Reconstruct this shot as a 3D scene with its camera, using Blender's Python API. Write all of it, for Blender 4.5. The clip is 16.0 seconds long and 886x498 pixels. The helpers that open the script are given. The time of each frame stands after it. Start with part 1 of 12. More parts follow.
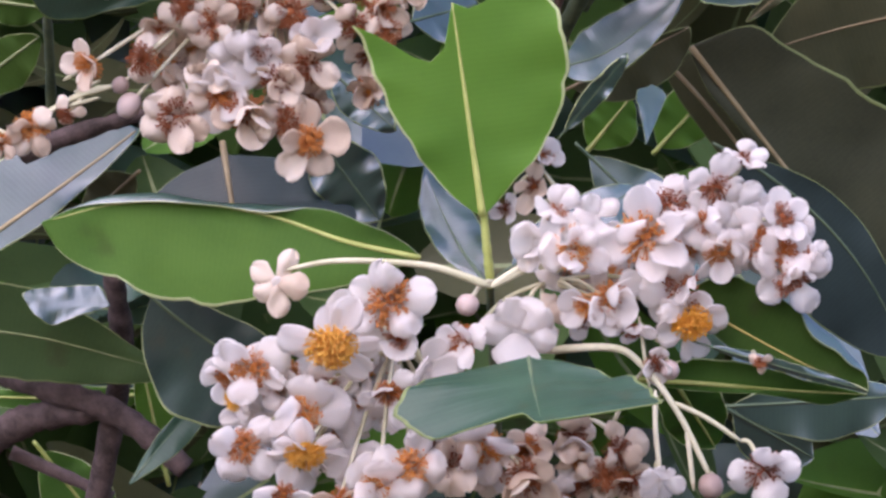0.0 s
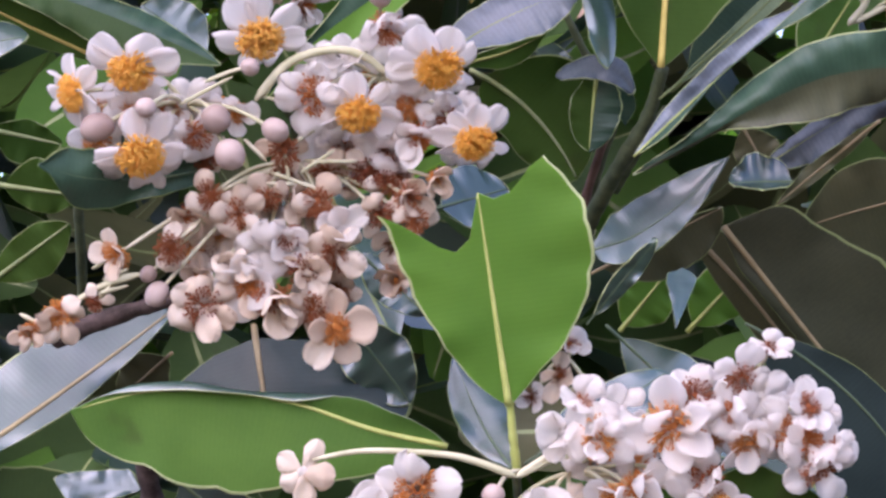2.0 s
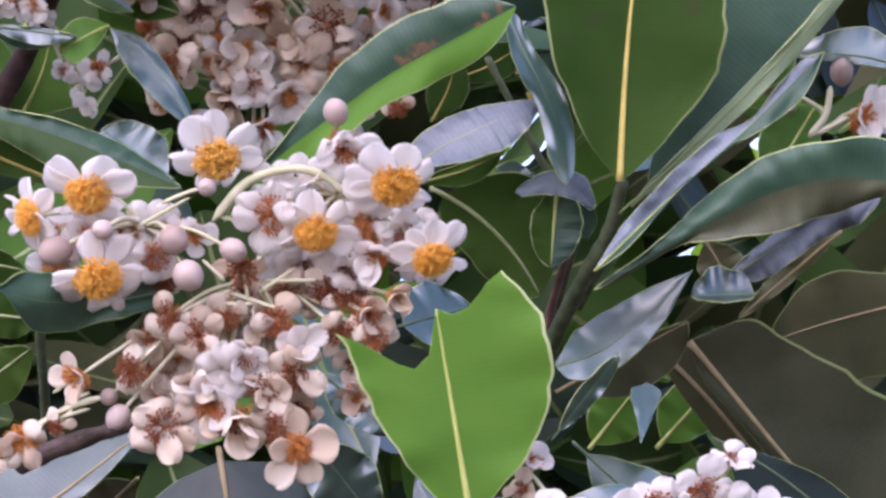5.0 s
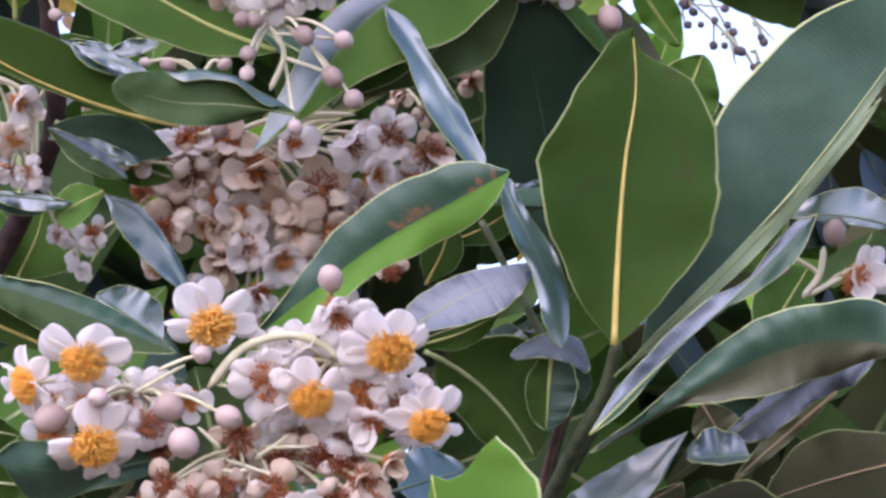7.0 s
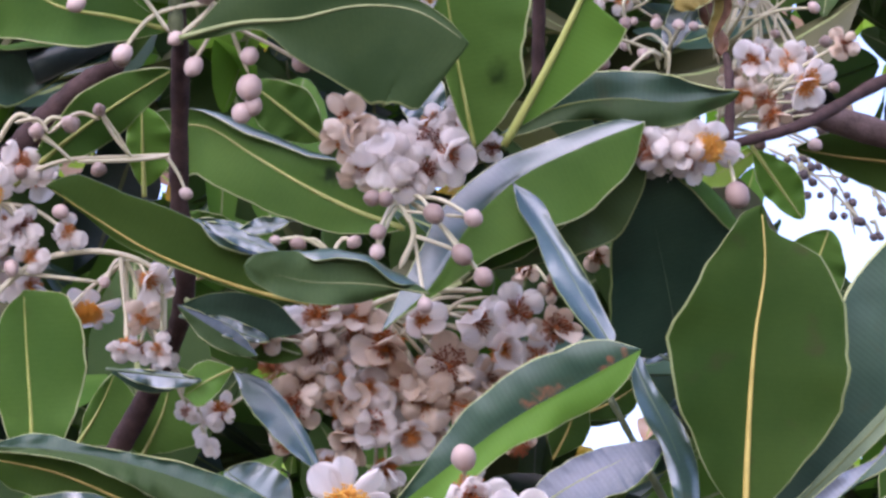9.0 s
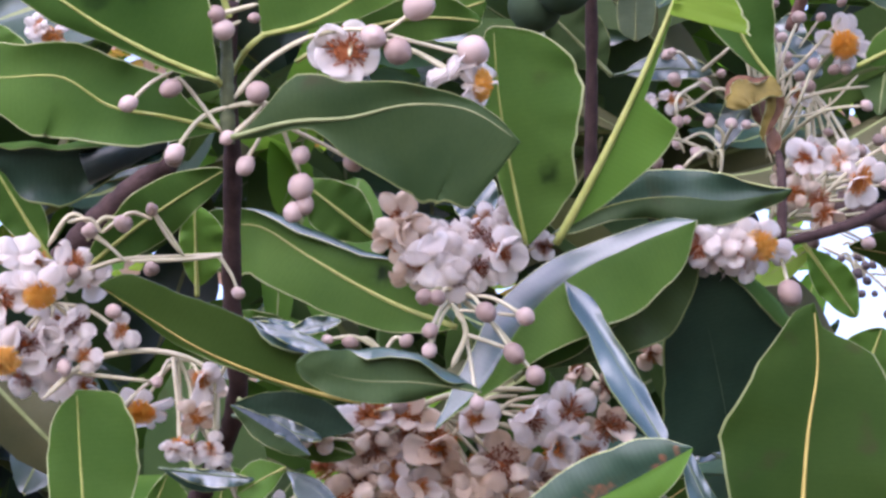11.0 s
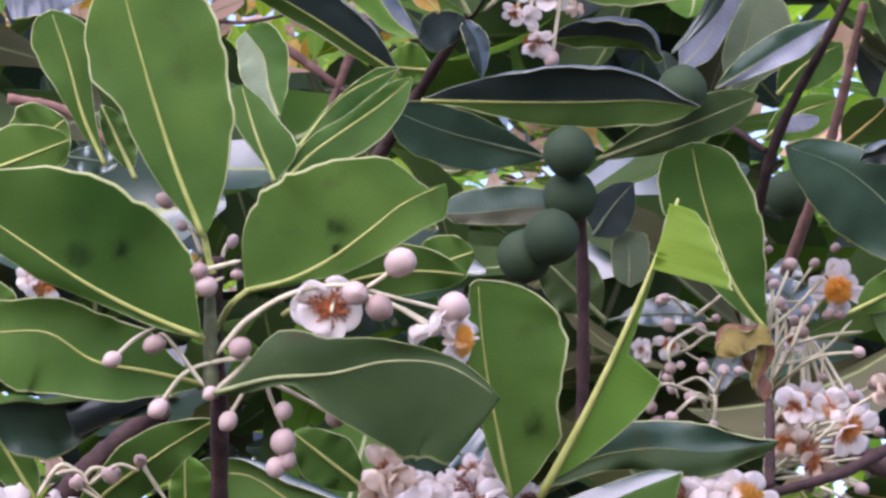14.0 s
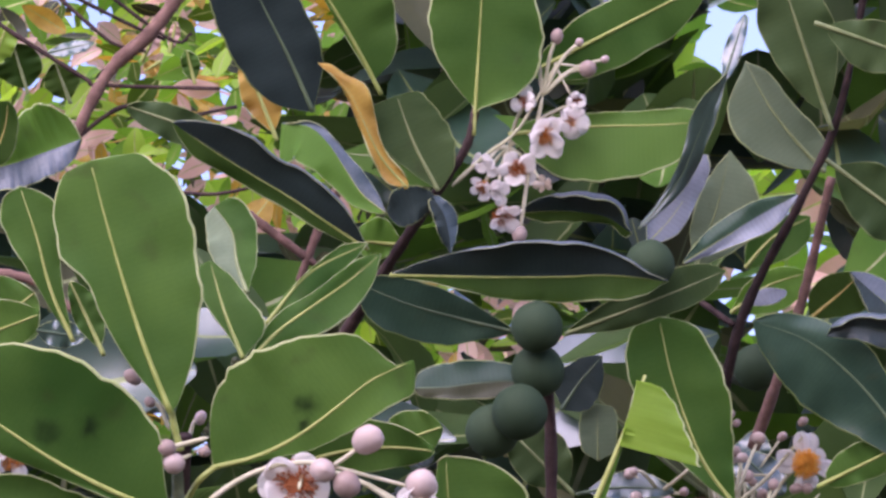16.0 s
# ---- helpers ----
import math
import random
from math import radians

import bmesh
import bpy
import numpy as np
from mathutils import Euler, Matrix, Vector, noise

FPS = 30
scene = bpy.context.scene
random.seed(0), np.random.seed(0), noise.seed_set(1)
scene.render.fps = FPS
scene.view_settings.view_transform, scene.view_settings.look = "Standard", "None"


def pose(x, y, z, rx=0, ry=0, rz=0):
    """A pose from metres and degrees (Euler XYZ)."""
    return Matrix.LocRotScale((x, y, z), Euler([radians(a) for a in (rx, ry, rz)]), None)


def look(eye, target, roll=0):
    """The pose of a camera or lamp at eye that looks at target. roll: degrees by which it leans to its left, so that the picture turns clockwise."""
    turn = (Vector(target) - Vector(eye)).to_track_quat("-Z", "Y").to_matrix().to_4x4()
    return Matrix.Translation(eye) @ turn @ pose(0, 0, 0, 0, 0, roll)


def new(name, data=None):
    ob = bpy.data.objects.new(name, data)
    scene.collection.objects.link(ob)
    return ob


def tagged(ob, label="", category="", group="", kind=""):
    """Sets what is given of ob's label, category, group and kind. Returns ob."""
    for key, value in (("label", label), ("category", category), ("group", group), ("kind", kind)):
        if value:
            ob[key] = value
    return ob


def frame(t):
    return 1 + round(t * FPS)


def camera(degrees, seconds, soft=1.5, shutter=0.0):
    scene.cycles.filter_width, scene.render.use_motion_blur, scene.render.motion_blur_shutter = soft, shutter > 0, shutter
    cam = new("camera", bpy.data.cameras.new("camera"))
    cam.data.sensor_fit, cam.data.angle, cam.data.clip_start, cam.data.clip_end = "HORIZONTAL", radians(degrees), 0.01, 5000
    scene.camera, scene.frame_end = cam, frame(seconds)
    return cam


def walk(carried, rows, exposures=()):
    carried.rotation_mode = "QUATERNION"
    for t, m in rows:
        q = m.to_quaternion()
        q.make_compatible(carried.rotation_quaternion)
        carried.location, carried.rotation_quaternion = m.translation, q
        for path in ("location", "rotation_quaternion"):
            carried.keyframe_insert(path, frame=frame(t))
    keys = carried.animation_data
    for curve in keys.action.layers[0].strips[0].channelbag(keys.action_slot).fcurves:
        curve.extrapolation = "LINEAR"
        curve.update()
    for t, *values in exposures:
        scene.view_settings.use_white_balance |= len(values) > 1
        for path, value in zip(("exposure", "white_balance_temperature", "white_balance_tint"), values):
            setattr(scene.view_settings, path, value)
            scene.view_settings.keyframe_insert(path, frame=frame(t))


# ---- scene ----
cam = camera(12.0, 16.0, soft=2.8)
walk(cam, [
    (0, look((-0.0298, 0.0133, 1.5699), (0.0022, 1.4986, 1.7770), -3.43)),
    (0.5, look((-0.0290, 0.0134, 1.5731), (-0.0002, 1.4969, 1.7931), -3.44)),
    (1, look((-0.0264, 0.0137, 1.5780), (-0.0031, 1.4968, 1.8009), -3.41)),
    (1.5, look((-0.0200, 0.0117, 1.5856), (-0.0050, 1.4940, 1.8146), -3.38)),
    (2, look((-0.0100, 0.0077, 1.5934), (-0.0054, 1.4871, 1.8412), -3.37)),
    (2.5, look((-0.0033, 0.0052, 1.5985), (-0.0018, 1.4813, 1.8650), -3.34)),
    (3, look((-0.0013, 0.0042, 1.5986), (0.0029, 1.4771, 1.8820), -3.40)),
    (3.5, look((0.0000, 0.0058, 1.5956), (0.0055, 1.4773, 1.8865), -3.78)),
    (6, look((0.0089, 0.0122, 1.5817), (0.0133, 1.4791, 1.8951), -4.54)),
    (6.5, look((0.0092, 0.0102, 1.5865), (0.0155, 1.4736, 1.9156), -4.68)),
    (7, look((0.0061, 0.0067, 1.5943), (0.0168, 1.4667, 1.9380), -4.80)),
    (7.5, look((-0.0016, 0.0028, 1.6023), (0.0071, 1.4601, 1.9580), -4.85)),
    (8, look((-0.0102, -0.0003, 1.6064), (-0.0124, 1.4538, 1.9748), -4.87)),
    (8.5, look((-0.0135, -0.0011, 1.6087), (-0.0185, 1.4494, 1.9908), -4.85)),
    (9, look((-0.0128, -0.0012, 1.6080), (-0.0231, 1.4464, 2.0010), -4.79)),
    (11.5, look((-0.0079, -0.0010, 1.6059), (-0.0405, 1.4319, 2.0485), -4.66)),
    (12, look((-0.0071, -0.0028, 1.6064), (-0.0412, 1.4248, 2.0654), -4.60)),
    (12.5, look((-0.0042, -0.0023, 1.6013), (-0.0398, 1.4184, 2.0813), -4.56)),
    (13, look((0.0038, -0.0025, 1.6008), (-0.0367, 1.4146, 2.0911), -4.51)),
    (13.5, look((0.0179, -0.0070, 1.6128), (-0.0316, 1.4095, 2.1040), -4.40)),
    (14, look((0.0297, -0.0145, 1.6282), (-0.0266, 1.4021, 2.1180), -4.35)),
    (14.5, look((0.0391, -0.0174, 1.6362), (-0.0215, 1.3974, 2.1307), -4.32)),
    (15, look((0.0390, -0.0178, 1.6302), (-0.0165, 1.3919, 2.1399), -4.30)),
    (15.5, look((0.0352, -0.0179, 1.6290), (-0.0122, 1.3857, 2.1562), -4.49)),
    (16, look((0.0334, -0.0208, 1.6361), (-0.0096, 1.3786, 2.1745), -4.49)),
], exposures=[(0, 1.40, 6350, 34), (3, 1.52, 6300, 35), (7, 1.62, 6250, 36), (9, 1.55, 6250, 36), (13, 1.83, 6250, 37), (15, 1.39, 6410, 41), (16, 1.45, 6410, 43)])

# ---- sky and sun ----
SUN_UP, SUN_TURN = 48, 205
world = bpy.data.worlds.new("sky")
scene.world = world
world.use_nodes = True
sky = world.node_tree.nodes.new("ShaderNodeTexSky")
sky.sky_type, sky.sun_disc = "NISHITA", False
sky.sun_elevation, sky.sun_rotation = radians(SUN_UP), radians(SUN_TURN)
back = world.node_tree.nodes["Background"]
back.inputs[1].default_value = 0.15
world.node_tree.links.new(sky.outputs[0], back.inputs[0])
lamp = bpy.data.lights.new("sun", "SUN")
lamp.energy, lamp.angle, lamp.color = 1.5, radians(80), (1.0, 0.96, 0.9)
sun = new("sun", lamp)
sun.matrix_world = look((0, 0, 0), (math.sin(radians(SUN_TURN)) * -math.cos(radians(SUN_UP)), math.cos(radians(SUN_TURN)) * -math.cos(radians(SUN_UP)), -math.sin(radians(SUN_UP))))


# ---- materials ----
def material(name, colour, rough=0.5, sheen=0.5, through_colour=None, amount=0.0, metal=0.0):
    m = bpy.data.materials.new(name)
    m.use_nodes = True
    b = m.node_tree.nodes["Principled BSDF"]
    b.inputs["Base Color"].default_value = (*colour, 1)
    b.inputs["Roughness"].default_value = rough
    b.inputs["Specular IOR Level"].default_value = sheen
    b.inputs["Metallic"].default_value = metal
    if through_colour:
        n = m.node_tree.nodes
        t = n.new("ShaderNodeBsdfTranslucent")
        t.inputs[0].default_value = (*through_colour, 1)
        mix = n.new("ShaderNodeMixShader")
        mix.inputs[0].default_value = amount
        m.node_tree.links.new(b.outputs[0], mix.inputs[1])
        m.node_tree.links.new(t.outputs[0], mix.inputs[2])
        m.node_tree.links.new(mix.outputs[0], n["Material Output"].inputs[0])
    return m


def mottled(m, dark, light, scale=60, object_shift=0.35, grain=900, bump=0.0, veins=0.0, spots=0.0):
    """Gives a material stains, grain and an object-to-object shift between two colours."""
    n, l = m.node_tree.nodes, m.node_tree.links
    b = n["Principled BSDF"]
    co = n.new("ShaderNodeTexCoord")
    a = n.new("ShaderNodeTexNoise")
    a.inputs["Scale"].default_value, a.inputs["Detail"].default_value = scale, 5
    g = n.new("ShaderNodeTexNoise")
    g.inputs["Scale"].default_value, g.inputs["Detail"].default_value = grain, 2
    l.new(co.outputs["Object"], a.inputs["Vector"])
    l.new(co.outputs["Object"], g.inputs["Vector"])
    info = n.new("ShaderNodeObjectInfo")
    s = n.new("ShaderNodeMath")
    s.operation = "MULTIPLY_ADD"
    s.inputs[1].default_value, s.inputs[2].default_value = object_shift, -object_shift / 2
    l.new(info.outputs["Random"], s.inputs[0])
    add = n.new("ShaderNodeMath")
    l.new(a.outputs["Fac"], add.inputs[0])
    l.new(s.outputs[0], add.inputs[1])
    add2 = n.new("ShaderNodeMath")
    add2.operation = "MULTIPLY_ADD"
    add2.inputs[1].default_value = 0.25
    l.new(g.outputs["Fac"], add2.inputs[0])
    l.new(add.outputs[0], add2.inputs[2])
    ramp = n.new("ShaderNodeValToRGB")
    ramp.color_ramp.elements[0].position, ramp.color_ramp.elements[1].position = 0.35, 0.9
    ramp.color_ramp.elements[0].color, ramp.color_ramp.elements[1].color = (*dark, 1), (*light, 1)
    l.new(add2.outputs[0], ramp.inputs[0])
    colour = ramp.outputs[0]
    if spots:
        p = n.new("ShaderNodeTexNoise")
        p.inputs["Scale"].default_value, p.inputs["Detail"].default_value = 75, 3
        l.new(co.outputs["Object"], p.inputs["Vector"])
        edge = n.new("ShaderNodeMapRange")
        edge.inputs[1].default_value, edge.inputs[2].default_value = 0.63, 0.76
        edge.inputs[4].default_value = spots
        l.new(p.outputs["Fac"], edge.inputs[0])
        stain = n.new("ShaderNodeMix")
        stain.data_type = "RGBA"
        stain.inputs[7].default_value = (0.05, 0.05, 0.02, 1)
        l.new(edge.outputs[0], stain.inputs[0])
        l.new(colour, stain.inputs[6])
        colour = stain.outputs[2]
    l.new(colour, b.inputs["Base Color"])
    height = g.outputs["Fac"]
    if veins:
        uv = n.new("ShaderNodeUVMap")
        w = n.new("ShaderNodeTexWave")
        w.wave_type, w.bands_direction = "BANDS", "X"
        w.inputs["Scale"].default_value, w.inputs["Distortion"].default_value = 170, 3.5
        w.inputs["Detail"].default_value, w.inputs["Detail Scale"].default_value = 2, 0.4
        l.new(uv.outputs[0], w.inputs["Vector"])
        height = w.outputs["Fac"]
        faint = n.new("ShaderNodeMapRange")
        faint.inputs[3].default_value, faint.inputs[4].default_value = 0.955, 1.03
        l.new(height, faint.inputs[0])
        tint = n.new("ShaderNodeVectorMath")
        tint.operation = "SCALE"
        l.new(colour, tint.inputs[0])
        l.new(faint.outputs[0], tint.inputs["Scale"])
        l.new(tint.outputs[0], b.inputs["Base Color"])
    if bump:
        bp = n.new("ShaderNodeBump")
        bp.inputs["Strength"].default_value, bp.inputs["Distance"].default_value = bump, 0.0004
        l.new(height, bp.inputs["Height"])
        l.new(bp.outputs[0], b.inputs["Normal"])
        if veins:
            soft = n.new("ShaderNodeTexNoise")
            soft.inputs["Scale"].default_value, soft.inputs["Detail"].default_value = 42, 1.5
            l.new(co.outputs["Object"], soft.inputs["Vector"])
            wide = n.new("ShaderNodeBump")
            wide.inputs["Strength"].default_value, wide.inputs["Distance"].default_value = 0.28, 0.006
            l.new(soft.outputs["Fac"], wide.inputs["Height"])
            l.new(wide.outputs[0], bp.inputs["Normal"])
    return m


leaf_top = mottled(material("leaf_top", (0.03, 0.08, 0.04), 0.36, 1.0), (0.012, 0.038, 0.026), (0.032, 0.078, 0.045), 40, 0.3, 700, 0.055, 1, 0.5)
leaf_satin = mottled(material("leaf_satin", (0.03, 0.07, 0.04), 0.42, 0.32), (0.014, 0.042, 0.025), (0.036, 0.08, 0.046), 40, 0.3, 700, 0.07, 1, 0.4)
leaf_scorched = mottled(material("leaf_scorched", (0.12, 0.06, 0.035), 0.7, 0.2), (0.05, 0.025, 0.015), (0.24, 0.12, 0.07), 200, 0.3, 900, 0.2)
leaf_umber = mottled(material("leaf_umber", (0.05, 0.045, 0.03), 0.5, 0.3), (0.033, 0.038, 0.02), (0.074, 0.08, 0.042), 24, 0.3, 700, 0.02, 1, 0.5)
leaf_withered = mottled(material("leaf_withered", (0.3, 0.24, 0.08), 0.6, 0.25, (0.5, 0.36, 0.08), 0.3), (0.09, 0.075, 0.015), (0.36, 0.28, 0.07), 110, 0.2, 900, 0.3)
# Pale blue-grey leaf top: the sky's sheen is painted into the base colour.
leaf_sky_sheen = mottled(material("leaf_sky_sheen", (0.1, 0.13, 0.16), 0.42, 0.5), (0.04, 0.068, 0.08), (0.17, 0.195, 0.23), 40, 0.5, 700, 0.08, 1, 0.3)
# Broad mottling at scale 24 imitates uneven light and shadow across a blade.
leaf_under = mottled(material("leaf_under", (0.1, 0.2, 0.04), 0.55, 0.14, (0.19, 0.4, 0.04), 0.45), (0.036, 0.105, 0.018), (0.118, 0.24, 0.044), 24, 0.35, 700, 0.02, 1, 0.5)
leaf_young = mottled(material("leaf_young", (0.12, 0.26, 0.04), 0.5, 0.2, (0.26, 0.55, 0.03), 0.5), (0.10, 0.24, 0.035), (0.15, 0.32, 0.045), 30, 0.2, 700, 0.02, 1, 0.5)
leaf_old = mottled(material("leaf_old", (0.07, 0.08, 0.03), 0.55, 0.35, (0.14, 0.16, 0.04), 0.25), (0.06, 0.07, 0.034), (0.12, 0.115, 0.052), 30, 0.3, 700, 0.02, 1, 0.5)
# Bright yellow-green copy for lit leaves: the light is put into the colour.
leaf_lit = mottled(material("leaf_lit", (0.25, 0.42, 0.04), 0.45, 0.35, (0.45, 0.75, 0.04), 0.5), (0.2, 0.36, 0.04), (0.32, 0.5, 0.06), 30, 0.2, 700, 0.02, 1, 0.3)
# Darker, duller copy of leaf_under with the crown's shade in its colour.
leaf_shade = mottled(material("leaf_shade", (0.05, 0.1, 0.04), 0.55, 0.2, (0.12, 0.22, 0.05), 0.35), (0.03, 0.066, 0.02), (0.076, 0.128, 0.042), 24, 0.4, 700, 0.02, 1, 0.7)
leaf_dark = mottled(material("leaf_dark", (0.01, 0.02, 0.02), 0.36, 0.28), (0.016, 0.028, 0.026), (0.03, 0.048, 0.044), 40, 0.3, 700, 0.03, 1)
leaf_dusty = mottled(material("leaf_dusty", (0.25, 0.3, 0.2), 0.6, 0.3, (0.3, 0.4, 0.2), 0.3), (0.12, 0.18, 0.1), (0.22, 0.29, 0.17), 30, 0.2, 700, 0.02, 1, 0.3)
# Deeper green underside, darkened in colour to stand for leaves in shadow.
leaf_mature_shaded = mottled(material("leaf_mature_shaded", (0.05, 0.1, 0.02), 0.6, 0.08, (0.15, 0.25, 0.01), 0.4), (0.02, 0.055, 0.008), (0.06, 0.115, 0.022), 24, 0.35, 700, 0.02, 1, 0.7)
leaf_yellow = mottled(material("leaf_yellow", (0.6, 0.36, 0.04), 0.5, 0.35, (0.7, 0.4, 0.03), 0.4), (0.26, 0.14, 0.03), (0.58, 0.4, 0.08), 90, 0.1, 700, 0.05, 1)


def mark_leaf(m, marks, colour=(0.008, 0.014, 0.008)):
    """Colours a leaf material in uneven marks, each (centre, radius), right through the blade."""
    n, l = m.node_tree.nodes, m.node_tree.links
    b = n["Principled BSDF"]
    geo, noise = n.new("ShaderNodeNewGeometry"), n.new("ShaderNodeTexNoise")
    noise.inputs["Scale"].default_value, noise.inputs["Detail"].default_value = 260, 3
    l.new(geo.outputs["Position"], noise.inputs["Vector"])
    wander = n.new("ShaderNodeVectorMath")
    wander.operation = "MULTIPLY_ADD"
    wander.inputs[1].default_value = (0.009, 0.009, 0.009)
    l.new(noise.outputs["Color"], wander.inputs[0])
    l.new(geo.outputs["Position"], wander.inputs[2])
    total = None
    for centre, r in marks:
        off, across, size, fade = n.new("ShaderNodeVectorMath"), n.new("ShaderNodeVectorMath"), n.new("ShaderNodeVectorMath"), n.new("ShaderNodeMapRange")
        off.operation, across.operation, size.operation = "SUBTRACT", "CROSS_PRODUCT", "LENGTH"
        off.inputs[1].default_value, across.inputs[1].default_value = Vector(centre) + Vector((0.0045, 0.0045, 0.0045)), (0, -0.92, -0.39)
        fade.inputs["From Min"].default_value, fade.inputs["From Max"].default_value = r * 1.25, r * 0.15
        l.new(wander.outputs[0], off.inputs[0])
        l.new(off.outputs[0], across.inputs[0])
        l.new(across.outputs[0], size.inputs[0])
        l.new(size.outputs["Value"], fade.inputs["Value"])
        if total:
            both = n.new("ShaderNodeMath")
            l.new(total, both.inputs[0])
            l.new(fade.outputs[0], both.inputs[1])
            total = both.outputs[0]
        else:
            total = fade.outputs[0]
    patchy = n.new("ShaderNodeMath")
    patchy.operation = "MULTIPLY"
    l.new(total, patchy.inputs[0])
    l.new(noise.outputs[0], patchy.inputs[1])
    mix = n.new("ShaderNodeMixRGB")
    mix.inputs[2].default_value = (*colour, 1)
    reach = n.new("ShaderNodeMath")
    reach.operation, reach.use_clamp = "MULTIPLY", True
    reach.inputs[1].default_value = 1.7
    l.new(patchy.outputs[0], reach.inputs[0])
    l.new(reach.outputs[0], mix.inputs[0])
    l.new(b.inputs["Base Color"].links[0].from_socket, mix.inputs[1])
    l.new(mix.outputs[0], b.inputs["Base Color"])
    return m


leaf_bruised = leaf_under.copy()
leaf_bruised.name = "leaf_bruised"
mark_leaf(leaf_bruised, [((-0.1433, 1.2996, 2.0920), 0.0050), ((-0.1287, 1.2999, 2.0920), 0.0037), ((-0.0577, 1.3122, 2.0968), 0.0042), ((0.0012, 1.3770, 2.0433), 0.0047), ((-0.0592, 1.3889, 2.0121), 0.0039), ((-0.0588, 1.3203, 2.0929), 0.0023)])
leaf_scarred = leaf_satin.copy()
leaf_scarred.name = "leaf_scarred"
mark_leaf(leaf_scarred, [((0.0017, 1.3549, 1.9183), 0.0020), ((0.0057, 1.3541, 1.9212), 0.0022), ((0.0089, 1.3538, 1.9224), 0.0019), ((0.0117, 1.3535, 1.9236), 0.0015), ((0.0250, 1.3528, 1.9265), 0.0019), ((0.0271, 1.3522, 1.9289), 0.0020), ((0.0303, 1.3516, 1.9312), 0.0015), ((0.0346, 1.3509, 1.9337), 0.0013)], (0.2, 0.085, 0.045))
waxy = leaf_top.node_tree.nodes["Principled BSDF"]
# Bluish tint puts the sky's colour into the sheen; the coat is the wax.
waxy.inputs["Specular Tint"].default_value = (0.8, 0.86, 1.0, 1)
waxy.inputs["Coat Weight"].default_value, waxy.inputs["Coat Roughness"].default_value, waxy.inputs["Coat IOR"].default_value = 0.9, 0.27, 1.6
rim_pale = material("leaf_margin", (0.6, 0.66, 0.34), 0.5, 0.4, (0.65, 0.72, 0.3), 0.5)
rim_dull = material("leaf_margin_dull", (0.3, 0.36, 0.15), 0.5, 0.3, (0.35, 0.42, 0.14), 0.5)
rib_yellow = mottled(material("rib_yellow", (0.5, 0.5, 0.1), 0.45, 0.4), (0.24, 0.29, 0.06), (0.4, 0.43, 0.13), 120, 0.3)
rib_gold = mottled(material("rib_gold", (0.4, 0.32, 0.08), 0.5, 0.3), (0.3, 0.24, 0.055), (0.46, 0.37, 0.1), 120, 0.3)
rib_pale = mottled(material("rib_pale", (0.3, 0.36, 0.16), 0.45, 0.4), (0.13, 0.17, 0.06), (0.26, 0.3, 0.13), 120, 0.3)
rib_green = mottled(material("rib_green", (0.1, 0.15, 0.08), 0.45, 0.5), (0.05, 0.09, 0.05), (0.13, 0.18, 0.09), 120, 0.3)
rib_tan = mottled(material("rib_tan", (0.4, 0.33, 0.18), 0.5, 0.4), (0.22, 0.165, 0.08), (0.38, 0.3, 0.16), 120, 0.3)
bark = mottled(material("bark", (0.05, 0.04, 0.035), 0.8, 0.2), (0.018, 0.011, 0.01), (0.075, 0.045, 0.04), 160, 0.3, 900, 0.8)
grey_bark = mottled(material("grey_bark", (0.08, 0.06, 0.05), 0.8, 0.2), (0.035, 0.025, 0.02), (0.16, 0.11, 0.10), 160, 0.3, 900, 0.8)
green_bark = mottled(material("green_bark", (0.1, 0.13, 0.06), 0.6, 0.3), (0.03, 0.045, 0.022), (0.11, 0.13, 0.06), 160, 0.2, 900, 0.4)

twig_bark = mottled(material("twig_bark", (0.16, 0.09, 0.07), 0.8, 0.2), (0.08, 0.045, 0.035), (0.26, 0.15, 0.12), 160, 0.3, 900, 0.6)
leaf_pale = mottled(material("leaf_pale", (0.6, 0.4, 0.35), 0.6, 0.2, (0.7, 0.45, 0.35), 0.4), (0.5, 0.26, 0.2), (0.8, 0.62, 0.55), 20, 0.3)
soil = mottled(material("soil", (0.06, 0.05, 0.035), 0.9, 0.2), (0.03, 0.025, 0.018), (0.09, 0.07, 0.05), 3, 0.0, 40, 0.5)


# ---- builders ----
def thing(name, at, label, category, group=""):
    ob = new(name)
    ob.location = at
    ob.empty_display_size = 0.02
    return tagged(ob, label, category, group)


def under(name, verts, faces, mats, parent, slots=None, uv=None, label="", smooth=True):
    """A mesh of its own under a thing or a part; verts in world places."""
    me = bpy.data.meshes.new(name)
    me.from_pydata([tuple(v) for v in verts], [], faces)
    for m in mats:
        me.materials.append(m)
    if slots is not None:
        me.polygons.foreach_set("material_index", slots)
    if uv is not None:
        layer = me.uv_layers.new(name="UVMap")
        idx = np.empty(len(me.loops), dtype=np.int32)
        me.loops.foreach_get("vertex_index", idx)
        layer.data.foreach_set("uv", np.asarray(uv, dtype=np.float32)[idx].ravel())
    me.polygons.foreach_set("use_smooth", [smooth] * len(me.polygons))
    me.update()
    ob = new(name, me)
    ob.parent = parent
    p, at = parent, Vector()
    while p:
        at = at + p.location
        p = p.parent
    ob.location = (0, 0, 0)
    if at.length > 0:
        me.transform(Matrix.Translation(-at))
    if label:
        tagged(ob, label)
    return ob


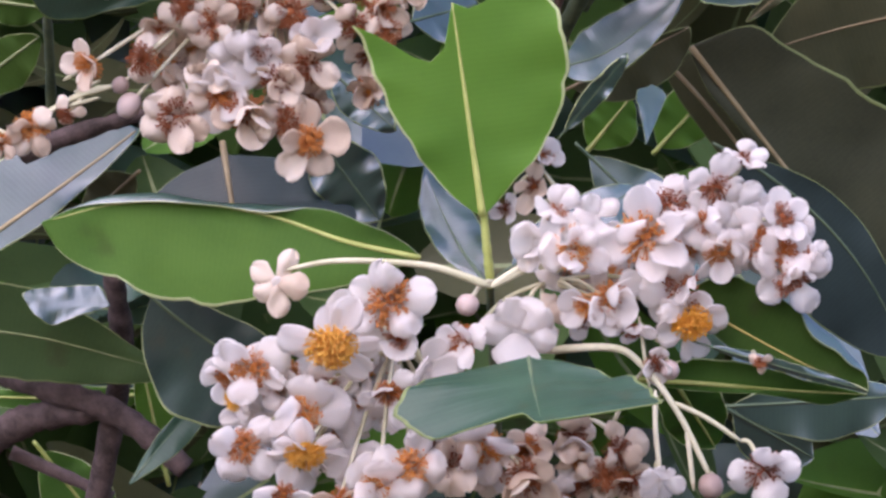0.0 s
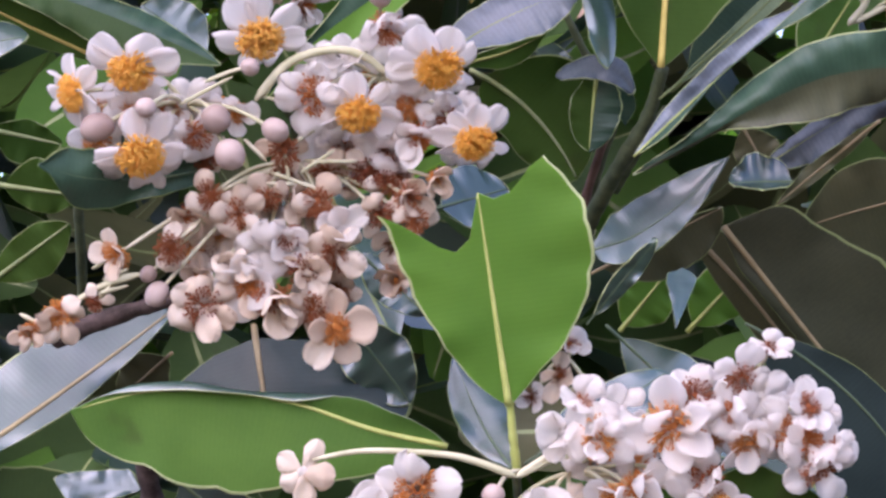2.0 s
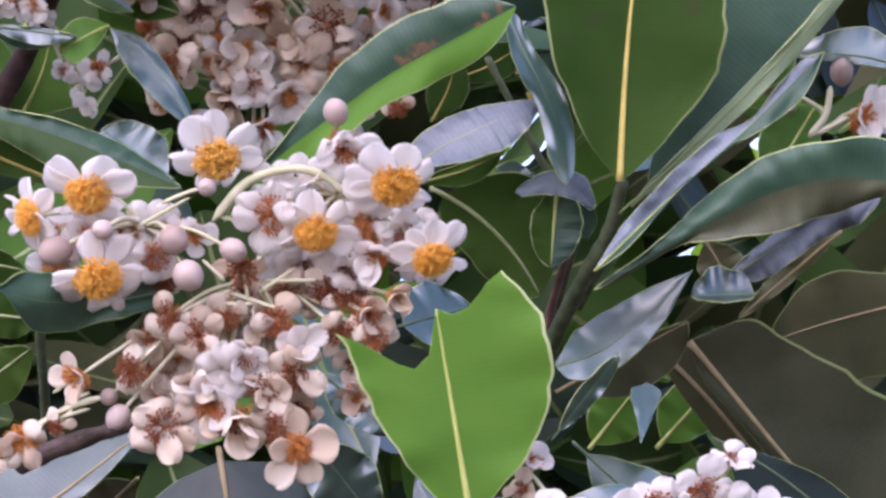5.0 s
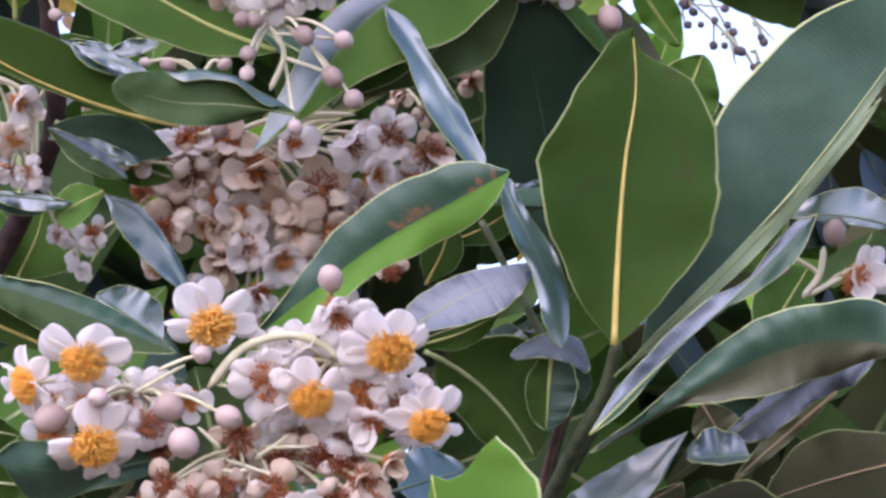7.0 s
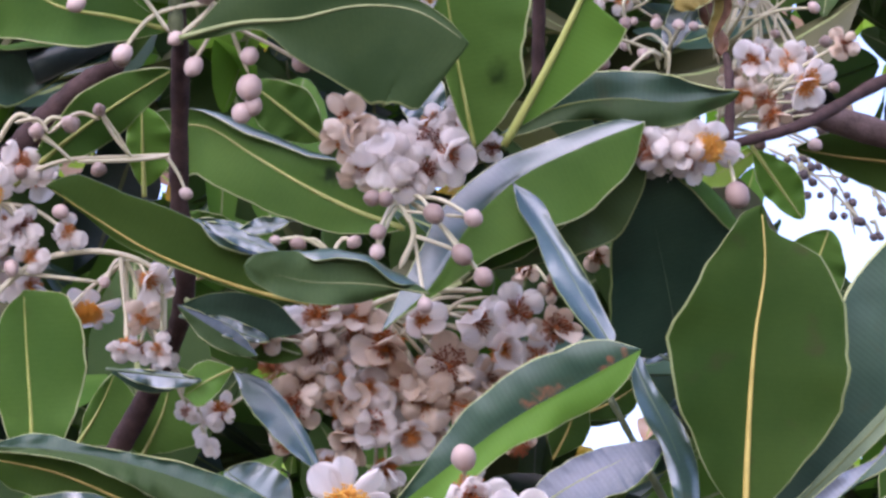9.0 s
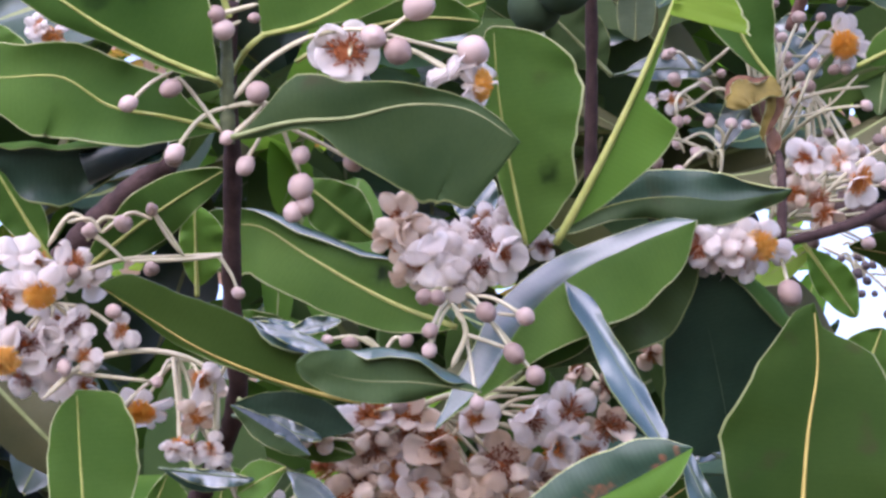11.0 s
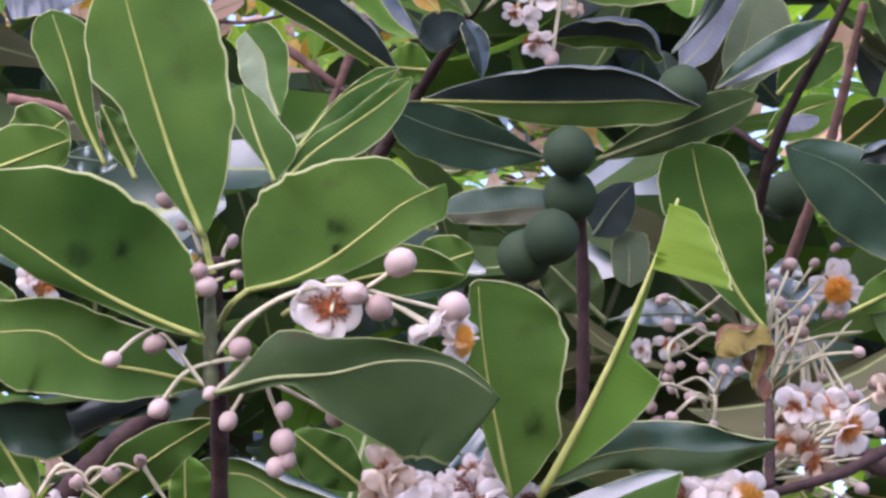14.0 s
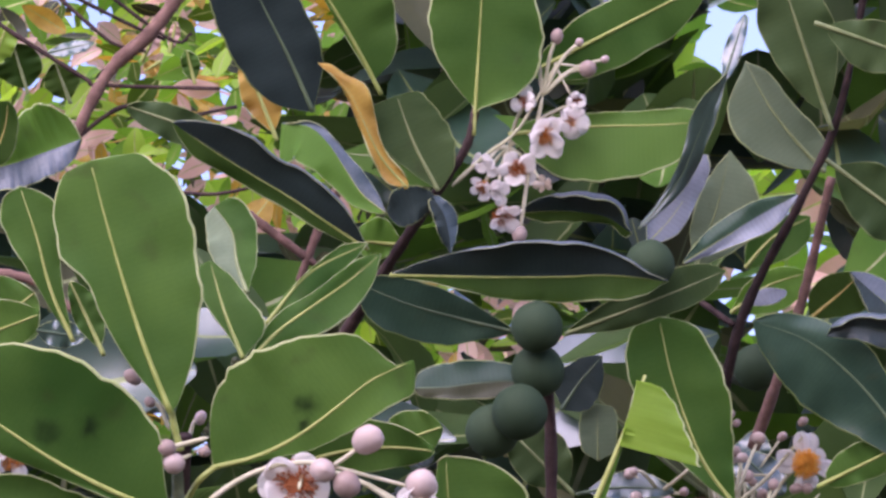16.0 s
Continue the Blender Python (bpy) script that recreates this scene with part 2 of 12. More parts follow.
def tube(points, radii, sides=8):
    """Verts and faces of a round tapering tube through points."""
    p = np.array(points, float)
    tangent = np.gradient(p, axis=0)
    tangent /= np.linalg.norm(tangent, axis=1)[:, None] + 1e-12
    up = np.array([0.31, -0.85, 0.42])
    a = np.cross(tangent, up)
    a /= np.linalg.norm(a, axis=1)[:, None] + 1e-12
    b = np.cross(tangent, a)
    verts, faces = [], []
    for i in range(len(p)):
        for k in range(sides):
            w = 2 * math.pi * k / sides
            verts.append(p[i] + radii[i] * (math.cos(w) * a[i] + math.sin(w) * b[i]))
    for i in range(len(p) - 1):
        for k in range(sides):
            faces.append((i * sides + k, i * sides + (k + 1) % sides, (i + 1) * sides + (k + 1) % sides, (i + 1) * sides + k))
    faces.append(tuple(range(sides - 1, -1, -1)))
    faces.append(tuple((len(p) - 1) * sides + k for k in range(sides)))
    return verts, faces


def smooth_line(points, n):
    """n places along a Catmull-Rom line through points."""
    p = [Vector(q) for q in points]
    p = [2 * p[0] - p[1], *p, 2 * p[-1] - p[-2]]
    res = []
    for i in range(n):
        u = i / (n - 1) * (len(p) - 3)
        k = min(int(u), len(p) - 4)
        t = u - k
        a, b, c, d = p[k : k + 4]
        res.append(0.5 * (2 * b + (c - a) * t + (2 * a - 5 * b + 4 * c - d) * t * t + (3 * b - a - 3 * c + d) * t ** 3))
    return res


def stem(parent, points, r0, r1, mat, name="stem", knots=0.12):
    line = smooth_line(points, 8 * len(points))
    n = len(line)
    rng = random.Random(int(abs(points[0][0]) * 1e5) + n)
    radii = [(r0 + (r1 - r0) * i / (n - 1)) * (1 + knots * (0.25 if name == "leaf" else 1) * rng.uniform(-1, 1)) for i in range(n)]
    verts, faces = tube(line, radii, 10)
    return under(name, verts, faces, [mat], parent)


FACING = Vector((0, -math.cos(radians(15)), -math.sin(radians(15))))
SKINS = {"U": leaf_under, "Y": leaf_young, "T": leaf_top, "O": leaf_old, "D": leaf_mature_shaded, "G": leaf_yellow, "F": leaf_lit, "P": leaf_dusty, "M": leaf_shade, "K": leaf_dark, "R": leaf_pale, "S": leaf_satin, "B": leaf_scorched, "E": leaf_umber, "L": leaf_sky_sheen, "W": leaf_withered, "Z": leaf_bruised, "X": leaf_scarred}
# Rolled lips of K leaves turn up L, with its painted sheen.
OTHER_SIDE = {"U": "T", "Y": "T", "O": "T", "D": "T", "T": "U", "G": "G", "F": "T", "P": "T", "M": "T", "K": "L", "R": "R", "S": "U", "E": "T", "B": "B", "L": "U", "W": "B", "Z": "T", "X": "U"}
leaf_count = [0]


def leaf(parent, base, tip, wl, wr, fl=0, fr=0, cl=0, cr=0, sag=0.0, bow=0.0, skin="UU", shape=1.0, blunt=0.6, taper=0.8, wav=0.0, rib=1.0, cut=None, label=""):
    """A leathery leaf from base to tip. wl, wr: width of its halves; fl, fr: degrees by which they fold forward; cl, cr: curl of
    the edges; sag, bow: bend of the midrib sideways and forward; skin: the face seen of each half; cut: (side, u, w) of a torn edge."""
    leaf_count[0] += 1
    rng = random.Random(leaf_count[0])
    nu, nv = 26, 7
    base, tip = Vector(base), Vector(tip)
    along = tip - base
    length = along.length
    a = along / length
    n = (FACING - FACING.dot(a) * a).normalized()
    s = n.cross(a)  # to the left, seen from the front, base below
    bow += length * rng.uniform(-0.035, 0.035)
    pet = min(0.1, 0.007 / length)
    ph = [rng.uniform(0, 6.3) for _ in range(4)]

    def mid(u):
        q = 4 * u * (1 - u)
        return base + a * (length * u) + s * (sag * q) + n * (bow * q)

    def width(u):
        x = max(0.0, min(1.0, u)) ** shape
        return max(0.0, math.sin(math.pi * x)) ** (taper if x < 0.5 else blunt)

    us = [1 - (1 - i / nu) ** 1.25 if i < nu else 1 for i in range(nu + 1)]
    vs = [0, 0.22, 0.45, 0.66, 0.84, 0.974, 1.0]
    cols = [(-1, v) for v in vs[:0:-1]] + [(0, 0)] + [(1, v) for v in vs[1:]]
    grid = np.zeros((nu + 1, len(cols), 3))
    uvs = np.zeros((nu + 1, len(cols), 2))
    for i, u0 in enumerate(us):
        for j, (side, v) in enumerate(cols):
            w, fold, curl = (wl, fl, cl) if side < 0 else (wr, fr, cr)
            u = u0
            if cut:
                u = u0 * cut_at(cut, side * v)
            reach = pet + (1 - pet) * u
            m = mid(reach)
            ww = w * width(u) * v * (1 + 0.05 * math.sin(9 * u + ph[0] + side) + 0.02 * math.sin(23 * u + ph[3] + 2 * side))
            f0, f1 = radians(fold), radians(curl) * v
            across = ww * math.cos(f0 + f1 / 2)
            rise = ww * math.sin(f0 + f1 / 2)
            rise += wav * v * v * (math.sin(13 * u + ph[1] + 1.3 * side) + 0.6 * math.sin(29 * u + ph[2] - side)) * min(1, 4 * u)
            d = s if side < 0 else -s
            grid[i, j] = m + d * across + n * rise
            uvs[i, j] = (reach * length, side * ww * 0.5 + reach * length * 0.0)
    du = np.gradient(grid, axis=0)
    dv = np.gradient(grid, axis=1)
    nn = np.cross(du, dv)
    nn /= np.linalg.norm(nn, axis=2)[:, :, None] + 1e-12
    nf = np.array(n)
    nn *= np.sign((nn @ nf).mean() or 1.0)
    thick = 0.00022
    front, rear = grid + nn * thick, grid - nn * thick
    R, K = nu + 1, len(cols)
    verts = np.concatenate([front.reshape(-1, 3), rear.reshape(-1, 3)])
    uv = np.concatenate([uvs.reshape(-1, 2), uvs.reshape(-1, 2)])
    faces, slots = [], []
    mats = [SKINS[skin[0]], SKINS[skin[1]], SKINS[OTHER_SIDE[skin[0]]], SKINS[OTHER_SIDE[skin[1]]], leaf_scorched if skin == "BB" else rim_dull if skin in ("DD", "OO", "KK", "MM") else rim_pale]
    for i in range(nu):
        for j in range(K - 1):
            q = (i * K + j, i * K + j + 1, (i + 1) * K + j + 1, (i + 1) * K + j)
            half = 0 if j < K // 2 else 1
            edge = j in (0, K - 2)
            faces.append(q)
            slots.append(4 if edge else half)
            faces.append(tuple(R * K + x for x in reversed(q)))
            slots.append(4 if edge else 2 + half)
    ring = [(i, 0) for i in range(R)] + [(R - 1, j) for j in range(1, K)] + [(i, K - 1) for i in range(R - 2, -1, -1)]
    for (i0, j0), (i1, j1) in zip(ring, ring[1:]):
        faces.append((i0 * K + j0, i1 * K + j1, R * K + i1 * K + j1, R * K + i0 * K + j0))
        slots.append(4)
    ob = under("leaf", verts, faces, mats, parent, slots, uv, label)
    tan = skin[0] in "TOK" and skin[1] in "TOK"
    end = 0.985 if not cut else cut_at(cut, 0.0)
    line = [mid(i / 22 * end) + n * 0.0002 for i in range(23)]
    if tan and rib <= 1.2:
        rib *= 0.7
    radii = [min(1, 0.85 + 0.1 * i) * rib * (0.00095 * (1 - 0.75 * (i / 22)) + 0.0001) for i in range(23)]
    v, f = tube(line, radii, 6)
    under("midrib", v, f, [rib_pale if (skin[0] in "DM" and rib < 1.2) or "P" in skin else rib_gold if skin == "DD" else rib_yellow if not tan else rib_tan if rib > 1.2 or skin == "OO" else rib_green], ob)
    return ob


def cut_at(cut, x):
    """How far a torn leaf reaches at x, -1 at its left edge, 1 at its right."""
    for (x0, y0), (x1, y1) in zip(cut, cut[1:]):
        if x <= x1:
            return y0 + (y1 - y0) * max(0.0, x - x0) / (x1 - x0)
    return cut[-1][1]


STATIONS = (0, 0.05, 0.13, 0.25, 0.4, 0.55, 0.7, 0.83, 0.93, 0.98, 1)


def soft_steps(values):
    """A smooth curve through values at STATIONS, with no overshoot."""
    x, y = np.array(STATIONS), np.array(values, float)
    h, d = np.diff(x), np.diff(y) / np.diff(x)
    m = np.zeros(len(x))
    for k in range(1, len(x) - 1):
        if d[k - 1] * d[k] > 0:
            a, b = 2 * h[k] + h[k - 1], h[k] + 2 * h[k - 1]
            m[k] = (a + b) / (a / d[k - 1] + b / d[k])
    m[0], m[-1] = d[0] * 1.6, d[-1] * 1.6

    def at(u):
        k = min(max(int(np.searchsorted(x, u)) - 1, 0), len(h) - 1)
        t = (u - x[k]) / h[k]
        return max(0.0, y[k] * (1 + 2 * t) * (1 - t) ** 2 + m[k] * h[k] * t * (1 - t) ** 2 + y[k + 1] * t * t * (3 - 2 * t) + m[k + 1] * h[k] * t * t * (t - 1))

    return at


def blade(parent, rib_line, left, right, fl=5, fr=5, cl=0, cr=0, skin="UU", lip=None, wav=0.0007, ripple=0.0, rib=1.0, cut=None, label=""):
    """A leathery leaf along a bent midrib. left, right: widths of its halves in millimetres at STATIONS; fl, fr: degrees by which they
    fold forward; cl, cr: further bend towards the margins; lip: (side, from, to, millimetres) of a margin rolled forward over the blade; ripple: height of fine folds across it."""
    leaf_count[0] += 1
    rng = random.Random(leaf_count[0])
    nu = 100 if ripple else 34
    us = [0.5 - 0.5 * math.cos(math.pi * i / nu) for i in range(nu + 1)]
    dense = smooth_line(rib_line, 61)
    run = [0.0]
    for p, q in zip(dense, dense[1:]):
        run.append(run[-1] + (q - p).length)
    length = run[-1]
    wav *= min(1.0, length / 0.07)
    arc = np.array(run) / length
    dense = np.array([tuple(p) for p in dense])
    mid = lambda u: np.array([np.interp(u, arc, dense[:, k]) for k in range(3)])
    half = {-1: soft_steps(left), 1: soft_steps(right)}
    ph = [rng.uniform(0, 6.3) for _ in range(8)]
    vs = [0, 0.16, 0.34, 0.52, 0.7, 0.86, 0.968, 1.0]
    rolled = [0.25, 0.6, 0.9, 1.0]
    cols = [(-1, v, 0) for v in vs[:0:-1]] + [(0, 0, 0)] + [(1, v, 0) for v in vs[1:]]
    if lip:
        cols = [(-1, 1.0, k) for k in rolled[::-1]] * (lip[0] < 0) + cols + [(1, 1.0, k) for k in rolled] * (lip[0] > 0)
    grid, uvs = np.zeros((nu + 1, len(cols), 3)), np.zeros((nu + 1, len(cols), 2))
    facing = np.array(FACING)
    for i, u0 in enumerate(us):
        for j, (side, v, k) in enumerate(cols):
            u = u0 * cut_at(cut, side * v) if cut else u0
            a = mid(min(1, u + 0.03)) - mid(max(0, u - 0.03))
            a /= np.linalg.norm(a)
            n = facing - facing.dot(a) * a
            n /= np.linalg.norm(n)
            s = np.cross(n, a)
            w = half[side or 1](u) * 0.001 * (1 + 0.018 * math.sin(31 * u + ph[0] + side) + 0.012 * math.sin(53 * u + ph[3] + 2 * side))
            fold, curl = (fl, cl) if side < 0 else (fr, cr)
            across = w * v
            rise = w * v * math.tan(radians(fold + curl * v * 0.5))
            ends = min(1, 5 * u, 5 * (1 - u) + 0.15)
            rise += wav * ends * v * v * (math.sin(11 * u + ph[1] + 1.3 * side) + 0.6 * math.sin(24 * u + ph[2] - side))
            rise += wav * ends * 0.9 * v * math.sin(6 * u + ph[4] + side * (3 * v + ph[5])) + 0.25 * wav * v * math.sin(41 * u + 4 * v + ph[6])
            rise += ripple * ends * v * (math.sin(88 * u + 2 * v + ph[6]) * (0.6 + 0.4 * math.sin(19 * u + ph[7])))
            if k:
                b = max(0.0, min(1.0, (u - lip[1]) / 0.12, (lip[2] - u) / 0.12))
                b = 0.012 + b * b * (3 - 2 * b) * (0.8 + 0.2 * math.sin(17 * u + ph[7]))
                across -= min(lip[3] * 0.001 * b, 0.9 * w) * k
                rise += (0.0012 * math.sin(2.2 * k) + 0.8 * lip[3] * 0.001 * k) * b
            grid[i, j] = mid(u) + (s if side < 0 else -s) * across + n * rise
            uvs[i, j] = (u * length, side * w * v * 0.5)
    nn = np.cross(np.gradient(grid, axis=0), np.gradient(grid, axis=1))
    nn /= np.linalg.norm(nn, axis=2)[:, :, None] + 1e-12
    c0 = next(j for j, c in enumerate(cols) if c[0] == 0)
    nn *= np.sign((nn[:, c0 - 4 : c0 + 5] @ facing).mean() or 1.0)
    R, K = nu + 1, len(cols)
    verts = np.concatenate([(grid + nn * 0.00022).reshape(-1, 3), (grid - nn * 0.00022).reshape(-1, 3)])
    uv = np.concatenate([uvs.reshape(-1, 2)] * 2)
    faces, slots = [], []
    mats = [SKINS[skin[0]], SKINS[skin[1]], SKINS[OTHER_SIDE[skin[0]]], SKINS[OTHER_SIDE[skin[1]]], rim_dull if skin in ("DD", "OO", "KK", "MM", "TT", "SS", "EE") else rim_pale]
    for i in range(nu):
        for j in range(K - 1):
            q = (i * K + j, i * K + j + 1, (i + 1) * K + j + 1, (i + 1) * K + j)
            side = 0 if j < c0 else 1
            edge = j in (0, K - 2)
            faces += [q, tuple(R * K + x for x in reversed(q))]
            slots += [4 if edge else side, 4 if edge else 2 + side]
    ring = [(i, 0) for i in range(R)] + [(R - 1, j) for j in range(1, K)] + [(i, K - 1) for i in range(R - 2, -1, -1)]
    for (i0, j0), (i1, j1) in zip(ring, ring[1:]):
        faces.append((i0 * K + j0, i1 * K + j1, R * K + i1 * K + j1, R * K + i0 * K + j0))
        slots.append(4)
    ob = under("leaf", verts, faces, mats, parent, slots, uv, label)
    if rib:
        end = 0.97 if not cut else cut_at(cut, 0.0)
        line = [Vector(mid(i / 26 * end)) + FACING * 0.0001 for i in range(27)]
        v, f = tube(line, [rib * (0.0009 * (1 - 0.85 * (i / 26) ** 0.8) + 0.00005) for i in range(27)], 6)
        tops = skin[0] in "TOKSE" and skin[1] in "TOKSE"
        under("midrib", v, f, [rib_gold if skin == "DD" else rib_tan if tops and rib > 1.2 else rib_green if tops else rib_pale if skin[0] in "MP" else rib_yellow], ob)
    return ob


# ---- blossoms ----
petal_white = mottled(material("petal_white", (0.93, 0.9, 0.87), 0.5, 0.2, (0.94, 0.91, 0.885), 0.72), (0.77, 0.72, 0.675), (0.87, 0.845, 0.81), 30, 0.4, 500, 0.1)
petal_cream = mottled(material("petal_cream", (0.7, 0.58, 0.48), 0.55, 0.2, (0.88, 0.77, 0.65), 0.5), (0.6, 0.48, 0.37), (0.86, 0.78, 0.68), 40, 0.7, 500, 0.15)
stamen_orange = mottled(material("stamen_orange", (0.9, 0.38, 0.03), 0.6, 0.2, (1.0, 0.62, 0.1), 0.5), (1.0, 0.54, 0.06), (1.0, 0.78, 0.24), 300, 0.3)
stamen_rust = mottled(material("stamen_rust", (0.45, 0.14, 0.04), 0.7, 0.2), (0.4, 0.125, 0.035), (0.74, 0.32, 0.08), 300, 0.6)
bud_skin = mottled(material("bud_skin", (0.6, 0.48, 0.43), 0.5, 0.3), (0.27, 0.195, 0.165), (0.45, 0.35, 0.31), 60, 0.9, 600, 0.1)
# Dark copy of bud_skin: the silhouette against bright sky is painted in.
bud_silhouette = mottled(material("bud_silhouette", (0.09, 0.07, 0.07), 0.6, 0.3), (0.05, 0.04, 0.04), (0.14, 0.11, 0.11), 60, 0.4)
stalk_skin = mottled(material("stalk_skin", (0.6, 0.57, 0.4), 0.5, 0.3), (0.38, 0.37, 0.22), (0.6, 0.56, 0.4), 120, 0.4)
stamen_dark = mottled(material("stamen_dark", (0.25, 0.06, 0.03), 0.8, 0.2), (0.17, 0.045, 0.02), (0.46, 0.16, 0.06), 300, 0.6)
fruit_skin = mottled(material("fruit_skin", (0.07, 0.16, 0.08), 0.75, 0.2), (0.016, 0.034, 0.016), (0.036, 0.063, 0.03), 60, 0.2, 600, 0.1)


def petal_mesh(name, mat, cup, wide, seed, puff=0.0):
    """A thick cupped petal, 1 long along x, its hollow towards z; with puff it bulges towards z instead."""
    rng = random.Random(seed)
    us, nv = (0, 0.18, 0.38, 0.58, 0.76, 0.9, 0.97, 1.0), 7
    nu = len(us)
    top, low = [], []
    k0, k1 = rng.uniform(0, 6), rng.uniform(0, 6)
    for u in us:
        round_end = math.sqrt(max(0.0, 1 - ((u - 0.58) / 0.43) ** 2)) if u > 0.58 else 1.0
        w = 0.5 * wide * (0.24 + 0.76 * min(1.0, u / 0.58) ** 0.9) * max(0.12, round_end)
        for j in range(nv):
            v = j / (nv - 1) * 2 - 1
            x = u
            z = cup * (0.9 * u * u - 0.35 * u ** 4 + 0.4 * v * v * w / 0.45) + 0.03 * math.sin(6 * u + k0) * v + 0.02 * math.sin(5 * v + k1) * u
            if puff:
                z = puff * (1 - ((u - 0.55) / 0.62) ** 2) * (1 - 0.75 * v * v) + 0.07 * math.sin(4 * v + k0) * u + 0.06 * math.sin(7 * u + k1 + 2 * v)
            thick = 0.03 * (1 - 0.7 * v * v) * (1.05 - u * u)
            top.append((x, w * v, z + thick))
            low.append((x, w * v, z - thick))
    n = nu * nv
    faces = []
    for i in range(nu - 1):
        for j in range(nv - 1):
            q = (i * nv + j, (i + 1) * nv + j, (i + 1) * nv + j + 1, i * nv + j + 1)
            faces += [q, tuple(n + x for x in reversed(q))]
    ring = [i * nv for i in range(nu)] + [(nu - 1) * nv + j for j in range(1, nv)] + [i * nv + nv - 1 for i in range(nu - 2, -1, -1)] + list(range(nv - 2, 0, -1))
    for a, b in zip(ring, ring[1:] + ring[:1]):
        faces.append((b, a, n + a, n + b))
    me = bpy.data.meshes.new(name)
    me.from_pydata(top + low, [], faces)
    me.materials.append(mat)
    me.polygons.foreach_set("use_smooth", [True] * len(me.polygons))
    return me


def tuft_mesh(name, mat, seed, spread, count, height, knob):
    """A tuft of threads with a knob at each end, round a small pistil."""
    rng = random.Random(seed)
    verts, faces = [], []

    def spike(a, b, r0, r1, sides=3):
        v, f = tube([a, ((Vector(a) + Vector(b)) / 2 + Vector((rng.uniform(-1, 1), rng.uniform(-1, 1), 0)) * 0.03), b], [r0, r0, r1], sides)
        faces.extend(tuple(len(verts) + x for x in q) for q in f)
        verts.extend(v)

    for i in range(count):
        w, t = rng.uniform(0, 6.283), spread * math.sqrt(rng.uniform(0.02, 1))
        h = height * rng.uniform(0.7, 1.2)
        d = Vector((math.sin(t) * math.cos(w), math.sin(t) * math.sin(w), math.cos(t)))
        root = Vector((d.x, d.y, 0)) * 0.12
        end = root + d * h
        spike(root, end, 0.009, 0.009)
        k = Vector((rng.uniform(-1, 1), rng.uniform(-1, 1), rng.uniform(-0.3, 1))).normalized() * knob
        spike(end - k * 0.5, end + k, knob * 0.55, knob * 0.35, 4)
    me = bpy.data.meshes.new(name)
    me.from_pydata([tuple(v) for v in verts], [], faces)
    me.materials.append(mat)
    me.polygons.foreach_set("use_smooth", [True] * len(me.polygons))
    return me


def ball_mesh(name, mat, tall, seed, rings=9, sides=14, lump=0.03):
    rng = random.Random(seed)
    ph = [rng.uniform(0, 6) for _ in range(4)]
    verts, faces = [], []
    for i in range(rings + 1):
        t = math.pi * (0.03 + 0.94 * i / rings)
        for k in range(sides):
            w = 2 * math.pi * k / sides
            r = 1 + lump * (math.sin(2 * w + ph[0]) + math.sin(3 * t + ph[1]) * math.cos(w + ph[2])) - 0.05 * max(0.0, math.cos(2 * w + ph[3])) ** 12 * math.sin(t)
            verts.append((r * math.sin(t) * math.cos(w), r * math.sin(t) * math.sin(w), -tall * r * math.cos(t)))
    for i in range(rings):
        for k in range(sides):
            faces.append((i * sides + k, i * sides + (k + 1) % sides, (i + 1) * sides + (k + 1) % sides, (i + 1) * sides + k))
    faces += [tuple(range(sides - 1, -1, -1)), tuple(rings * sides + k for k in range(sides))]
    me = bpy.data.meshes.new(name)
    me.from_pydata(verts, [], faces)
    me.materials.append(mat)
    me.polygons.foreach_set("use_smooth", [True] * len(me.polygons))
    return me


PETALS = {
    "white": [petal_mesh("petal", petal_white, c, w, i) for i, (c, w) in enumerate(((0.4, 0.82), (0.55, 0.92), (0.25, 0.74), (0.5, 1.0)))],
    "cream": [petal_mesh("petal", petal_cream, c, w, 9 + i) for i, (c, w) in enumerate(((0.45, 0.74), (0.65, 0.85), (0.3, 0.66), (0.6, 0.92)))],
}
PETALS["puff"] = [petal_mesh("petal", petal_white, 0, w, 60 + i, p) for i, (p, w) in enumerate(((0.1, 0.8), (0.2, 0.9), (0.06, 0.72), (0.15, 0.96)))]
PETALS["puff_cream"] = [petal_mesh("petal", petal_cream, 0, w, 70 + i, p) for i, (p, w) in enumerate(((0.1, 0.7), (0.22, 0.84), (0.06, 0.62), (0.16, 0.9)))]
TUFTS = {
    "dark": [tuft_mesh("stamen_tuft", stamen_dark, 36 + i, 1.25, 180, 0.4, 0.036) for i in range(3)],
    "orange": [tuft_mesh("stamen_tuft", stamen_orange, 20 + i, 1.45, 480, 0.41, 0.036) for i in range(3)],
    "rust": [tuft_mesh("stamen_tuft", stamen_rust, 30 + i, 1.4, 280, 0.36, 0.03) for i in range(3)],
}
CORES = {c: ball_mesh("receptacle", m, 0.6, 3) for c, m in (("orange", stamen_orange), ("rust", stamen_rust), ("dark", stamen_dark), ("none", petal_white))}
BUDS = [ball_mesh("bud", bud_skin, 1.04 + 0.12 * i, 40 + i) for i in range(3)]
DARK_BUDS = [ball_mesh("bud", bud_silhouette, 1.0 + 0.1 * i, 44 + i) for i in range(2)]
FRUITS = [ball_mesh("fruit", fruit_skin, 1.0 + 0.04 * i, 50 + i, 14, 20, 0.015) for i in range(2)]
flower_count = [0]


def child(name, me, parent, m):
    ob = new(name, me)
    ob.parent = parent
    ob.matrix_local = m
    return ob


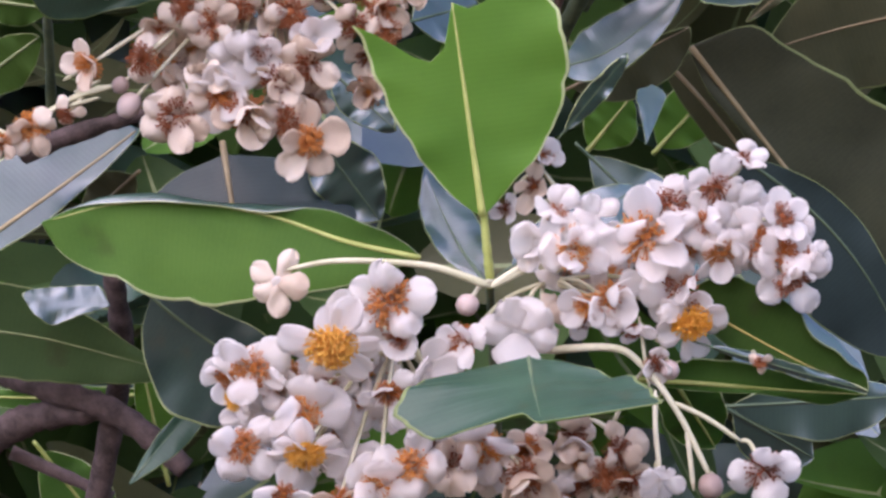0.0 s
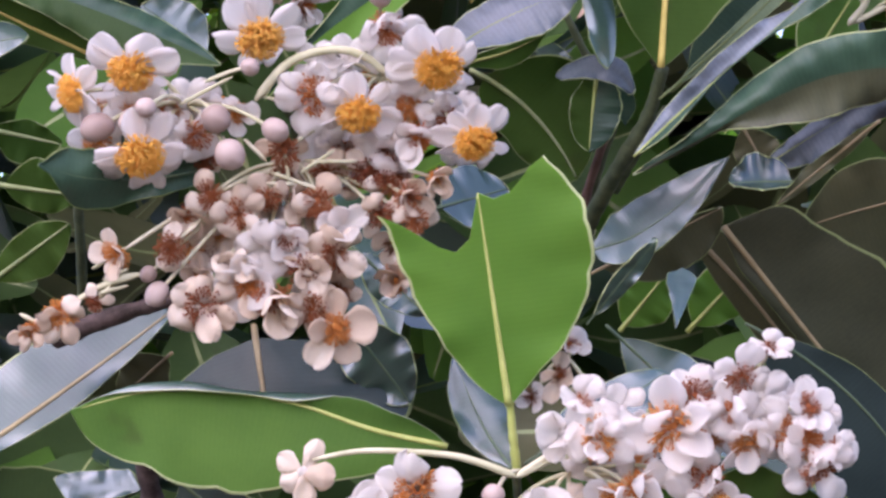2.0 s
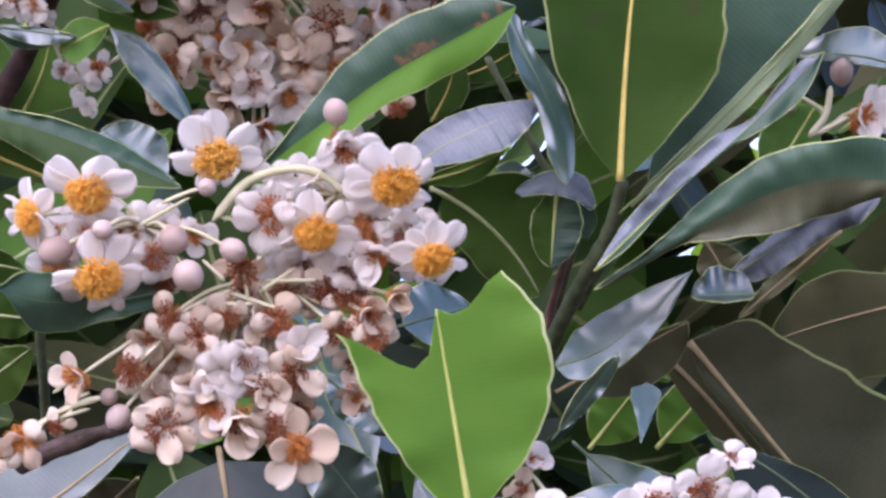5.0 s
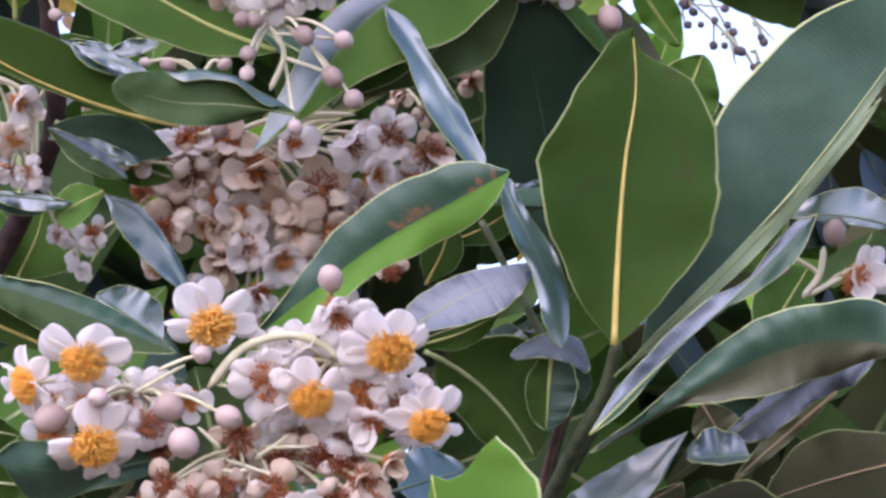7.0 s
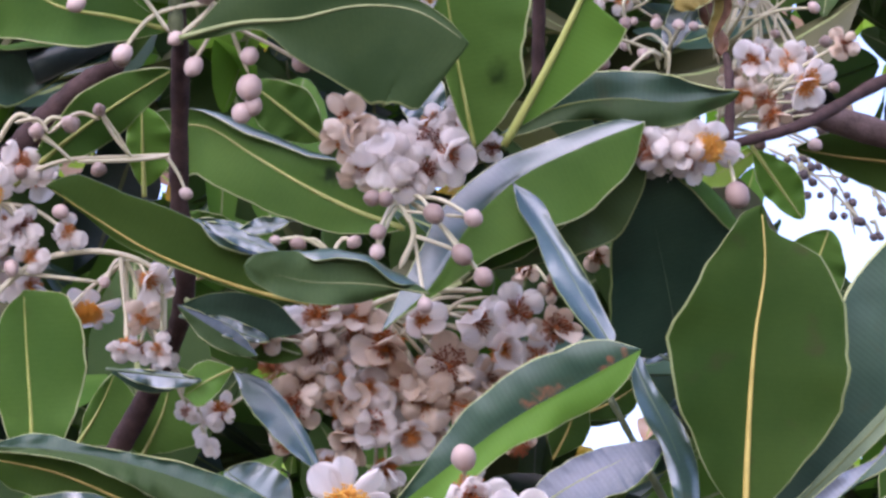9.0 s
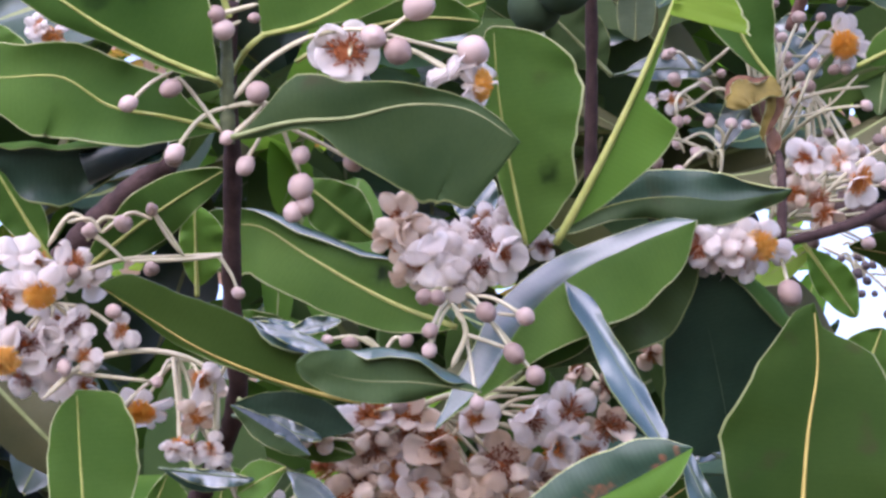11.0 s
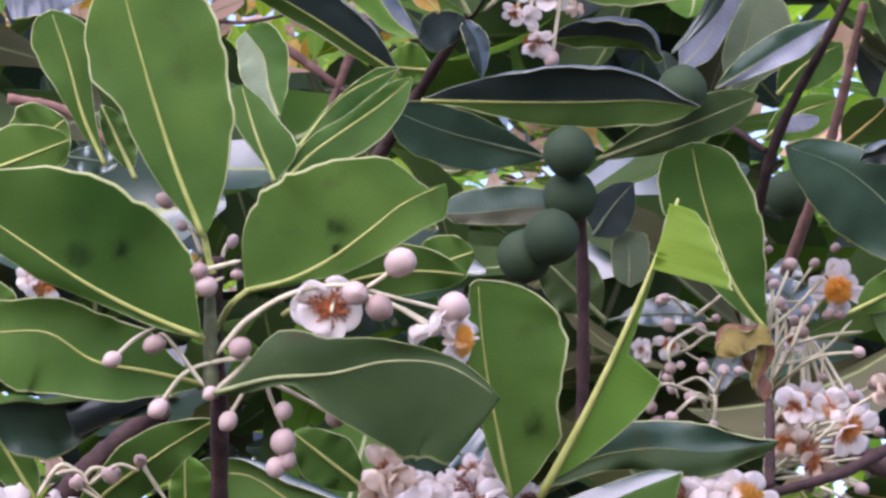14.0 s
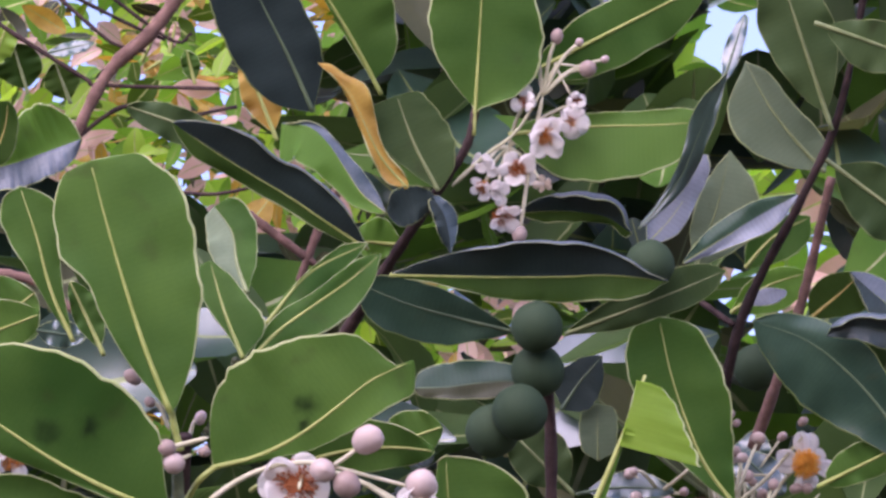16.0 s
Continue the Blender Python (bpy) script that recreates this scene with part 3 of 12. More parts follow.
def flower(parent, at, r, facing, kind="open"):
    """A blossom of radius r that opens towards facing. kinds: open, mid (ageing), old (browned), shut, spent (limp and cream), back."""
    flower_count[0] += 1
    rng = random.Random(1000 + flower_count[0])
    z = Vector(facing).normalized()
    turn = z.to_track_quat("Z", "Y").to_matrix().to_4x4()
    colour, tuft, count, lean, vary = {
        "open": ("white", "orange", rng.choice((7, 7, 8)), 118, 14),
        "bowl": ("white", "dark", 6, 80, 12),
        "mid": (rng.choice(("white", "white", "puff")), "rust", rng.choice((4, 5, 6)), 68, 28),
        "old": (rng.choice(("white", "puff", "puff")), rng.choice(("rust", "dark")), rng.choice((4, 5)), 62, 32),
        "shut": (rng.choice(("puff", "puff", "white")), rng.choice((None, "rust", "dark")), rng.choice((4, 5, 5)), 72, 30),
        "back": ("puff_cream", None, 5, 92, 28),
        "cream": (rng.choice(("puff_cream", "cream")), rng.choice(("rust", "dark", "dark")), rng.choice((4, 5, 5)), 66, 36),
        "aged": (rng.choice(("cream", "puff_cream")), rng.choice(("rust", "dark")), rng.choice((5, 6)), 74, 34),
        "spent": ("puff_cream", "dark", rng.choice((2, 3, 3)), 112, 34),
    }[kind]
    place = Matrix.Translation(Vector(at) - parent.location) @ turn @ pose(0, 0, 0, 0, 0, rng.uniform(0, 360)) @ Matrix.Diagonal((r, r, r, 1))
    size = 0.36 if kind == "bowl" else 0.31 if kind == "open" else 0.2
    core = child("flower", CORES[tuft or "none"], parent, place @ Matrix.Diagonal((size, size, size, 1)))
    inv = Matrix.Diagonal((1 / size, 1 / size, 1 / size, 1))
    for k in range(count):
        m = pose(0, 0, 0, 0, 0, 360 * k / count + rng.uniform(-20, 20)) @ pose(0.06, 0, 0.03 * (k % 2), rng.uniform(-26, 26) * (0.5 if kind == "shut" else 1), -90 + lean + rng.uniform(-vary, vary), 0)
        m = m @ Matrix.Diagonal((rng.uniform(0.8, 1.1), rng.uniform(0.85, 1.15) * {"open": 0.86, "mid": 0.95}.get(kind, 1.08), rng.uniform(0.7, 1.4), 1))
        child("petal", rng.choice(PETALS[colour]), core, inv @ m)
    if tuft:
        child("stamen_tuft", rng.choice(TUFTS[tuft]), core, inv @ Matrix.Diagonal((0.93, 0.93, 1.0, 1) if kind == "open" else (rng.uniform(0.85, 1.3), rng.uniform(0.85, 1.3), rng.uniform(0.7, 1.15), 1)))
    return core


def bud(parent, at, r, axis=(0, 0, 1), dark=False):
    rng = random.Random(int(abs(at[0]) * 1e6))
    turn = Vector(axis).to_track_quat("Z", "Y").to_matrix().to_4x4()
    return child("bud", rng.choice(DARK_BUDS if dark else BUDS), parent, Matrix.Translation(Vector(at) - parent.location) @ turn @ Matrix.Diagonal((r, r, r, 1)))


def fruit(parent, at, r):
    return child("fruit", FRUITS[int(r * 1e6) % 2], parent, Matrix.Translation(Vector(at) - parent.location) @ Matrix.Diagonal((r, r, r, 1)))


def stalk(parent, points, r0, r1=None):
    line = smooth_line(points, 4 * len(points))
    n = len(line)
    verts, faces = tube(line, [(r0 + ((r1 or r0) - r0) * i / (n - 1)) * (0.35 if i in (0, n - 1) else 1) for i in range(n)], 7)
    return under("stalk", verts, faces, [stalk_skin], parent)



# ---- foliage all round ----
def foliage(name, count, box, size, mats, seed, label, keep, droop=0.3):
    """Many joined leaves at random in a box; keep(place) tells whether one may grow there."""
    rng = random.Random(seed)
    us = (0, 0.12, 0.3, 0.5, 0.7, 0.86, 0.96, 1)
    vs = (-1, -0.55, -0.05, 0.05, 0.55, 1)
    verts, faces, slots = [], [], []
    made = 0
    while made < count:
        at = Vector([rng.uniform(lo, hi) for lo, hi in box])
        made += 1
        a = Vector((rng.gauss(0, 1), rng.gauss(0, 0.6), rng.gauss(0.1, 0.7))).normalized()
        n = Vector((rng.gauss(0, 0.5), rng.gauss(-0.6, 0.5), rng.gauss(0.7, 0.6)))
        n = (n - n.dot(a) * a).normalized()
        s = n.cross(a)
        length = size * rng.uniform(0.6, 1.25)
        wide = length * rng.uniform(0.2, 0.3)
        if not all(keep(at + a * (length * f) + s * (wide * g)) for f, g in ((0, 0), (0.25, -0.8), (0.25, 0.8), (0.5, 0), (0.5, -1), (0.5, 1), (0.75, -0.8), (0.75, 0.8), (1, 0))):
            continue
        fold, bow = rng.uniform(0.05, 0.6), rng.uniform(-0.18, 0.12) * length
        k = len(verts)
        for u in us:
            w = wide * math.sin(math.pi * (0.01 + 0.98 * u) ** 1.15) ** 0.7
            m = at + a * (length * u) + n * (bow * 4 * u * (1 - u))
            for v in vs:
                verts.append(m + s * (w * v) + n * (abs(v) * w * fold + (0.0012 if abs(v) < 0.1 else 0)))
        skin = rng.choices(range(len(mats) - 1), weights=[m[1] for m in mats[:-1]])[0]
        for i in range(len(us) - 1):
            for j in range(len(vs) - 1):
                c = k + i * len(vs) + j
                faces.append((c, c + 1, c + len(vs) + 1, c + len(vs)))
                slots.append(len(mats) - 1 if j == 2 else skin)
    return tagged(under(name, verts, faces, [m[0] for m in mats], None, slots), label, "foliage", kind="stuff")


def off_line(p, at, way, r):
    """Whether p keeps at least r from the line through at along way."""
    d = Vector(way)
    q = p - Vector(at)
    return (q - q.dot(d) * d).length > r



# ground
tagged(under("ground", [(-60, -60, 0), (60, -60, 0), (60, 60, 0), (-60, 60, 0)], [(0, 1, 2, 3)], [soil], None), "dark bare soil under the tree", "ground", kind="structure")

# lower shoot with the torn leaf
shoot_a = thing("leafy_shoot", (0.0138, 1.3624, 1.7428), "leafy shoot with a torn bright green leaf above white blossoms", "branch", "shoots of the tree")
stem(shoot_a, [(0.0146, 1.4102, 1.6919), (0.0142, 1.3848, 1.7268), (0.0134, 1.3565, 1.7475)], 0.0017, 0.0013, green_bark, "stem")
stem(shoot_a, [(0.0139, 1.3573, 1.7439), (0.0131, 1.3525, 1.7562), (0.0127, 1.3488, 1.7676)], 0.0016, 0.0013, rib_yellow, "petiole")
blade(shoot_a, [(0.0123, 1.3486, 1.7662), (0.0105, 1.3436, 1.7851), (0.0088, 1.3385, 1.8038), (0.0071, 1.3335, 1.8225), (0.0053, 1.3284, 1.8411)], (0, 5.1, 10.8, 16.2, 21.8, 26.1, 28.8, 31.4, 32.6, 33.2, 33.4), (0, 5.4, 12.2, 22.6, 29.5, 33.5, 34, 31.4, 27.1, 23.5, 22.1), fl=7, fr=9, skin="YY", wav=0.0009, rib=1.6, cut=[(-1, 0.86), (-0.72, 0.76), (-0.47, 0.67), (-0.26, 0.648), (-0.13, 0.72), (-0.03, 0.86), (0, 0.885), (0.04, 0.865), (0.1, 0.85), (0.3, 0.857), (0.44, 0.9), (0.7, 0.96), (1, 1)], label="bright green leaf with a torn tip")
blade(shoot_a, [(-0.0081, 1.3707, 1.7567), (-0.0324, 1.3722, 1.7638), (-0.0559, 1.3734, 1.7736), (-0.0806, 1.3752, 1.7795), (-0.1061, 1.3776, 1.7811), (-0.1310, 1.3809, 1.7768)], (0, 4.3, 11, 20.2, 28.9, 32.6, 31.1, 24.2, 17.5, 9.6, 0), (0, 4, 7.1, 8.2, 3.5, 0.9, 2.8, 2.7, 1.6, 0.5, 0), skin="UU", lip=(1, 0.3, 0.93, 2.8), wav=0.0009, rib=1.2, fl=6, fr=8)
blade(shoot_a, [(0.0229, 1.3165, 1.7160), (0.0232, 1.2982, 1.7036), (0.0242, 1.2797, 1.6917)], (0, 4.8, 12.7, 21.6, 29.2, 32.9, 35.2, 36.9, 37.4, 36.9, 0), (0, 33.3, 35.8, 39.3, 43.1, 38.2, 27.9, 5.5, 2.3, 0.7, 0), skin="SS", wav=0.0022, rib=0.9, fl=-4, fr=-6)
blade(shoot_a, [(0.0586, 1.3660, 1.7126), (0.0835, 1.3660, 1.7095), (0.1084, 1.3661, 1.7061), (0.1333, 1.3661, 1.7033)], (0, 2.6, 5.4, 8.3, 8.2, 6.8, 4.3, 2.4, 1, 0.3, 0), (0, 0.9, 1.8, 2.6, 2.4, 1.8, 3, 4.2, 1.9, 0.5, 0), skin="UU", rib=1.2, fl=8, fr=-8)
blade(shoot_a, [(0.0739, 1.3510, 1.7365), (0.0930, 1.3524, 1.7247), (0.1122, 1.3538, 1.7132), (0.1322, 1.3550, 1.7030)], (0, 6.7, 12.7, 15, 15.3, 14.4, 12.4, 9.5, 6.3, 2.9, 0), (0, 2.2, 3.5, 5.5, 7.3, 6.2, 4.1, 2.4, 1, 0.3, 0), skin="DD", lip=(-1, 0.5, 0.97, 4.0), rib=0.7, fl=4, fr=6)
blade(shoot_a, [(0.0128, 1.3816, 1.7489), (0.0054, 1.3915, 1.7625), (-0.0001, 1.4011, 1.7774), (-0.0042, 1.4106, 1.7930)], (0, 1.3, 3.5, 5.8, 7.1, 7.3, 6.4, 4, 1.6, 0.5, 0), (0, 1.7, 4.6, 7.5, 9.2, 9.5, 7.9, 5, 2.3, 0.6, 0), skin="TT", wav=0.001, rib=0.8, fl=20, fr=-24)
leaf(shoot_a, (0.0171, 1.3917, 1.7518), (0.0674, 1.4171, 1.7830), 0.0095, 0.0085, fl=-27, fr=27, skin="TT", wav=0.0010)
leaf(shoot_a, (0.0720, 1.4046, 1.7200), (0.0882, 1.4302, 1.6951), 0.0114, 0.0114, fl=4, fr=-4, wav=0.0010)

# dark shoot behind the lower blossoms
shoot_b = thing("leafy_shoot", (-0.1181, 1.5078, 1.7325), "shoot of large dark leaves on grey-brown twigs", "branch", "shoots of the tree")
stem(shoot_b, [(-0.1674, 1.5266, 1.7496), (-0.1380, 1.5078, 1.7356), (-0.1145, 1.5089, 1.7243), (-0.0935, 1.5112, 1.7050)], 0.0053, 0.0041, grey_bark, "stem")
stem(shoot_b, [(-0.1691, 1.5309, 1.7194), (-0.1474, 1.5193, 1.7272), (-0.1203, 1.5084, 1.7287)], 0.0061, 0.0049, grey_bark, "stem")
stem(shoot_b, [(-0.1144, 1.4819, 1.7735), (-0.1144, 1.5062, 1.7442), (-0.1277, 1.5335, 1.6946)], 0.0036, 0.0048, grey_bark, "stem")
stem(shoot_b, [(-0.1578, 1.5410, 1.7176), (-0.1219, 1.5428, 1.6993)], 0.0025, 0.0021, grey_bark, "stem")
leaf(shoot_b, (-0.1912, 1.4546, 1.7624), (-0.1032, 1.4934, 1.8257), 0.0238, 0.0076, fl=-34, fr=34, sag=-0.0012, skin="TT", wav=0.0011, rib=1.3)
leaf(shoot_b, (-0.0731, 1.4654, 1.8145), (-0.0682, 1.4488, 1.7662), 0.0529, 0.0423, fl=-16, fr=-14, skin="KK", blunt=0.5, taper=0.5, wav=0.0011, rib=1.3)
leaf(shoot_b, (-0.1035, 1.4229, 1.7611), (-0.0452, 1.4465, 1.7218), 0.0115, 0.0268, fl=-2, fr=2, sag=-0.0038, skin="TT", taper=0.5, wav=0.0011)
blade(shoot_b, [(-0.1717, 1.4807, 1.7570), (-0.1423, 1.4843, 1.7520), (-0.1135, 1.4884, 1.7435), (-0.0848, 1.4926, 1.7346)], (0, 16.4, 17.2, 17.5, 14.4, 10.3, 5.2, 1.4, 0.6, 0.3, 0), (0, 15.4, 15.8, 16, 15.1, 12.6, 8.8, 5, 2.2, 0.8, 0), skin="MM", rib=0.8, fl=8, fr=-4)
leaf(shoot_b, (-0.0945, 1.5670, 1.7394), (-0.1757, 1.5884, 1.7443), 0.0064, 0.0043, fl=-8, fr=8, sag=0.0021, wav=0.0012)
blade(shoot_b, [(-0.1118, 1.4724, 1.6973), (-0.0978, 1.4733, 1.7129), (-0.0824, 1.4745, 1.7272)], (0, 0.5, 1.1, 1.9, 2.9, 3.4, 3.3, 2.4, 1.2, 0.6, 0), (0, 1, 2.1, 3.8, 5.6, 6.5, 6.1, 4.5, 2, 0.6, 0), skin="SS", wav=0.001, rib=0.4, fl=-10, fr=20)
leaf(shoot_b, (-0.1013, 1.5420, 1.7020), (-0.1087, 1.5335, 1.7470), 0.0061, 0.0123, fl=-1, fr=1, skin="YY", wav=0.0011)
leaf(shoot_b, (-0.1518, 1.5701, 1.7241), (-0.1249, 1.5782, 1.6854), 0.0126, 0.0126, fl=5, fr=-5, wav=0.0012)
leaf(shoot_b, (-0.1039, 1.4966, 1.8112), (-0.1243, 1.5201, 1.7995), 0.0092, 0.0092, fl=-6, fr=6, skin="OO", wav=0.0011)
blade(shoot_b, [(-0.1446, 1.4589, 1.7642), (-0.1300, 1.4593, 1.7598), (-0.1149, 1.4592, 1.7586)], (0, 1.4, 2.5, 3.9, 5.3, 6.2, 6.6, 6.5, 5.2, 1.6, 0), (0, 1.9, 4, 6.1, 7.8, 5.2, 3, 2, 1.2, 0.8, 0), skin="TT", wav=0.002, rib=0, fl=-26, fr=26)
leaf(shoot_a, (0.0767, 1.3489, 1.7218), (0.1320, 1.3540, 1.7033), 0.0021, 0.0025, fl=21, fr=-21, cl=-60, cr=-60, skin="TT", taper=0.4, wav=0.0010, rib=0.5)

# big brown-green leaves
shoot_c = thing("leafy_shoot", (0.0866, 1.5454, 1.8527), "shoot of broad dull brown-green leaves", "branch", "shoots of the tree")
blade(shoot_c, [(0.0969, 1.5179, 1.8485), (0.1127, 1.5266, 1.8277), (0.1286, 1.5353, 1.8068), (0.1453, 1.5440, 1.7860), (0.1620, 1.5527, 1.7651), (0.1788, 1.5615, 1.7440)], (0, 22.1, 26.5, 33.4, 40.3, 45.4, 42.3, 28.4, 11.7, 3.2, 0), (0, 2.8, 5.2, 4.4, 4.4, 4.5, 4.5, 4.2, 2.8, 0.8, 0), skin="EE", wav=0.0012, rib=1.4, fl=6, fr=-6)
blade(shoot_c, [(0.0850, 1.5378, 1.8522), (0.1041, 1.5494, 1.8316), (0.1216, 1.5612, 1.8094), (0.1395, 1.5731, 1.7871), (0.1577, 1.5850, 1.7646)], (0, 6.2, 10.5, 8.9, 8.4, 9, 9, 8.3, 4.8, 1.3, 0), (0, 2.4, 4.9, 7.1, 7.6, 7.2, 8.1, 8, 4, 1, 0), skin="OO", wav=0.001, rib=1.3, fl=6, fr=-6)
leaf(shoot_c, (0.1976, 1.5457, 1.8632), (0.1306, 1.5687, 1.8550), 0.0266, 0.0181, fl=-8, fr=8, sag=-0.0021, skin="OO", wav=0.0012)
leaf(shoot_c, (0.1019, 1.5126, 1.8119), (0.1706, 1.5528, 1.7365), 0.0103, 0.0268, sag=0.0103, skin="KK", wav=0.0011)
leaf(shoot_c, (0.0503, 1.4741, 1.8087), (0.0959, 1.4891, 1.7619), 0.0124, 0.0124, fl=-16, fr=16, skin="TT", wav=0.0011)
leaf(shoot_c, (0.0588, 1.4948, 1.8034), (0.1135, 1.5171, 1.7810), 0.0061, 0.0121, skin="KK", wav=0.0011)
leaf(shoot_c, (0.0903, 1.4560, 1.7110), (0.1591, 1.4745, 1.7128), 0.0078, 0.0137, skin="TT", wav=0.0011)
leaf(shoot_c, (0.0968, 1.4857, 1.7137), (0.1296, 1.5077, 1.6958), 0.0100, 0.0120, skin="TT", wav=0.0011)
leaf(shoot_c, (0.0844, 1.5727, 1.8186), (0.1079, 1.5679, 1.8407), 0.0117, 0.0102, fl=3, fr=-3, skin="YY", wav=0.0012)
leaf(shoot_c, (0.0596, 1.5826, 1.8217), (0.0778, 1.5784, 1.8415), 0.0107, 0.0107, fl=3, fr=-3, skin="YY", wav=0.0012)
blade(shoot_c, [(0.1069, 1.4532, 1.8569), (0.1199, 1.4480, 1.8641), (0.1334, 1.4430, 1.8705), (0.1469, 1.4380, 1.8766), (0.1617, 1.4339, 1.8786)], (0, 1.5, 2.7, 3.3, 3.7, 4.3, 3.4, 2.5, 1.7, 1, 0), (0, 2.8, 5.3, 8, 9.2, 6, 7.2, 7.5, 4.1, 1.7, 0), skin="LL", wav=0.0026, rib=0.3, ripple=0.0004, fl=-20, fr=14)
leaf(shoot_c, (0.1186, 1.4420, 1.8499), (0.0946, 1.4415, 1.8509), 0.0101, 0.0133, fl=60, fr=-60, cl=40, cr=30, skin="TT", taper=0.4, wav=0.0031, label="crumpled pale tip of a glossy leaf")
leaf(shoot_c, (0.1475, 1.4343, 1.8684), (0.1100, 1.4407, 1.8419), 0.0027, 0.0033, fl=-6, fr=6, skin="OO", taper=0.4, wav=0.0012)
blade(shoot_c, [(0.0768, 1.4512, 1.8235), (0.0753, 1.4468, 1.8123), (0.0728, 1.4424, 1.8014)], (0, 3.8, 5.2, 4.8, 3.5, 2.5, 1.6, 0.9, 0.4, 0.1, 0), (0, 1.6, 5.1, 5.4, 4.6, 3.4, 2.3, 1.3, 0.5, 0.2, 0), skin="TT", wav=0.0004, rib=0, fl=-10, fr=10)
blade(shoot_c, [(0.0462, 1.4626, 1.8335), (0.0608, 1.4652, 1.8377), (0.0740, 1.4670, 1.8455), (0.0863, 1.4685, 1.8547), (0.0975, 1.4698, 1.8654)], (0, 3.2, 7.3, 10.2, 10.7, 9.5, 7.6, 5.1, 2.2, 0.6, 0), (0, 5.4, 7, 8, 7.7, 6.5, 4.2, 2.1, 0.8, 0.2, 0), skin="TT", wav=0.0011, rib=0.6, fl=-28, fr=24)
leaf(shoot_c, (0.0471, 1.5189, 1.8340), (0.0966, 1.5122, 1.8548), 0.0031, 0.0155, fl=7, fr=-7, skin="OO", wav=0.0011)
leaf(shoot_c, (0.0420, 1.4335, 1.8033), (0.0671, 1.4212, 1.8291), 0.0044, 0.0040, fl=14, fr=-14, cl=40, skin="TT", wav=0.0015, rib=0.5)

# right shoot with upright leaves
shoot_d = thing("leafy_shoot", (0.0713, 1.4174, 1.8821), "upright shoot with tall green and rolled glossy leaves", "branch", "shoots of the tree")
stem(shoot_d, [(0.0581, 1.4508, 1.8936), (0.0535, 1.4589, 1.8734), (0.0469, 1.4763, 1.8571), (0.0440, 1.4882, 1.8452)], 0.0018, 0.0016, twig_bark, "stem")
stem(shoot_d, [(0.0746, 1.4429, 1.8788), (0.0643, 1.4549, 1.8659), (0.0560, 1.4667, 1.8546)], 0.0014, 0.0016, green_bark, "stem")
stem(shoot_d, [(0.0452, 1.4876, 1.8448), (0.0557, 1.4537, 1.8583), (0.0671, 1.4296, 1.8729), (0.0729, 1.4161, 1.8876)], 0.0034, 0.0022, green_bark, "stem")
blade(shoot_d, [(0.0710, 1.3945, 1.8831), (0.0737, 1.3918, 1.9043), (0.0768, 1.3891, 1.9255), (0.0806, 1.3864, 1.9466), (0.0857, 1.3837, 1.9676), (0.0866, 1.3809, 1.9890)], (0, 5.2, 12.3, 19.2, 26.4, 29.6, 22.9, 19, 10.7, 6.2, 0), (0, 6.4, 14.4, 23.9, 31.9, 31.8, 28.7, 19.7, 1.7, 0.5, 0), skin="DD", wav=0.0013, rib=1.5, fl=8, fr=8)
leaf(shoot_d, (0.0762, 1.4353, 1.8827), (0.1949, 1.4233, 2.0034), 0.0364, 0.0035, fl=1, fr=-1, sag=-0.0049, skin="SP", shape=1.15, blunt=0.45, wav=0.0011, rib=0.8)
leaf(shoot_d, (0.0704, 1.4077, 1.8749), (0.1675, 1.3771, 1.9567), 0.0023, 0.0035, fl=-7, fr=7, sag=-0.0029, skin="PP", taper=0.4, wav=0.0011, rib=0.5)
blade(shoot_d, [(0.0603, 1.4036, 1.8549), (0.0767, 1.4024, 1.8688), (0.0935, 1.4012, 1.8822), (0.1107, 1.4002, 1.8953), (0.1273, 1.3989, 1.9092), (0.1438, 1.3977, 1.9232)], (0, 1.5, 3.3, 5.3, 6.1, 5.9, 1.1, 3.1, 3.4, 1, 0), (0, 1.2, 2.1, 1.5, 0.1, 0.4, 4.2, 6.1, 3.4, 1, 0), skin="LS", wav=0.0016, rib=0.5, ripple=0.0006, fl=-10, fr=26)
blade(shoot_d, [(0.0602, 1.4147, 1.8508), (0.0827, 1.4107, 1.8607), (0.1050, 1.4065, 1.8710), (0.1282, 1.4029, 1.8786), (0.1527, 1.4008, 1.8793), (0.1763, 1.4005, 1.8721)], (0, 1.2, 2.1, 4.5, 8.1, 12, 13.1, 14.1, 8.5, 2.7, 0), (0, 0.8, 1.2, 1.4, 8.5, 13.4, 12.4, 7.4, 2.5, 1, 0), skin="SE", wav=0.0022, rib=0, ripple=0.0012, fl=14, fr=-16, cl=-40, cr=0)
leaf(shoot_d, (0.0935, 1.4408, 1.8689), (0.1654, 1.4365, 1.8842), 0.0049, 0.0088, sag=0.0069, skin="TO", wav=0.0011)
leaf(shoot_d, (0.1025, 1.4790, 1.8795), (0.1131, 1.4852, 1.8593), 0.0081, 0.0081, fl=4, fr=-4, skin="OO", wav=0.0011)
leaf(shoot_d, (0.1248, 1.4962, 1.8940), (0.1496, 1.5052, 1.9296), 0.0123, 0.0103, fl=4, fr=-4, wav=0.0011)
leaf(shoot_d, (0.1219, 1.4866, 1.9279), (0.1424, 1.4954, 1.9643), 0.0092, 0.0103, fl=3, fr=-3, wav=0.0011)
leaf(shoot_d, (0.1890, 1.4660, 1.9260), (0.1397, 1.4651, 1.9391), 0.0031, 0.0105, fl=16, fr=-16, sag=-0.0040, skin="TT", wav=0.0011)
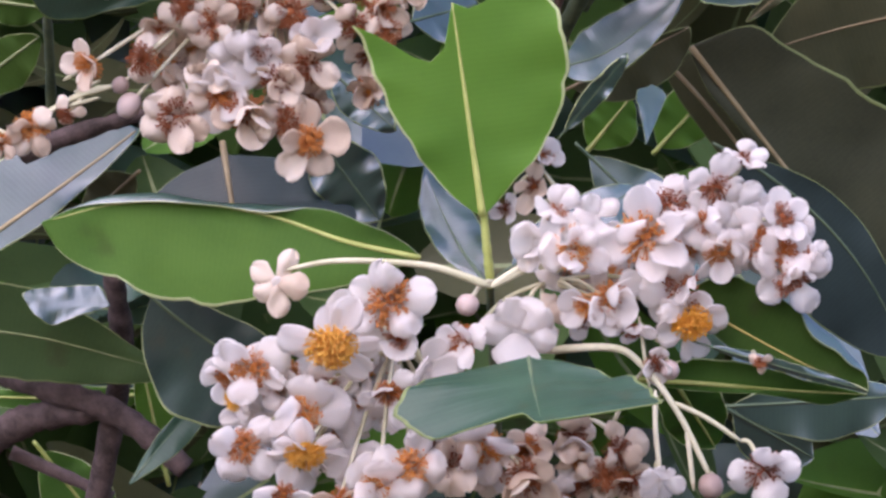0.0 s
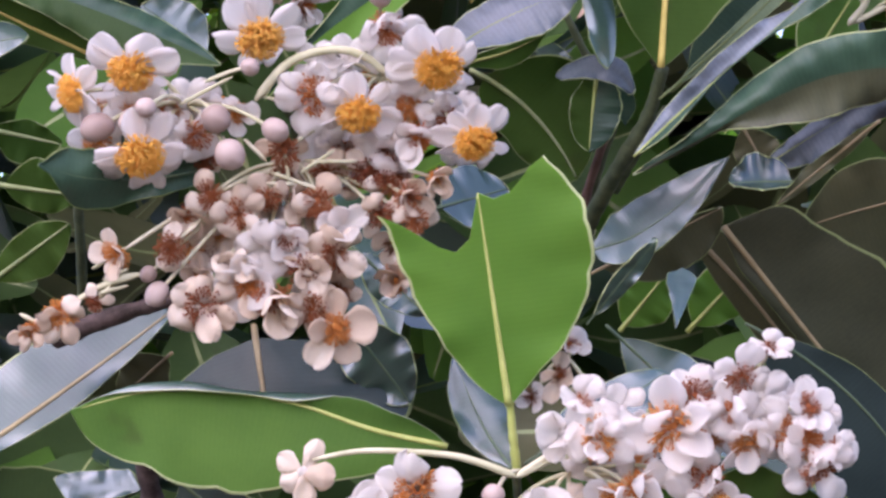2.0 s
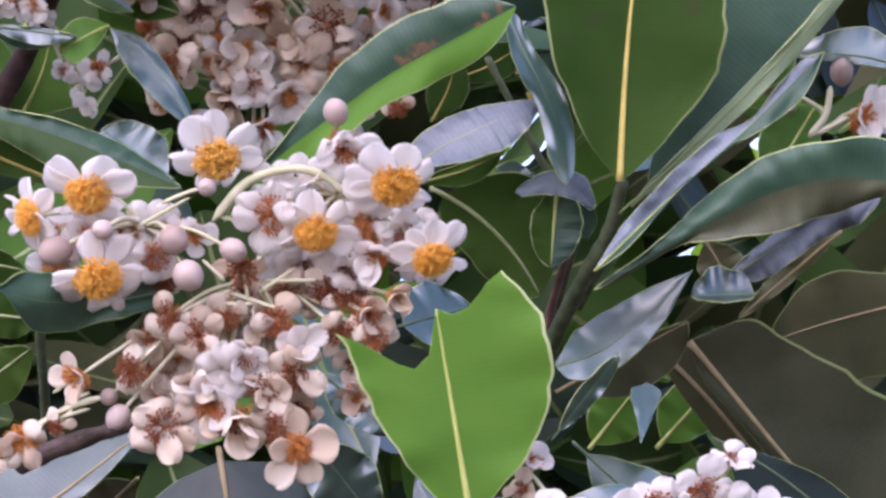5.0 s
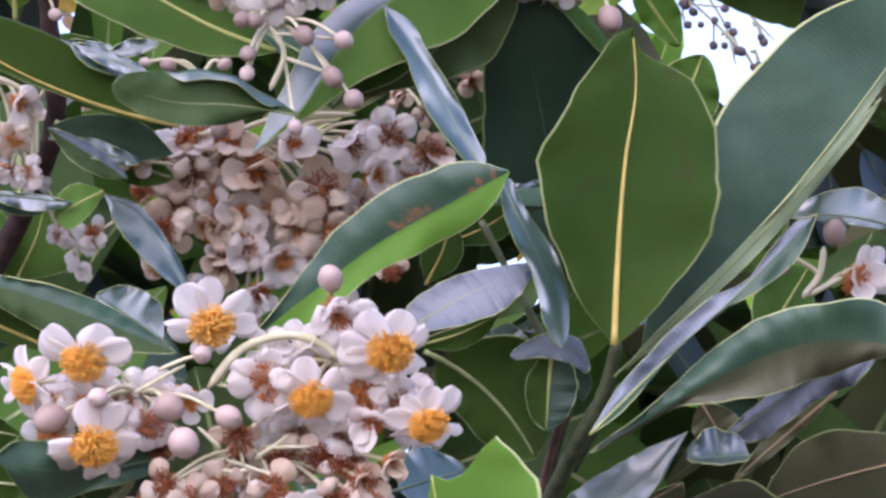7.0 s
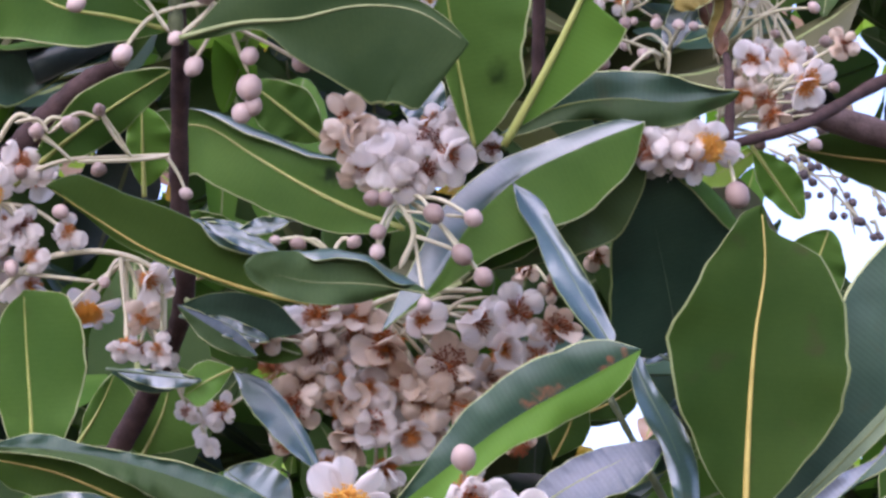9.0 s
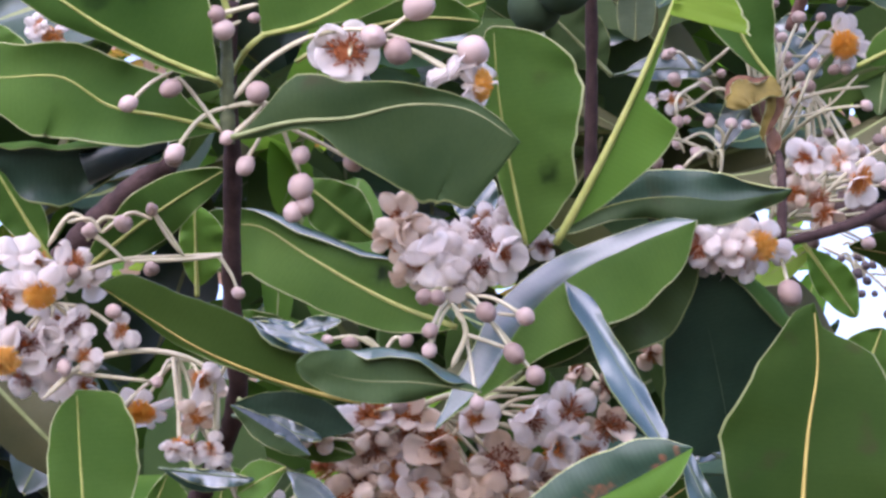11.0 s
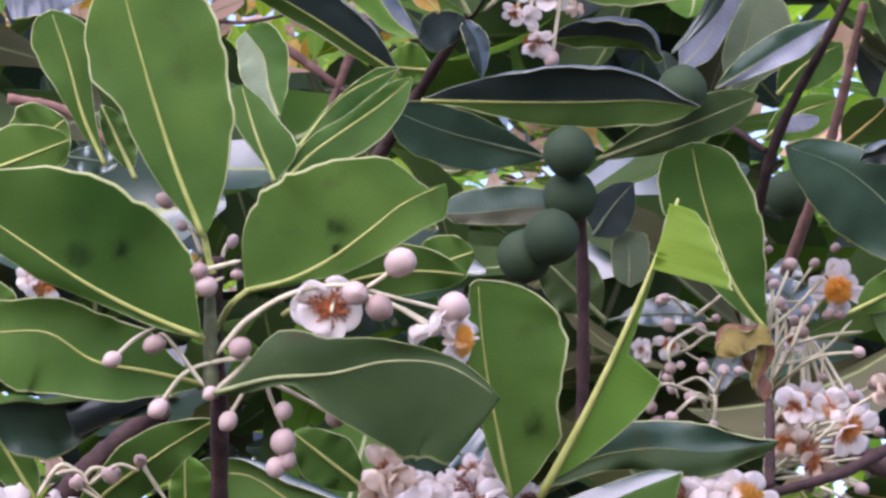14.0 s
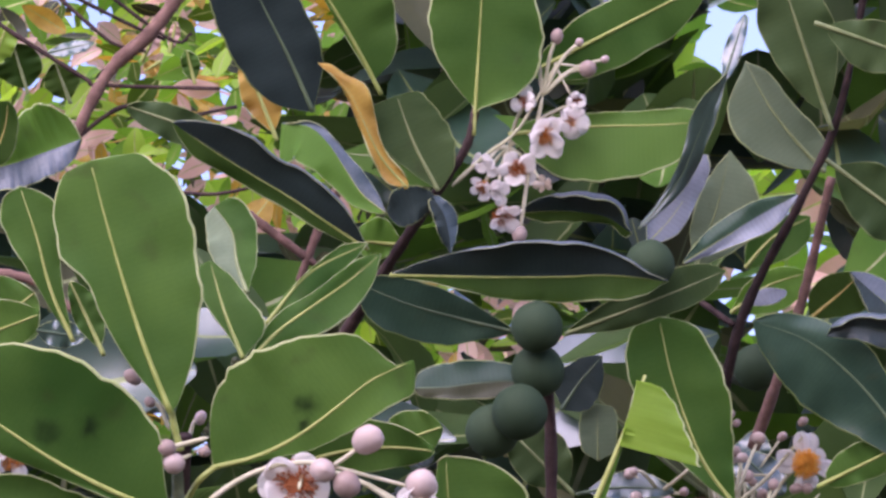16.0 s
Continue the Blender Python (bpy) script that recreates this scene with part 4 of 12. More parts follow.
leaf(shoot_d, (0.0999, 1.4550, 1.9660), (0.1141, 1.4451, 1.9956), 0.0121, 0.0111, fl=3, fr=-3, wav=0.0011)

# rolled blue leaves and dark leaves beside it
shoot_e = thing("leafy_shoot", (0.0518, 1.4477, 1.8858), "shoot with rolled bluish leaves and limp dark ones", "branch", "shoots of the tree")
stem(shoot_e, [(0.0455, 1.5076, 1.8483), (0.0519, 1.4825, 1.8680), (0.0570, 1.4686, 1.8835), (0.0458, 1.4529, 1.9077), (0.0306, 1.4354, 1.9396)], 0.0022, 0.0012, green_bark, "stem")
blade(shoot_e, [(0.0317, 1.3890, 1.9462), (0.0248, 1.3908, 1.9618), (0.0182, 1.3925, 1.9776), (0.0112, 1.3942, 1.9935), (0.0031, 1.3960, 2.0088)], (0, 3.5, 4.5, 5.9, 6.6, 5.6, 3.9, 3.9, 1.9, 0.5, 0), (0, 3.2, 3.6, 4.2, 4.7, 4.2, 3.9, 4.7, 2.3, 0.6, 0), skin="TT", cl=20, cr=30, wav=0.0009, rib=0.5, fl=26, fr=-26)
blade(shoot_e, [(0.0382, 1.4052, 1.9476), (0.0431, 1.4046, 1.9321), (0.0488, 1.4040, 1.9170), (0.0527, 1.4035, 1.9015), (0.0532, 1.4031, 1.8855)], (0, 2.9, 3, 3.5, 5.1, 6, 5.2, 3.9, 2.8, 1.5, 0), (0, 2.1, 3.1, 4.6, 5.1, 4.2, 5.2, 5.3, 3.5, 1.4, 0), skin="TT", wav=0.0009, rib=0.4, fl=-26, fr=26)
# Underside in shade: the dark satin skin supplies the darkness.
blade(shoot_e, [(0.0587, 1.4832, 1.9617), (0.0559, 1.4606, 1.9821), (0.0520, 1.4381, 2.0019), (0.0467, 1.4158, 2.0209)], (0, 9.6, 21.3, 23.5, 20.9, 18.5, 15.4, 9.5, 3.8, 1.1, 0), (0, 12.8, 18.6, 23.8, 28.7, 30.2, 25.2, 18.2, 9.6, 2.7, 0), skin="SS", lip=(1, 0.4, 1.0, 5.3), wav=0.0008, rib=0.4, fl=10, fr=8)
blade(shoot_e, [(0.0096, 1.4765, 1.9278), (0.0164, 1.4737, 1.9386), (0.0207, 1.4706, 1.9505)], (0, 1.1, 3.2, 5.8, 7.2, 7.4, 6.9, 5.5, 2.8, 1.1, 0), (0, 0.9, 2.5, 4.9, 7.1, 7.4, 6.3, 4.1, 1.9, 0.7, 0), skin="DD", rib=0.7)
blade(shoot_e, [(0.0190, 1.4777, 1.9429), (0.0316, 1.4768, 1.9467), (0.0434, 1.4752, 1.9527)], (0, 1.4, 3, 5.3, 7.2, 7.7, 6.7, 4.7, 2.9, 2.1, 0), (0, 1.5, 2.5, 3.9, 5.4, 6.7, 6.8, 4.6, 2, 0.8, 0), skin="DD", rib=0.7)
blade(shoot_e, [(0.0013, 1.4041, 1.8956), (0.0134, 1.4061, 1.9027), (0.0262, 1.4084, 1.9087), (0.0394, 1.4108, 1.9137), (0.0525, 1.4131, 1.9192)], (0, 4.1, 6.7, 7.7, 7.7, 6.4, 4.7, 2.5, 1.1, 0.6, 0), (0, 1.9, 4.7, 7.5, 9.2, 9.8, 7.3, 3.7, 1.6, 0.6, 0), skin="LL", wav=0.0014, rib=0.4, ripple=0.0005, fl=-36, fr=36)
blade(shoot_e, [(0.0028, 1.4258, 1.8947), (0.0187, 1.4252, 1.8975), (0.0337, 1.4239, 1.9032)], (0, 0.9, 1.5, 2.3, 2.7, 2.5, 1.8, 1.2, 0.7, 0.5, 0), (0, 1, 1.7, 2.9, 4.6, 5.3, 4.9, 3.5, 1.6, 0.6, 0), skin="UU", fl=8, fr=-4)
leaf(shoot_e, (0.0073, 1.4455, 1.8970), (0.0427, 1.4572, 1.8581), 0.0238, 0.0139, fl=6, fr=-6, sag=0.0049, skin="DD", taper=0.5, wav=0.0011)
blade(shoot_e, [(0.0312, 1.4591, 1.9057), (0.0357, 1.4606, 1.8976), (0.0434, 1.4615, 1.8923)], (0, 6.1, 7.7, 8.7, 9.1, 9.2, 8.8, 7.7, 4.5, 0.7, 0), (0, 0.5, 1.3, 2.4, 3.6, 3.7, 3.8, 3.5, 2.2, 1, 0), skin="TT", rib=0.4, fl=-6, fr=6)
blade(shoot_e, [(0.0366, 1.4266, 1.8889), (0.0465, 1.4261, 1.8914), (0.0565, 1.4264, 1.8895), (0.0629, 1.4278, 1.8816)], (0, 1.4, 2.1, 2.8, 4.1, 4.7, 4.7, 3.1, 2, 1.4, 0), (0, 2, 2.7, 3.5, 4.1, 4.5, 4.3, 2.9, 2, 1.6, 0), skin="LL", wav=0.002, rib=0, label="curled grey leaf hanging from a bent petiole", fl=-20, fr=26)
blade(shoot_e, [(0.0511, 1.4345, 1.8901), (0.0487, 1.4368, 1.8771), (0.0468, 1.4391, 1.8641)], (0, 6.1, 7.3, 9, 10, 9.6, 8.3, 6.5, 3.6, 1.4, 0), (0, 3.7, 4.9, 6.8, 8.1, 7.8, 6.7, 5.3, 3, 1.1, 0), skin="SD", wav=0.002, rib=1.0, fl=10, fr=-16)
blade(shoot_e, [(0.0587, 1.4468, 1.8893), (0.0611, 1.4481, 1.8822), (0.0604, 1.4494, 1.8747)], (0, 1.1, 2.8, 3, 3.4, 3.6, 2.7, 1.6, 0.8, 0.4, 0), (0, 1.6, 2, 2.6, 3.1, 3.3, 3, 2.1, 1, 0.4, 0), skin="SS", rib=0, fl=10, fr=-10)
leaf(shoot_e, (-0.0079, 1.4069, 1.8416), (0.0177, 1.4268, 1.8507), 0.0123, 0.0123, fl=-21, fr=21, skin="TT", wav=0.0011)
leaf(shoot_e, (0.0553, 1.4789, 1.9610), (0.0398, 1.4788, 1.9707), 0.0065, 0.0130, fl=20, fr=-20, skin="TT", wav=0.0011)

# middle shoot
shoot_f = thing("leafy_shoot", (-0.0559, 1.3972, 1.8865), "shoot with a rolled dark leaf eaten along one edge", "branch", "shoots of the tree")
blade(shoot_f, [(-0.0629, 1.3984, 1.8804), (-0.0456, 1.3885, 1.8964), (-0.0252, 1.3795, 1.9085), (-0.0044, 1.3707, 1.9196), (0.0177, 1.3625, 1.9279), (0.0398, 1.3543, 1.9358)], (0, 1, 1.6, 3, 8.1, 12.2, 13.8, 12.5, 8.2, 2.7, 0), (0, 0.9, 2.1, 7, 8.1, 7.8, 9.8, 9.7, 6.8, 2.4, 0), skin="XY", wav=0.001, rib=0, ripple=0.0003, fl=14, fr=14, cl=-40, cr=0)
blade(shoot_f, [(-0.0724, 1.4238, 1.9185), (-0.0788, 1.4256, 1.9337), (-0.0873, 1.4277, 1.9479), (-0.0996, 1.4305, 1.9592)], (0, 1.1, 3, 5.7, 7.5, 8, 7.3, 5.2, 2.1, 0.6, 0), (0, 1.4, 2.1, 2.7, 2.9, 3, 3.3, 3.1, 1.4, 0.4, 0), skin="TT", wav=0.001, rib=0.5, fl=30, fr=-30)
blade(shoot_f, [(-0.0995, 1.4303, 1.9600), (-0.1087, 1.4312, 1.9567), (-0.1174, 1.4323, 1.9522)], (0, 1, 2.1, 3.8, 5.3, 6.1, 6.6, 6.6, 5.4, 1.5, 0), (0, 1.3, 2.7, 4.8, 6.7, 7, 6.3, 4.5, 1.9, 0.5, 0), skin="YY", rib=0.8, fl=20, fr=-20)
blade(shoot_f, [(-0.0776, 1.4199, 1.8982), (-0.0984, 1.4180, 1.9089), (-0.1196, 1.4163, 1.9190), (-0.1416, 1.4150, 1.9273), (-0.1645, 1.4144, 1.9331), (-0.1879, 1.4146, 1.9362)], (0, 2.7, 6.4, 11, 9.9, 6.3, 3.2, 2.1, 1.7, 0.8, 0), (0, 1.7, 3.7, 5.7, 5.8, 3.8, 3.4, 5.2, 2.4, 1, 0), skin="MS", wav=0.0016, rib=0, ripple=0.0009, fl=26, fr=-26)
blade(shoot_f, [(-0.1153, 1.4310, 1.9027), (-0.1392, 1.4276, 1.9149), (-0.1632, 1.4244, 1.9269), (-0.1891, 1.4223, 1.9344)], (0, 1.3, 2.5, 4.2, 6.5, 8.8, 10.2, 9.3, 5, 1.7, 0), (0, 1.9, 3.9, 6.8, 9, 8.8, 7.7, 5.6, 2.5, 1, 0), skin="DD", fl=4, fr=6)
leaf(shoot_f, (-0.0816, 1.4539, 1.9084), (-0.1062, 1.4537, 1.9287), 0.0104, 0.0115, fl=18, fr=-18, skin="TT", wav=0.0011)
blade(shoot_f, [(-0.0788, 1.3681, 1.8529), (-0.0930, 1.3611, 1.8494), (-0.1072, 1.3538, 1.8478), (-0.1211, 1.3461, 1.8480), (-0.1341, 1.3380, 1.8512)], (0, 2, 4.3, 5.2, 6.5, 9.7, 10.8, 6.5, 1.7, 0.5, 0), (0, 2.1, 4.8, 7.5, 9.1, 9.8, 9.6, 8.3, 6, 1.8, 0), skin="SS", wav=0.002, rib=0.6, fl=-14, fr=-6)
leaf(shoot_f, (-0.1550, 1.4030, 1.8581), (-0.1267, 1.4043, 1.8528), 0.0115, 0.0077, fl=8, fr=-8, skin="DD", wav=0.0010)
leaf(shoot_f, (-0.1606, 1.4108, 1.8249), (-0.1308, 1.4051, 1.8435), 0.0077, 0.0096, fl=6, fr=-6, skin="DD", wav=0.0010)
leaf(shoot_f, (-0.1622, 1.4380, 1.8850), (-0.1353, 1.4399, 1.8778), 0.0059, 0.0099, fl=8, fr=-8, skin="DD", wav=0.0011)
leaf(shoot_f, (-0.0435, 1.4529, 1.8171), (-0.0200, 1.4648, 1.7837), 0.0119, 0.0119, fl=10, fr=-10, skin="TT", wav=0.0027)
leaf(shoot_f, (-0.0369, 1.4481, 1.8375), (-0.0128, 1.4471, 1.8122), 0.0061, 0.0081, fl=-16, fr=16, skin="TT", wav=0.0020)
stem(shoot_f, [(-0.1287, 1.4124, 1.8660), (-0.1292, 1.4274, 1.8413), (-0.1314, 1.4523, 1.8179)], 0.0017, 0.0017, green_bark, "stem")
stem(shoot_f, [(-0.1411, 1.4450, 1.8115), (-0.1166, 1.4336, 1.8163), (-0.0951, 1.4324, 1.8206)], 0.0043, 0.0019, grey_bark, "stem")

# left stem with upright leaves
shoot_g = thing("leafy_shoot", (-0.1123, 1.4004, 2.0148), "tall shoot with broad green leaves, round buds and blossoms", "branch", "shoots of the tree")
stem(shoot_g, [(-0.1547, 1.4931, 1.9383), (-0.1326, 1.4755, 1.9659), (-0.1156, 1.4384, 1.9886), (-0.1131, 1.4099, 2.0176), (-0.1073, 1.3786, 2.0568), (-0.1041, 1.3476, 2.0812), (-0.1004, 1.3316, 2.0973)], 0.0045, 0.0023, bark, "stem")
blade(shoot_g, [(-0.0697, 1.3924, 1.9709), (-0.0886, 1.3899, 1.9767), (-0.1067, 1.3870, 1.9842), (-0.1241, 1.3837, 1.9933), (-0.1400, 1.3799, 2.0045), (-0.1557, 1.3759, 2.0160)], (0, 0.8, 1.4, 1.5, 1.3, 2.1, 2.9, 1.2, 0.4, 0.1, 0), (0, 7.1, 13.3, 15, 15.9, 16.2, 13.8, 11.3, 9.2, 3.9, 0), skin="DD", lip=(1, 0.04, 0.5, 4.6), wav=0.0008, fl=-10, fr=8)
blade(shoot_g, [(-0.0283, 1.3693, 1.9649), (-0.0486, 1.3621, 1.9682), (-0.0691, 1.3555, 1.9693), (-0.0884, 1.3479, 1.9744)], (0, 0, 0.1, 3.6, 6.7, 7.4, 7.2, 6.3, 4.7, 2.8, 0), (0, 1.8, 3.9, 6.4, 10.1, 11.4, 9.6, 8, 5.6, 3, 0), skin="MM", lip=(1, 0.05, 0.75, 3.8), wav=0.0016, rib=0.5, fl=10, fr=-12)
leaf(shoot_g, (-0.0752, 1.3753, 1.9836), (-0.1030, 1.3768, 1.9987), 0.0034, 0.0030, fl=33, fr=-33, skin="TT", taper=0.5, wav=0.0010, rib=0.3)
leaf(shoot_g, (-0.0726, 1.3963, 2.0020), (-0.0923, 1.3962, 1.9997), 0.0036, 0.0034, fl=22, fr=-22, cl=40, cr=30, skin="TT", wav=0.0010, rib=0.3)
leaf(shoot_g, (-0.1885, 1.4114, 1.9047), (-0.1429, 1.4154, 1.9113), 0.0121, 0.0081, fl=-44, fr=44, skin="TT", wav=0.0011)
leaf(shoot_g, (-0.0768, 1.3985, 1.9869), (-0.1068, 1.3971, 2.0054), 0.0021, 0.0058, fl=20, fr=-20, skin="TT", wav=0.0012)
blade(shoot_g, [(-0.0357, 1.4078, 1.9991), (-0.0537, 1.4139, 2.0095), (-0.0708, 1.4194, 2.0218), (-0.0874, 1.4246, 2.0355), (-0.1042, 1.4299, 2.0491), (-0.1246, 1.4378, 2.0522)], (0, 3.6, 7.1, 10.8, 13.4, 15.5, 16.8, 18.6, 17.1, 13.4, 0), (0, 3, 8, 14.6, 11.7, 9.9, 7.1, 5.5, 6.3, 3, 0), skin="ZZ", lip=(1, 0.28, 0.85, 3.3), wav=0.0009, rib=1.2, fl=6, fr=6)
leaf(shoot_g, (-0.1273, 1.4374, 2.0269), (-0.1254, 1.4274, 2.0574), 0.0060, 0.0121, skin="YY", wav=0.0011)
leaf(shoot_g, (-0.1709, 1.4153, 2.0285), (-0.1118, 1.4031, 2.0621), 0.0100, 0.0090, fl=6, fr=-6, sag=0.0024, wav=0.0011)
leaf(shoot_g, (-0.1142, 1.4206, 1.9840), (-0.0748, 1.4285, 1.9621), 0.0060, 0.0079, fl=7, fr=-7, sag=-0.0020, skin="DD", wav=0.0011)
leaf(shoot_g, (-0.1159, 1.4124, 1.9759), (-0.0853, 1.4136, 1.9644), 0.0042, 0.0029, fl=-21, fr=21, skin="TT", wav=0.0011)
blade(shoot_g, [(-0.1736, 1.4431, 1.9264), (-0.1720, 1.4372, 1.9487), (-0.1715, 1.4313, 1.9710), (-0.1708, 1.4254, 1.9933)], (0, 1.9, 4.9, 8.2, 11.1, 12, 11.3, 9.6, 5.6, 1.4, 0), (0, 2.5, 6.7, 12, 16.6, 20.2, 20.9, 19.5, 16.7, 12.9, 0), skin="UU", rib=1.2, fl=4, fr=6)
blade(shoot_g, [(-0.1649, 1.5244, 1.9593), (-0.1558, 1.5212, 1.9713), (-0.1484, 1.5178, 1.9844)], (0, 0.6, 1.6, 3, 4.1, 4.1, 3.5, 2.5, 1.1, 0.3, 0), (0, 2.7, 7.3, 13.3, 16.5, 17.1, 16.3, 9.3, 3.6, 1, 0), skin="UU")
blade(shoot_g, [(-0.0739, 1.4160, 1.9676), (-0.0871, 1.4145, 1.9729), (-0.1007, 1.4133, 1.9774), (-0.1149, 1.4126, 1.9797)], (0, 2, 3.9, 6.4, 7.7, 7.7, 6.6, 4.3, 2.1, 1, 0), (0, 1.6, 3.6, 6.4, 7.7, 6.9, 5.6, 3.9, 2.2, 0.9, 0), skin="SS", rib=0, fl=-8, fr=16)
blade(shoot_g, [(-0.1158, 1.4088, 1.9786), (-0.1072, 1.4105, 1.9723), (-0.0986, 1.4122, 1.9659), (-0.0900, 1.4139, 1.9596)], (0, 0.9, 1.6, 2.4, 3, 3.6, 3.6, 2.6, 1.2, 0.5, 0), (0, 1.1, 2.2, 3.8, 5.2, 5.3, 4.6, 3.5, 1.8, 0.8, 0), skin="LM", rib=0, wav=0.001, fl=-16, fr=14)
blade(shoot_g, [(-0.1428, 1.4333, 1.9637), (-0.1307, 1.4345, 1.9594), (-0.1179, 1.4351, 1.9574)], (0, 0.8, 1.4, 2.3, 3, 3.1, 2.7, 2.2, 1.8, 1.6, 0), (0, 0.9, 1.6, 2.7, 3.8, 4.1, 3.8, 3.1, 2, 1.4, 0), skin="SS", rib=0, fl=10, fr=-8)
blade(shoot_g, [(-0.1419, 1.5311, 1.9540), (-0.1329, 1.5271, 1.9691), (-0.1271, 1.5228, 1.9854)], (0, 5.3, 8.8, 9.9, 10, 9.5, 8.5, 7, 5.7, 5, 0), (0, 2.3, 6.2, 11.9, 17.6, 18, 15.8, 13.7, 12, 11, 0), skin="UU")
leaf(shoot_g, (-0.1439, 1.4264, 1.9628), (-0.1108, 1.4277, 1.9561), 0.0017, 0.0047, fl=-22, fr=22, skin="TT", wav=0.0011)
leaf(shoot_g, (-0.0889, 1.4453, 2.0046), (-0.1136, 1.4398, 2.0200), 0.0041, 0.0061, fl=-7, fr=7, wav=0.0011)
leaf(shoot_g, (-0.0597, 1.4338, 2.0388), (-0.0858, 1.4253, 2.0618), 0.0101, 0.0101, fl=-6, fr=6, wav=0.0011)
stem(shoot_g, [(-0.1052, 1.3289, 2.0471), (-0.1039, 1.3252, 2.0586), (-0.1029, 1.3211, 2.0711), (-0.1021, 1.3167, 2.0846)], 0.0027, 0.0021, green_bark, "stem")

# glossy pair at the middle
shoot_h = thing("leafy_shoot", (-0.0355, 1.4130, 1.9749), "shoot with long pale-glossed leaves over ageing blossoms", "branch", "shoots of the tree")
blade(shoot_h, [(-0.0457, 1.4050, 1.9626), (-0.0271, 1.4035, 1.9772), (-0.0129, 1.4008, 1.9963), (0.0056, 1.3992, 2.0111), (0.0279, 1.3991, 2.0202), (0.0506, 1.3996, 2.0275)], (0, 2.9, 7.3, 10.4, 11.1, 9.6, 7, 5.6, 4.6, 1.4, 0), (0, 0.4, 1.3, 6.5, 15.2, 20.3, 22.1, 18.5, 11.6, 3.4, 0), skin="TU", wav=0.0012, rib=0, fl=-46, fr=8)
leaf(shoot_h, (-0.0350, 1.4205, 1.9829), (0.0283, 1.4116, 2.0076), 0.0036, 0.0119, fl=7, fr=-7, sag=0.0020, wav=0.0011)
blade(shoot_h, [(-0.0005, 1.4061, 2.0283), (0.0197, 1.4038, 2.0366), (0.0414, 1.4038, 2.0383), (0.0631, 1.4053, 2.0353), (0.0849, 1.4052, 2.0372)], (0, 1, 1.7, 5.5, 9.7, 9.8, 10, 5.8, 2.1, 0.9, 0), (0, 2, 4.1, 5.5, 6.5, 9.7, 9.1, 5.5, 3.6, 1.9, 0), skin="SM", wav=0.0024, rib=0.35, fl=-8, fr=12)
leaf(shoot_h, (0.0245, 1.4442, 2.0090), (0.0458, 1.4393, 2.0225), 0.0121, 0.0182, fl=6, fr=-6, wav=0.0011)
leaf(shoot_h, (-0.0190, 1.4328, 2.0433), (-0.0341, 1.4317, 2.0571), 0.0063, 0.0127, fl=18, fr=-18, skin="TT", wav=0.0011)
leaf(shoot_h, (-0.0174, 1.4267, 1.9831), (0.0460, 1.4100, 2.0307), 0.0032, 0.0247, fl=4, fr=-4, skin="MM", shape=1.25, blunt=0.4, taper=0.7, wav=0.0016)

# upper leaves of the tall shoot
stem(shoot_g, [(-0.1010, 1.3186, 2.0875), (-0.1022, 1.3157, 2.0947), (-0.1031, 1.3123, 2.1032)], 0.0013, 0.0011, rib_yellow, "petiole")
blade(shoot_g, [(-0.1028, 1.3107, 2.0983), (-0.1094, 1.3057, 2.1192), (-0.1147, 1.3006, 2.1404), (-0.1193, 1.2954, 2.1619), (-0.1234, 1.2901, 2.1836)], (0, 1.5, 4, 7.2, 10.2, 11.6, 18.3, 16.9, 13.1, 9.7, 0), (0, 5.9, 12.2, 18.8, 24.7, 26.7, 28.6, 26.9, 21, 15.2, 0), skin="UU", wav=0.0008, rib=1.3, fl=4, fr=8)
stem(shoot_g, [(-0.1039, 1.3415, 2.0642), (-0.1060, 1.3196, 2.0661), (-0.1104, 1.3132, 2.0692)], 0.0011, 0.0010, rib_yellow, "petiole")
blade(shoot_g, [(-0.1060, 1.3122, 2.0638), (-0.1242, 1.3077, 2.0724), (-0.1414, 1.3027, 2.0825), (-0.1575, 1.2972, 2.0941), (-0.1734, 1.2916, 2.1059), (-0.1898, 1.2862, 2.1170)], (0, 1.4, 2.5, 3.1, 4.5, 7.5, 7.6, 5.1, 2.1, 0.6, 0), (0, 10.7, 24.2, 30.5, 32.8, 32.3, 26.1, 16.3, 6.7, 1.9, 0), skin="ZZ", wav=0.0009, rib=1.2, label="broad green leaf with dark marks", fl=-4, fr=10)
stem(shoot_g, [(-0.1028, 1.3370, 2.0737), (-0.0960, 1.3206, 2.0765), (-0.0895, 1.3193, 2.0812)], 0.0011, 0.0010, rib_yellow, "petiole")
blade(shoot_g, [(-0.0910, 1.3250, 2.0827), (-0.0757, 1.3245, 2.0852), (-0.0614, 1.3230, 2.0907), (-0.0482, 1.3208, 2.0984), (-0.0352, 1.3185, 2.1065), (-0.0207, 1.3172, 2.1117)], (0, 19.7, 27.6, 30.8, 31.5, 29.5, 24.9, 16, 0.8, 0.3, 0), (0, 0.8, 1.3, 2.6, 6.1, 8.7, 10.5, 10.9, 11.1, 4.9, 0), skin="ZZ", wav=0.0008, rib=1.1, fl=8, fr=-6)
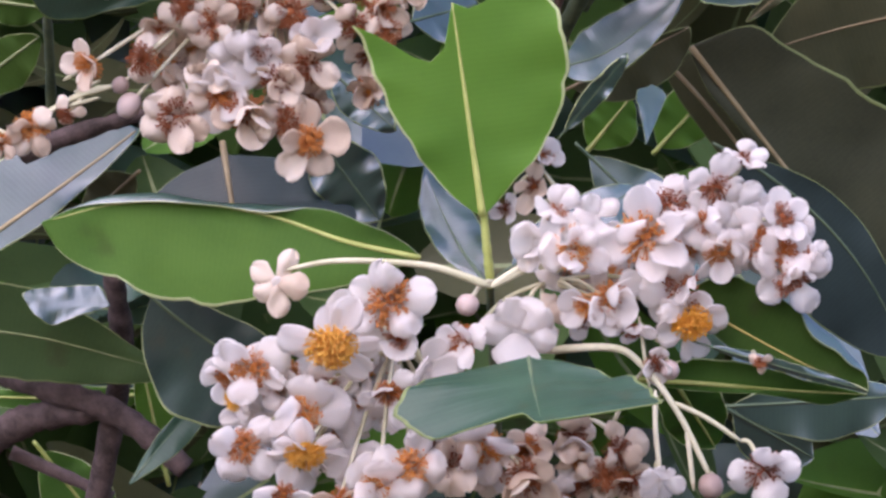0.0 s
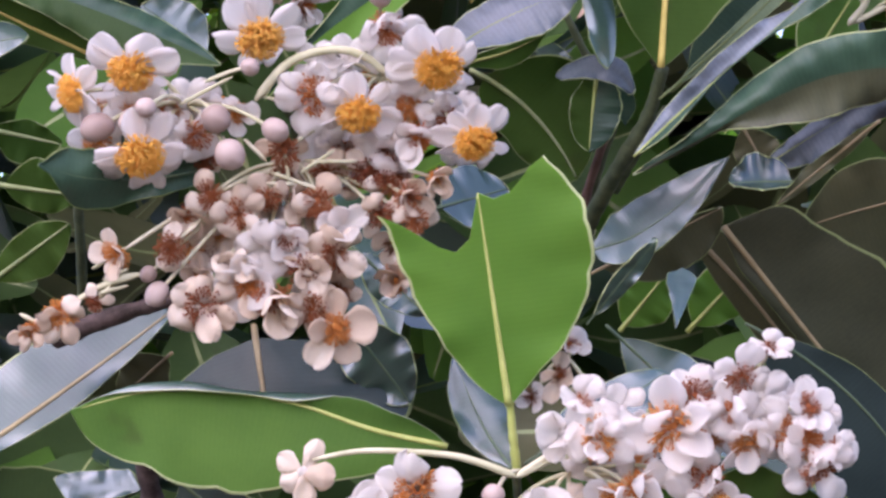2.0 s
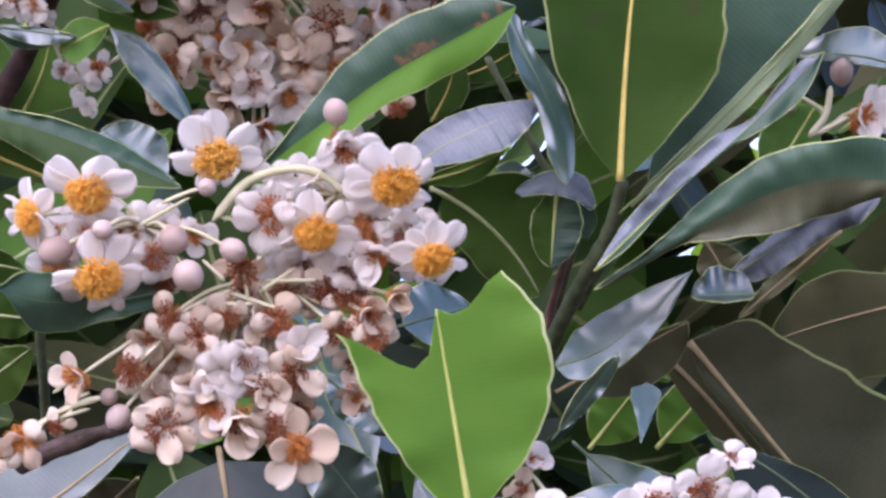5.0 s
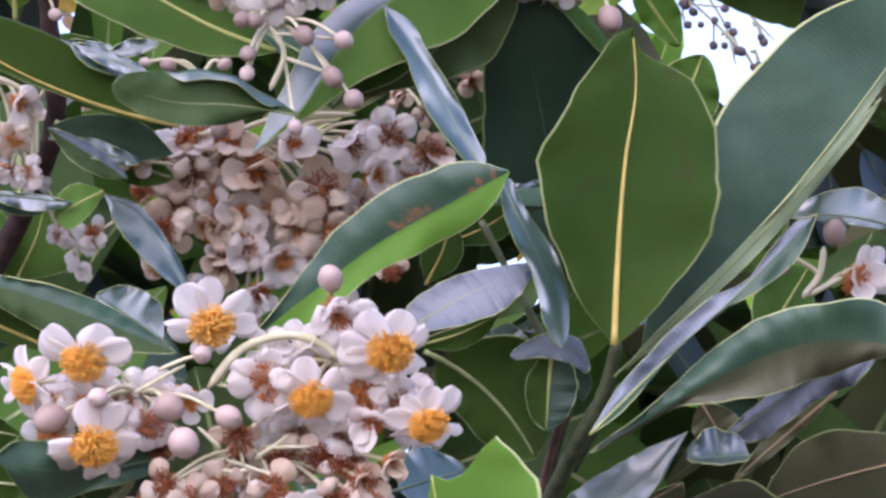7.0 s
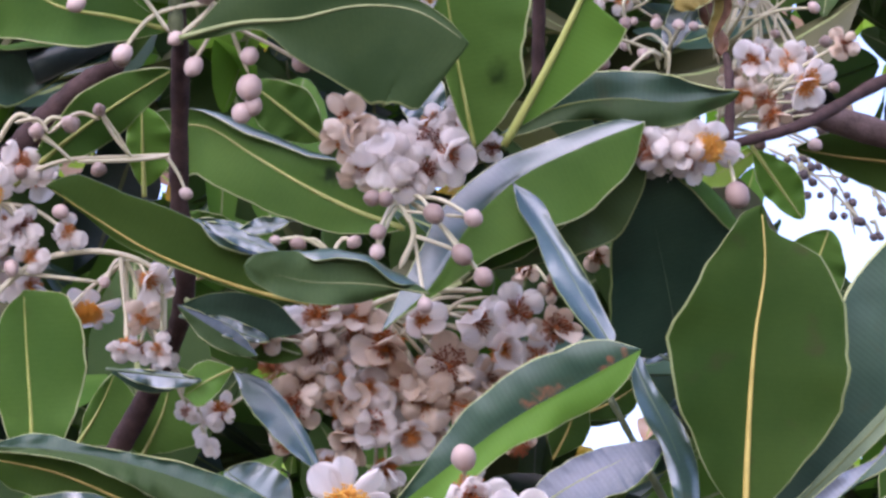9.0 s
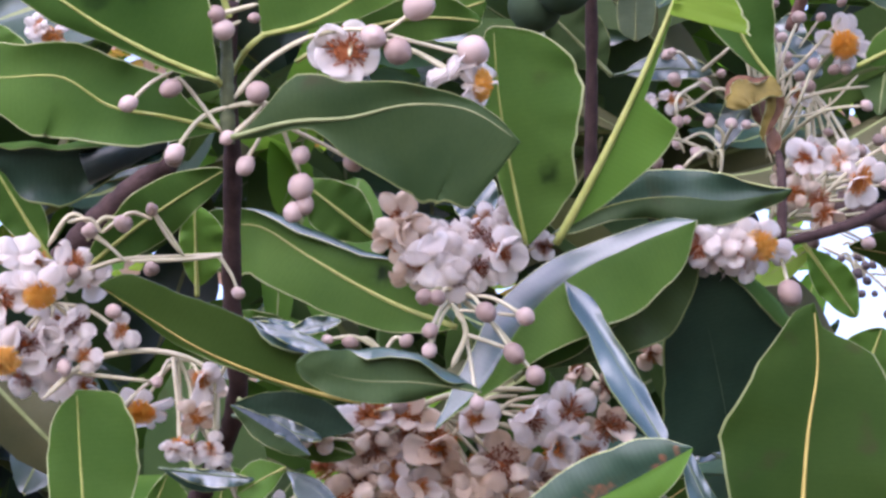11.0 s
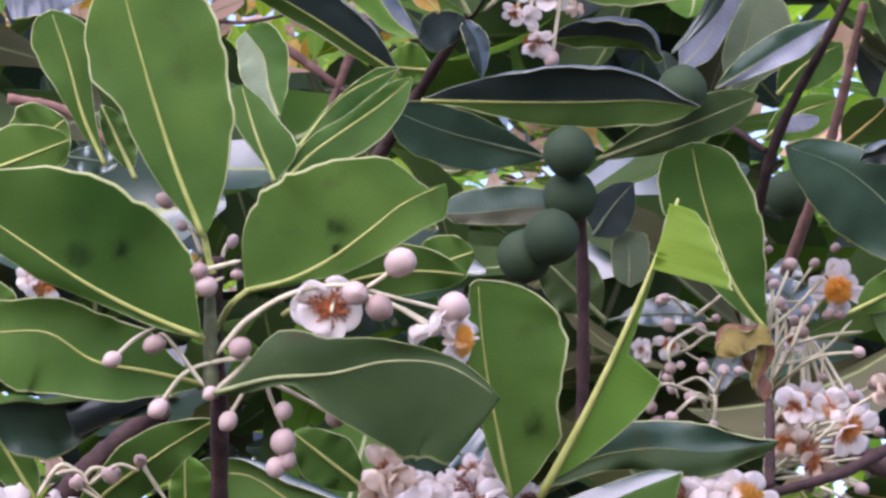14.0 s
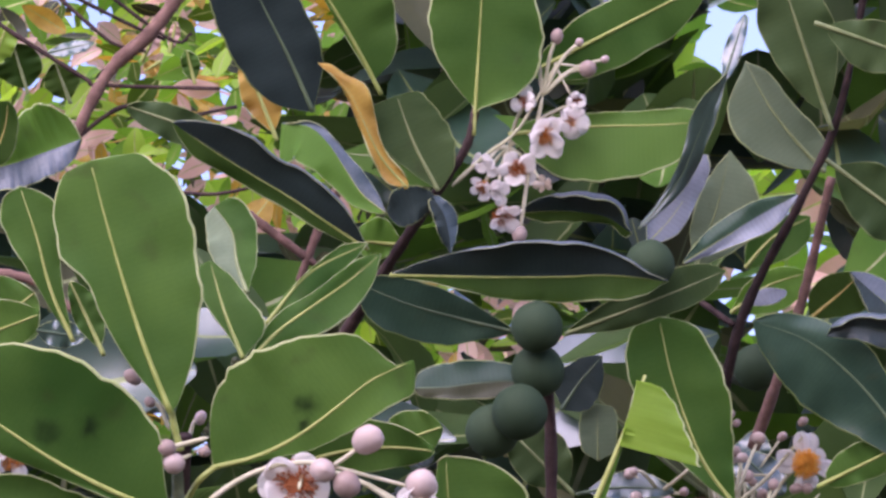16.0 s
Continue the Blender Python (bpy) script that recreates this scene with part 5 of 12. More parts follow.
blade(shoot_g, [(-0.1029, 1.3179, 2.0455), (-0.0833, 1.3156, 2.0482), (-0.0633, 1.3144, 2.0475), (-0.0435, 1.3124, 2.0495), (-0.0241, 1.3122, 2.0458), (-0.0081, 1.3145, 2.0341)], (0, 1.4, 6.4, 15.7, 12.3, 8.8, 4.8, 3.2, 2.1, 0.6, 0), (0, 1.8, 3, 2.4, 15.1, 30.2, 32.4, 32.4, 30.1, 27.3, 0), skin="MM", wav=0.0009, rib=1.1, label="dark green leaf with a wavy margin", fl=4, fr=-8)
blade(shoot_g, [(-0.1069, 1.3292, 2.0524), (-0.1248, 1.3270, 2.0579), (-0.1430, 1.3250, 2.0626), (-0.1580, 1.3213, 2.0729), (-0.1765, 1.3204, 2.0743), (-0.1953, 1.3197, 2.0750)], (0, 2.8, 6.6, 10.6, 13.4, 20.5, 20.5, 12.2, 4.8, 1.4, 0), (0, 2.7, 6.3, 14.2, 16, 13.6, 10.6, 11.8, 6.8, 1.8, 0), skin="UU", wav=0.0009, fl=8, fr=-6)
stem(shoot_g, [(-0.1293, 1.3600, 2.0609), (-0.1383, 1.3558, 2.0567), (-0.1478, 1.3537, 2.0531), (-0.1557, 1.3541, 2.0510)], 0.0035, 0.0058, leaf_dark, "leaf")
blade(shoot_g, [(-0.1284, 1.3599, 2.0600), (-0.1451, 1.3573, 2.0572), (-0.1617, 1.3544, 2.0550), (-0.1782, 1.3506, 2.0557), (-0.1945, 1.3466, 2.0573)], (0, 6.2, 6.3, 7.1, 11.9, 15.9, 13.9, 4.1, 2.5, 1.8, 0), (0, 2.7, 2.5, 3.4, 5.2, 4.9, 5.9, 4.5, 2, 0.8, 0), skin="SS", wav=0.003, rib=0, lip=(1, 0.1, 0.9, 2.7), label="dark rolled leaf with a drooping lobe", fl=-30, fr=20, cl=60, cr=0)
stem(shoot_g, [(-0.1796, 1.4690, 2.0522), (-0.1571, 1.4536, 2.0682), (-0.1333, 1.4398, 2.0796)], 0.0058, 0.0041, bark, "stem")
leaf(shoot_g, (-0.1769, 1.4306, 2.0410), (-0.1970, 1.4136, 2.0797), 0.0081, 0.0081, fl=-4, fr=4, wav=0.0011)
blade(shoot_g, [(-0.1364, 1.3264, 2.1327), (-0.1427, 1.3221, 2.1501), (-0.1462, 1.3175, 2.1682), (-0.1508, 1.3130, 2.1861)], (0, 0.5, 1.3, 2.5, 4.3, 7, 9.5, 10.1, 8.2, 5.4, 0), (0, 0.7, 1.8, 3.4, 4.9, 6.3, 8.1, 9.8, 5.9, 1.9, 0), skin="UU", fl=4, fr=4)
leaf(shoot_g, (-0.1277, 1.3391, 2.1314), (-0.1380, 1.3372, 2.1588), 0.0043, 0.0059, fl=-3, fr=3, wav=0.0011)
blade(shoot_g, [(-0.0801, 1.3422, 2.1268), (-0.0858, 1.3444, 2.1458), (-0.0899, 1.3464, 2.1654)], (0, 0.4, 0.9, 1.7, 3.2, 5, 5.8, 5.8, 5.2, 3.9, 0), (0, 3.7, 9.7, 12.2, 11, 9.1, 7.3, 5, 2.4, 0.9, 0), skin="UU")
blade(shoot_g, [(-0.0804, 1.3810, 2.1652), (-0.0835, 1.3824, 2.1774), (-0.0848, 1.3837, 2.1899), (-0.0907, 1.3853, 2.2012)], (0, 1.1, 2.8, 5.5, 8.2, 9.6, 9.5, 8.1, 6, 4.6, 0), (0, 1.3, 3.6, 6.5, 7.9, 8.2, 9.5, 9.3, 7.8, 5.9, 0), skin="PU", wav=0.0014, fl=-2, fr=4)
blade(shoot_g, [(-0.0791, 1.3430, 2.1249), (-0.0681, 1.3437, 2.1357), (-0.0555, 1.3453, 2.1446), (-0.0426, 1.3469, 2.1532), (-0.0304, 1.3481, 2.1629)], (0, 0.9, 2.4, 4.2, 5.1, 3.9, 4.4, 4.3, 2.9, 1.1, 0), (0, 1.1, 3, 5.9, 8.9, 10.4, 9.1, 6.5, 3.2, 0.9, 0), skin="UU", fl=4, fr=8)
blade(shoot_g, [(-0.0735, 1.3667, 2.1475), (-0.0575, 1.3696, 2.1661), (-0.0362, 1.3754, 2.1780)], (0, 0.4, 0.9, 1.1, 0.6, 1.1, 2.4, 3.2, 2, 0.7, 0), (0, 0.8, 2.2, 4.3, 6, 6.5, 6, 4, 1.7, 0.5, 0), skin="UU")
leaf(shoot_g, (-0.0821, 1.3601, 2.0846), (-0.0174, 1.3588, 2.0926), 0.0118, 0.0088, fl=8, fr=-8, sag=0.0068, wav=0.0011)
leaf(shoot_g, (-0.0405, 1.4048, 2.1105), (-0.0157, 1.4032, 2.1163), 0.0102, 0.0081, fl=8, fr=-8, wav=0.0011)
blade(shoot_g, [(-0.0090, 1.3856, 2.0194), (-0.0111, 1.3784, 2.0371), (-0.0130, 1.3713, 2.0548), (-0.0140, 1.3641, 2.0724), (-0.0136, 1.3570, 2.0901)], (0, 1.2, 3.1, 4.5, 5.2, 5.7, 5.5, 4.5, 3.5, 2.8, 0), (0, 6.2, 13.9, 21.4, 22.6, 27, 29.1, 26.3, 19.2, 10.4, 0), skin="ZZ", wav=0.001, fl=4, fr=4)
leaf(shoot_g, (0.0010, 1.3759, 2.0163), (0.0572, 1.3435, 2.1084), 0.0006, 0.0183, fl=2, fr=-2, sag=-0.0027, skin="YY", wav=0.0011, rib=1.6, cut=[(-1, 1), (0, 1), (0.15, 0.48), (1, 0.44)], label="leaf eaten away along its yellow midrib")
blade(shoot_g, [(0.0467, 1.3470, 2.0848), (0.0488, 1.3451, 2.0903), (0.0518, 1.3424, 2.0977), (0.0546, 1.3397, 2.1053)], (0.6, 0.6, 0.6, 0.6, 0.6, 0.6, 0.6, 0.6, 0.6, 0.6, 0.6), (27.7, 27.2, 26.4, 24.4, 21.6, 18.8, 15.9, 13.1, 9.9, 8.1, 3.9), fl=2, fr=8, skin="FF", wav=0.0008, rib=0)

# fruiting twig
fruits = thing("fruiting_twig", (0.0212, 1.4130, 2.1485), "dark green twig with round unripe fruits", "fruit", "fruits of the tree")
stem(fruits, [(0.0165, 1.4871, 2.0696), (0.0226, 1.4533, 2.1328), (0.0209, 1.4244, 2.1535)], 0.0025, 0.0019, bark, "stem")
fruit(fruits, (0.0210, 1.4108, 2.1537), 0.0094)
fruit(fruits, (0.0198, 1.4264, 2.1422), 0.0098)
fruit(fruits, (0.0122, 1.4130, 2.1227), 0.0101)
fruit(fruits, (0.0016, 1.4247, 2.1203), 0.0098)
fruit(fruits, (0.1034, 1.5234, 2.1698), 0.0092)
fruit(fruits, (0.0642, 1.4330, 2.1822), 0.0091)

# upper right shoots
shoot_i = thing("leafy_shoot", (0.0892, 1.4799, 2.1487), "dark forked twig with leaves in the upper crown", "branch", "shoots of the tree")
stem(shoot_i, [(0.0829, 1.5260, 2.1323), (0.0907, 1.4956, 2.1578), (0.1013, 1.4770, 2.1810), (0.1245, 1.4557, 2.2128), (0.1402, 1.4367, 2.2377), (0.1558, 1.4098, 2.2841)], 0.0024, 0.0013, bark, "stem")
stem(shoot_i, [(0.0943, 1.4807, 2.1728), (0.0817, 1.4860, 2.1864)], 0.0013, 0.0011, bark, "stem")
stem(shoot_i, [(0.0989, 1.5256, 2.1379), (0.1118, 1.5065, 2.1623), (0.1237, 1.4869, 2.1884), (0.1363, 1.4644, 2.2223)], 0.0024, 0.0017, twig_bark, "stem")
blade(shoot_i, [(0.0878, 1.4743, 2.0995), (0.0780, 1.4683, 2.1147), (0.0722, 1.4618, 2.1316), (0.0682, 1.4552, 2.1491), (0.0660, 1.4485, 2.1668)], (0, 1.2, 3.1, 6, 10, 13.4, 15.4, 15.5, 12.4, 9.2, 0), (0, 2.7, 7.2, 12.3, 16, 18.6, 18.3, 16, 12.1, 5.6, 0), skin="UU")
blade(shoot_i, [(0.1642, 1.5542, 2.0467), (0.1474, 1.5534, 2.0497), (0.1306, 1.5524, 2.0530), (0.1141, 1.5512, 2.0573)], (0, 13.6, 13.2, 12.5, 10.6, 8.2, 5.6, 3.4, 1.8, 1.1, 0), (0, 12, 12.5, 13.3, 13.2, 11.9, 9.7, 6.9, 3.2, 1.2, 0), skin="DD", fl=-8, fr=10)
blade(shoot_i, [(0.1574, 1.4855, 2.1105), (0.1482, 1.4776, 2.1285), (0.1359, 1.4704, 2.1446), (0.1203, 1.4640, 2.1580), (0.1008, 1.4595, 2.1662)], (0, 3.8, 7.5, 12.6, 17.5, 20.2, 19.2, 15.7, 9, 3, 0), (0, 1.4, 2.8, 5.3, 9.7, 12.2, 10, 7.8, 4.7, 1.7, 0), skin="SS", wav=0.0012, rib=0.9, fl=-10, fr=10)
blade(shoot_i, [(0.1244, 1.4993, 2.1790), (0.1316, 1.4978, 2.1838), (0.1387, 1.4962, 2.1886), (0.1454, 1.4944, 2.1941)], (0, 1.9, 5.2, 7.9, 9, 8.9, 7.5, 5.2, 2.5, 1.1, 0), (0, 1, 2.6, 5, 7.6, 9.6, 11.2, 11, 8.7, 4.7, 0), skin="DD", fl=6, fr=-4)
blade(shoot_i, [(0.1582, 1.4913, 2.1751), (0.1492, 1.4881, 2.1827), (0.1408, 1.4848, 2.1909)], (0, 1.9, 3.3, 5.4, 7.1, 5.5, 3.5, 2.1, 1, 0.4, 0), (0, 1.1, 2.8, 5.3, 6.8, 6.6, 5.5, 4.1, 2.1, 1, 0), skin="KL", rib=0.3, fl=20, fr=-20)
blade(shoot_i, [(0.1021, 1.5054, 2.1892), (0.1091, 1.5045, 2.1923), (0.1168, 1.5046, 2.1928)], (0, 0.4, 0.9, 1.8, 2.7, 2.6, 2, 1.5, 1.1, 1, 0), (0, 1.2, 2, 3.2, 4.1, 4.4, 4.2, 3.3, 2.2, 1.7, 0), skin="LL", rib=0, fl=-14, fr=14)
blade(shoot_i, [(0.0956, 1.5250, 2.1935), (0.1102, 1.5223, 2.2020), (0.1268, 1.5213, 2.2061)], (0, 1, 2.3, 4.3, 5.5, 5.5, 5.3, 4.2, 2.1, 0.9, 0), (0, 1.9, 4.3, 7.7, 10.4, 11.1, 10.5, 8.6, 4.8, 1.3, 0), skin="YY")
blade(shoot_i, [(0.1029, 1.5239, 2.2113), (0.1150, 1.5205, 2.2216), (0.1299, 1.5186, 2.2280)], (0, 1.3, 3.7, 6, 6.1, 5.9, 5.6, 4.2, 2, 0.9, 0), (0, 1.8, 4.1, 7.3, 9.6, 10.4, 10, 8.6, 5.6, 1.3, 0), skin="UU")
blade(shoot_i, [(0.1255, 1.5502, 2.1574), (0.1381, 1.5469, 2.1674), (0.1517, 1.5440, 2.1763)], (0, 1.5, 4.3, 7.7, 9, 9, 8.3, 6.7, 3.3, 1.3, 0), (0, 1.9, 4.2, 7.6, 10.6, 11.4, 10.7, 9.2, 6.7, 1.3, 0), skin="DD")
blade(shoot_i, [(0.0821, 1.4803, 2.1960), (0.0919, 1.4729, 2.2161), (0.0993, 1.4651, 2.2370)], (0, 1.2, 3.4, 6.4, 7.9, 7.8, 6.6, 4.4, 1.8, 0.5, 0), (0, 2.3, 6, 11.5, 16.3, 17.1, 14.4, 10, 4.4, 1.2, 0), skin="PP", rib=0.8)
blade(shoot_i, [(0.0768, 1.4520, 2.1884), (0.0917, 1.4509, 2.1961), (0.1066, 1.4498, 2.2038), (0.1221, 1.4491, 2.2106)], (0, 1.5, 3.2, 5.1, 6.1, 6.1, 5.3, 3.8, 1.8, 0.8, 0), (0, 0.8, 1.8, 3.3, 5, 6.6, 7.2, 5.2, 2.5, 0.9, 0), skin="SL", wav=0.0012, rib=0.3, fl=16, fr=-4, cl=-30, cr=20)
blade(shoot_i, [(0.0614, 1.4371, 2.1981), (0.0772, 1.4294, 2.2120), (0.0879, 1.4201, 2.2293), (0.0990, 1.4110, 2.2465)], (0, 0.6, 1, 2.1, 2.9, 3.3, 5.3, 4.3, 1.7, 0.5, 0), (0, 1.2, 1.8, 2.7, 3.6, 4.2, 4.1, 2.8, 1.2, 0.3, 0), skin="TT", wav=0.001, rib=0.4, fl=14, fr=-10)
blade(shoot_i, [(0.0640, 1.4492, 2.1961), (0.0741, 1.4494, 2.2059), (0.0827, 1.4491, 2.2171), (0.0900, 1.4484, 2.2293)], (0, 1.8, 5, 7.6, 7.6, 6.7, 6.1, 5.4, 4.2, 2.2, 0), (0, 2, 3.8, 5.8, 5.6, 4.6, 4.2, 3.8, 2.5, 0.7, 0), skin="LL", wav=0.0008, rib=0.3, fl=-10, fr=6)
leaf(shoot_i, (0.0979, 1.4570, 2.2588), (0.1104, 1.4625, 2.2919), 0.0036, 0.0036, fl=-15, fr=15, skin="TT", wav=0.0012)
blade(shoot_i, [(0.1345, 1.4701, 2.2267), (0.1240, 1.4649, 2.2395), (0.1149, 1.4593, 2.2532), (0.1083, 1.4534, 2.2681)], (0, 2.1, 5.6, 10.1, 14.3, 17, 16.1, 10.6, 4.3, 1.2, 0), (0, 3.4, 7.8, 9.2, 8.8, 7.9, 7.4, 6.4, 3.4, 0.9, 0), skin="PP", rib=1.0, fl=-4, fr=6)
leaf(shoot_i, (0.1366, 1.4370, 2.2303), (0.1201, 1.4078, 2.2929), 0.0135, 0.0130, fl=-2, fr=2, skin="MM", wav=0.0012)
leaf(shoot_i, (0.1336, 1.4506, 2.2247), (0.1712, 1.4653, 2.1948), 0.0128, 0.0128, fl=5, fr=-5, skin="MM", wav=0.0012)
leaf(shoot_i, (0.1323, 1.4039, 2.2600), (0.1724, 1.4124, 2.2438), 0.0084, 0.0105, fl=6, fr=-6, skin="MM", wav=0.0011)
blade(shoot_i, [(0.1588, 1.4586, 2.1540), (0.1484, 1.4572, 2.1568), (0.1379, 1.4560, 2.1591), (0.1275, 1.4565, 2.1567)], (0, 7.8, 7.5, 7, 6.4, 5.7, 4.9, 3.6, 1.8, 0.8, 0), (0, 5.2, 5.4, 5.7, 5.7, 5, 4.1, 3.6, 2, 0.7, 0), skin="KK", lip=(1, 0.1, 0.95, 2.5), wav=0.001, rib=0.3, fl=12, fr=30)
leaf(shoot_i, (0.0893, 1.5326, 2.1277), (0.0664, 1.5347, 2.0938), 0.0044, 0.0066, fl=11, fr=-11, skin="TT", wav=0.0012)
leaf(shoot_i, (0.0924, 1.5469, 2.1456), (0.1103, 1.5497, 2.1263), 0.0080, 0.0080, fl=-16, fr=16, skin="TT", wav=0.0012)
shoot_j = thing("leafy_shoot", (-0.0228, 1.4214, 2.2042), "twig with rolled, yellowing and upright leaves", "branch", "shoots of the tree")
stem(shoot_j, [(-0.0551, 1.4833, 2.1800), (-0.0294, 1.4444, 2.1996), (-0.0123, 1.4235, 2.2135), (0.0008, 1.4133, 2.2272), (0.0057, 1.4084, 2.2405)], 0.0024, 0.0015, bark, "stem")
stem(shoot_g, [(-0.0844, 1.4027, 2.1180), (-0.0843, 1.3772, 2.1284), (-0.0838, 1.3548, 2.1310)], 0.0020, 0.0016, green_bark, "stem")
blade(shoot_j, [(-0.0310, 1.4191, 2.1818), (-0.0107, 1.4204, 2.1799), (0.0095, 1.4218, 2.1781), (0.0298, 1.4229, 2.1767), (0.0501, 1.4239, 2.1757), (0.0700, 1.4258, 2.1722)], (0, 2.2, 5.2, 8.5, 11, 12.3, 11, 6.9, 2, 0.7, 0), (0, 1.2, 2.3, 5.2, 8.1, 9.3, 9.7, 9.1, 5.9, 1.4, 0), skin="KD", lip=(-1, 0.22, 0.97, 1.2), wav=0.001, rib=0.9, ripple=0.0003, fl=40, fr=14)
# Leaf lying in shade, darkened by giving it the satin skin.
blade(shoot_j, [(0.0126, 1.4471, 2.1655), (-0.0073, 1.4441, 2.1716), (-0.0269, 1.4409, 2.1784), (-0.0455, 1.4368, 2.1874)], (0, 1.9, 4.3, 7.7, 11.2, 12, 12, 10.3, 5.1, 1.5, 0), (0, 1.5, 3.4, 5.9, 8.1, 9.2, 8.8, 6.9, 3.3, 1.2, 0), skin="SS", fl=-14, fr=22)
blade(shoot_j, [(0.0308, 1.4494, 2.1637), (0.0616, 1.4471, 2.1720), (0.0921, 1.4445, 2.1812)], (0, 1.6, 3.2, 5.3, 7.1, 8.1, 8.3, 7, 4.7, 1.5, 0), (0, 1.3, 2.7, 4.6, 6.1, 6.9, 7.2, 6.6, 4, 1.1, 0), skin="MM", fl=6, fr=-4)
blade(shoot_j, [(-0.0265, 1.4454, 2.1464), (-0.0139, 1.4460, 2.1459), (-0.0013, 1.4462, 2.1465), (0.0113, 1.4469, 2.1457), (0.0203, 1.4502, 2.1379)], (0, 6.5, 8, 9.2, 9.2, 8.2, 6.7, 3.7, 1.5, 0.6, 0), (0, 3.1, 3.7, 4.6, 5.5, 6.2, 5.8, 4.2, 1.8, 0.8, 0), skin="SE", wav=0.0012, rib=0.4, fl=-8, fr=4, cl=-10, cr=0)
blade(shoot_j, [(-0.0374, 1.4051, 2.1871), (-0.0506, 1.3991, 2.1960), (-0.0636, 1.3930, 2.2051), (-0.0771, 1.3872, 2.2135), (-0.0903, 1.3814, 2.2220), (-0.1031, 1.3754, 2.2311)], (0, 1.5, 2.9, 4.3, 4.6, 5, 4.7, 6.1, 3.6, 1.4, 0), (0, 2.1, 5.8, 9.4, 10.6, 9.6, 11.2, 8.7, 4.9, 2.1, 0), skin="DK", lip=(1, 0.1, 0.85, 0.9), wav=0.0011, rib=0.8, fl=10, fr=36)
blade(shoot_j, [(-0.0305, 1.4113, 2.2030), (-0.0383, 1.4109, 2.2108), (-0.0437, 1.4099, 2.2204), (-0.0488, 1.4089, 2.2302), (-0.0560, 1.4083, 2.2385), (-0.0661, 1.4096, 2.2414)], (0, 2.3, 4, 6.1, 7.8, 10.7, 13.2, 13.4, 14.4, 15.3, 0), (0, 1.7, 4, 5.4, 5, 3.3, 3.1, 2.1, 0.2, 0.3, 0), skin="YL", wav=0.0012, rib=0.3, fl=4, fr=-24)
blade(shoot_j, [(-0.0212, 1.3980, 2.2066), (-0.0295, 1.3937, 2.2172), (-0.0348, 1.3888, 2.2295), (-0.0400, 1.3839, 2.2418), (-0.0496, 1.3799, 2.2514)], (0, 2.2, 4.3, 3.2, 2.5, 2, 1.5, 0.7, 0.1, 0, 0), (0, 2, 3, 2.6, 3.2, 5.2, 6.6, 3.1, 2.7, 0.9, 0), skin="GG", wav=0.002, rib=0.5, fl=14, fr=-14)
blade(shoot_j, [(0.0039, 1.4111, 2.2305), (0.0071, 1.4036, 2.2500), (0.0102, 1.3962, 2.2696), (0.0132, 1.3888, 2.2892)], (0, 0, 0, 6.2, 13.9, 18, 19.3, 17.7, 14.1, 6, 0), (0, 0, 0, 15.7, 22.3, 23.6, 22.3, 18.2, 12.8, 7.5, 0), skin="UU", fl=4, fr=6)
leaf(shoot_j, (-0.0295, 1.4223, 2.2549), (-0.0538, 1.3990, 2.3018), 0.0017, 0.0211, fl=-4, fr=4, sag=-0.0011, taper=0.5, wav=0.0012)
blade(shoot_j, [(-0.0105, 1.4083, 2.2088), (-0.0177, 1.4018, 2.2251), (-0.0226, 1.3950, 2.2422)], (0, 1, 2.7, 5.1, 7.8, 10.7, 12.3, 12.2, 11.4, 10.6, 0), (0, 4.7, 9.1, 12.2, 14.2, 14.2, 12.8, 11.2, 9.3, 7.1, 0), skin="MM")
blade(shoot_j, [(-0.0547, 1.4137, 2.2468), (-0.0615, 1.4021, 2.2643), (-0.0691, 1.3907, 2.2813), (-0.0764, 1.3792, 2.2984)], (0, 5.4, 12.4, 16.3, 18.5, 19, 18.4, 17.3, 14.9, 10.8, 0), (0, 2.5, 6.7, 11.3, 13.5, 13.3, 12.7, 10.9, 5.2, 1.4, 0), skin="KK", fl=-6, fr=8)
blade(shoot_j, [(0.0166, 1.4218, 2.2341), (0.0348, 1.4222, 2.2346), (0.0529, 1.4229, 2.2343), (0.0710, 1.4238, 2.2333), (0.0891, 1.4244, 2.2331)], (0, 1.9, 4.3, 5.4, 5.2, 5.4, 5.7, 6.2, 5.5, 2.7, 0), (0, 5.7, 12.6, 18.7, 20.7, 20.5, 18.2, 14.8, 9.3, 4.7, 0), skin="UU", fl=-6, fr=8)
leaf(shoot_j, (0.0182, 1.4330, 2.2589), (0.0953, 1.4210, 2.2875), 0.0107, 0.0139, fl=7, fr=-7, wav=0.0012)
blade(shoot_j, [(0.0179, 1.4422, 2.2105), (0.0290, 1.4426, 2.2105), (0.0401, 1.4434, 2.2094), (0.0507, 1.4448, 2.2066), (0.0589, 1.4474, 2.2004)], (0, 2, 3.8, 5.2, 6.3, 6.7, 6.7, 5.4, 1.7, 0.4, 0), (0, 1.7, 3.2, 4.6, 4.5, 3.7, 2.7, 2, 2.9, 2.5, 0), skin="KD", lip=(-1, 0.25, 0.98, 2.7), wav=0.0018, rib=0.3, fl=44, fr=8)
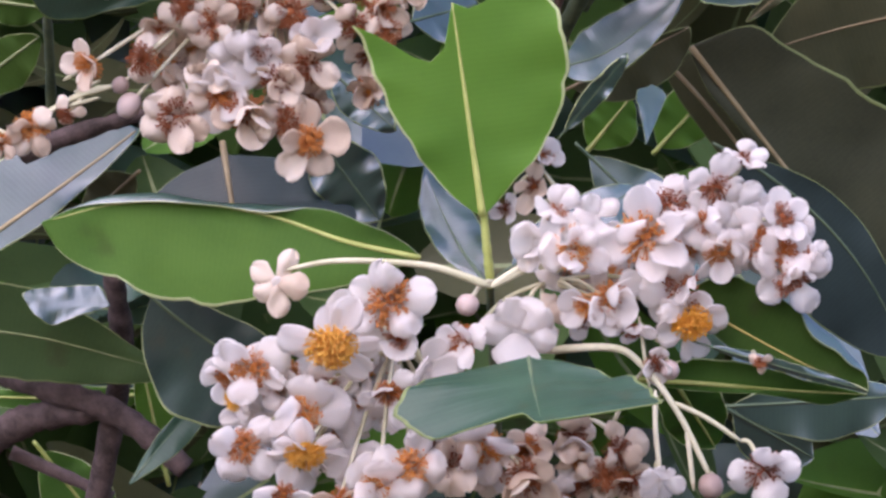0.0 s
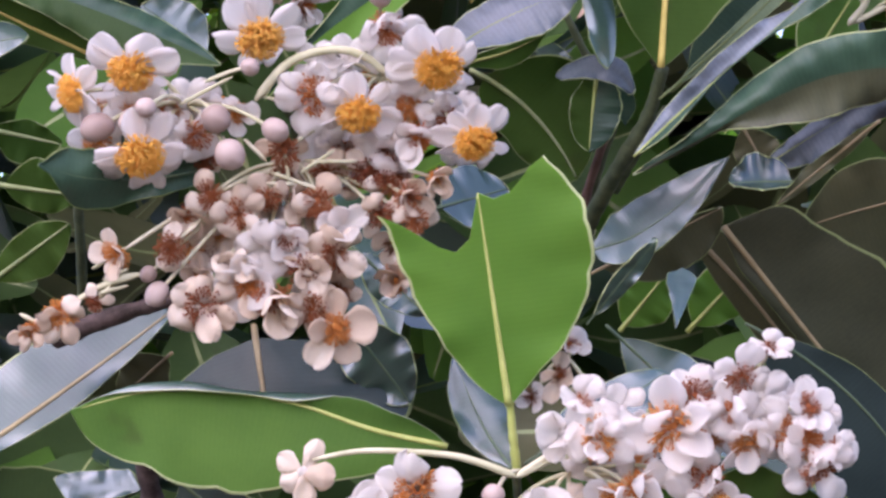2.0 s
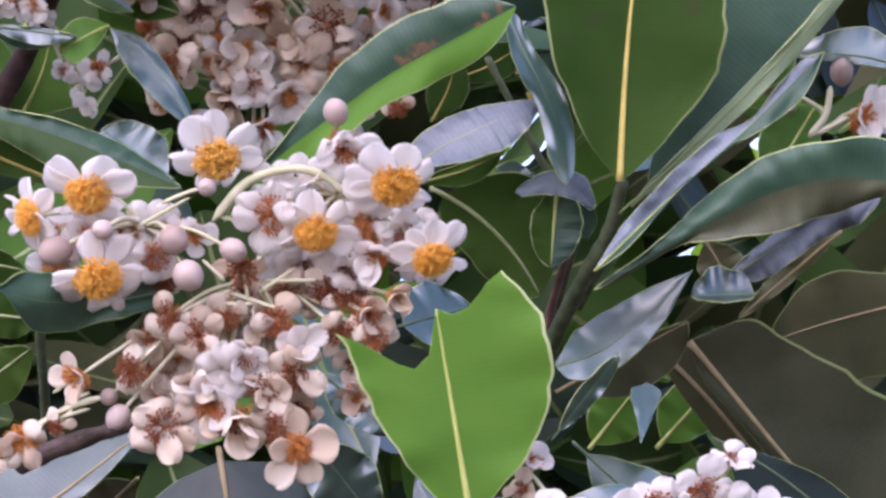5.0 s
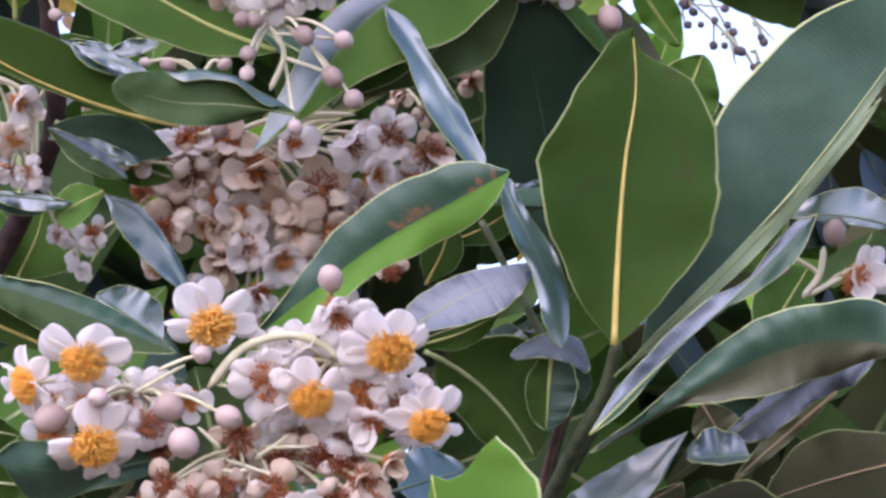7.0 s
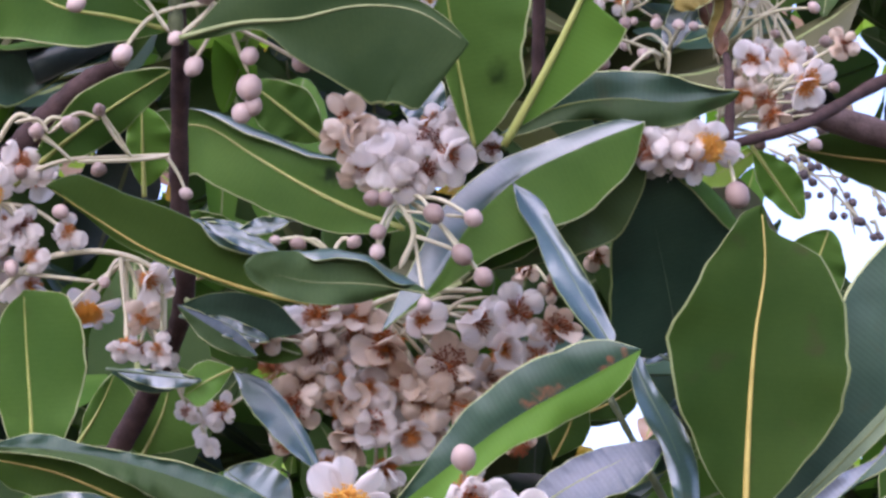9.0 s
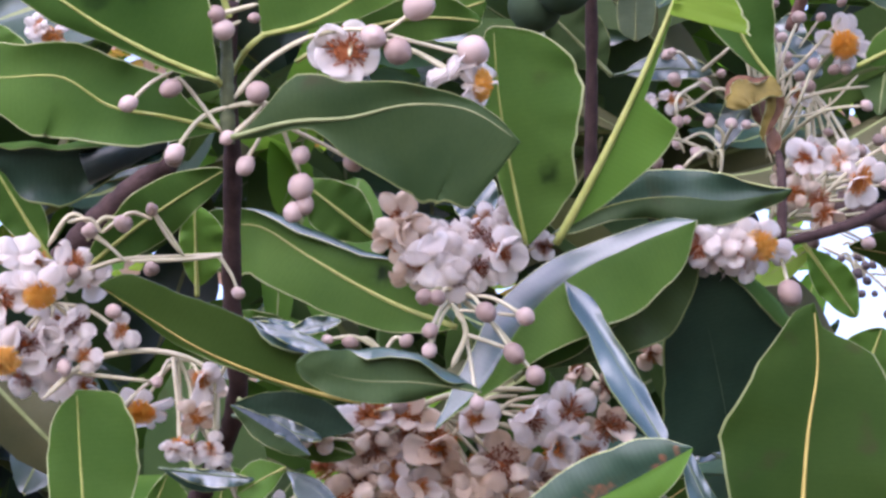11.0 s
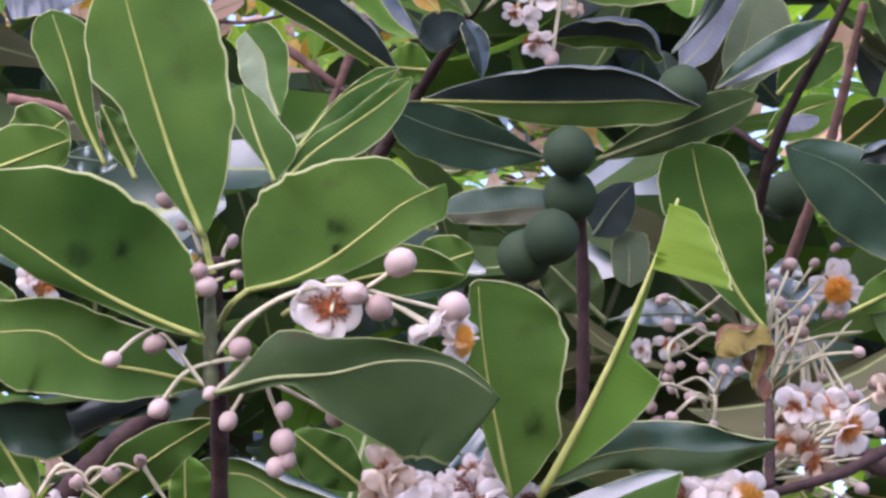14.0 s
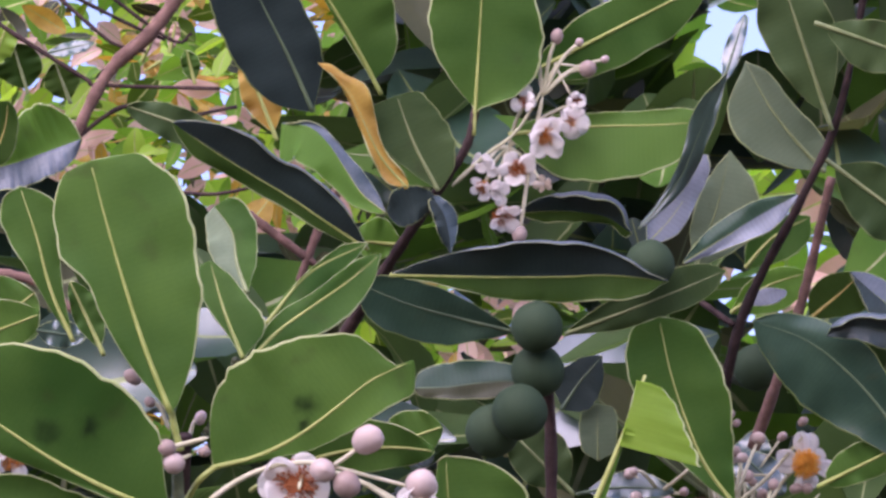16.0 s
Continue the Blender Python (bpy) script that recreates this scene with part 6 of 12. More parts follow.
blade(shoot_j, [(-0.0297, 1.4021, 2.1993), (-0.0210, 1.4014, 2.2019), (-0.0119, 1.4016, 2.2022)], (0, 1.3, 3.3, 5.7, 6.6, 6.4, 5.8, 4.9, 3.9, 2, 0), (0, 3.7, 6.3, 7.2, 7.4, 7, 5.8, 3.8, 1.9, 1.1, 0), skin="KK", wav=0.003, rib=0, label="dark withered leaf curled over", fl=20, fr=-14)
blade(shoot_j, [(-0.0128, 1.4009, 2.2038), (-0.0093, 1.4033, 2.1978), (-0.0080, 1.4059, 2.1910), (-0.0079, 1.4085, 2.1841)], (0, 2.1, 2.7, 3.9, 4.7, 4, 3, 1.9, 0.7, 0.2, 0), (0, 2.5, 3.1, 3.8, 4.1, 4, 3.5, 2.4, 1, 0.3, 0), skin="LK", wav=0.0018, rib=0, fl=-24, fr=20)
leaf(shoot_j, (-0.0249, 1.4531, 2.2056), (-0.0457, 1.4510, 2.2090), 0.0064, 0.0096, fl=-5, fr=5, skin="YY", wav=0.0012)
blade(shoot_j, [(-0.1871, 1.4510, 2.2508), (-0.1730, 1.4509, 2.2524), (-0.1592, 1.4502, 2.2558), (-0.1454, 1.4493, 2.2594)], (0, 8.5, 9.1, 9.8, 11.1, 16.1, 18.1, 15.9, 11.6, 6.1, 0), (0, 9.1, 9.4, 9.8, 10.4, 10.4, 9.7, 7.9, 3.8, 1.4, 0), skin="YL", wav=0.0026, rib=0.3, ripple=0.0008, fl=10, fr=14)
blade(shoot_j, [(-0.1822, 1.4328, 2.2429), (-0.1756, 1.4305, 2.2497), (-0.1713, 1.4276, 2.2578), (-0.1693, 1.4243, 2.2668)], (0, 1.6, 4.6, 8.3, 10.2, 10.7, 10.1, 8.8, 6.6, 5, 0), (0, 1, 2.6, 5.1, 6.4, 5.8, 5, 4.1, 2.6, 1.2, 0), skin="DD", rib=0.7, fl=4, fr=6)
leaf(shoot_j, (-0.0845, 1.4540, 2.2524), (-0.1268, 1.4451, 2.2693), 0.0075, 0.0065, fl=-6, fr=6, skin="MM", wav=0.0012)
leaf(shoot_j, (-0.0748, 1.5000, 2.2727), (-0.0851, 1.4873, 2.3045), 0.0066, 0.0088, skin="GG", wav=0.0012)
leaf(shoot_j, (-0.1915, 1.4757, 2.1928), (-0.1683, 1.4696, 2.2067), 0.0151, 0.0129, fl=6, fr=-6, wav=0.0012)
leaf(shoot_j, (-0.1719, 1.4761, 2.1945), (-0.1508, 1.4787, 2.1901), 0.0054, 0.0054, fl=8, fr=-8, skin="TT", wav=0.0012)

# lower blossom cluster
cluster_a = thing("flower_cluster", (0.0136, 1.3424, 1.7427), "dense cluster of white blossoms with orange and rusty stamens", "flowers", "blossom clusters")
stalk(cluster_a, [(0.0132, 1.3425, 1.7423), (0.0012, 1.3420, 1.7476), (-0.0102, 1.3418, 1.7508), (-0.0343, 1.3419, 1.7533), (-0.0515, 1.3425, 1.7515)], 0.0014, 0.0008)
stalk(cluster_a, [(0.0132, 1.3425, 1.7423), (0.0247, 1.3414, 1.7487), (0.0331, 1.3407, 1.7523)], 0.0012, 0.0011)
stalk(cluster_a, [(0.0132, 1.3425, 1.7422), (0.0219, 1.3419, 1.7458), (0.0302, 1.3412, 1.7498)], 0.0011, 0.0009)
flower(cluster_a, (-0.0385, 1.3356, 1.7262), 0.0157, (-0.00, -0.70, -0.71), "open")
stalk(cluster_a, [(-0.0178, 1.3569, 1.7291), (-0.0278, 1.3503, 1.7315), (-0.0384, 1.3363, 1.7269)], 0.0008, 0.0007)
flower(cluster_a, (-0.0189, 1.3385, 1.7391), 0.0158, (-0.01, -0.94, -0.34), "mid")
stalk(cluster_a, [(-0.0178, 1.3570, 1.7291), (-0.0181, 1.3517, 1.7380), (-0.0189, 1.3394, 1.7394)], 0.0008, 0.0007)
flower(cluster_a, (-0.0636, 1.3468, 1.7211), 0.0137, (-0.36, -0.83, -0.43), "mid")
stalk(cluster_a, [(-0.0178, 1.3569, 1.7291), (-0.0404, 1.3559, 1.7290), (-0.0632, 1.3477, 1.7215)], 0.0008, 0.0007)
flower(cluster_a, (-0.0488, 1.3485, 1.7063), 0.0154, (-0.01, -0.90, -0.44), "old")
stalk(cluster_a, [(-0.0178, 1.3568, 1.7291), (-0.0330, 1.3567, 1.7217), (-0.0487, 1.3495, 1.7067)], 0.0008, 0.0007)
flower(cluster_a, (-0.0485, 1.3450, 1.6939), 0.0128, (0.01, -0.39, -0.92), "open")
stalk(cluster_a, [(-0.0178, 1.3568, 1.7291), (-0.0329, 1.3550, 1.7155), (-0.0484, 1.3455, 1.6949)], 0.0008, 0.0007)
flower(cluster_a, (-0.0682, 1.3501, 1.6967), 0.0121, (-0.31, -0.89, -0.34), "old")
stalk(cluster_a, [(-0.0178, 1.3568, 1.7291), (-0.0427, 1.3576, 1.7169), (-0.0679, 1.3511, 1.6971)], 0.0008, 0.0007)
flower(cluster_a, (-0.0702, 1.3582, 1.7127), 0.0073, (-0.90, -0.34, -0.27), "open")
stalk(cluster_a, [(-0.0178, 1.3569, 1.7291), (-0.0437, 1.3616, 1.7248), (-0.0693, 1.3585, 1.7128)], 0.0008, 0.0007)
flower(cluster_a, (-0.0169, 1.3450, 1.7276), 0.0105, (-0.01, -0.99, -0.15), "shut")
stalk(cluster_a, [(-0.0178, 1.3569, 1.7291), (-0.0170, 1.3550, 1.7323), (-0.0169, 1.3460, 1.7277)], 0.0008, 0.0007)
flower(cluster_a, (-0.0085, 1.3461, 1.7183), 0.0121, (0.49, -0.77, -0.41), "shut")
stalk(cluster_a, [(-0.0178, 1.3569, 1.7291), (-0.0129, 1.3555, 1.7276), (-0.0090, 1.3468, 1.7187)], 0.0008, 0.0007)
flower(cluster_a, (-0.0206, 1.3471, 1.7118), 0.0113, (0.00, -0.60, -0.80), "old")
stalk(cluster_a, [(-0.0178, 1.3569, 1.7291), (-0.0188, 1.3561, 1.7243), (-0.0205, 1.3478, 1.7126)], 0.0008, 0.0007)
flower(cluster_a, (-0.0259, 1.3512, 1.6818), 0.0129, (-0.01, -0.90, -0.44), "old")
stalk(cluster_a, [(-0.0178, 1.3568, 1.7291), (-0.0216, 1.3582, 1.7094), (-0.0258, 1.3523, 1.6822)], 0.0008, 0.0007)
flower(cluster_a, (-0.0148, 1.3503, 1.6874), 0.0121, (0.19, -0.92, -0.34), "old")
stalk(cluster_a, [(-0.0178, 1.3568, 1.7291), (-0.0160, 1.3576, 1.7122), (-0.0150, 1.3513, 1.6877)], 0.0008, 0.0007)
flower(cluster_a, (0.0075, 1.3641, 1.6937), 0.0139, (-0.00, -0.78, -0.62), "old")
stalk(cluster_a, [(-0.0178, 1.3568, 1.7291), (-0.0048, 1.3645, 1.7154), (0.0075, 1.3650, 1.6943)], 0.0008, 0.0007)
flower(cluster_a, (-0.0019, 1.3650, 1.6879), 0.0114, (-0.01, -0.90, -0.44), "cream")
stalk(cluster_a, [(-0.0178, 1.3568, 1.7291), (-0.0096, 1.3651, 1.7124), (-0.0019, 1.3661, 1.6883)], 0.0008, 0.0007)
flower(cluster_a, (0.0215, 1.3651, 1.6838), 0.0131, (-0.01, -0.85, -0.53), "cream")
stalk(cluster_a, [(-0.0178, 1.3568, 1.7291), (0.0021, 1.3651, 1.7104), (0.0215, 1.3661, 1.6844)], 0.0008, 0.0007)
flower(cluster_a, (-0.0319, 1.3494, 1.7345), 0.0114, (-0.02, -0.97, 0.26), "shut")
stalk(cluster_a, [(-0.0178, 1.3569, 1.7291), (-0.0245, 1.3572, 1.7357), (-0.0319, 1.3504, 1.7342)], 0.0008, 0.0007)
flower(cluster_a, (-0.0387, 1.3521, 1.6772), 0.0113, (-0.01, -0.85, -0.53), "cream")
stalk(cluster_a, [(-0.0178, 1.3567, 1.7291), (-0.0280, 1.3586, 1.7070), (-0.0387, 1.3531, 1.6777)], 0.0008, 0.0007)
flower(cluster_a, (-0.0566, 1.3521, 1.6801), 0.0113, (-0.01, -0.85, -0.53), "shut")
stalk(cluster_a, [(-0.0178, 1.3568, 1.7291), (-0.0369, 1.3586, 1.7085), (-0.0566, 1.3531, 1.6806)], 0.0008, 0.0007)
flower(cluster_a, (-0.0535, 1.3675, 1.7073), 0.0093, (-0.03, -0.94, -0.35), "mid")
flower(cluster_a, (-0.0118, 1.3682, 1.7087), 0.0098, (0.34, -0.91, -0.26), "shut")
flower(cluster_a, (-0.0388, 1.3661, 1.7016), 0.0086, (-0.25, -0.78, -0.57), "mid")
flower(cluster_a, (-0.0677, 1.3709, 1.6962), 0.0087, (-0.33, -0.82, -0.48), "mid")
flower(cluster_a, (-0.0517, 1.3661, 1.7042), 0.0109, (0.15, -0.81, -0.57), "old")
flower(cluster_a, (-0.0185, 1.3632, 1.7099), 0.0109, (-0.30, -0.95, -0.04), "old")
flower(cluster_a, (-0.0082, 1.3658, 1.7100), 0.0100, (-0.06, -0.85, -0.52), "old")
flower(cluster_a, (-0.0348, 1.3683, 1.7134), 0.0089, (0.12, -0.81, -0.57), "old")
flower(cluster_a, (-0.0074, 1.3674, 1.6977), 0.0087, (0.32, -0.77, -0.55), "old")
flower(cluster_a, (-0.0229, 1.3638, 1.7225), 0.0106, (-0.18, -0.98, -0.04), "mid")
flower(cluster_a, (-0.0286, 1.3642, 1.7085), 0.0092, (-0.08, -1.00, -0.06), "shut")
flower(cluster_a, (-0.0219, 1.3692, 1.6880), 0.0083, (0.17, -0.96, -0.21), "mid")
flower(cluster_a, (-0.0352, 1.3656, 1.6858), 0.0090, (0.34, -0.93, -0.15), "shut")
flower(cluster_a, (-0.0296, 1.3643, 1.7326), 0.0088, (-0.16, -0.98, -0.13), "old")
flower(cluster_a, (-0.0071, 1.3643, 1.7149), 0.0093, (0.27, -0.94, -0.20), "shut")
flower(cluster_a, (-0.0360, 1.3695, 1.7015), 0.0100, (-0.28, -0.75, -0.60), "mid")
flower(cluster_a, (-0.0517, 1.3657, 1.7020), 0.0103, (-0.06, -0.99, -0.13), "old")
flower(cluster_a, (-0.0480, 1.3693, 1.6940), 0.0111, (-0.34, -0.86, -0.37), "old")
flower(cluster_a, (-0.0650, 1.3655, 1.7034), 0.0096, (0.28, -0.89, -0.36), "mid")
flower(cluster_a, (-0.0722, 1.3595, 1.7203), 0.0093, (-0.32, -0.74, -0.59), "old")
flower(cluster_a, (-0.0420, 1.3593, 1.7173), 0.0110, (0.10, -0.99, -0.04), "shut")
flower(cluster_a, (-0.0541, 1.3637, 1.7066), 0.0111, (-0.27, -0.84, -0.47), "shut")
flower(cluster_a, (-0.0581, 1.3573, 1.7152), 0.0093, (0.30, -0.95, -0.08), "old")
flower(cluster_a, (-0.0485, 1.3641, 1.7003), 0.0110, (-0.12, -0.99, -0.09), "shut")
flower(cluster_a, (-0.0297, 1.3605, 1.7215), 0.0103, (0.09, -0.99, -0.10), "mid")
flower(cluster_a, (-0.0412, 1.3576, 1.7147), 0.0100, (-0.03, -0.99, -0.13), "shut")
flower(cluster_a, (-0.0492, 1.3648, 1.7039), 0.0101, (0.32, -0.74, -0.59), "mid")
flower(cluster_a, (-0.0389, 1.3583, 1.7098), 0.0087, (0.30, -0.81, -0.51), "old")
flower(cluster_a, (-0.0652, 1.3578, 1.7232), 0.0105, (0.12, -0.99, -0.01), "mid")
flower(cluster_a, (-0.0346, 1.3605, 1.6947), 0.0111, (-0.29, -0.95, -0.09), "shut")
flower(cluster_a, (-0.0546, 1.3555, 1.7223), 0.0102, (-0.28, -0.74, -0.61), "mid")
flower(cluster_a, (-0.0650, 1.3626, 1.7104), 0.0103, (-0.03, -0.96, -0.29), "shut")
flower(cluster_a, (-0.0545, 1.3431, 1.7477), 0.0103, (-0.01, -0.97, -0.25), "back")
stalk(cluster_a, [(-0.0472, 1.3543, 1.7533), (-0.0505, 1.3527, 1.7545), (-0.0545, 1.3440, 1.7480)], 0.0008, 0.0007)
flower(cluster_a, (0.0217, 1.3441, 1.7280), 0.0137, (-0.01, -0.90, -0.44), "shut")
stalk(cluster_a, [(0.0303, 1.3539, 1.7442), (0.0263, 1.3532, 1.7400), (0.0218, 1.3451, 1.7284)], 0.0008, 0.0007)
flower(cluster_a, (0.0295, 1.3495, 1.7327), 0.0091, (0.39, -0.91, -0.13), "back")
stalk(cluster_a, [(0.0303, 1.3539, 1.7442), (0.0302, 1.3557, 1.7424), (0.0291, 1.3504, 1.7329)], 0.0008, 0.0007)
flower(cluster_a, (0.0037, 1.3449, 1.7255), 0.0097, (-0.51, -0.83, -0.23), "shut")
stalk(cluster_a, [(0.0303, 1.3539, 1.7442), (0.0173, 1.3535, 1.7388), (0.0042, 1.3458, 1.7257)], 0.0008, 0.0007)
flower(cluster_a, (0.0399, 1.3346, 1.7519), 0.0116, (-0.01, -0.97, -0.25), "old")
stalk(cluster_a, [(0.0303, 1.3540, 1.7442), (0.0354, 1.3483, 1.7520), (0.0400, 1.3356, 1.7522)], 0.0008, 0.0007)
flower(cluster_a, (0.0287, 1.3405, 1.7552), 0.0107, (-0.32, -0.95, 0.05), "shut")
stalk(cluster_a, [(0.0303, 1.3540, 1.7442), (0.0298, 1.3513, 1.7536), (0.0290, 1.3413, 1.7551)], 0.0008, 0.0007)
flower(cluster_a, (0.0356, 1.3391, 1.7646), 0.0089, (-0.02, -0.88, 0.47), "shut")
stalk(cluster_a, [(0.0303, 1.3540, 1.7442), (0.0332, 1.3506, 1.7584), (0.0355, 1.3399, 1.7641)], 0.0008, 0.0007)
flower(cluster_a, (0.0480, 1.3392, 1.7621), 0.0089, (-0.02, -0.88, 0.47), "shut")
stalk(cluster_a, [(0.0303, 1.3540, 1.7442), (0.0394, 1.3507, 1.7571), (0.0480, 1.3401, 1.7616)], 0.0008, 0.0007)
flower(cluster_a, (0.0638, 1.3398, 1.7550), 0.0162, (-0.01, -0.98, -0.20), "mid")
stalk(cluster_a, [(0.0303, 1.3540, 1.7442), (0.0473, 1.3509, 1.7536), (0.0638, 1.3408, 1.7552)], 0.0008, 0.0007)
flower(cluster_a, (0.0716, 1.3384, 1.7642), 0.0097, (0.18, -0.91, 0.37), "shut")
stalk(cluster_a, [(0.0303, 1.3541, 1.7442), (0.0513, 1.3503, 1.7582), (0.0713, 1.3394, 1.7639)], 0.0008, 0.0007)
flower(cluster_a, (0.0504, 1.3426, 1.7363), 0.0129, (0.34, -0.91, -0.23), "mid")
stalk(cluster_a, [(0.0303, 1.3540, 1.7442), (0.0406, 1.3523, 1.7442), (0.0501, 1.3435, 1.7365)], 0.0008, 0.0007)
flower(cluster_a, (0.0437, 1.3429, 1.7347), 0.0097, (-0.41, -0.85, -0.34), "shut")
stalk(cluster_a, [(0.0303, 1.3540, 1.7442), (0.0373, 1.3525, 1.7434), (0.0442, 1.3437, 1.7351)], 0.0008, 0.0007)
flower(cluster_a, (0.0727, 1.3419, 1.7374), 0.0129, (-0.32, -0.95, -0.05), "old")
stalk(cluster_a, [(0.0303, 1.3540, 1.7442), (0.0517, 1.3520, 1.7448), (0.0730, 1.3429, 1.7375)], 0.0008, 0.0007)
flower(cluster_a, (0.0763, 1.3431, 1.7279), 0.0124, (0.10, -0.70, -0.71), "open")
stalk(cluster_a, [(0.0303, 1.3539, 1.7442), (0.0536, 1.3526, 1.7400), (0.0762, 1.3439, 1.7286)], 0.0008, 0.0007)
flower(cluster_a, (0.0576, 1.3436, 1.7267), 0.0081, (0.01, -0.47, -0.88), "shut")
stalk(cluster_a, [(0.0303, 1.3539, 1.7442), (0.0443, 1.3529, 1.7395), (0.0577, 1.3442, 1.7276)], 0.0008, 0.0007)
flower(cluster_a, (0.0440, 1.3582, 1.7593), 0.0094, (-0.30, -0.95, 0.04), "shut")
flower(cluster_a, (0.0448, 1.3586, 1.7332), 0.0083, (0.01, -0.99, -0.14), "old")
flower(cluster_a, (0.0378, 1.3558, 1.7561), 0.0109, (0.21, -0.85, -0.49), "old")
flower(cluster_a, (0.0469, 1.3611, 1.7444), 0.0104, (-0.30, -0.88, -0.36), "mid")
flower(cluster_a, (0.0563, 1.3615, 1.7569), 0.0096, (0.31, -0.81, -0.49), "shut")
flower(cluster_a, (0.0716, 1.3573, 1.7604), 0.0091, (0.26, -0.82, -0.52), "old")
flower(cluster_a, (0.0514, 1.3619, 1.7448), 0.0095, (-0.20, -0.97, -0.13), "shut")
flower(cluster_a, (0.0363, 1.3580, 1.7491), 0.0111, (0.01, -0.96, -0.28), "old")
flower(cluster_a, (0.0782, 1.3553, 1.7542), 0.0094, (0.08, -0.96, -0.25), "shut")
flower(cluster_a, (0.0521, 1.3561, 1.7442), 0.0100, (0.27, -0.96, -0.01), "shut")
flower(cluster_a, (0.1018, 1.3559, 1.7501), 0.0105, (0.23, -0.85, -0.47), "shut")
flower(cluster_a, (0.0859, 1.3543, 1.7647), 0.0093, (-0.10, -0.99, -0.02), "shut")
flower(cluster_a, (0.1052, 1.3540, 1.7576), 0.0087, (-0.24, -0.84, -0.49), "shut")
flower(cluster_a, (0.1030, 1.3598, 1.7653), 0.0082, (-0.22, -0.97, -0.10), "shut")
flower(cluster_a, (0.1096, 1.3541, 1.7602), 0.0110, (-0.23, -0.77, -0.60), "shut")
flower(cluster_a, (0.1120, 1.3532, 1.7577), 0.0082, (-0.25, -0.97, -0.05), "shut")
flower(cluster_a, (0.0926, 1.3560, 1.7540), 0.0082, (-0.32, -0.93, -0.19), "shut")
flower(cluster_a, (0.1044, 1.3524, 1.7627), 0.0096, (-0.31, -0.73, -0.60), "shut")
flower(cluster_a, (0.1051, 1.3543, 1.7473), 0.0082, (-0.10, -0.93, -0.35), "shut")
flower(cluster_a, (0.0863, 1.3374, 1.7705), 0.0116, (-0.00, -0.74, -0.67), "old")
stalk(cluster_a, [(0.0834, 1.3521, 1.7518), (0.0851, 1.3487, 1.7651), (0.0863, 1.3381, 1.7711)], 0.0008, 0.0007)
flower(cluster_a, (0.0963, 1.3364, 1.7769), 0.0078, (0.48, -0.78, 0.40), "shut")
stalk(cluster_a, [(0.0834, 1.3521, 1.7518), (0.0901, 1.3482, 1.7684), (0.0957, 1.3371, 1.7766)], 0.0008, 0.0007)
flower(cluster_a, (0.0922, 1.3383, 1.7630), 0.0094, (0.09, -0.90, -0.44), "shut")
stalk(cluster_a, [(0.0834, 1.3520, 1.7518), (0.0881, 1.3492, 1.7613), (0.0921, 1.3391, 1.7634)], 0.0008, 0.0007)
flower(cluster_a, (0.0820, 1.3391, 1.7583), 0.0097, (-0.31, -0.92, -0.24), "shut")
stalk(cluster_a, [(0.0834, 1.3520, 1.7518), (0.0830, 1.3496, 1.7590), (0.0823, 1.3400, 1.7585)], 0.0008, 0.0007)
flower(cluster_a, (0.0877, 1.3402, 1.7489), 0.0107, (0.00, -0.65, -0.76), "mid")
stalk(cluster_a, [(0.0834, 1.3520, 1.7518), (0.0859, 1.3501, 1.7544), (0.0878, 1.3409, 1.7497)], 0.0008, 0.0007)
flower(cluster_a, (0.0978, 1.3397, 1.7511), 0.0097, (0.19, -0.95, -0.24), "old")
stalk(cluster_a, [(0.0834, 1.3520, 1.7518), (0.0909, 1.3499, 1.7554), (0.0976, 1.3407, 1.7514)], 0.0008, 0.0007)
flower(cluster_a, (0.1072, 1.3386, 1.7586), 0.0089, (0.28, -0.92, 0.27), "shut")
stalk(cluster_a, [(0.0834, 1.3520, 1.7518), (0.0956, 1.3493, 1.7592), (0.1069, 1.3395, 1.7583)], 0.0008, 0.0007)
flower(cluster_a, (0.1065, 1.3401, 1.7470), 0.0105, (0.29, -0.93, -0.24), "old")
stalk(cluster_a, [(0.0834, 1.3520, 1.7518), (0.0952, 1.3501, 1.7534), (0.1062, 1.3410, 1.7472)], 0.0008, 0.0007)
flower(cluster_a, (0.1088, 1.3409, 1.7398), 0.0116, (0.20, -0.76, -0.62), "old")
stalk(cluster_a, [(0.0834, 1.3520, 1.7518), (0.0963, 1.3505, 1.7498), (0.1086, 1.3418, 1.7404)], 0.0008, 0.0007)
flower(cluster_a, (0.1145, 1.3401, 1.7457), 0.0084, (0.69, -0.70, -0.19), "old")
stalk(cluster_a, [(0.0834, 1.3520, 1.7518), (0.0993, 1.3501, 1.7527), (0.1139, 1.3408, 1.7458)], 0.0008, 0.0007)
flower(cluster_a, (0.0330, 1.3563, 1.7857), 0.0069, (0.28, -0.95, 0.17), "shut")
stalk(cluster_a, [(0.0332, 1.3669, 1.7828), (0.0334, 1.3657, 1.7882), (0.0328, 1.3573, 1.7855)], 0.0008, 0.0007)
flower(cluster_a, (0.0297, 1.3578, 1.7760), 0.0082, (-0.21, -0.92, -0.34), "cream")
stalk(cluster_a, [(0.0332, 1.3669, 1.7828), (0.0317, 1.3664, 1.7833), (0.0299, 1.3587, 1.7763)], 0.0008, 0.0007)
flower(cluster_a, (0.0202, 1.3589, 1.7694), 0.0062, (-0.51, -0.83, -0.23), "shut")
stalk(cluster_a, [(0.0332, 1.3670, 1.7828), (0.0269, 1.3670, 1.7800), (0.0207, 1.3597, 1.7695)], 0.0008, 0.0007)
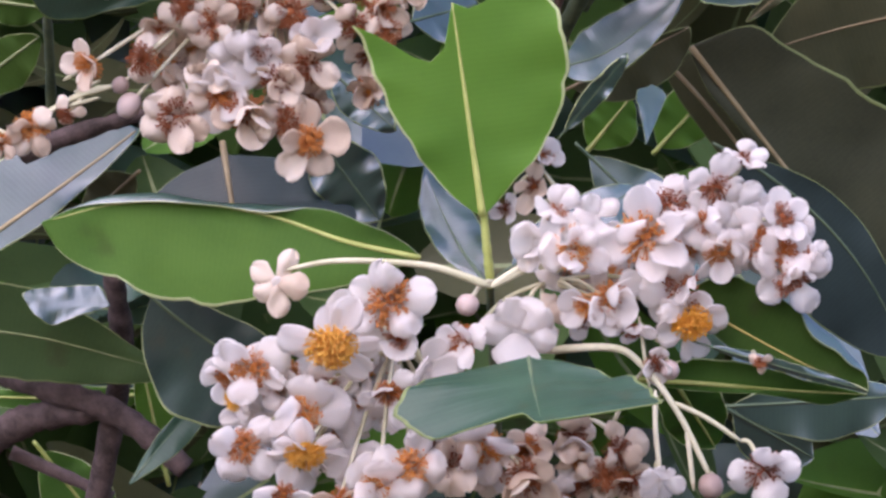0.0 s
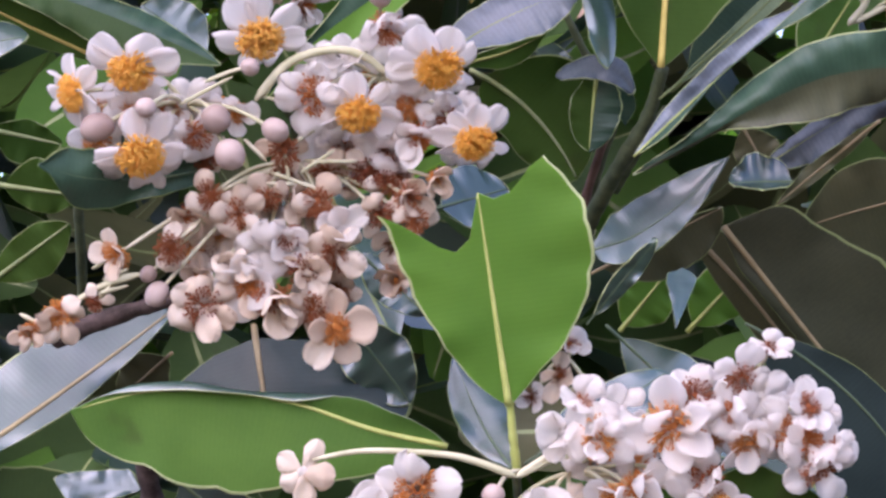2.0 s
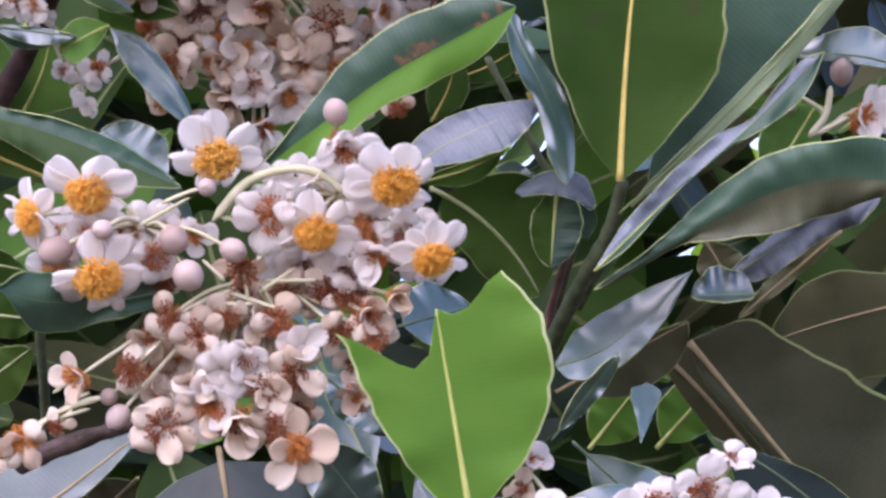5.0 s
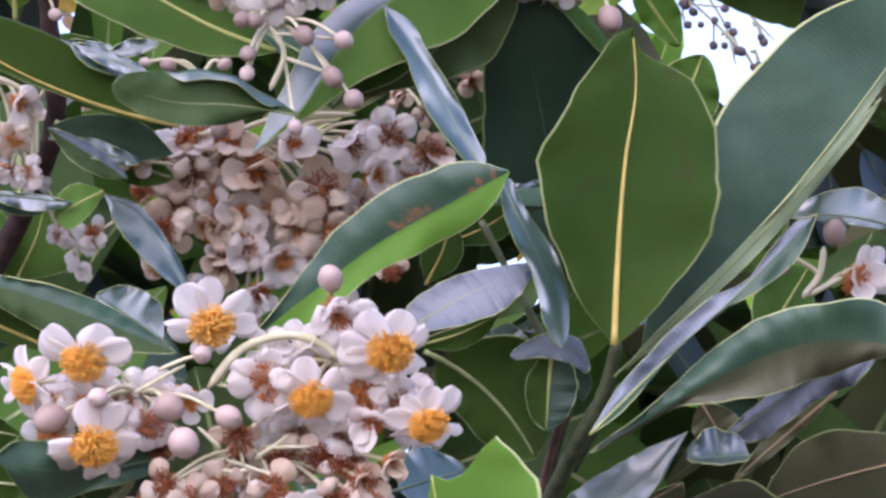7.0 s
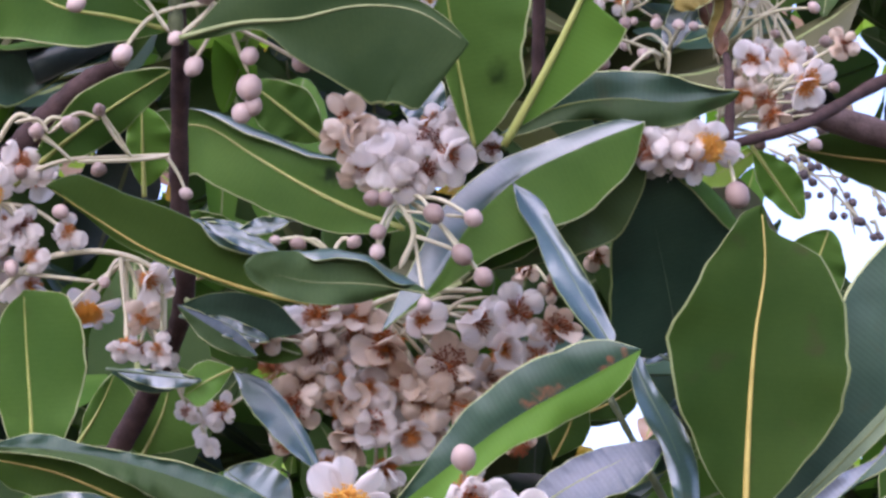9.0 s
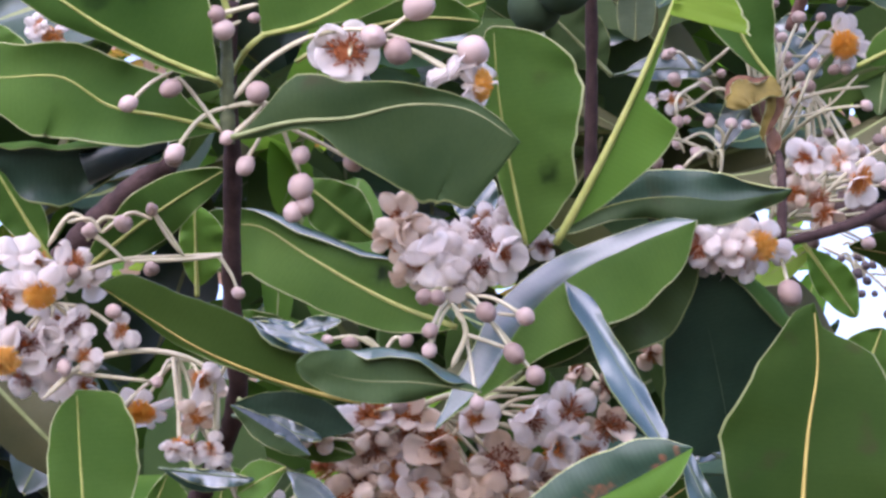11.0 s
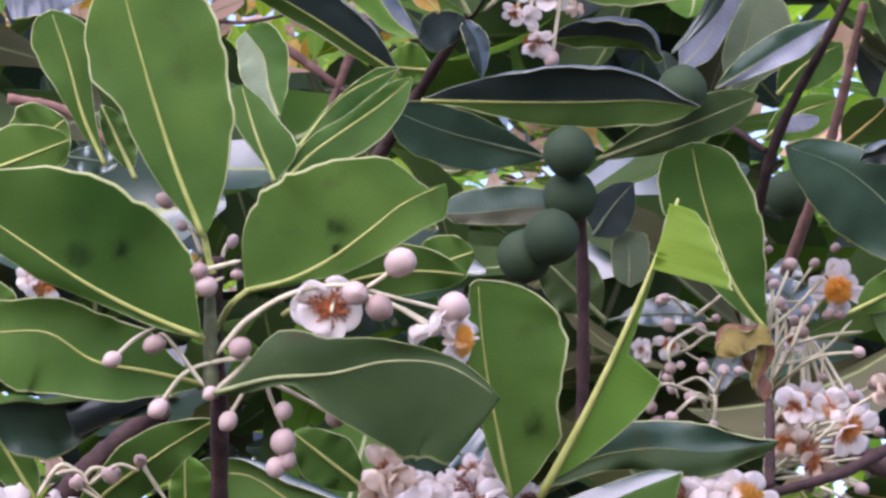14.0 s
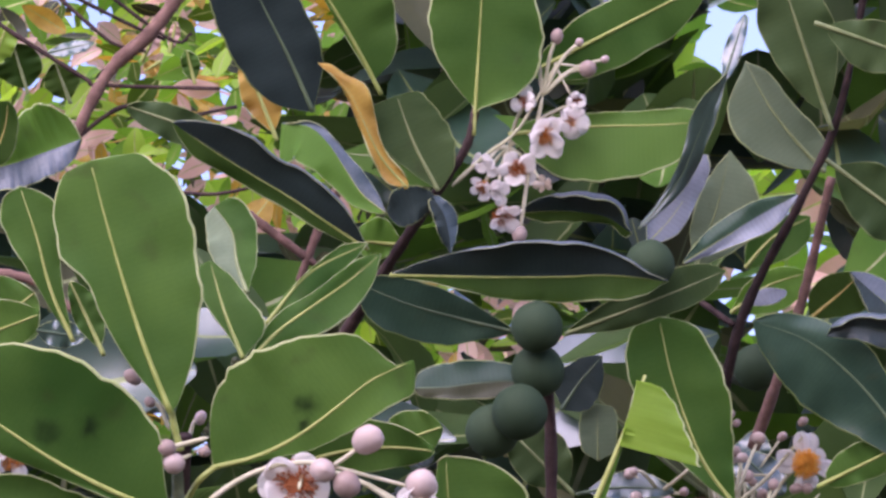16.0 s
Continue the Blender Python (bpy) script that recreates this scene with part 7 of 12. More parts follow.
stalk(cluster_a, [(0.0396, 1.3581, 1.7727), (0.0303, 1.3586, 1.7705), (0.0192, 1.3591, 1.7685)], 0.0009, 0.0007)
stalk(cluster_a, [(0.0378, 1.3580, 1.7737), (0.0327, 1.3570, 1.7813)], 0.0008, 0.0006)
bud(cluster_a, (0.0055, 1.3433, 1.7370), 0.0036, (-0.57, -0.63, -0.53))
stalk(cluster_a, [(0.0158, 1.3542, 1.7451), (0.0109, 1.3477, 1.7441), (0.0055, 1.3433, 1.7370)], 0.0008, 0.0007)
stalk(cluster_a, [(0.0271, 1.3548, 1.7222), (0.0501, 1.3444, 1.7209), (0.0597, 1.3451, 1.7150), (0.0704, 1.3470, 1.6992), (0.0803, 1.3500, 1.6764)], 0.0014, 0.0009)
stalk(cluster_a, [(0.0689, 1.3465, 1.7025), (0.0793, 1.3471, 1.6969), (0.0900, 1.3480, 1.6888)], 0.0009, 0.0008)
stalk(cluster_a, [(0.0637, 1.3460, 1.7067), (0.0630, 1.3478, 1.6943), (0.0636, 1.3495, 1.6809)], 0.0009, 0.0008)
stalk(cluster_a, [(0.0729, 1.3475, 1.6946), (0.0740, 1.3503, 1.6741)], 0.0009, 0.0008)
stalk(cluster_a, [(0.0597, 1.3430, 1.7302), (0.0619, 1.3462, 1.7069)], 0.0006, 0.0006)
flower(cluster_a, (0.0964, 1.3489, 1.6798), 0.0121, (0.19, -0.95, -0.24), "old")
stalk(cluster_a, [(0.0908, 1.3598, 1.6902), (0.0938, 1.3584, 1.6890), (0.0962, 1.3500, 1.6801)], 0.0008, 0.0007)
flower(cluster_a, (0.0977, 1.3485, 1.7141), 0.0043, (0.19, -0.83, -0.53), "spent")
stalk(cluster_a, [(0.0906, 1.3561, 1.7190), (0.0945, 1.3563, 1.7206), (0.0976, 1.3494, 1.7147)], 0.0008, 0.0007)
flower(cluster_a, (0.0639, 1.3498, 1.6786), 0.0078, (-0.00, -0.78, -0.62), "shut")
stalk(cluster_a, [(0.0631, 1.3614, 1.6828), (0.0638, 1.3596, 1.6847), (0.0639, 1.3506, 1.6792)], 0.0008, 0.0007)
bud(cluster_a, (0.0795, 1.3499, 1.6752), 0.0042, (-0.10, -0.96, -0.27))
stalk(cluster_a, [(0.0809, 1.3616, 1.6782), (0.0805, 1.3548, 1.6797), (0.0795, 1.3500, 1.6752)], 0.0008, 0.0007)
bud(cluster_a, (0.0686, 1.3452, 1.7127), 0.0031, (0.43, 0.13, -0.89))
stalk(cluster_a, [(0.0646, 1.3440, 1.7228), (0.0668, 1.3437, 1.7208), (0.0686, 1.3453, 1.7127)], 0.0008, 0.0007)
flower(cluster_a, (0.0375, 1.3781, 1.6979), 0.0099, (-0.00, -0.78, -0.62), "cream")
stalk(cluster_a, [(0.0504, 1.3778, 1.6980), (0.0442, 1.3820, 1.7018), (0.0376, 1.3789, 1.6984)], 0.0008, 0.0007)
flower(cluster_a, (0.0528, 1.3786, 1.6915), 0.0099, (0.19, -0.88, -0.43), "cream")
stalk(cluster_a, [(0.0504, 1.3777, 1.6980), (0.0518, 1.3823, 1.6986), (0.0526, 1.3795, 1.6919)], 0.0008, 0.0007)
flower(cluster_a, (0.0642, 1.3450, 1.7157), 0.0068, (-0.01, -0.85, -0.53), "shut")
stalk(cluster_a, [(0.0504, 1.3778, 1.6980), (0.0576, 1.3654, 1.7107), (0.0642, 1.3457, 1.7161)], 0.0008, 0.0007)
flower(cluster_a, (0.0568, 1.3799, 1.6812), 0.0091, (-0.00, -0.70, -0.71), "cream")
stalk(cluster_a, [(0.0504, 1.3777, 1.6980), (0.0538, 1.3829, 1.6936), (0.0569, 1.3807, 1.6819)], 0.0008, 0.0007)
flower(cluster_a, (0.0387, 1.3850, 1.6810), 0.0087, (-0.34, -0.94, -0.05), "spent")
flower(cluster_a, (0.0542, 1.3857, 1.6822), 0.0093, (-0.17, -0.85, -0.50), "cream")
flower(cluster_a, (0.0057, 1.3858, 1.6894), 0.0103, (0.04, -0.90, -0.43), "cream")
flower(cluster_a, (0.0275, 1.3862, 1.6865), 0.0076, (-0.13, -0.99, -0.02), "spent")
flower(cluster_a, (0.0400, 1.3800, 1.6889), 0.0085, (0.13, -0.86, -0.49), "cream")
flower(cluster_a, (-0.0274, 1.3829, 1.6830), 0.0095, (-0.02, -0.86, -0.52), "spent")
flower(cluster_a, (0.0193, 1.3839, 1.6788), 0.0109, (0.32, -0.95, 0.05), "shut")
flower(cluster_a, (0.0223, 1.3806, 1.6932), 0.0100, (-0.01, -0.91, -0.41), "cream")
flower(cluster_a, (0.0230, 1.3805, 1.6939), 0.0093, (-0.03, -1.00, -0.05), "spent")
flower(cluster_a, (0.0454, 1.3871, 1.6836), 0.0083, (-0.35, -0.92, -0.18), "cream")
flower(cluster_a, (0.0240, 1.3829, 1.6932), 0.0084, (-0.16, -0.90, -0.42), "spent")
flower(cluster_a, (-0.0146, 1.3882, 1.6895), 0.0113, (0.32, -0.94, -0.11), "cream")
flower(cluster_a, (0.0475, 1.3804, 1.6835), 0.0097, (0.19, -0.96, -0.21), "spent")
flower(cluster_a, (0.0069, 1.3829, 1.6942), 0.0107, (-0.22, -0.88, -0.42), "cream")
flower(cluster_a, (0.0322, 1.3837, 1.6781), 0.0083, (-0.27, -0.89, -0.35), "shut")
flower(cluster_a, (-0.0083, 1.3832, 1.6918), 0.0098, (0.33, -0.76, -0.56), "spent")
flower(cluster_a, (0.0117, 1.3825, 1.6873), 0.0091, (-0.26, -0.94, -0.21), "spent")
flower(cluster_a, (0.0403, 1.3814, 1.6917), 0.0102, (-0.10, -0.93, -0.37), "shut")

# middle blossom cluster
cluster_b = thing("flower_cluster", (-0.0628, 1.3488, 1.8718), "white blossom cluster with bright orange stamens and withered flowers below", "flowers", "blossom clusters")
stalk(cluster_b, [(-0.0638, 1.3490, 1.8705), (-0.0520, 1.3467, 1.8819), (-0.0371, 1.3461, 1.8852), (-0.0262, 1.3468, 1.8817), (-0.0210, 1.3478, 1.8765)], 0.0016, 0.0013)
stalk(cluster_b, [(-0.0793, 1.3379, 1.8752), (-0.0700, 1.3373, 1.8782), (-0.0648, 1.3372, 1.8788)], 0.0008, 0.0006)
stalk(cluster_b, [(-0.0619, 1.3488, 1.8717), (-0.0238, 1.3509, 1.8613)], 0.0008, 0.0006)
stalk(cluster_b, [(-0.0885, 1.3491, 1.8705), (-0.0706, 1.3474, 1.8785)], 0.0008, 0.0006)
flower(cluster_b, (-0.1032, 1.3417, 1.8820), 0.0146, (-0.05, -0.66, -0.75), "open")
stalk(cluster_b, [(-0.0866, 1.3608, 1.8729), (-0.0947, 1.3553, 1.8814), (-0.1032, 1.3424, 1.8827)], 0.0008, 0.0007)
flower(cluster_b, (-0.1219, 1.3478, 1.8765), 0.0123, (-0.85, -0.47, -0.22), "open")
stalk(cluster_b, [(-0.0866, 1.3608, 1.8729), (-0.1040, 1.3584, 1.8786), (-0.1211, 1.3484, 1.8767)], 0.0008, 0.0007)
flower(cluster_b, (-0.1015, 1.3402, 1.8537), 0.0153, (0.00, -0.66, -0.75), "open")
stalk(cluster_b, [(-0.0866, 1.3608, 1.8728), (-0.0939, 1.3545, 1.8673), (-0.1014, 1.3408, 1.8545)], 0.0008, 0.0007)
flower(cluster_b, (-0.0919, 1.3589, 1.8722), 0.0083, (-0.20, -0.85, -0.49), "mid")
stalk(cluster_b, [(-0.0866, 1.3608, 1.8729), (-0.0891, 1.3639, 1.8764), (-0.0917, 1.3598, 1.8726)], 0.0008, 0.0007)
flower(cluster_b, (-0.0713, 1.3595, 1.8691), 0.0083, (0.30, -0.83, -0.47), "mid")
stalk(cluster_b, [(-0.0866, 1.3608, 1.8729), (-0.0787, 1.3642, 1.8749), (-0.0715, 1.3603, 1.8696)], 0.0008, 0.0007)
flower(cluster_b, (-0.1047, 1.3543, 1.8698), 0.0100, (-0.21, -0.89, -0.40), "shut")
stalk(cluster_b, [(-0.0866, 1.3608, 1.8729), (-0.0954, 1.3616, 1.8752), (-0.1045, 1.3552, 1.8702)], 0.0008, 0.0007)
flower(cluster_b, (-0.0850, 1.3568, 1.8624), 0.0100, (0.20, -0.80, -0.57), "shut")
stalk(cluster_b, [(-0.0866, 1.3608, 1.8728), (-0.0856, 1.3628, 1.8716), (-0.0851, 1.3576, 1.8631)], 0.0008, 0.0007)
flower(cluster_b, (-0.1178, 1.3569, 1.8721), 0.0091, (-0.40, -0.78, -0.48), "shut")
stalk(cluster_b, [(-0.0866, 1.3608, 1.8729), (-0.1020, 1.3629, 1.8764), (-0.1174, 1.3577, 1.8725)], 0.0008, 0.0007)
flower(cluster_b, (-0.0950, 1.3564, 1.8640), 0.0083, (-0.01, -0.92, -0.40), "shut")
stalk(cluster_b, [(-0.0866, 1.3608, 1.8729), (-0.0906, 1.3627, 1.8723), (-0.0950, 1.3574, 1.8643)], 0.0008, 0.0007)
flower(cluster_b, (-0.1034, 1.3653, 1.8741), 0.0103, (0.21, -0.98, -0.06), "shut")
flower(cluster_b, (-0.0762, 1.3646, 1.8712), 0.0086, (-0.31, -0.95, -0.07), "shut")
flower(cluster_b, (-0.0803, 1.3686, 1.8738), 0.0091, (0.04, -0.96, -0.28), "shut")
flower(cluster_b, (-0.1169, 1.3674, 1.8633), 0.0092, (0.02, -0.92, -0.40), "shut")
flower(cluster_b, (-0.0866, 1.3612, 1.8731), 0.0101, (-0.10, -0.92, -0.38), "shut")
flower(cluster_b, (-0.1160, 1.3681, 1.8745), 0.0104, (0.19, -0.93, -0.32), "shut")
flower(cluster_b, (-0.1018, 1.3649, 1.8723), 0.0089, (-0.30, -0.93, -0.21), "shut")
bud(cluster_b, (-0.0982, 1.3295, 1.8662), 0.0034, (-0.35, -0.91, -0.23))
stalk(cluster_b, [(-0.0866, 1.3608, 1.8729), (-0.0921, 1.3442, 1.8726), (-0.0982, 1.3295, 1.8662)], 0.0008, 0.0007)
bud(cluster_b, (-0.0765, 1.3422, 1.8638), 0.0050, (0.45, -0.81, -0.37))
stalk(cluster_b, [(-0.0866, 1.3608, 1.8729), (-0.0813, 1.3506, 1.8713), (-0.0765, 1.3422, 1.8638)], 0.0008, 0.0007)
bud(cluster_b, (-0.0725, 1.3406, 1.8515), 0.0052, (0.47, -0.62, -0.63))
stalk(cluster_b, [(-0.0866, 1.3608, 1.8728), (-0.0793, 1.3497, 1.8651), (-0.0725, 1.3406, 1.8515)], 0.0008, 0.0007)
bud(cluster_b, (-0.0575, 1.3392, 1.8583), 0.0041, (0.76, -0.57, -0.32))
stalk(cluster_b, [(-0.0866, 1.3608, 1.8729), (-0.0717, 1.3491, 1.8685), (-0.0574, 1.3392, 1.8582)], 0.0008, 0.0007)
bud(cluster_b, (-0.1151, 1.3443, 1.8637), 0.0047, (-0.82, -0.46, -0.34))
stalk(cluster_b, [(-0.0866, 1.3608, 1.8729), (-0.1006, 1.3515, 1.8712), (-0.1151, 1.3443, 1.8637)], 0.0008, 0.0007)
bud(cluster_b, (-0.1033, 1.3460, 1.8652), 0.0047, (-0.70, -0.61, -0.38))
stalk(cluster_b, [(-0.0866, 1.3608, 1.8729), (-0.0946, 1.3525, 1.8721), (-0.1033, 1.3460, 1.8652)], 0.0008, 0.0007)
flower(cluster_b, (-0.0614, 1.3448, 1.8911), 0.0154, (0.15, -0.65, -0.75), "open")
stalk(cluster_b, [(-0.0656, 1.3589, 1.8825), (-0.0633, 1.3559, 1.8908), (-0.0614, 1.3455, 1.8919)], 0.0008, 0.0007)
bud(cluster_b, (-0.0644, 1.3352, 1.8787), 0.0031, (0.04, -0.99, -0.17))
stalk(cluster_b, [(-0.0656, 1.3589, 1.8825), (-0.0647, 1.3460, 1.8836), (-0.0644, 1.3352, 1.8787)], 0.0008, 0.0007)
flower(cluster_b, (-0.0202, 1.3447, 1.8913), 0.0122, (-0.00, -0.81, -0.58), "old")
stalk(cluster_b, [(-0.0232, 1.3597, 1.8782), (-0.0215, 1.3563, 1.8888), (-0.0202, 1.3456, 1.8920)], 0.0008, 0.0007)
flower(cluster_b, (-0.0039, 1.3397, 1.8766), 0.0153, (0.10, -0.65, -0.75), "open")
stalk(cluster_b, [(-0.0232, 1.3597, 1.8782), (-0.0134, 1.3538, 1.8813), (-0.0040, 1.3403, 1.8773)], 0.0008, 0.0007)
flower(cluster_b, (-0.0308, 1.3442, 1.8639), 0.0135, (0.00, -0.66, -0.75), "open")
stalk(cluster_b, [(-0.0232, 1.3597, 1.8782), (-0.0268, 1.3560, 1.8750), (-0.0308, 1.3449, 1.8646)], 0.0008, 0.0007)
flower(cluster_b, (-0.0451, 1.3489, 1.8712), 0.0136, (-0.10, -0.86, -0.49), "mid")
stalk(cluster_b, [(-0.0232, 1.3597, 1.8782), (-0.0340, 1.3584, 1.8787), (-0.0450, 1.3497, 1.8717)], 0.0008, 0.0007)
flower(cluster_b, (-0.0122, 1.3518, 1.8557), 0.0102, (-0.00, -0.81, -0.58), "mid")
stalk(cluster_b, [(-0.0232, 1.3597, 1.8782), (-0.0175, 1.3598, 1.8710), (-0.0122, 1.3527, 1.8563)], 0.0008, 0.0007)
flower(cluster_b, (0.0061, 1.3483, 1.8532), 0.0132, (0.21, -0.59, -0.78), "open")
stalk(cluster_b, [(-0.0232, 1.3597, 1.8782), (-0.0083, 1.3581, 1.8697), (0.0060, 1.3489, 1.8540)], 0.0008, 0.0007)
flower(cluster_b, (-0.0286, 1.3588, 1.8464), 0.0106, (-0.00, -0.81, -0.58), "spent")
stalk(cluster_b, [(-0.0232, 1.3596, 1.8782), (-0.0256, 1.3633, 1.8662), (-0.0285, 1.3597, 1.8468)], 0.0008, 0.0007)
flower(cluster_b, (-0.0223, 1.3594, 1.8433), 0.0097, (0.10, -0.74, -0.66), "spent")
stalk(cluster_b, [(-0.0232, 1.3596, 1.8782), (-0.0225, 1.3636, 1.8647), (-0.0224, 1.3602, 1.8438)], 0.0008, 0.0007)
flower(cluster_b, (-0.0017, 1.3565, 1.8631), 0.0100, (0.19, -0.90, -0.39), "shut")
stalk(cluster_b, [(-0.0232, 1.3597, 1.8782), (-0.0122, 1.3622, 1.8745), (-0.0019, 1.3575, 1.8635)], 0.0008, 0.0007)
flower(cluster_b, (-0.0144, 1.3538, 1.8670), 0.0099, (-0.00, -0.87, -0.49), "shut")
stalk(cluster_b, [(-0.0232, 1.3597, 1.8782), (-0.0185, 1.3608, 1.8765), (-0.0144, 1.3547, 1.8675)], 0.0008, 0.0007)
flower(cluster_b, (-0.0431, 1.3529, 1.8817), 0.0083, (-0.22, -0.95, 0.20), "shut")
stalk(cluster_b, [(-0.0232, 1.3597, 1.8782), (-0.0329, 1.3604, 1.8840), (-0.0430, 1.3539, 1.8815)], 0.0008, 0.0007)
flower(cluster_b, (-0.0338, 1.3526, 1.8830), 0.0091, (-0.02, -0.98, 0.20), "shut")
stalk(cluster_b, [(-0.0232, 1.3597, 1.8782), (-0.0282, 1.3602, 1.8846), (-0.0338, 1.3536, 1.8828)], 0.0008, 0.0007)
flower(cluster_b, (-0.0208, 1.3585, 1.8533), 0.0100, (-0.00, -0.87, -0.49), "shut")
stalk(cluster_b, [(-0.0232, 1.3596, 1.8782), (-0.0217, 1.3632, 1.8697), (-0.0208, 1.3594, 1.8538)], 0.0008, 0.0007)
bud(cluster_b, (-0.0213, 1.3384, 1.9011), 0.0041, (-0.01, -0.68, 0.73))
stalk(cluster_b, [(-0.0232, 1.3596, 1.8782), (-0.0220, 1.3482, 1.8927), (-0.0213, 1.3387, 1.9012)], 0.0008, 0.0007)
flower(cluster_b, (-0.0354, 1.3730, 1.8544), 0.0088, (-0.33, -0.94, -0.10), "old")
flower(cluster_b, (-0.0198, 1.3650, 1.8700), 0.0084, (-0.04, -0.94, -0.35), "shut")
flower(cluster_b, (-0.0023, 1.3654, 1.8791), 0.0091, (0.13, -0.92, -0.36), "shut")
flower(cluster_b, (0.0006, 1.3704, 1.8593), 0.0104, (0.33, -0.94, -0.03), "shut")
flower(cluster_b, (-0.0269, 1.3690, 1.8628), 0.0094, (-0.29, -0.74, -0.60), "old")
flower(cluster_b, (-0.0360, 1.3673, 1.8582), 0.0102, (0.31, -0.89, -0.33), "old")
flower(cluster_b, (0.0028, 1.3717, 1.8642), 0.0106, (-0.16, -0.95, -0.25), "shut")
flower(cluster_b, (-0.0398, 1.3705, 1.8605), 0.0087, (-0.14, -0.96, -0.26), "old")
flower(cluster_b, (-0.0207, 1.3653, 1.8629), 0.0093, (0.01, -0.93, -0.36), "shut")
flower(cluster_b, (0.0007, 1.3666, 1.8656), 0.0105, (-0.11, -0.78, -0.61), "shut")
flower(cluster_b, (-0.0339, 1.3624, 1.8821), 0.0091, (0.23, -0.77, -0.59), "shut")
flower(cluster_b, (-0.0250, 1.3643, 1.8777), 0.0104, (-0.21, -0.83, -0.52), "shut")
flower(cluster_b, (-0.0459, 1.3664, 1.8601), 0.0094, (0.05, -0.79, -0.61), "shut")
flower(cluster_b, (-0.0639, 1.3591, 1.8233), 0.0119, (-0.01, -0.92, -0.40), "shut")
stalk(cluster_b, [(-0.0526, 1.3650, 1.8527), (-0.0580, 1.3658, 1.8418), (-0.0639, 1.3594, 1.8235)], 0.0008, 0.0007)
flower(cluster_b, (-0.0564, 1.3583, 1.8264), 0.0096, (0.30, -0.83, -0.47), "shut")
stalk(cluster_b, [(-0.0526, 1.3649, 1.8527), (-0.0542, 1.3655, 1.8434), (-0.0566, 1.3587, 1.8268)], 0.0008, 0.0007)
flower(cluster_b, (-0.0621, 1.3630, 1.8071), 0.0129, (0.20, -0.85, -0.48), "cream")
stalk(cluster_b, [(-0.0526, 1.3652, 1.8527), (-0.0571, 1.3677, 1.8337), (-0.0623, 1.3628, 1.8074)], 0.0008, 0.0007)
flower(cluster_b, (-0.0692, 1.3619, 1.8119), 0.0116, (-0.11, -0.91, -0.40), "shut")
stalk(cluster_b, [(-0.0526, 1.3651, 1.8527), (-0.0606, 1.3672, 1.8361), (-0.0691, 1.3619, 1.8121)], 0.0008, 0.0007)
flower(cluster_b, (-0.0845, 1.3635, 1.8066), 0.0119, (0.10, -0.81, -0.58), "aged")
stalk(cluster_b, [(-0.0526, 1.3652, 1.8527), (-0.0683, 1.3678, 1.8335), (-0.0846, 1.3631, 1.8070)], 0.0008, 0.0007)
flower(cluster_b, (-0.0409, 1.3595, 1.8204), 0.0116, (-0.10, -0.74, -0.67), "aged")
stalk(cluster_b, [(-0.0526, 1.3650, 1.8527), (-0.0464, 1.3661, 1.8404), (-0.0407, 1.3597, 1.8208)], 0.0008, 0.0007)
flower(cluster_b, (-0.0420, 1.3650, 1.7968), 0.0122, (-0.20, -0.85, -0.49), "aged")
stalk(cluster_b, [(-0.0526, 1.3654, 1.8528), (-0.0470, 1.3687, 1.8285), (-0.0417, 1.3649, 1.7970)], 0.0008, 0.0007)
flower(cluster_b, (-0.0388, 1.3577, 1.8280), 0.0091, (0.09, -1.00, -0.00), "shut")
stalk(cluster_b, [(-0.0526, 1.3649, 1.8527), (-0.0454, 1.3653, 1.8443), (-0.0389, 1.3584, 1.8279)], 0.0008, 0.0007)
flower(cluster_b, (-0.0256, 1.3566, 1.8327), 0.0091, (0.20, -0.85, -0.48), "spent")
stalk(cluster_b, [(-0.0526, 1.3649, 1.8526), (-0.0388, 1.3647, 1.8466), (-0.0258, 1.3573, 1.8330)], 0.0008, 0.0007)
flower(cluster_b, (-0.0148, 1.3572, 1.8294), 0.0085, (0.30, -0.83, -0.47), "spent")
stalk(cluster_b, [(-0.0526, 1.3649, 1.8526), (-0.0334, 1.3650, 1.8449), (-0.0151, 1.3578, 1.8297)], 0.0008, 0.0007)
flower(cluster_b, (-0.0941, 1.3588, 1.8259), 0.0097, (-0.20, -0.79, -0.58), "spent")
stalk(cluster_b, [(-0.0526, 1.3650, 1.8527), (-0.0731, 1.3656, 1.8432), (-0.0938, 1.3590, 1.8263)], 0.0008, 0.0007)
flower(cluster_b, (-0.1117, 1.3594, 1.8243), 0.0086, (-0.40, -0.72, -0.57), "cream")
stalk(cluster_b, [(-0.0526, 1.3650, 1.8527), (-0.0819, 1.3658, 1.8424), (-0.1112, 1.3594, 1.8247)], 0.0008, 0.0007)
flower(cluster_b, (-0.0803, 1.3551, 1.8412), 0.0097, (-0.10, -0.86, -0.49), "spent")
stalk(cluster_b, [(-0.0526, 1.3648, 1.8526), (-0.0662, 1.3639, 1.8509), (-0.0801, 1.3558, 1.8416)], 0.0008, 0.0007)
flower(cluster_b, (-0.0556, 1.3522, 1.8542), 0.0091, (-0.01, -0.92, -0.40), "spent")
stalk(cluster_b, [(-0.0526, 1.3648, 1.8526), (-0.0539, 1.3625, 1.8574), (-0.0556, 1.3531, 1.8546)], 0.0008, 0.0007)
flower(cluster_b, (-0.0456, 1.3556, 1.8374), 0.0097, (-0.00, -0.81, -0.58), "spent")
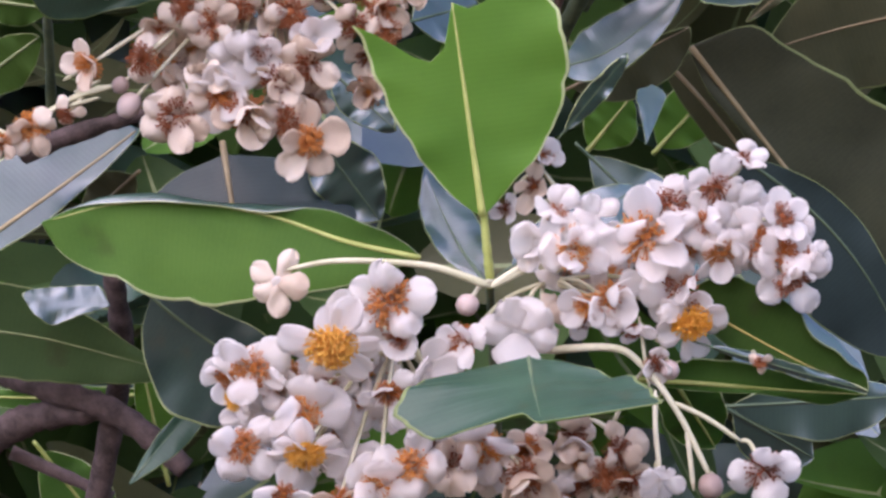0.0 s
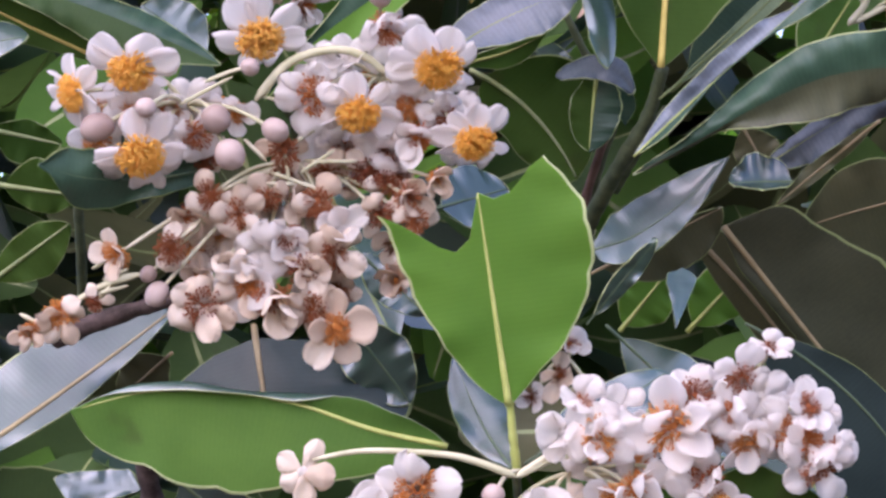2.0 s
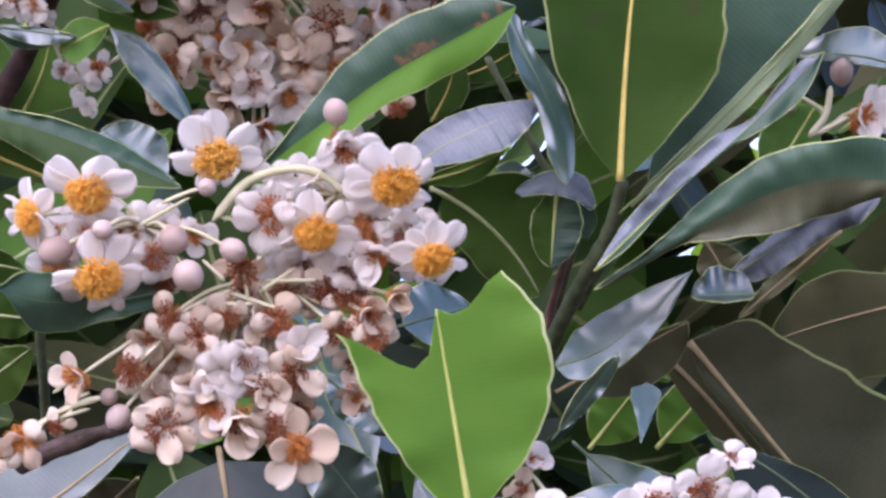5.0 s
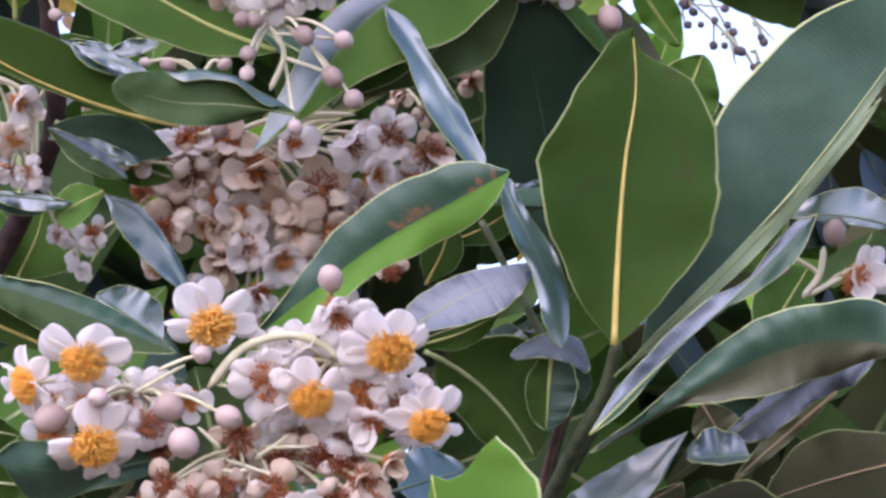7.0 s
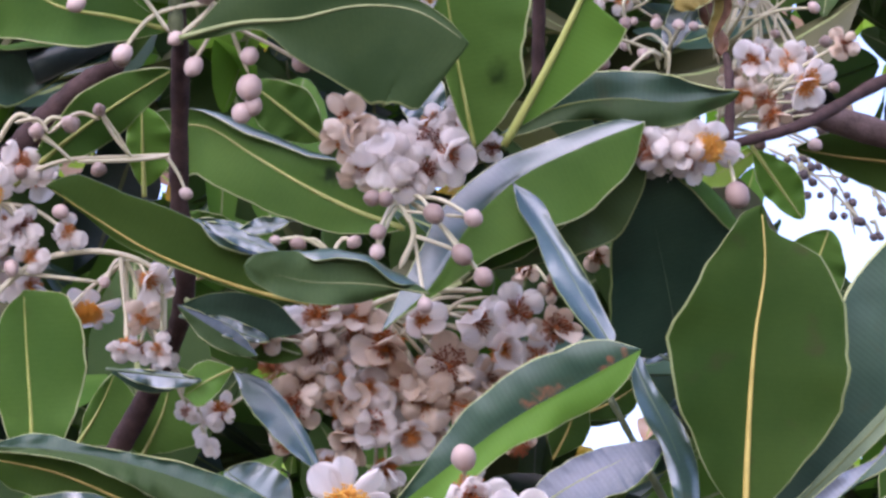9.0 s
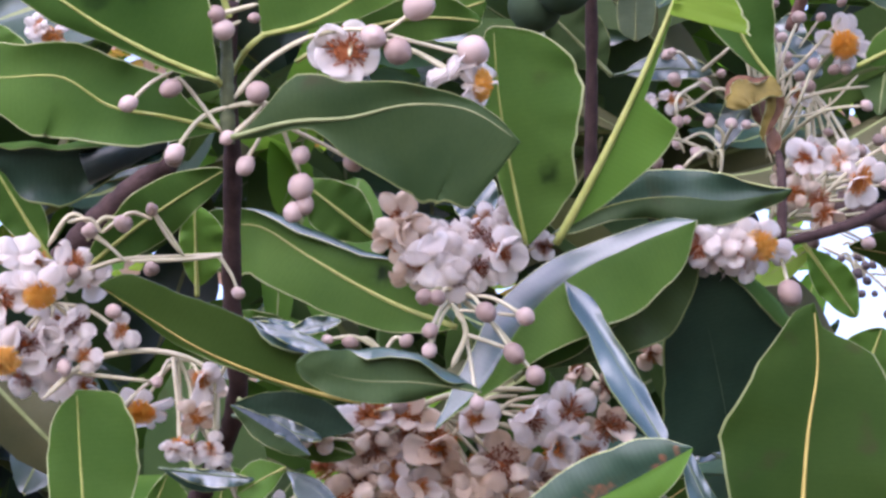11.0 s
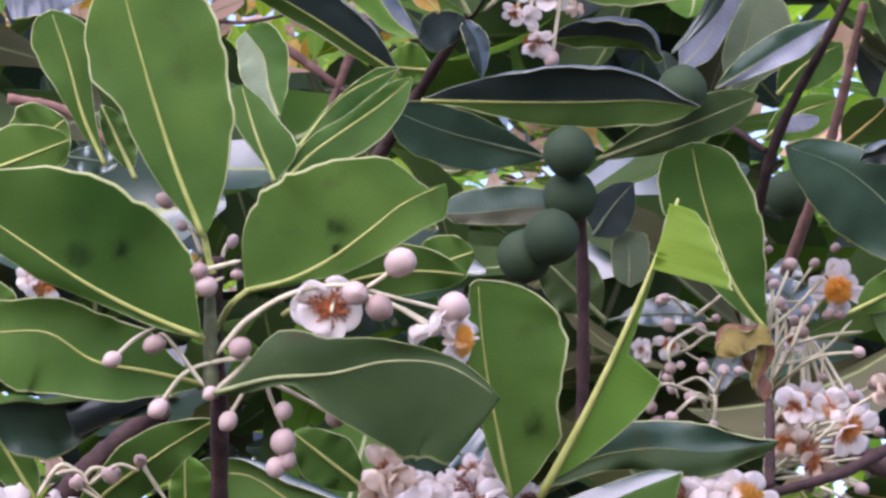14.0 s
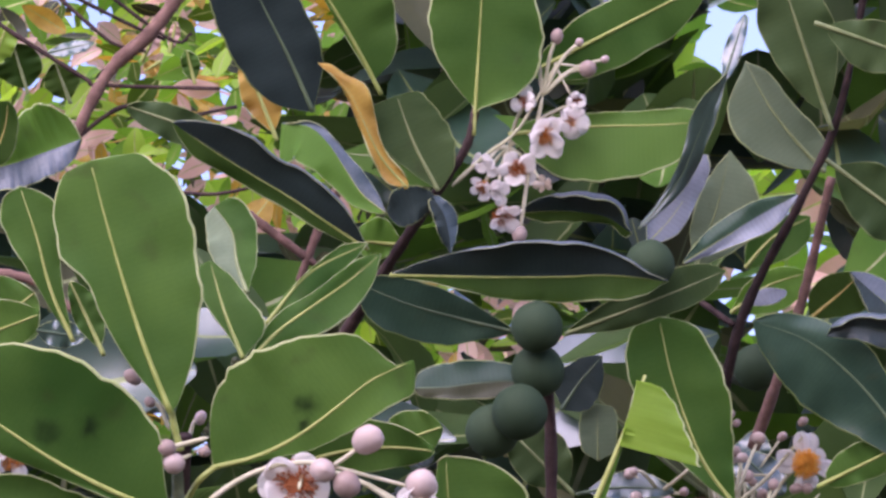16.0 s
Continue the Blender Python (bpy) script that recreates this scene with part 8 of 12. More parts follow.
stalk(cluster_b, [(-0.0526, 1.3648, 1.8526), (-0.0489, 1.3643, 1.8489), (-0.0455, 1.3564, 1.8380)], 0.0008, 0.0007)
flower(cluster_b, (-0.0714, 1.3563, 1.8353), 0.0102, (-0.00, -0.81, -0.58), "cream")
stalk(cluster_b, [(-0.0526, 1.3649, 1.8526), (-0.0618, 1.3645, 1.8479), (-0.0714, 1.3569, 1.8358)], 0.0008, 0.0007)
flower(cluster_b, (-0.0887, 1.3665, 1.8363), 0.0097, (-0.00, -0.87, -0.49), "cream")
stalk(cluster_b, [(-0.0526, 1.3649, 1.8526), (-0.0704, 1.3696, 1.8483), (-0.0887, 1.3671, 1.8367)], 0.0008, 0.0007)
flower(cluster_b, (-0.0620, 1.3552, 1.8402), 0.0088, (0.10, -0.65, -0.75), "spent")
stalk(cluster_b, [(-0.0526, 1.3648, 1.8526), (-0.0571, 1.3640, 1.8503), (-0.0620, 1.3558, 1.8409)], 0.0008, 0.0007)
flower(cluster_b, (-0.0505, 1.3606, 1.8163), 0.0099, (-0.00, -0.87, -0.49), "cream")
stalk(cluster_b, [(-0.0526, 1.3651, 1.8527), (-0.0513, 1.3666, 1.8383), (-0.0505, 1.3608, 1.8165)], 0.0008, 0.0007)
flower(cluster_b, (-0.0495, 1.3636, 1.8037), 0.0099, (-0.10, -0.81, -0.58), "cream")
stalk(cluster_b, [(-0.0526, 1.3653, 1.8527), (-0.0507, 1.3680, 1.8320), (-0.0493, 1.3634, 1.8040)], 0.0008, 0.0007)
flower(cluster_b, (-0.0743, 1.3601, 1.8194), 0.0091, (-0.00, -0.87, -0.49), "cream")
stalk(cluster_b, [(-0.0526, 1.3650, 1.8527), (-0.0631, 1.3662, 1.8399), (-0.0742, 1.3603, 1.8197)], 0.0008, 0.0007)
flower(cluster_b, (-0.0162, 1.3554, 1.8375), 0.0091, (0.29, -0.88, -0.38), "cream")
stalk(cluster_b, [(-0.0526, 1.3648, 1.8526), (-0.0341, 1.3642, 1.8490), (-0.0164, 1.3563, 1.8378)], 0.0008, 0.0007)
flower(cluster_b, (-0.0066, 1.3545, 1.8423), 0.0083, (0.30, -0.83, -0.47), "cream")
stalk(cluster_b, [(-0.0526, 1.3648, 1.8526), (-0.0294, 1.3637, 1.8514), (-0.0069, 1.3553, 1.8428)], 0.0008, 0.0007)
flower(cluster_b, (-0.0560, 1.3772, 1.8297), 0.0088, (-0.35, -0.87, -0.35), "spent")
flower(cluster_b, (-0.0841, 1.3791, 1.8247), 0.0102, (0.15, -0.98, -0.12), "cream")
flower(cluster_b, (-0.0207, 1.3779, 1.8258), 0.0089, (-0.28, -0.89, -0.35), "cream")
flower(cluster_b, (-0.0474, 1.3752, 1.8138), 0.0095, (0.27, -0.75, -0.60), "aged")
flower(cluster_b, (-0.0739, 1.3764, 1.8148), 0.0110, (0.28, -0.92, -0.27), "cream")
flower(cluster_b, (-0.0869, 1.3768, 1.8187), 0.0084, (-0.32, -0.91, -0.26), "cream")
flower(cluster_b, (-0.0879, 1.3764, 1.8294), 0.0111, (0.31, -0.95, 0.01), "cream")
flower(cluster_b, (-0.0761, 1.3782, 1.8130), 0.0094, (-0.26, -0.75, -0.61), "cream")
flower(cluster_b, (-0.0482, 1.3722, 1.8222), 0.0089, (-0.08, -0.89, -0.44), "cream")
flower(cluster_b, (-0.0470, 1.3733, 1.8360), 0.0102, (-0.32, -0.87, -0.38), "cream")
flower(cluster_b, (-0.0786, 1.3767, 1.8348), 0.0114, (-0.27, -0.83, -0.48), "cream")
flower(cluster_b, (-0.0727, 1.3766, 1.8215), 0.0085, (0.24, -0.90, -0.35), "cream")
flower(cluster_b, (-0.0406, 1.3758, 1.8100), 0.0087, (-0.11, -0.98, -0.15), "cream")
flower(cluster_b, (-0.0216, 1.3749, 1.8133), 0.0095, (-0.13, -0.94, -0.31), "cream")
flower(cluster_b, (-0.0570, 1.3701, 1.8303), 0.0086, (-0.16, -0.92, -0.36), "shut")
flower(cluster_b, (-0.0622, 1.3775, 1.8230), 0.0097, (0.14, -0.98, -0.18), "cream")
flower(cluster_b, (-0.0584, 1.3733, 1.8345), 0.0113, (0.01, -0.77, -0.64), "cream")
flower(cluster_b, (-0.0792, 1.3757, 1.8339), 0.0105, (-0.33, -0.71, -0.62), "cream")
flower(cluster_b, (-0.0698, 1.3699, 1.8371), 0.0087, (-0.35, -0.93, -0.04), "cream")
flower(cluster_b, (-0.0817, 1.3644, 1.8561), 0.0092, (-0.08, -0.94, -0.32), "spent")
flower(cluster_b, (-0.0569, 1.3637, 1.8480), 0.0081, (0.06, -0.96, -0.26), "spent")
flower(cluster_b, (-0.0199, 1.3645, 1.8513), 0.0094, (0.21, -0.86, -0.46), "spent")
flower(cluster_b, (-0.0426, 1.3647, 1.8490), 0.0095, (-0.09, -0.75, -0.66), "spent")
flower(cluster_b, (-0.0342, 1.3673, 1.8453), 0.0079, (-0.09, -0.96, -0.27), "spent")
flower(cluster_b, (-0.0295, 1.3660, 1.8522), 0.0081, (0.01, -0.80, -0.60), "spent")
flower(cluster_b, (-0.0581, 1.3667, 1.8468), 0.0086, (-0.05, -0.90, -0.44), "cream")
flower(cluster_b, (-0.0516, 1.3650, 1.8398), 0.0106, (0.26, -0.78, -0.57), "cream")
flower(cluster_b, (-0.0201, 1.3628, 1.8457), 0.0089, (0.11, -0.94, -0.31), "spent")
bud(cluster_b, (-0.0999, 1.3676, 1.8118), 0.0040, (-0.70, 0.04, -0.71))
stalk(cluster_b, [(-0.0526, 1.3652, 1.8527), (-0.0760, 1.3648, 1.8352), (-0.0999, 1.3664, 1.8116)], 0.0008, 0.0007)
bud(cluster_b, (-0.1023, 1.3660, 1.8183), 0.0029, (-0.77, 0.02, -0.63))
stalk(cluster_b, [(-0.0526, 1.3651, 1.8527), (-0.0772, 1.3641, 1.8384), (-0.1023, 1.3650, 1.8181)], 0.0008, 0.0007)
stalk(cluster_b, [(-0.0556, 1.3522, 1.8542), (-0.0441, 1.3509, 1.8607)], 0.0008, 0.0006)
stalk(cluster_b, [(-0.0613, 1.3528, 1.8509), (-0.0682, 1.3514, 1.8585)], 0.0008, 0.0006)
stalk(cluster_b, [(-0.0505, 1.3537, 1.8467), (-0.0390, 1.3524, 1.8533)], 0.0008, 0.0006)
stalk(cluster_b, [(-0.0526, 1.3544, 1.8432), (-0.0654, 1.3544, 1.8440)], 0.0008, 0.0006)
stalk(cluster_b, [(-0.0466, 1.3530, 1.8500), (-0.0319, 1.3532, 1.8492)], 0.0008, 0.0006)
stalk(cluster_b, [(-0.0597, 1.3537, 1.8472), (-0.0399, 1.3553, 1.8389)], 0.0008, 0.0006)
stalk(cluster_b, [(-0.0554, 1.3519, 1.8560), (-0.0544, 1.3543, 1.8433)], 0.0008, 0.0006)
flower(cluster_b, (-0.1214, 1.3831, 1.8127), 0.0069, (-0.30, -0.76, -0.58), "spent")
stalk(cluster_b, [(-0.1051, 1.3810, 1.8208), (-0.1130, 1.3859, 1.8207), (-0.1211, 1.3836, 1.8132)], 0.0008, 0.0007)
flower(cluster_b, (-0.1328, 1.3840, 1.8097), 0.0097, (-0.20, -0.85, -0.49), "cream")
stalk(cluster_b, [(-0.1051, 1.3811, 1.8208), (-0.1188, 1.3864, 1.8192), (-0.1326, 1.3845, 1.8101)], 0.0008, 0.0007)
flower(cluster_b, (-0.1434, 1.3854, 1.8049), 0.0075, (-0.00, -0.87, -0.49), "cream")
stalk(cluster_b, [(-0.1051, 1.3812, 1.8209), (-0.1240, 1.3871, 1.8167), (-0.1434, 1.3858, 1.8053)], 0.0008, 0.0007)
stalk(cluster_b, [(-0.1467, 1.3842, 1.8106), (-0.1359, 1.3853, 1.8044)], 0.0008, 0.0006)
stalk(cluster_b, [(-0.1218, 1.3801, 1.8235), (-0.1093, 1.3787, 1.8301)], 0.0008, 0.0006)
stalk(cluster_b, [(-0.1183, 1.3812, 1.8197), (-0.1097, 1.3804, 1.8228)], 0.0008, 0.0006)
stalk(cluster_b, [(-0.1204, 1.3824, 1.8154), (-0.1100, 1.3818, 1.8175)], 0.0008, 0.0006)

# drooping withered cluster
cluster_c = thing("flower_cluster", (-0.0422, 1.4562, 1.9702), "drooping cluster of ageing cream blossoms with rusty centres", "flowers", "blossom clusters")
stalk(cluster_c, [(-0.0741, 1.4550, 1.9726), (-0.0615, 1.4533, 1.9794), (-0.0447, 1.4517, 1.9858), (-0.0284, 1.4514, 1.9873), (-0.0104, 1.4518, 1.9859)], 0.0012, 0.0010)
stalk(cluster_c, [(-0.0300, 1.4557, 1.9709), (-0.0208, 1.4529, 1.9818), (-0.0086, 1.4525, 1.9838)], 0.0009, 0.0007)
stalk(cluster_c, [(-0.0419, 1.4553, 1.9719), (-0.0287, 1.4524, 1.9836), (-0.0166, 1.4522, 1.9844)], 0.0009, 0.0007)
flower(cluster_c, (-0.0694, 1.4559, 1.9708), 0.0112, (0.00, -0.90, -0.44), "aged")
stalk(cluster_c, [(-0.0456, 1.4650, 1.9831), (-0.0572, 1.4644, 1.9809), (-0.0693, 1.4566, 1.9712)], 0.0008, 0.0007)
flower(cluster_c, (-0.0464, 1.4566, 1.9689), 0.0134, (0.00, -0.92, -0.40), "aged")
stalk(cluster_c, [(-0.0456, 1.4650, 1.9831), (-0.0457, 1.4647, 1.9799), (-0.0463, 1.4572, 1.9692)], 0.0008, 0.0007)
flower(cluster_c, (-0.0249, 1.4589, 1.9612), 0.0127, (0.00, -0.94, -0.35), "aged")
stalk(cluster_c, [(-0.0456, 1.4652, 1.9831), (-0.0350, 1.4659, 1.9760), (-0.0248, 1.4594, 1.9615)], 0.0008, 0.0007)
flower(cluster_c, (-0.0235, 1.4630, 1.9480), 0.0109, (0.10, -0.84, -0.53), "aged")
stalk(cluster_c, [(-0.0457, 1.4654, 1.9832), (-0.0343, 1.4679, 1.9694), (-0.0234, 1.4631, 1.9483)], 0.0008, 0.0007)
flower(cluster_c, (-0.0633, 1.4618, 1.9517), 0.0100, (0.00, -0.85, -0.53), "cream")
stalk(cluster_c, [(-0.0457, 1.4654, 1.9832), (-0.0542, 1.4672, 1.9712), (-0.0631, 1.4619, 1.9519)], 0.0008, 0.0007)
flower(cluster_c, (-0.0530, 1.4641, 1.9441), 0.0113, (0.00, -0.85, -0.53), "old")
stalk(cluster_c, [(-0.0457, 1.4656, 1.9833), (-0.0490, 1.4685, 1.9675), (-0.0527, 1.4641, 1.9442)], 0.0008, 0.0007)
flower(cluster_c, (-0.0615, 1.4653, 1.9399), 0.0097, (-0.10, -0.78, -0.62), "aged")
stalk(cluster_c, [(-0.0458, 1.4657, 1.9833), (-0.0532, 1.4691, 1.9654), (-0.0611, 1.4651, 1.9402)], 0.0008, 0.0007)
flower(cluster_c, (-0.0404, 1.4656, 1.9391), 0.0100, (0.10, -0.78, -0.62), "shut")
stalk(cluster_c, [(-0.0458, 1.4656, 1.9833), (-0.0427, 1.4692, 1.9650), (-0.0402, 1.4654, 1.9394)], 0.0008, 0.0007)
flower(cluster_c, (-0.0341, 1.4623, 1.9501), 0.0109, (0.00, -0.90, -0.44), "cream")
stalk(cluster_c, [(-0.0457, 1.4654, 1.9832), (-0.0396, 1.4675, 1.9705), (-0.0340, 1.4625, 1.9504)], 0.0008, 0.0007)
flower(cluster_c, (-0.0505, 1.4688, 1.9283), 0.0084, (-0.00, -0.71, -0.70), "mid")
stalk(cluster_c, [(-0.0458, 1.4659, 1.9834), (-0.0479, 1.4708, 1.9597), (-0.0502, 1.4684, 1.9287)], 0.0008, 0.0007)
flower(cluster_c, (-0.0797, 1.4614, 1.9526), 0.0112, (-0.30, -0.85, -0.43), "aged")
stalk(cluster_c, [(-0.0457, 1.4654, 1.9832), (-0.0624, 1.4672, 1.9717), (-0.0792, 1.4616, 1.9526)], 0.0008, 0.0007)
flower(cluster_c, (-0.0870, 1.4573, 1.9662), 0.0101, (-0.40, -0.86, -0.33), "spent")
stalk(cluster_c, [(-0.0456, 1.4652, 1.9831), (-0.0660, 1.4651, 1.9785), (-0.0865, 1.4578, 1.9663)], 0.0008, 0.0007)
flower(cluster_c, (-0.0693, 1.4527, 1.9820), 0.0112, (-0.09, -0.99, -0.05), "mid")
stalk(cluster_c, [(-0.0456, 1.4648, 1.9830), (-0.0572, 1.4627, 1.9864), (-0.0692, 1.4536, 1.9820)], 0.0008, 0.0007)
flower(cluster_c, (-0.0572, 1.4529, 1.9810), 0.0109, (0.01, -1.00, -0.06), "cream")
stalk(cluster_c, [(-0.0456, 1.4648, 1.9830), (-0.0512, 1.4630, 1.9860), (-0.0572, 1.4539, 1.9811)], 0.0008, 0.0007)
flower(cluster_c, (-0.0334, 1.4541, 1.9771), 0.0109, (0.11, -0.98, -0.16), "old")
stalk(cluster_c, [(-0.0456, 1.4649, 1.9830), (-0.0392, 1.4635, 1.9840), (-0.0335, 1.4551, 1.9772)], 0.0008, 0.0007)
flower(cluster_c, (-0.0134, 1.4546, 1.9754), 0.0119, (0.10, -0.89, -0.44), "old")
stalk(cluster_c, [(-0.0456, 1.4649, 1.9830), (-0.0293, 1.4638, 1.9832), (-0.0134, 1.4554, 1.9759)], 0.0008, 0.0007)
flower(cluster_c, (0.0009, 1.4542, 1.9772), 0.0119, (0.10, -0.93, -0.35), "old")
stalk(cluster_c, [(-0.0456, 1.4648, 1.9830), (-0.0221, 1.4635, 1.9840), (0.0009, 1.4551, 1.9775)], 0.0008, 0.0007)
flower(cluster_c, (-0.0043, 1.4579, 1.9650), 0.0109, (0.20, -0.88, -0.44), "old")
stalk(cluster_c, [(-0.0456, 1.4651, 1.9831), (-0.0247, 1.4653, 1.9780), (-0.0044, 1.4583, 1.9654)], 0.0008, 0.0007)
flower(cluster_c, (0.0145, 1.4559, 1.9712), 0.0101, (0.40, -0.85, -0.33), "aged")
stalk(cluster_c, [(-0.0456, 1.4649, 1.9830), (-0.0153, 1.4644, 1.9811), (0.0141, 1.4567, 1.9715)], 0.0008, 0.0007)
flower(cluster_c, (0.0065, 1.4588, 1.9622), 0.0090, (0.40, -0.81, -0.42), "shut")
stalk(cluster_c, [(-0.0456, 1.4651, 1.9831), (-0.0192, 1.4658, 1.9766), (0.0062, 1.4592, 1.9625)], 0.0008, 0.0007)
flower(cluster_c, (-0.0836, 1.4649, 1.9408), 0.0084, (-0.30, -0.80, -0.52), "cream")
stalk(cluster_c, [(-0.0458, 1.4657, 1.9834), (-0.0643, 1.4688, 1.9659), (-0.0830, 1.4648, 1.9410)], 0.0008, 0.0007)
flower(cluster_c, (-0.0226, 1.4886, 1.9322), 0.0091, (0.20, -0.76, -0.62), "mid")
stalk(cluster_c, [(-0.0458, 1.4659, 1.9834), (-0.0339, 1.4807, 1.9616), (-0.0224, 1.4882, 1.9325)], 0.0008, 0.0007)
flower(cluster_c, (-0.0137, 1.4866, 1.9393), 0.0085, (0.30, -0.80, -0.52), "spent")
stalk(cluster_c, [(-0.0458, 1.4657, 1.9834), (-0.0293, 1.4796, 1.9651), (-0.0137, 1.4863, 1.9396)], 0.0008, 0.0007)
flower(cluster_c, (-0.0632, 1.4585, 1.9623), 0.0101, (0.00, -0.90, -0.44), "mid")
stalk(cluster_c, [(-0.0456, 1.4652, 1.9832), (-0.0542, 1.4657, 1.9766), (-0.0630, 1.4590, 1.9625)], 0.0008, 0.0007)
flower(cluster_c, (-0.0394, 1.4601, 1.9574), 0.0101, (0.00, -0.90, -0.44), "cream")
stalk(cluster_c, [(-0.0457, 1.4653, 1.9832), (-0.0423, 1.4665, 1.9741), (-0.0393, 1.4605, 1.9576)], 0.0008, 0.0007)
flower(cluster_c, (-0.0538, 1.4605, 1.9557), 0.0105, (0.00, -0.85, -0.53), "old")
stalk(cluster_c, [(-0.0457, 1.4653, 1.9832), (-0.0495, 1.4667, 1.9733), (-0.0536, 1.4608, 1.9560)], 0.0008, 0.0007)
flower(cluster_c, (-0.0754, 1.4588, 1.9613), 0.0090, (-0.20, -0.88, -0.44), "aged")
stalk(cluster_c, [(-0.0457, 1.4652, 1.9832), (-0.0602, 1.4658, 1.9762), (-0.0751, 1.4592, 1.9616)], 0.0008, 0.0007)
flower(cluster_c, (-0.0114, 1.4703, 1.9583), 0.0100, (0.20, -0.88, -0.44), "shut")
stalk(cluster_c, [(-0.0457, 1.4652, 1.9832), (-0.0282, 1.4715, 1.9746), (-0.0114, 1.4707, 1.9586)], 0.0008, 0.0007)
flower(cluster_c, (-0.0336, 1.4756, 1.9408), 0.0081, (0.20, -0.76, -0.62), "cream")
stalk(cluster_c, [(-0.0458, 1.4656, 1.9833), (-0.0393, 1.4742, 1.9658), (-0.0335, 1.4754, 1.9411)], 0.0008, 0.0007)
flower(cluster_c, (-0.0708, 1.4773, 1.9341), 0.0074, (-0.10, -0.70, -0.70), "mid")
stalk(cluster_c, [(-0.0458, 1.4659, 1.9834), (-0.0580, 1.4751, 1.9626), (-0.0704, 1.4770, 1.9345)], 0.0008, 0.0007)
flower(cluster_c, (-0.0557, 1.4806, 1.9229), 0.0074, (-0.00, -0.71, -0.70), "spent")
stalk(cluster_c, [(-0.0459, 1.4661, 1.9835), (-0.0505, 1.4768, 1.9571), (-0.0553, 1.4802, 1.9234)], 0.0008, 0.0007)
flower(cluster_c, (-0.1073, 1.4710, 1.9547), 0.0073, (-0.30, -0.85, -0.43), "mid")
stalk(cluster_c, [(-0.0457, 1.4655, 1.9833), (-0.0762, 1.4719, 1.9728), (-0.1068, 1.4712, 1.9548)], 0.0008, 0.0007)
flower(cluster_c, (-0.0800, 1.4546, 1.9752), 0.0090, (-0.30, -0.92, -0.24), "cream")
stalk(cluster_c, [(-0.0456, 1.4650, 1.9831), (-0.0626, 1.4637, 1.9831), (-0.0797, 1.4554, 1.9753)], 0.0008, 0.0007)
flower(cluster_c, (-0.0489, 1.4686, 1.9621), 0.0093, (-0.03, -0.78, -0.62), "old")
flower(cluster_c, (-0.0244, 1.4676, 1.9629), 0.0085, (-0.28, -0.93, -0.25), "aged")
flower(cluster_c, (-0.0250, 1.4741, 1.9559), 0.0070, (0.33, -0.81, -0.48), "shut")
flower(cluster_c, (-0.0671, 1.4653, 1.9845), 0.0083, (-0.32, -0.72, -0.62), "cream")
flower(cluster_c, (-0.0257, 1.4691, 1.9693), 0.0084, (0.02, -0.87, -0.49), "mid")
flower(cluster_c, (-0.0346, 1.4716, 1.9662), 0.0077, (0.35, -0.72, -0.60), "aged")
flower(cluster_c, (-0.0570, 1.4641, 1.9747), 0.0077, (0.05, -0.99, -0.13), "spent")
flower(cluster_c, (-0.0577, 1.4685, 1.9824), 0.0070, (-0.34, -0.92, -0.18), "aged")
flower(cluster_c, (-0.0494, 1.4771, 1.9475), 0.0080, (0.05, -0.98, -0.20), "mid")
flower(cluster_c, (-0.0558, 1.4660, 1.9719), 0.0070, (0.19, -0.97, -0.14), "cream")
flower(cluster_c, (-0.0712, 1.4649, 1.9830), 0.0090, (0.13, -0.97, -0.19), "old")
flower(cluster_c, (-0.0132, 1.4722, 1.9513), 0.0080, (-0.26, -0.90, -0.33), "aged")
flower(cluster_c, (-0.0630, 1.4727, 1.9480), 0.0090, (0.35, -0.93, -0.06), "shut")
flower(cluster_c, (-0.0118, 1.4707, 1.9575), 0.0084, (0.35, -0.92, -0.19), "cream")
flower(cluster_c, (-0.0261, 1.4701, 1.9695), 0.0077, (-0.29, -0.94, -0.19), "mid")
flower(cluster_c, (-0.0365, 1.4851, 1.9436), 0.0095, (0.21, -0.77, -0.61), "spent")
stalk(cluster_c, [(-0.0458, 1.4656, 1.9833), (-0.0408, 1.4789, 1.9673), (-0.0364, 1.4850, 1.9439)], 0.0008, 0.0007)
flower(cluster_c, (-0.0614, 1.4731, 1.9835), 0.0069, (-0.01, -0.93, -0.37), "mid")
stalk(cluster_c, [(-0.0456, 1.4649, 1.9830), (-0.0532, 1.4730, 1.9872), (-0.0613, 1.4739, 1.9839)], 0.0008, 0.0007)
flower(cluster_c, (-0.0416, 1.4822, 1.9533), 0.0074, (-0.05, -0.94, -0.34), "cream")
stalk(cluster_c, [(-0.0457, 1.4654, 1.9833), (-0.0433, 1.4775, 1.9721), (-0.0413, 1.4824, 1.9534)], 0.0008, 0.0007)
flower(cluster_c, (-0.0156, 1.4799, 1.9612), 0.0094, (-0.22, -0.82, -0.53), "old")
stalk(cluster_c, [(-0.0457, 1.4652, 1.9832), (-0.0303, 1.4763, 1.9761), (-0.0151, 1.4801, 1.9616)], 0.0008, 0.0007)
flower(cluster_c, (-0.0705, 1.4720, 1.9870), 0.0097, (0.16, -0.71, -0.69), "aged")
stalk(cluster_c, [(-0.0456, 1.4648, 1.9830), (-0.0578, 1.4725, 1.9890), (-0.0706, 1.4727, 1.9877)], 0.0008, 0.0007)
flower(cluster_c, (-0.0684, 1.4747, 1.9778), 0.0082, (0.03, -0.82, -0.57), "shut")
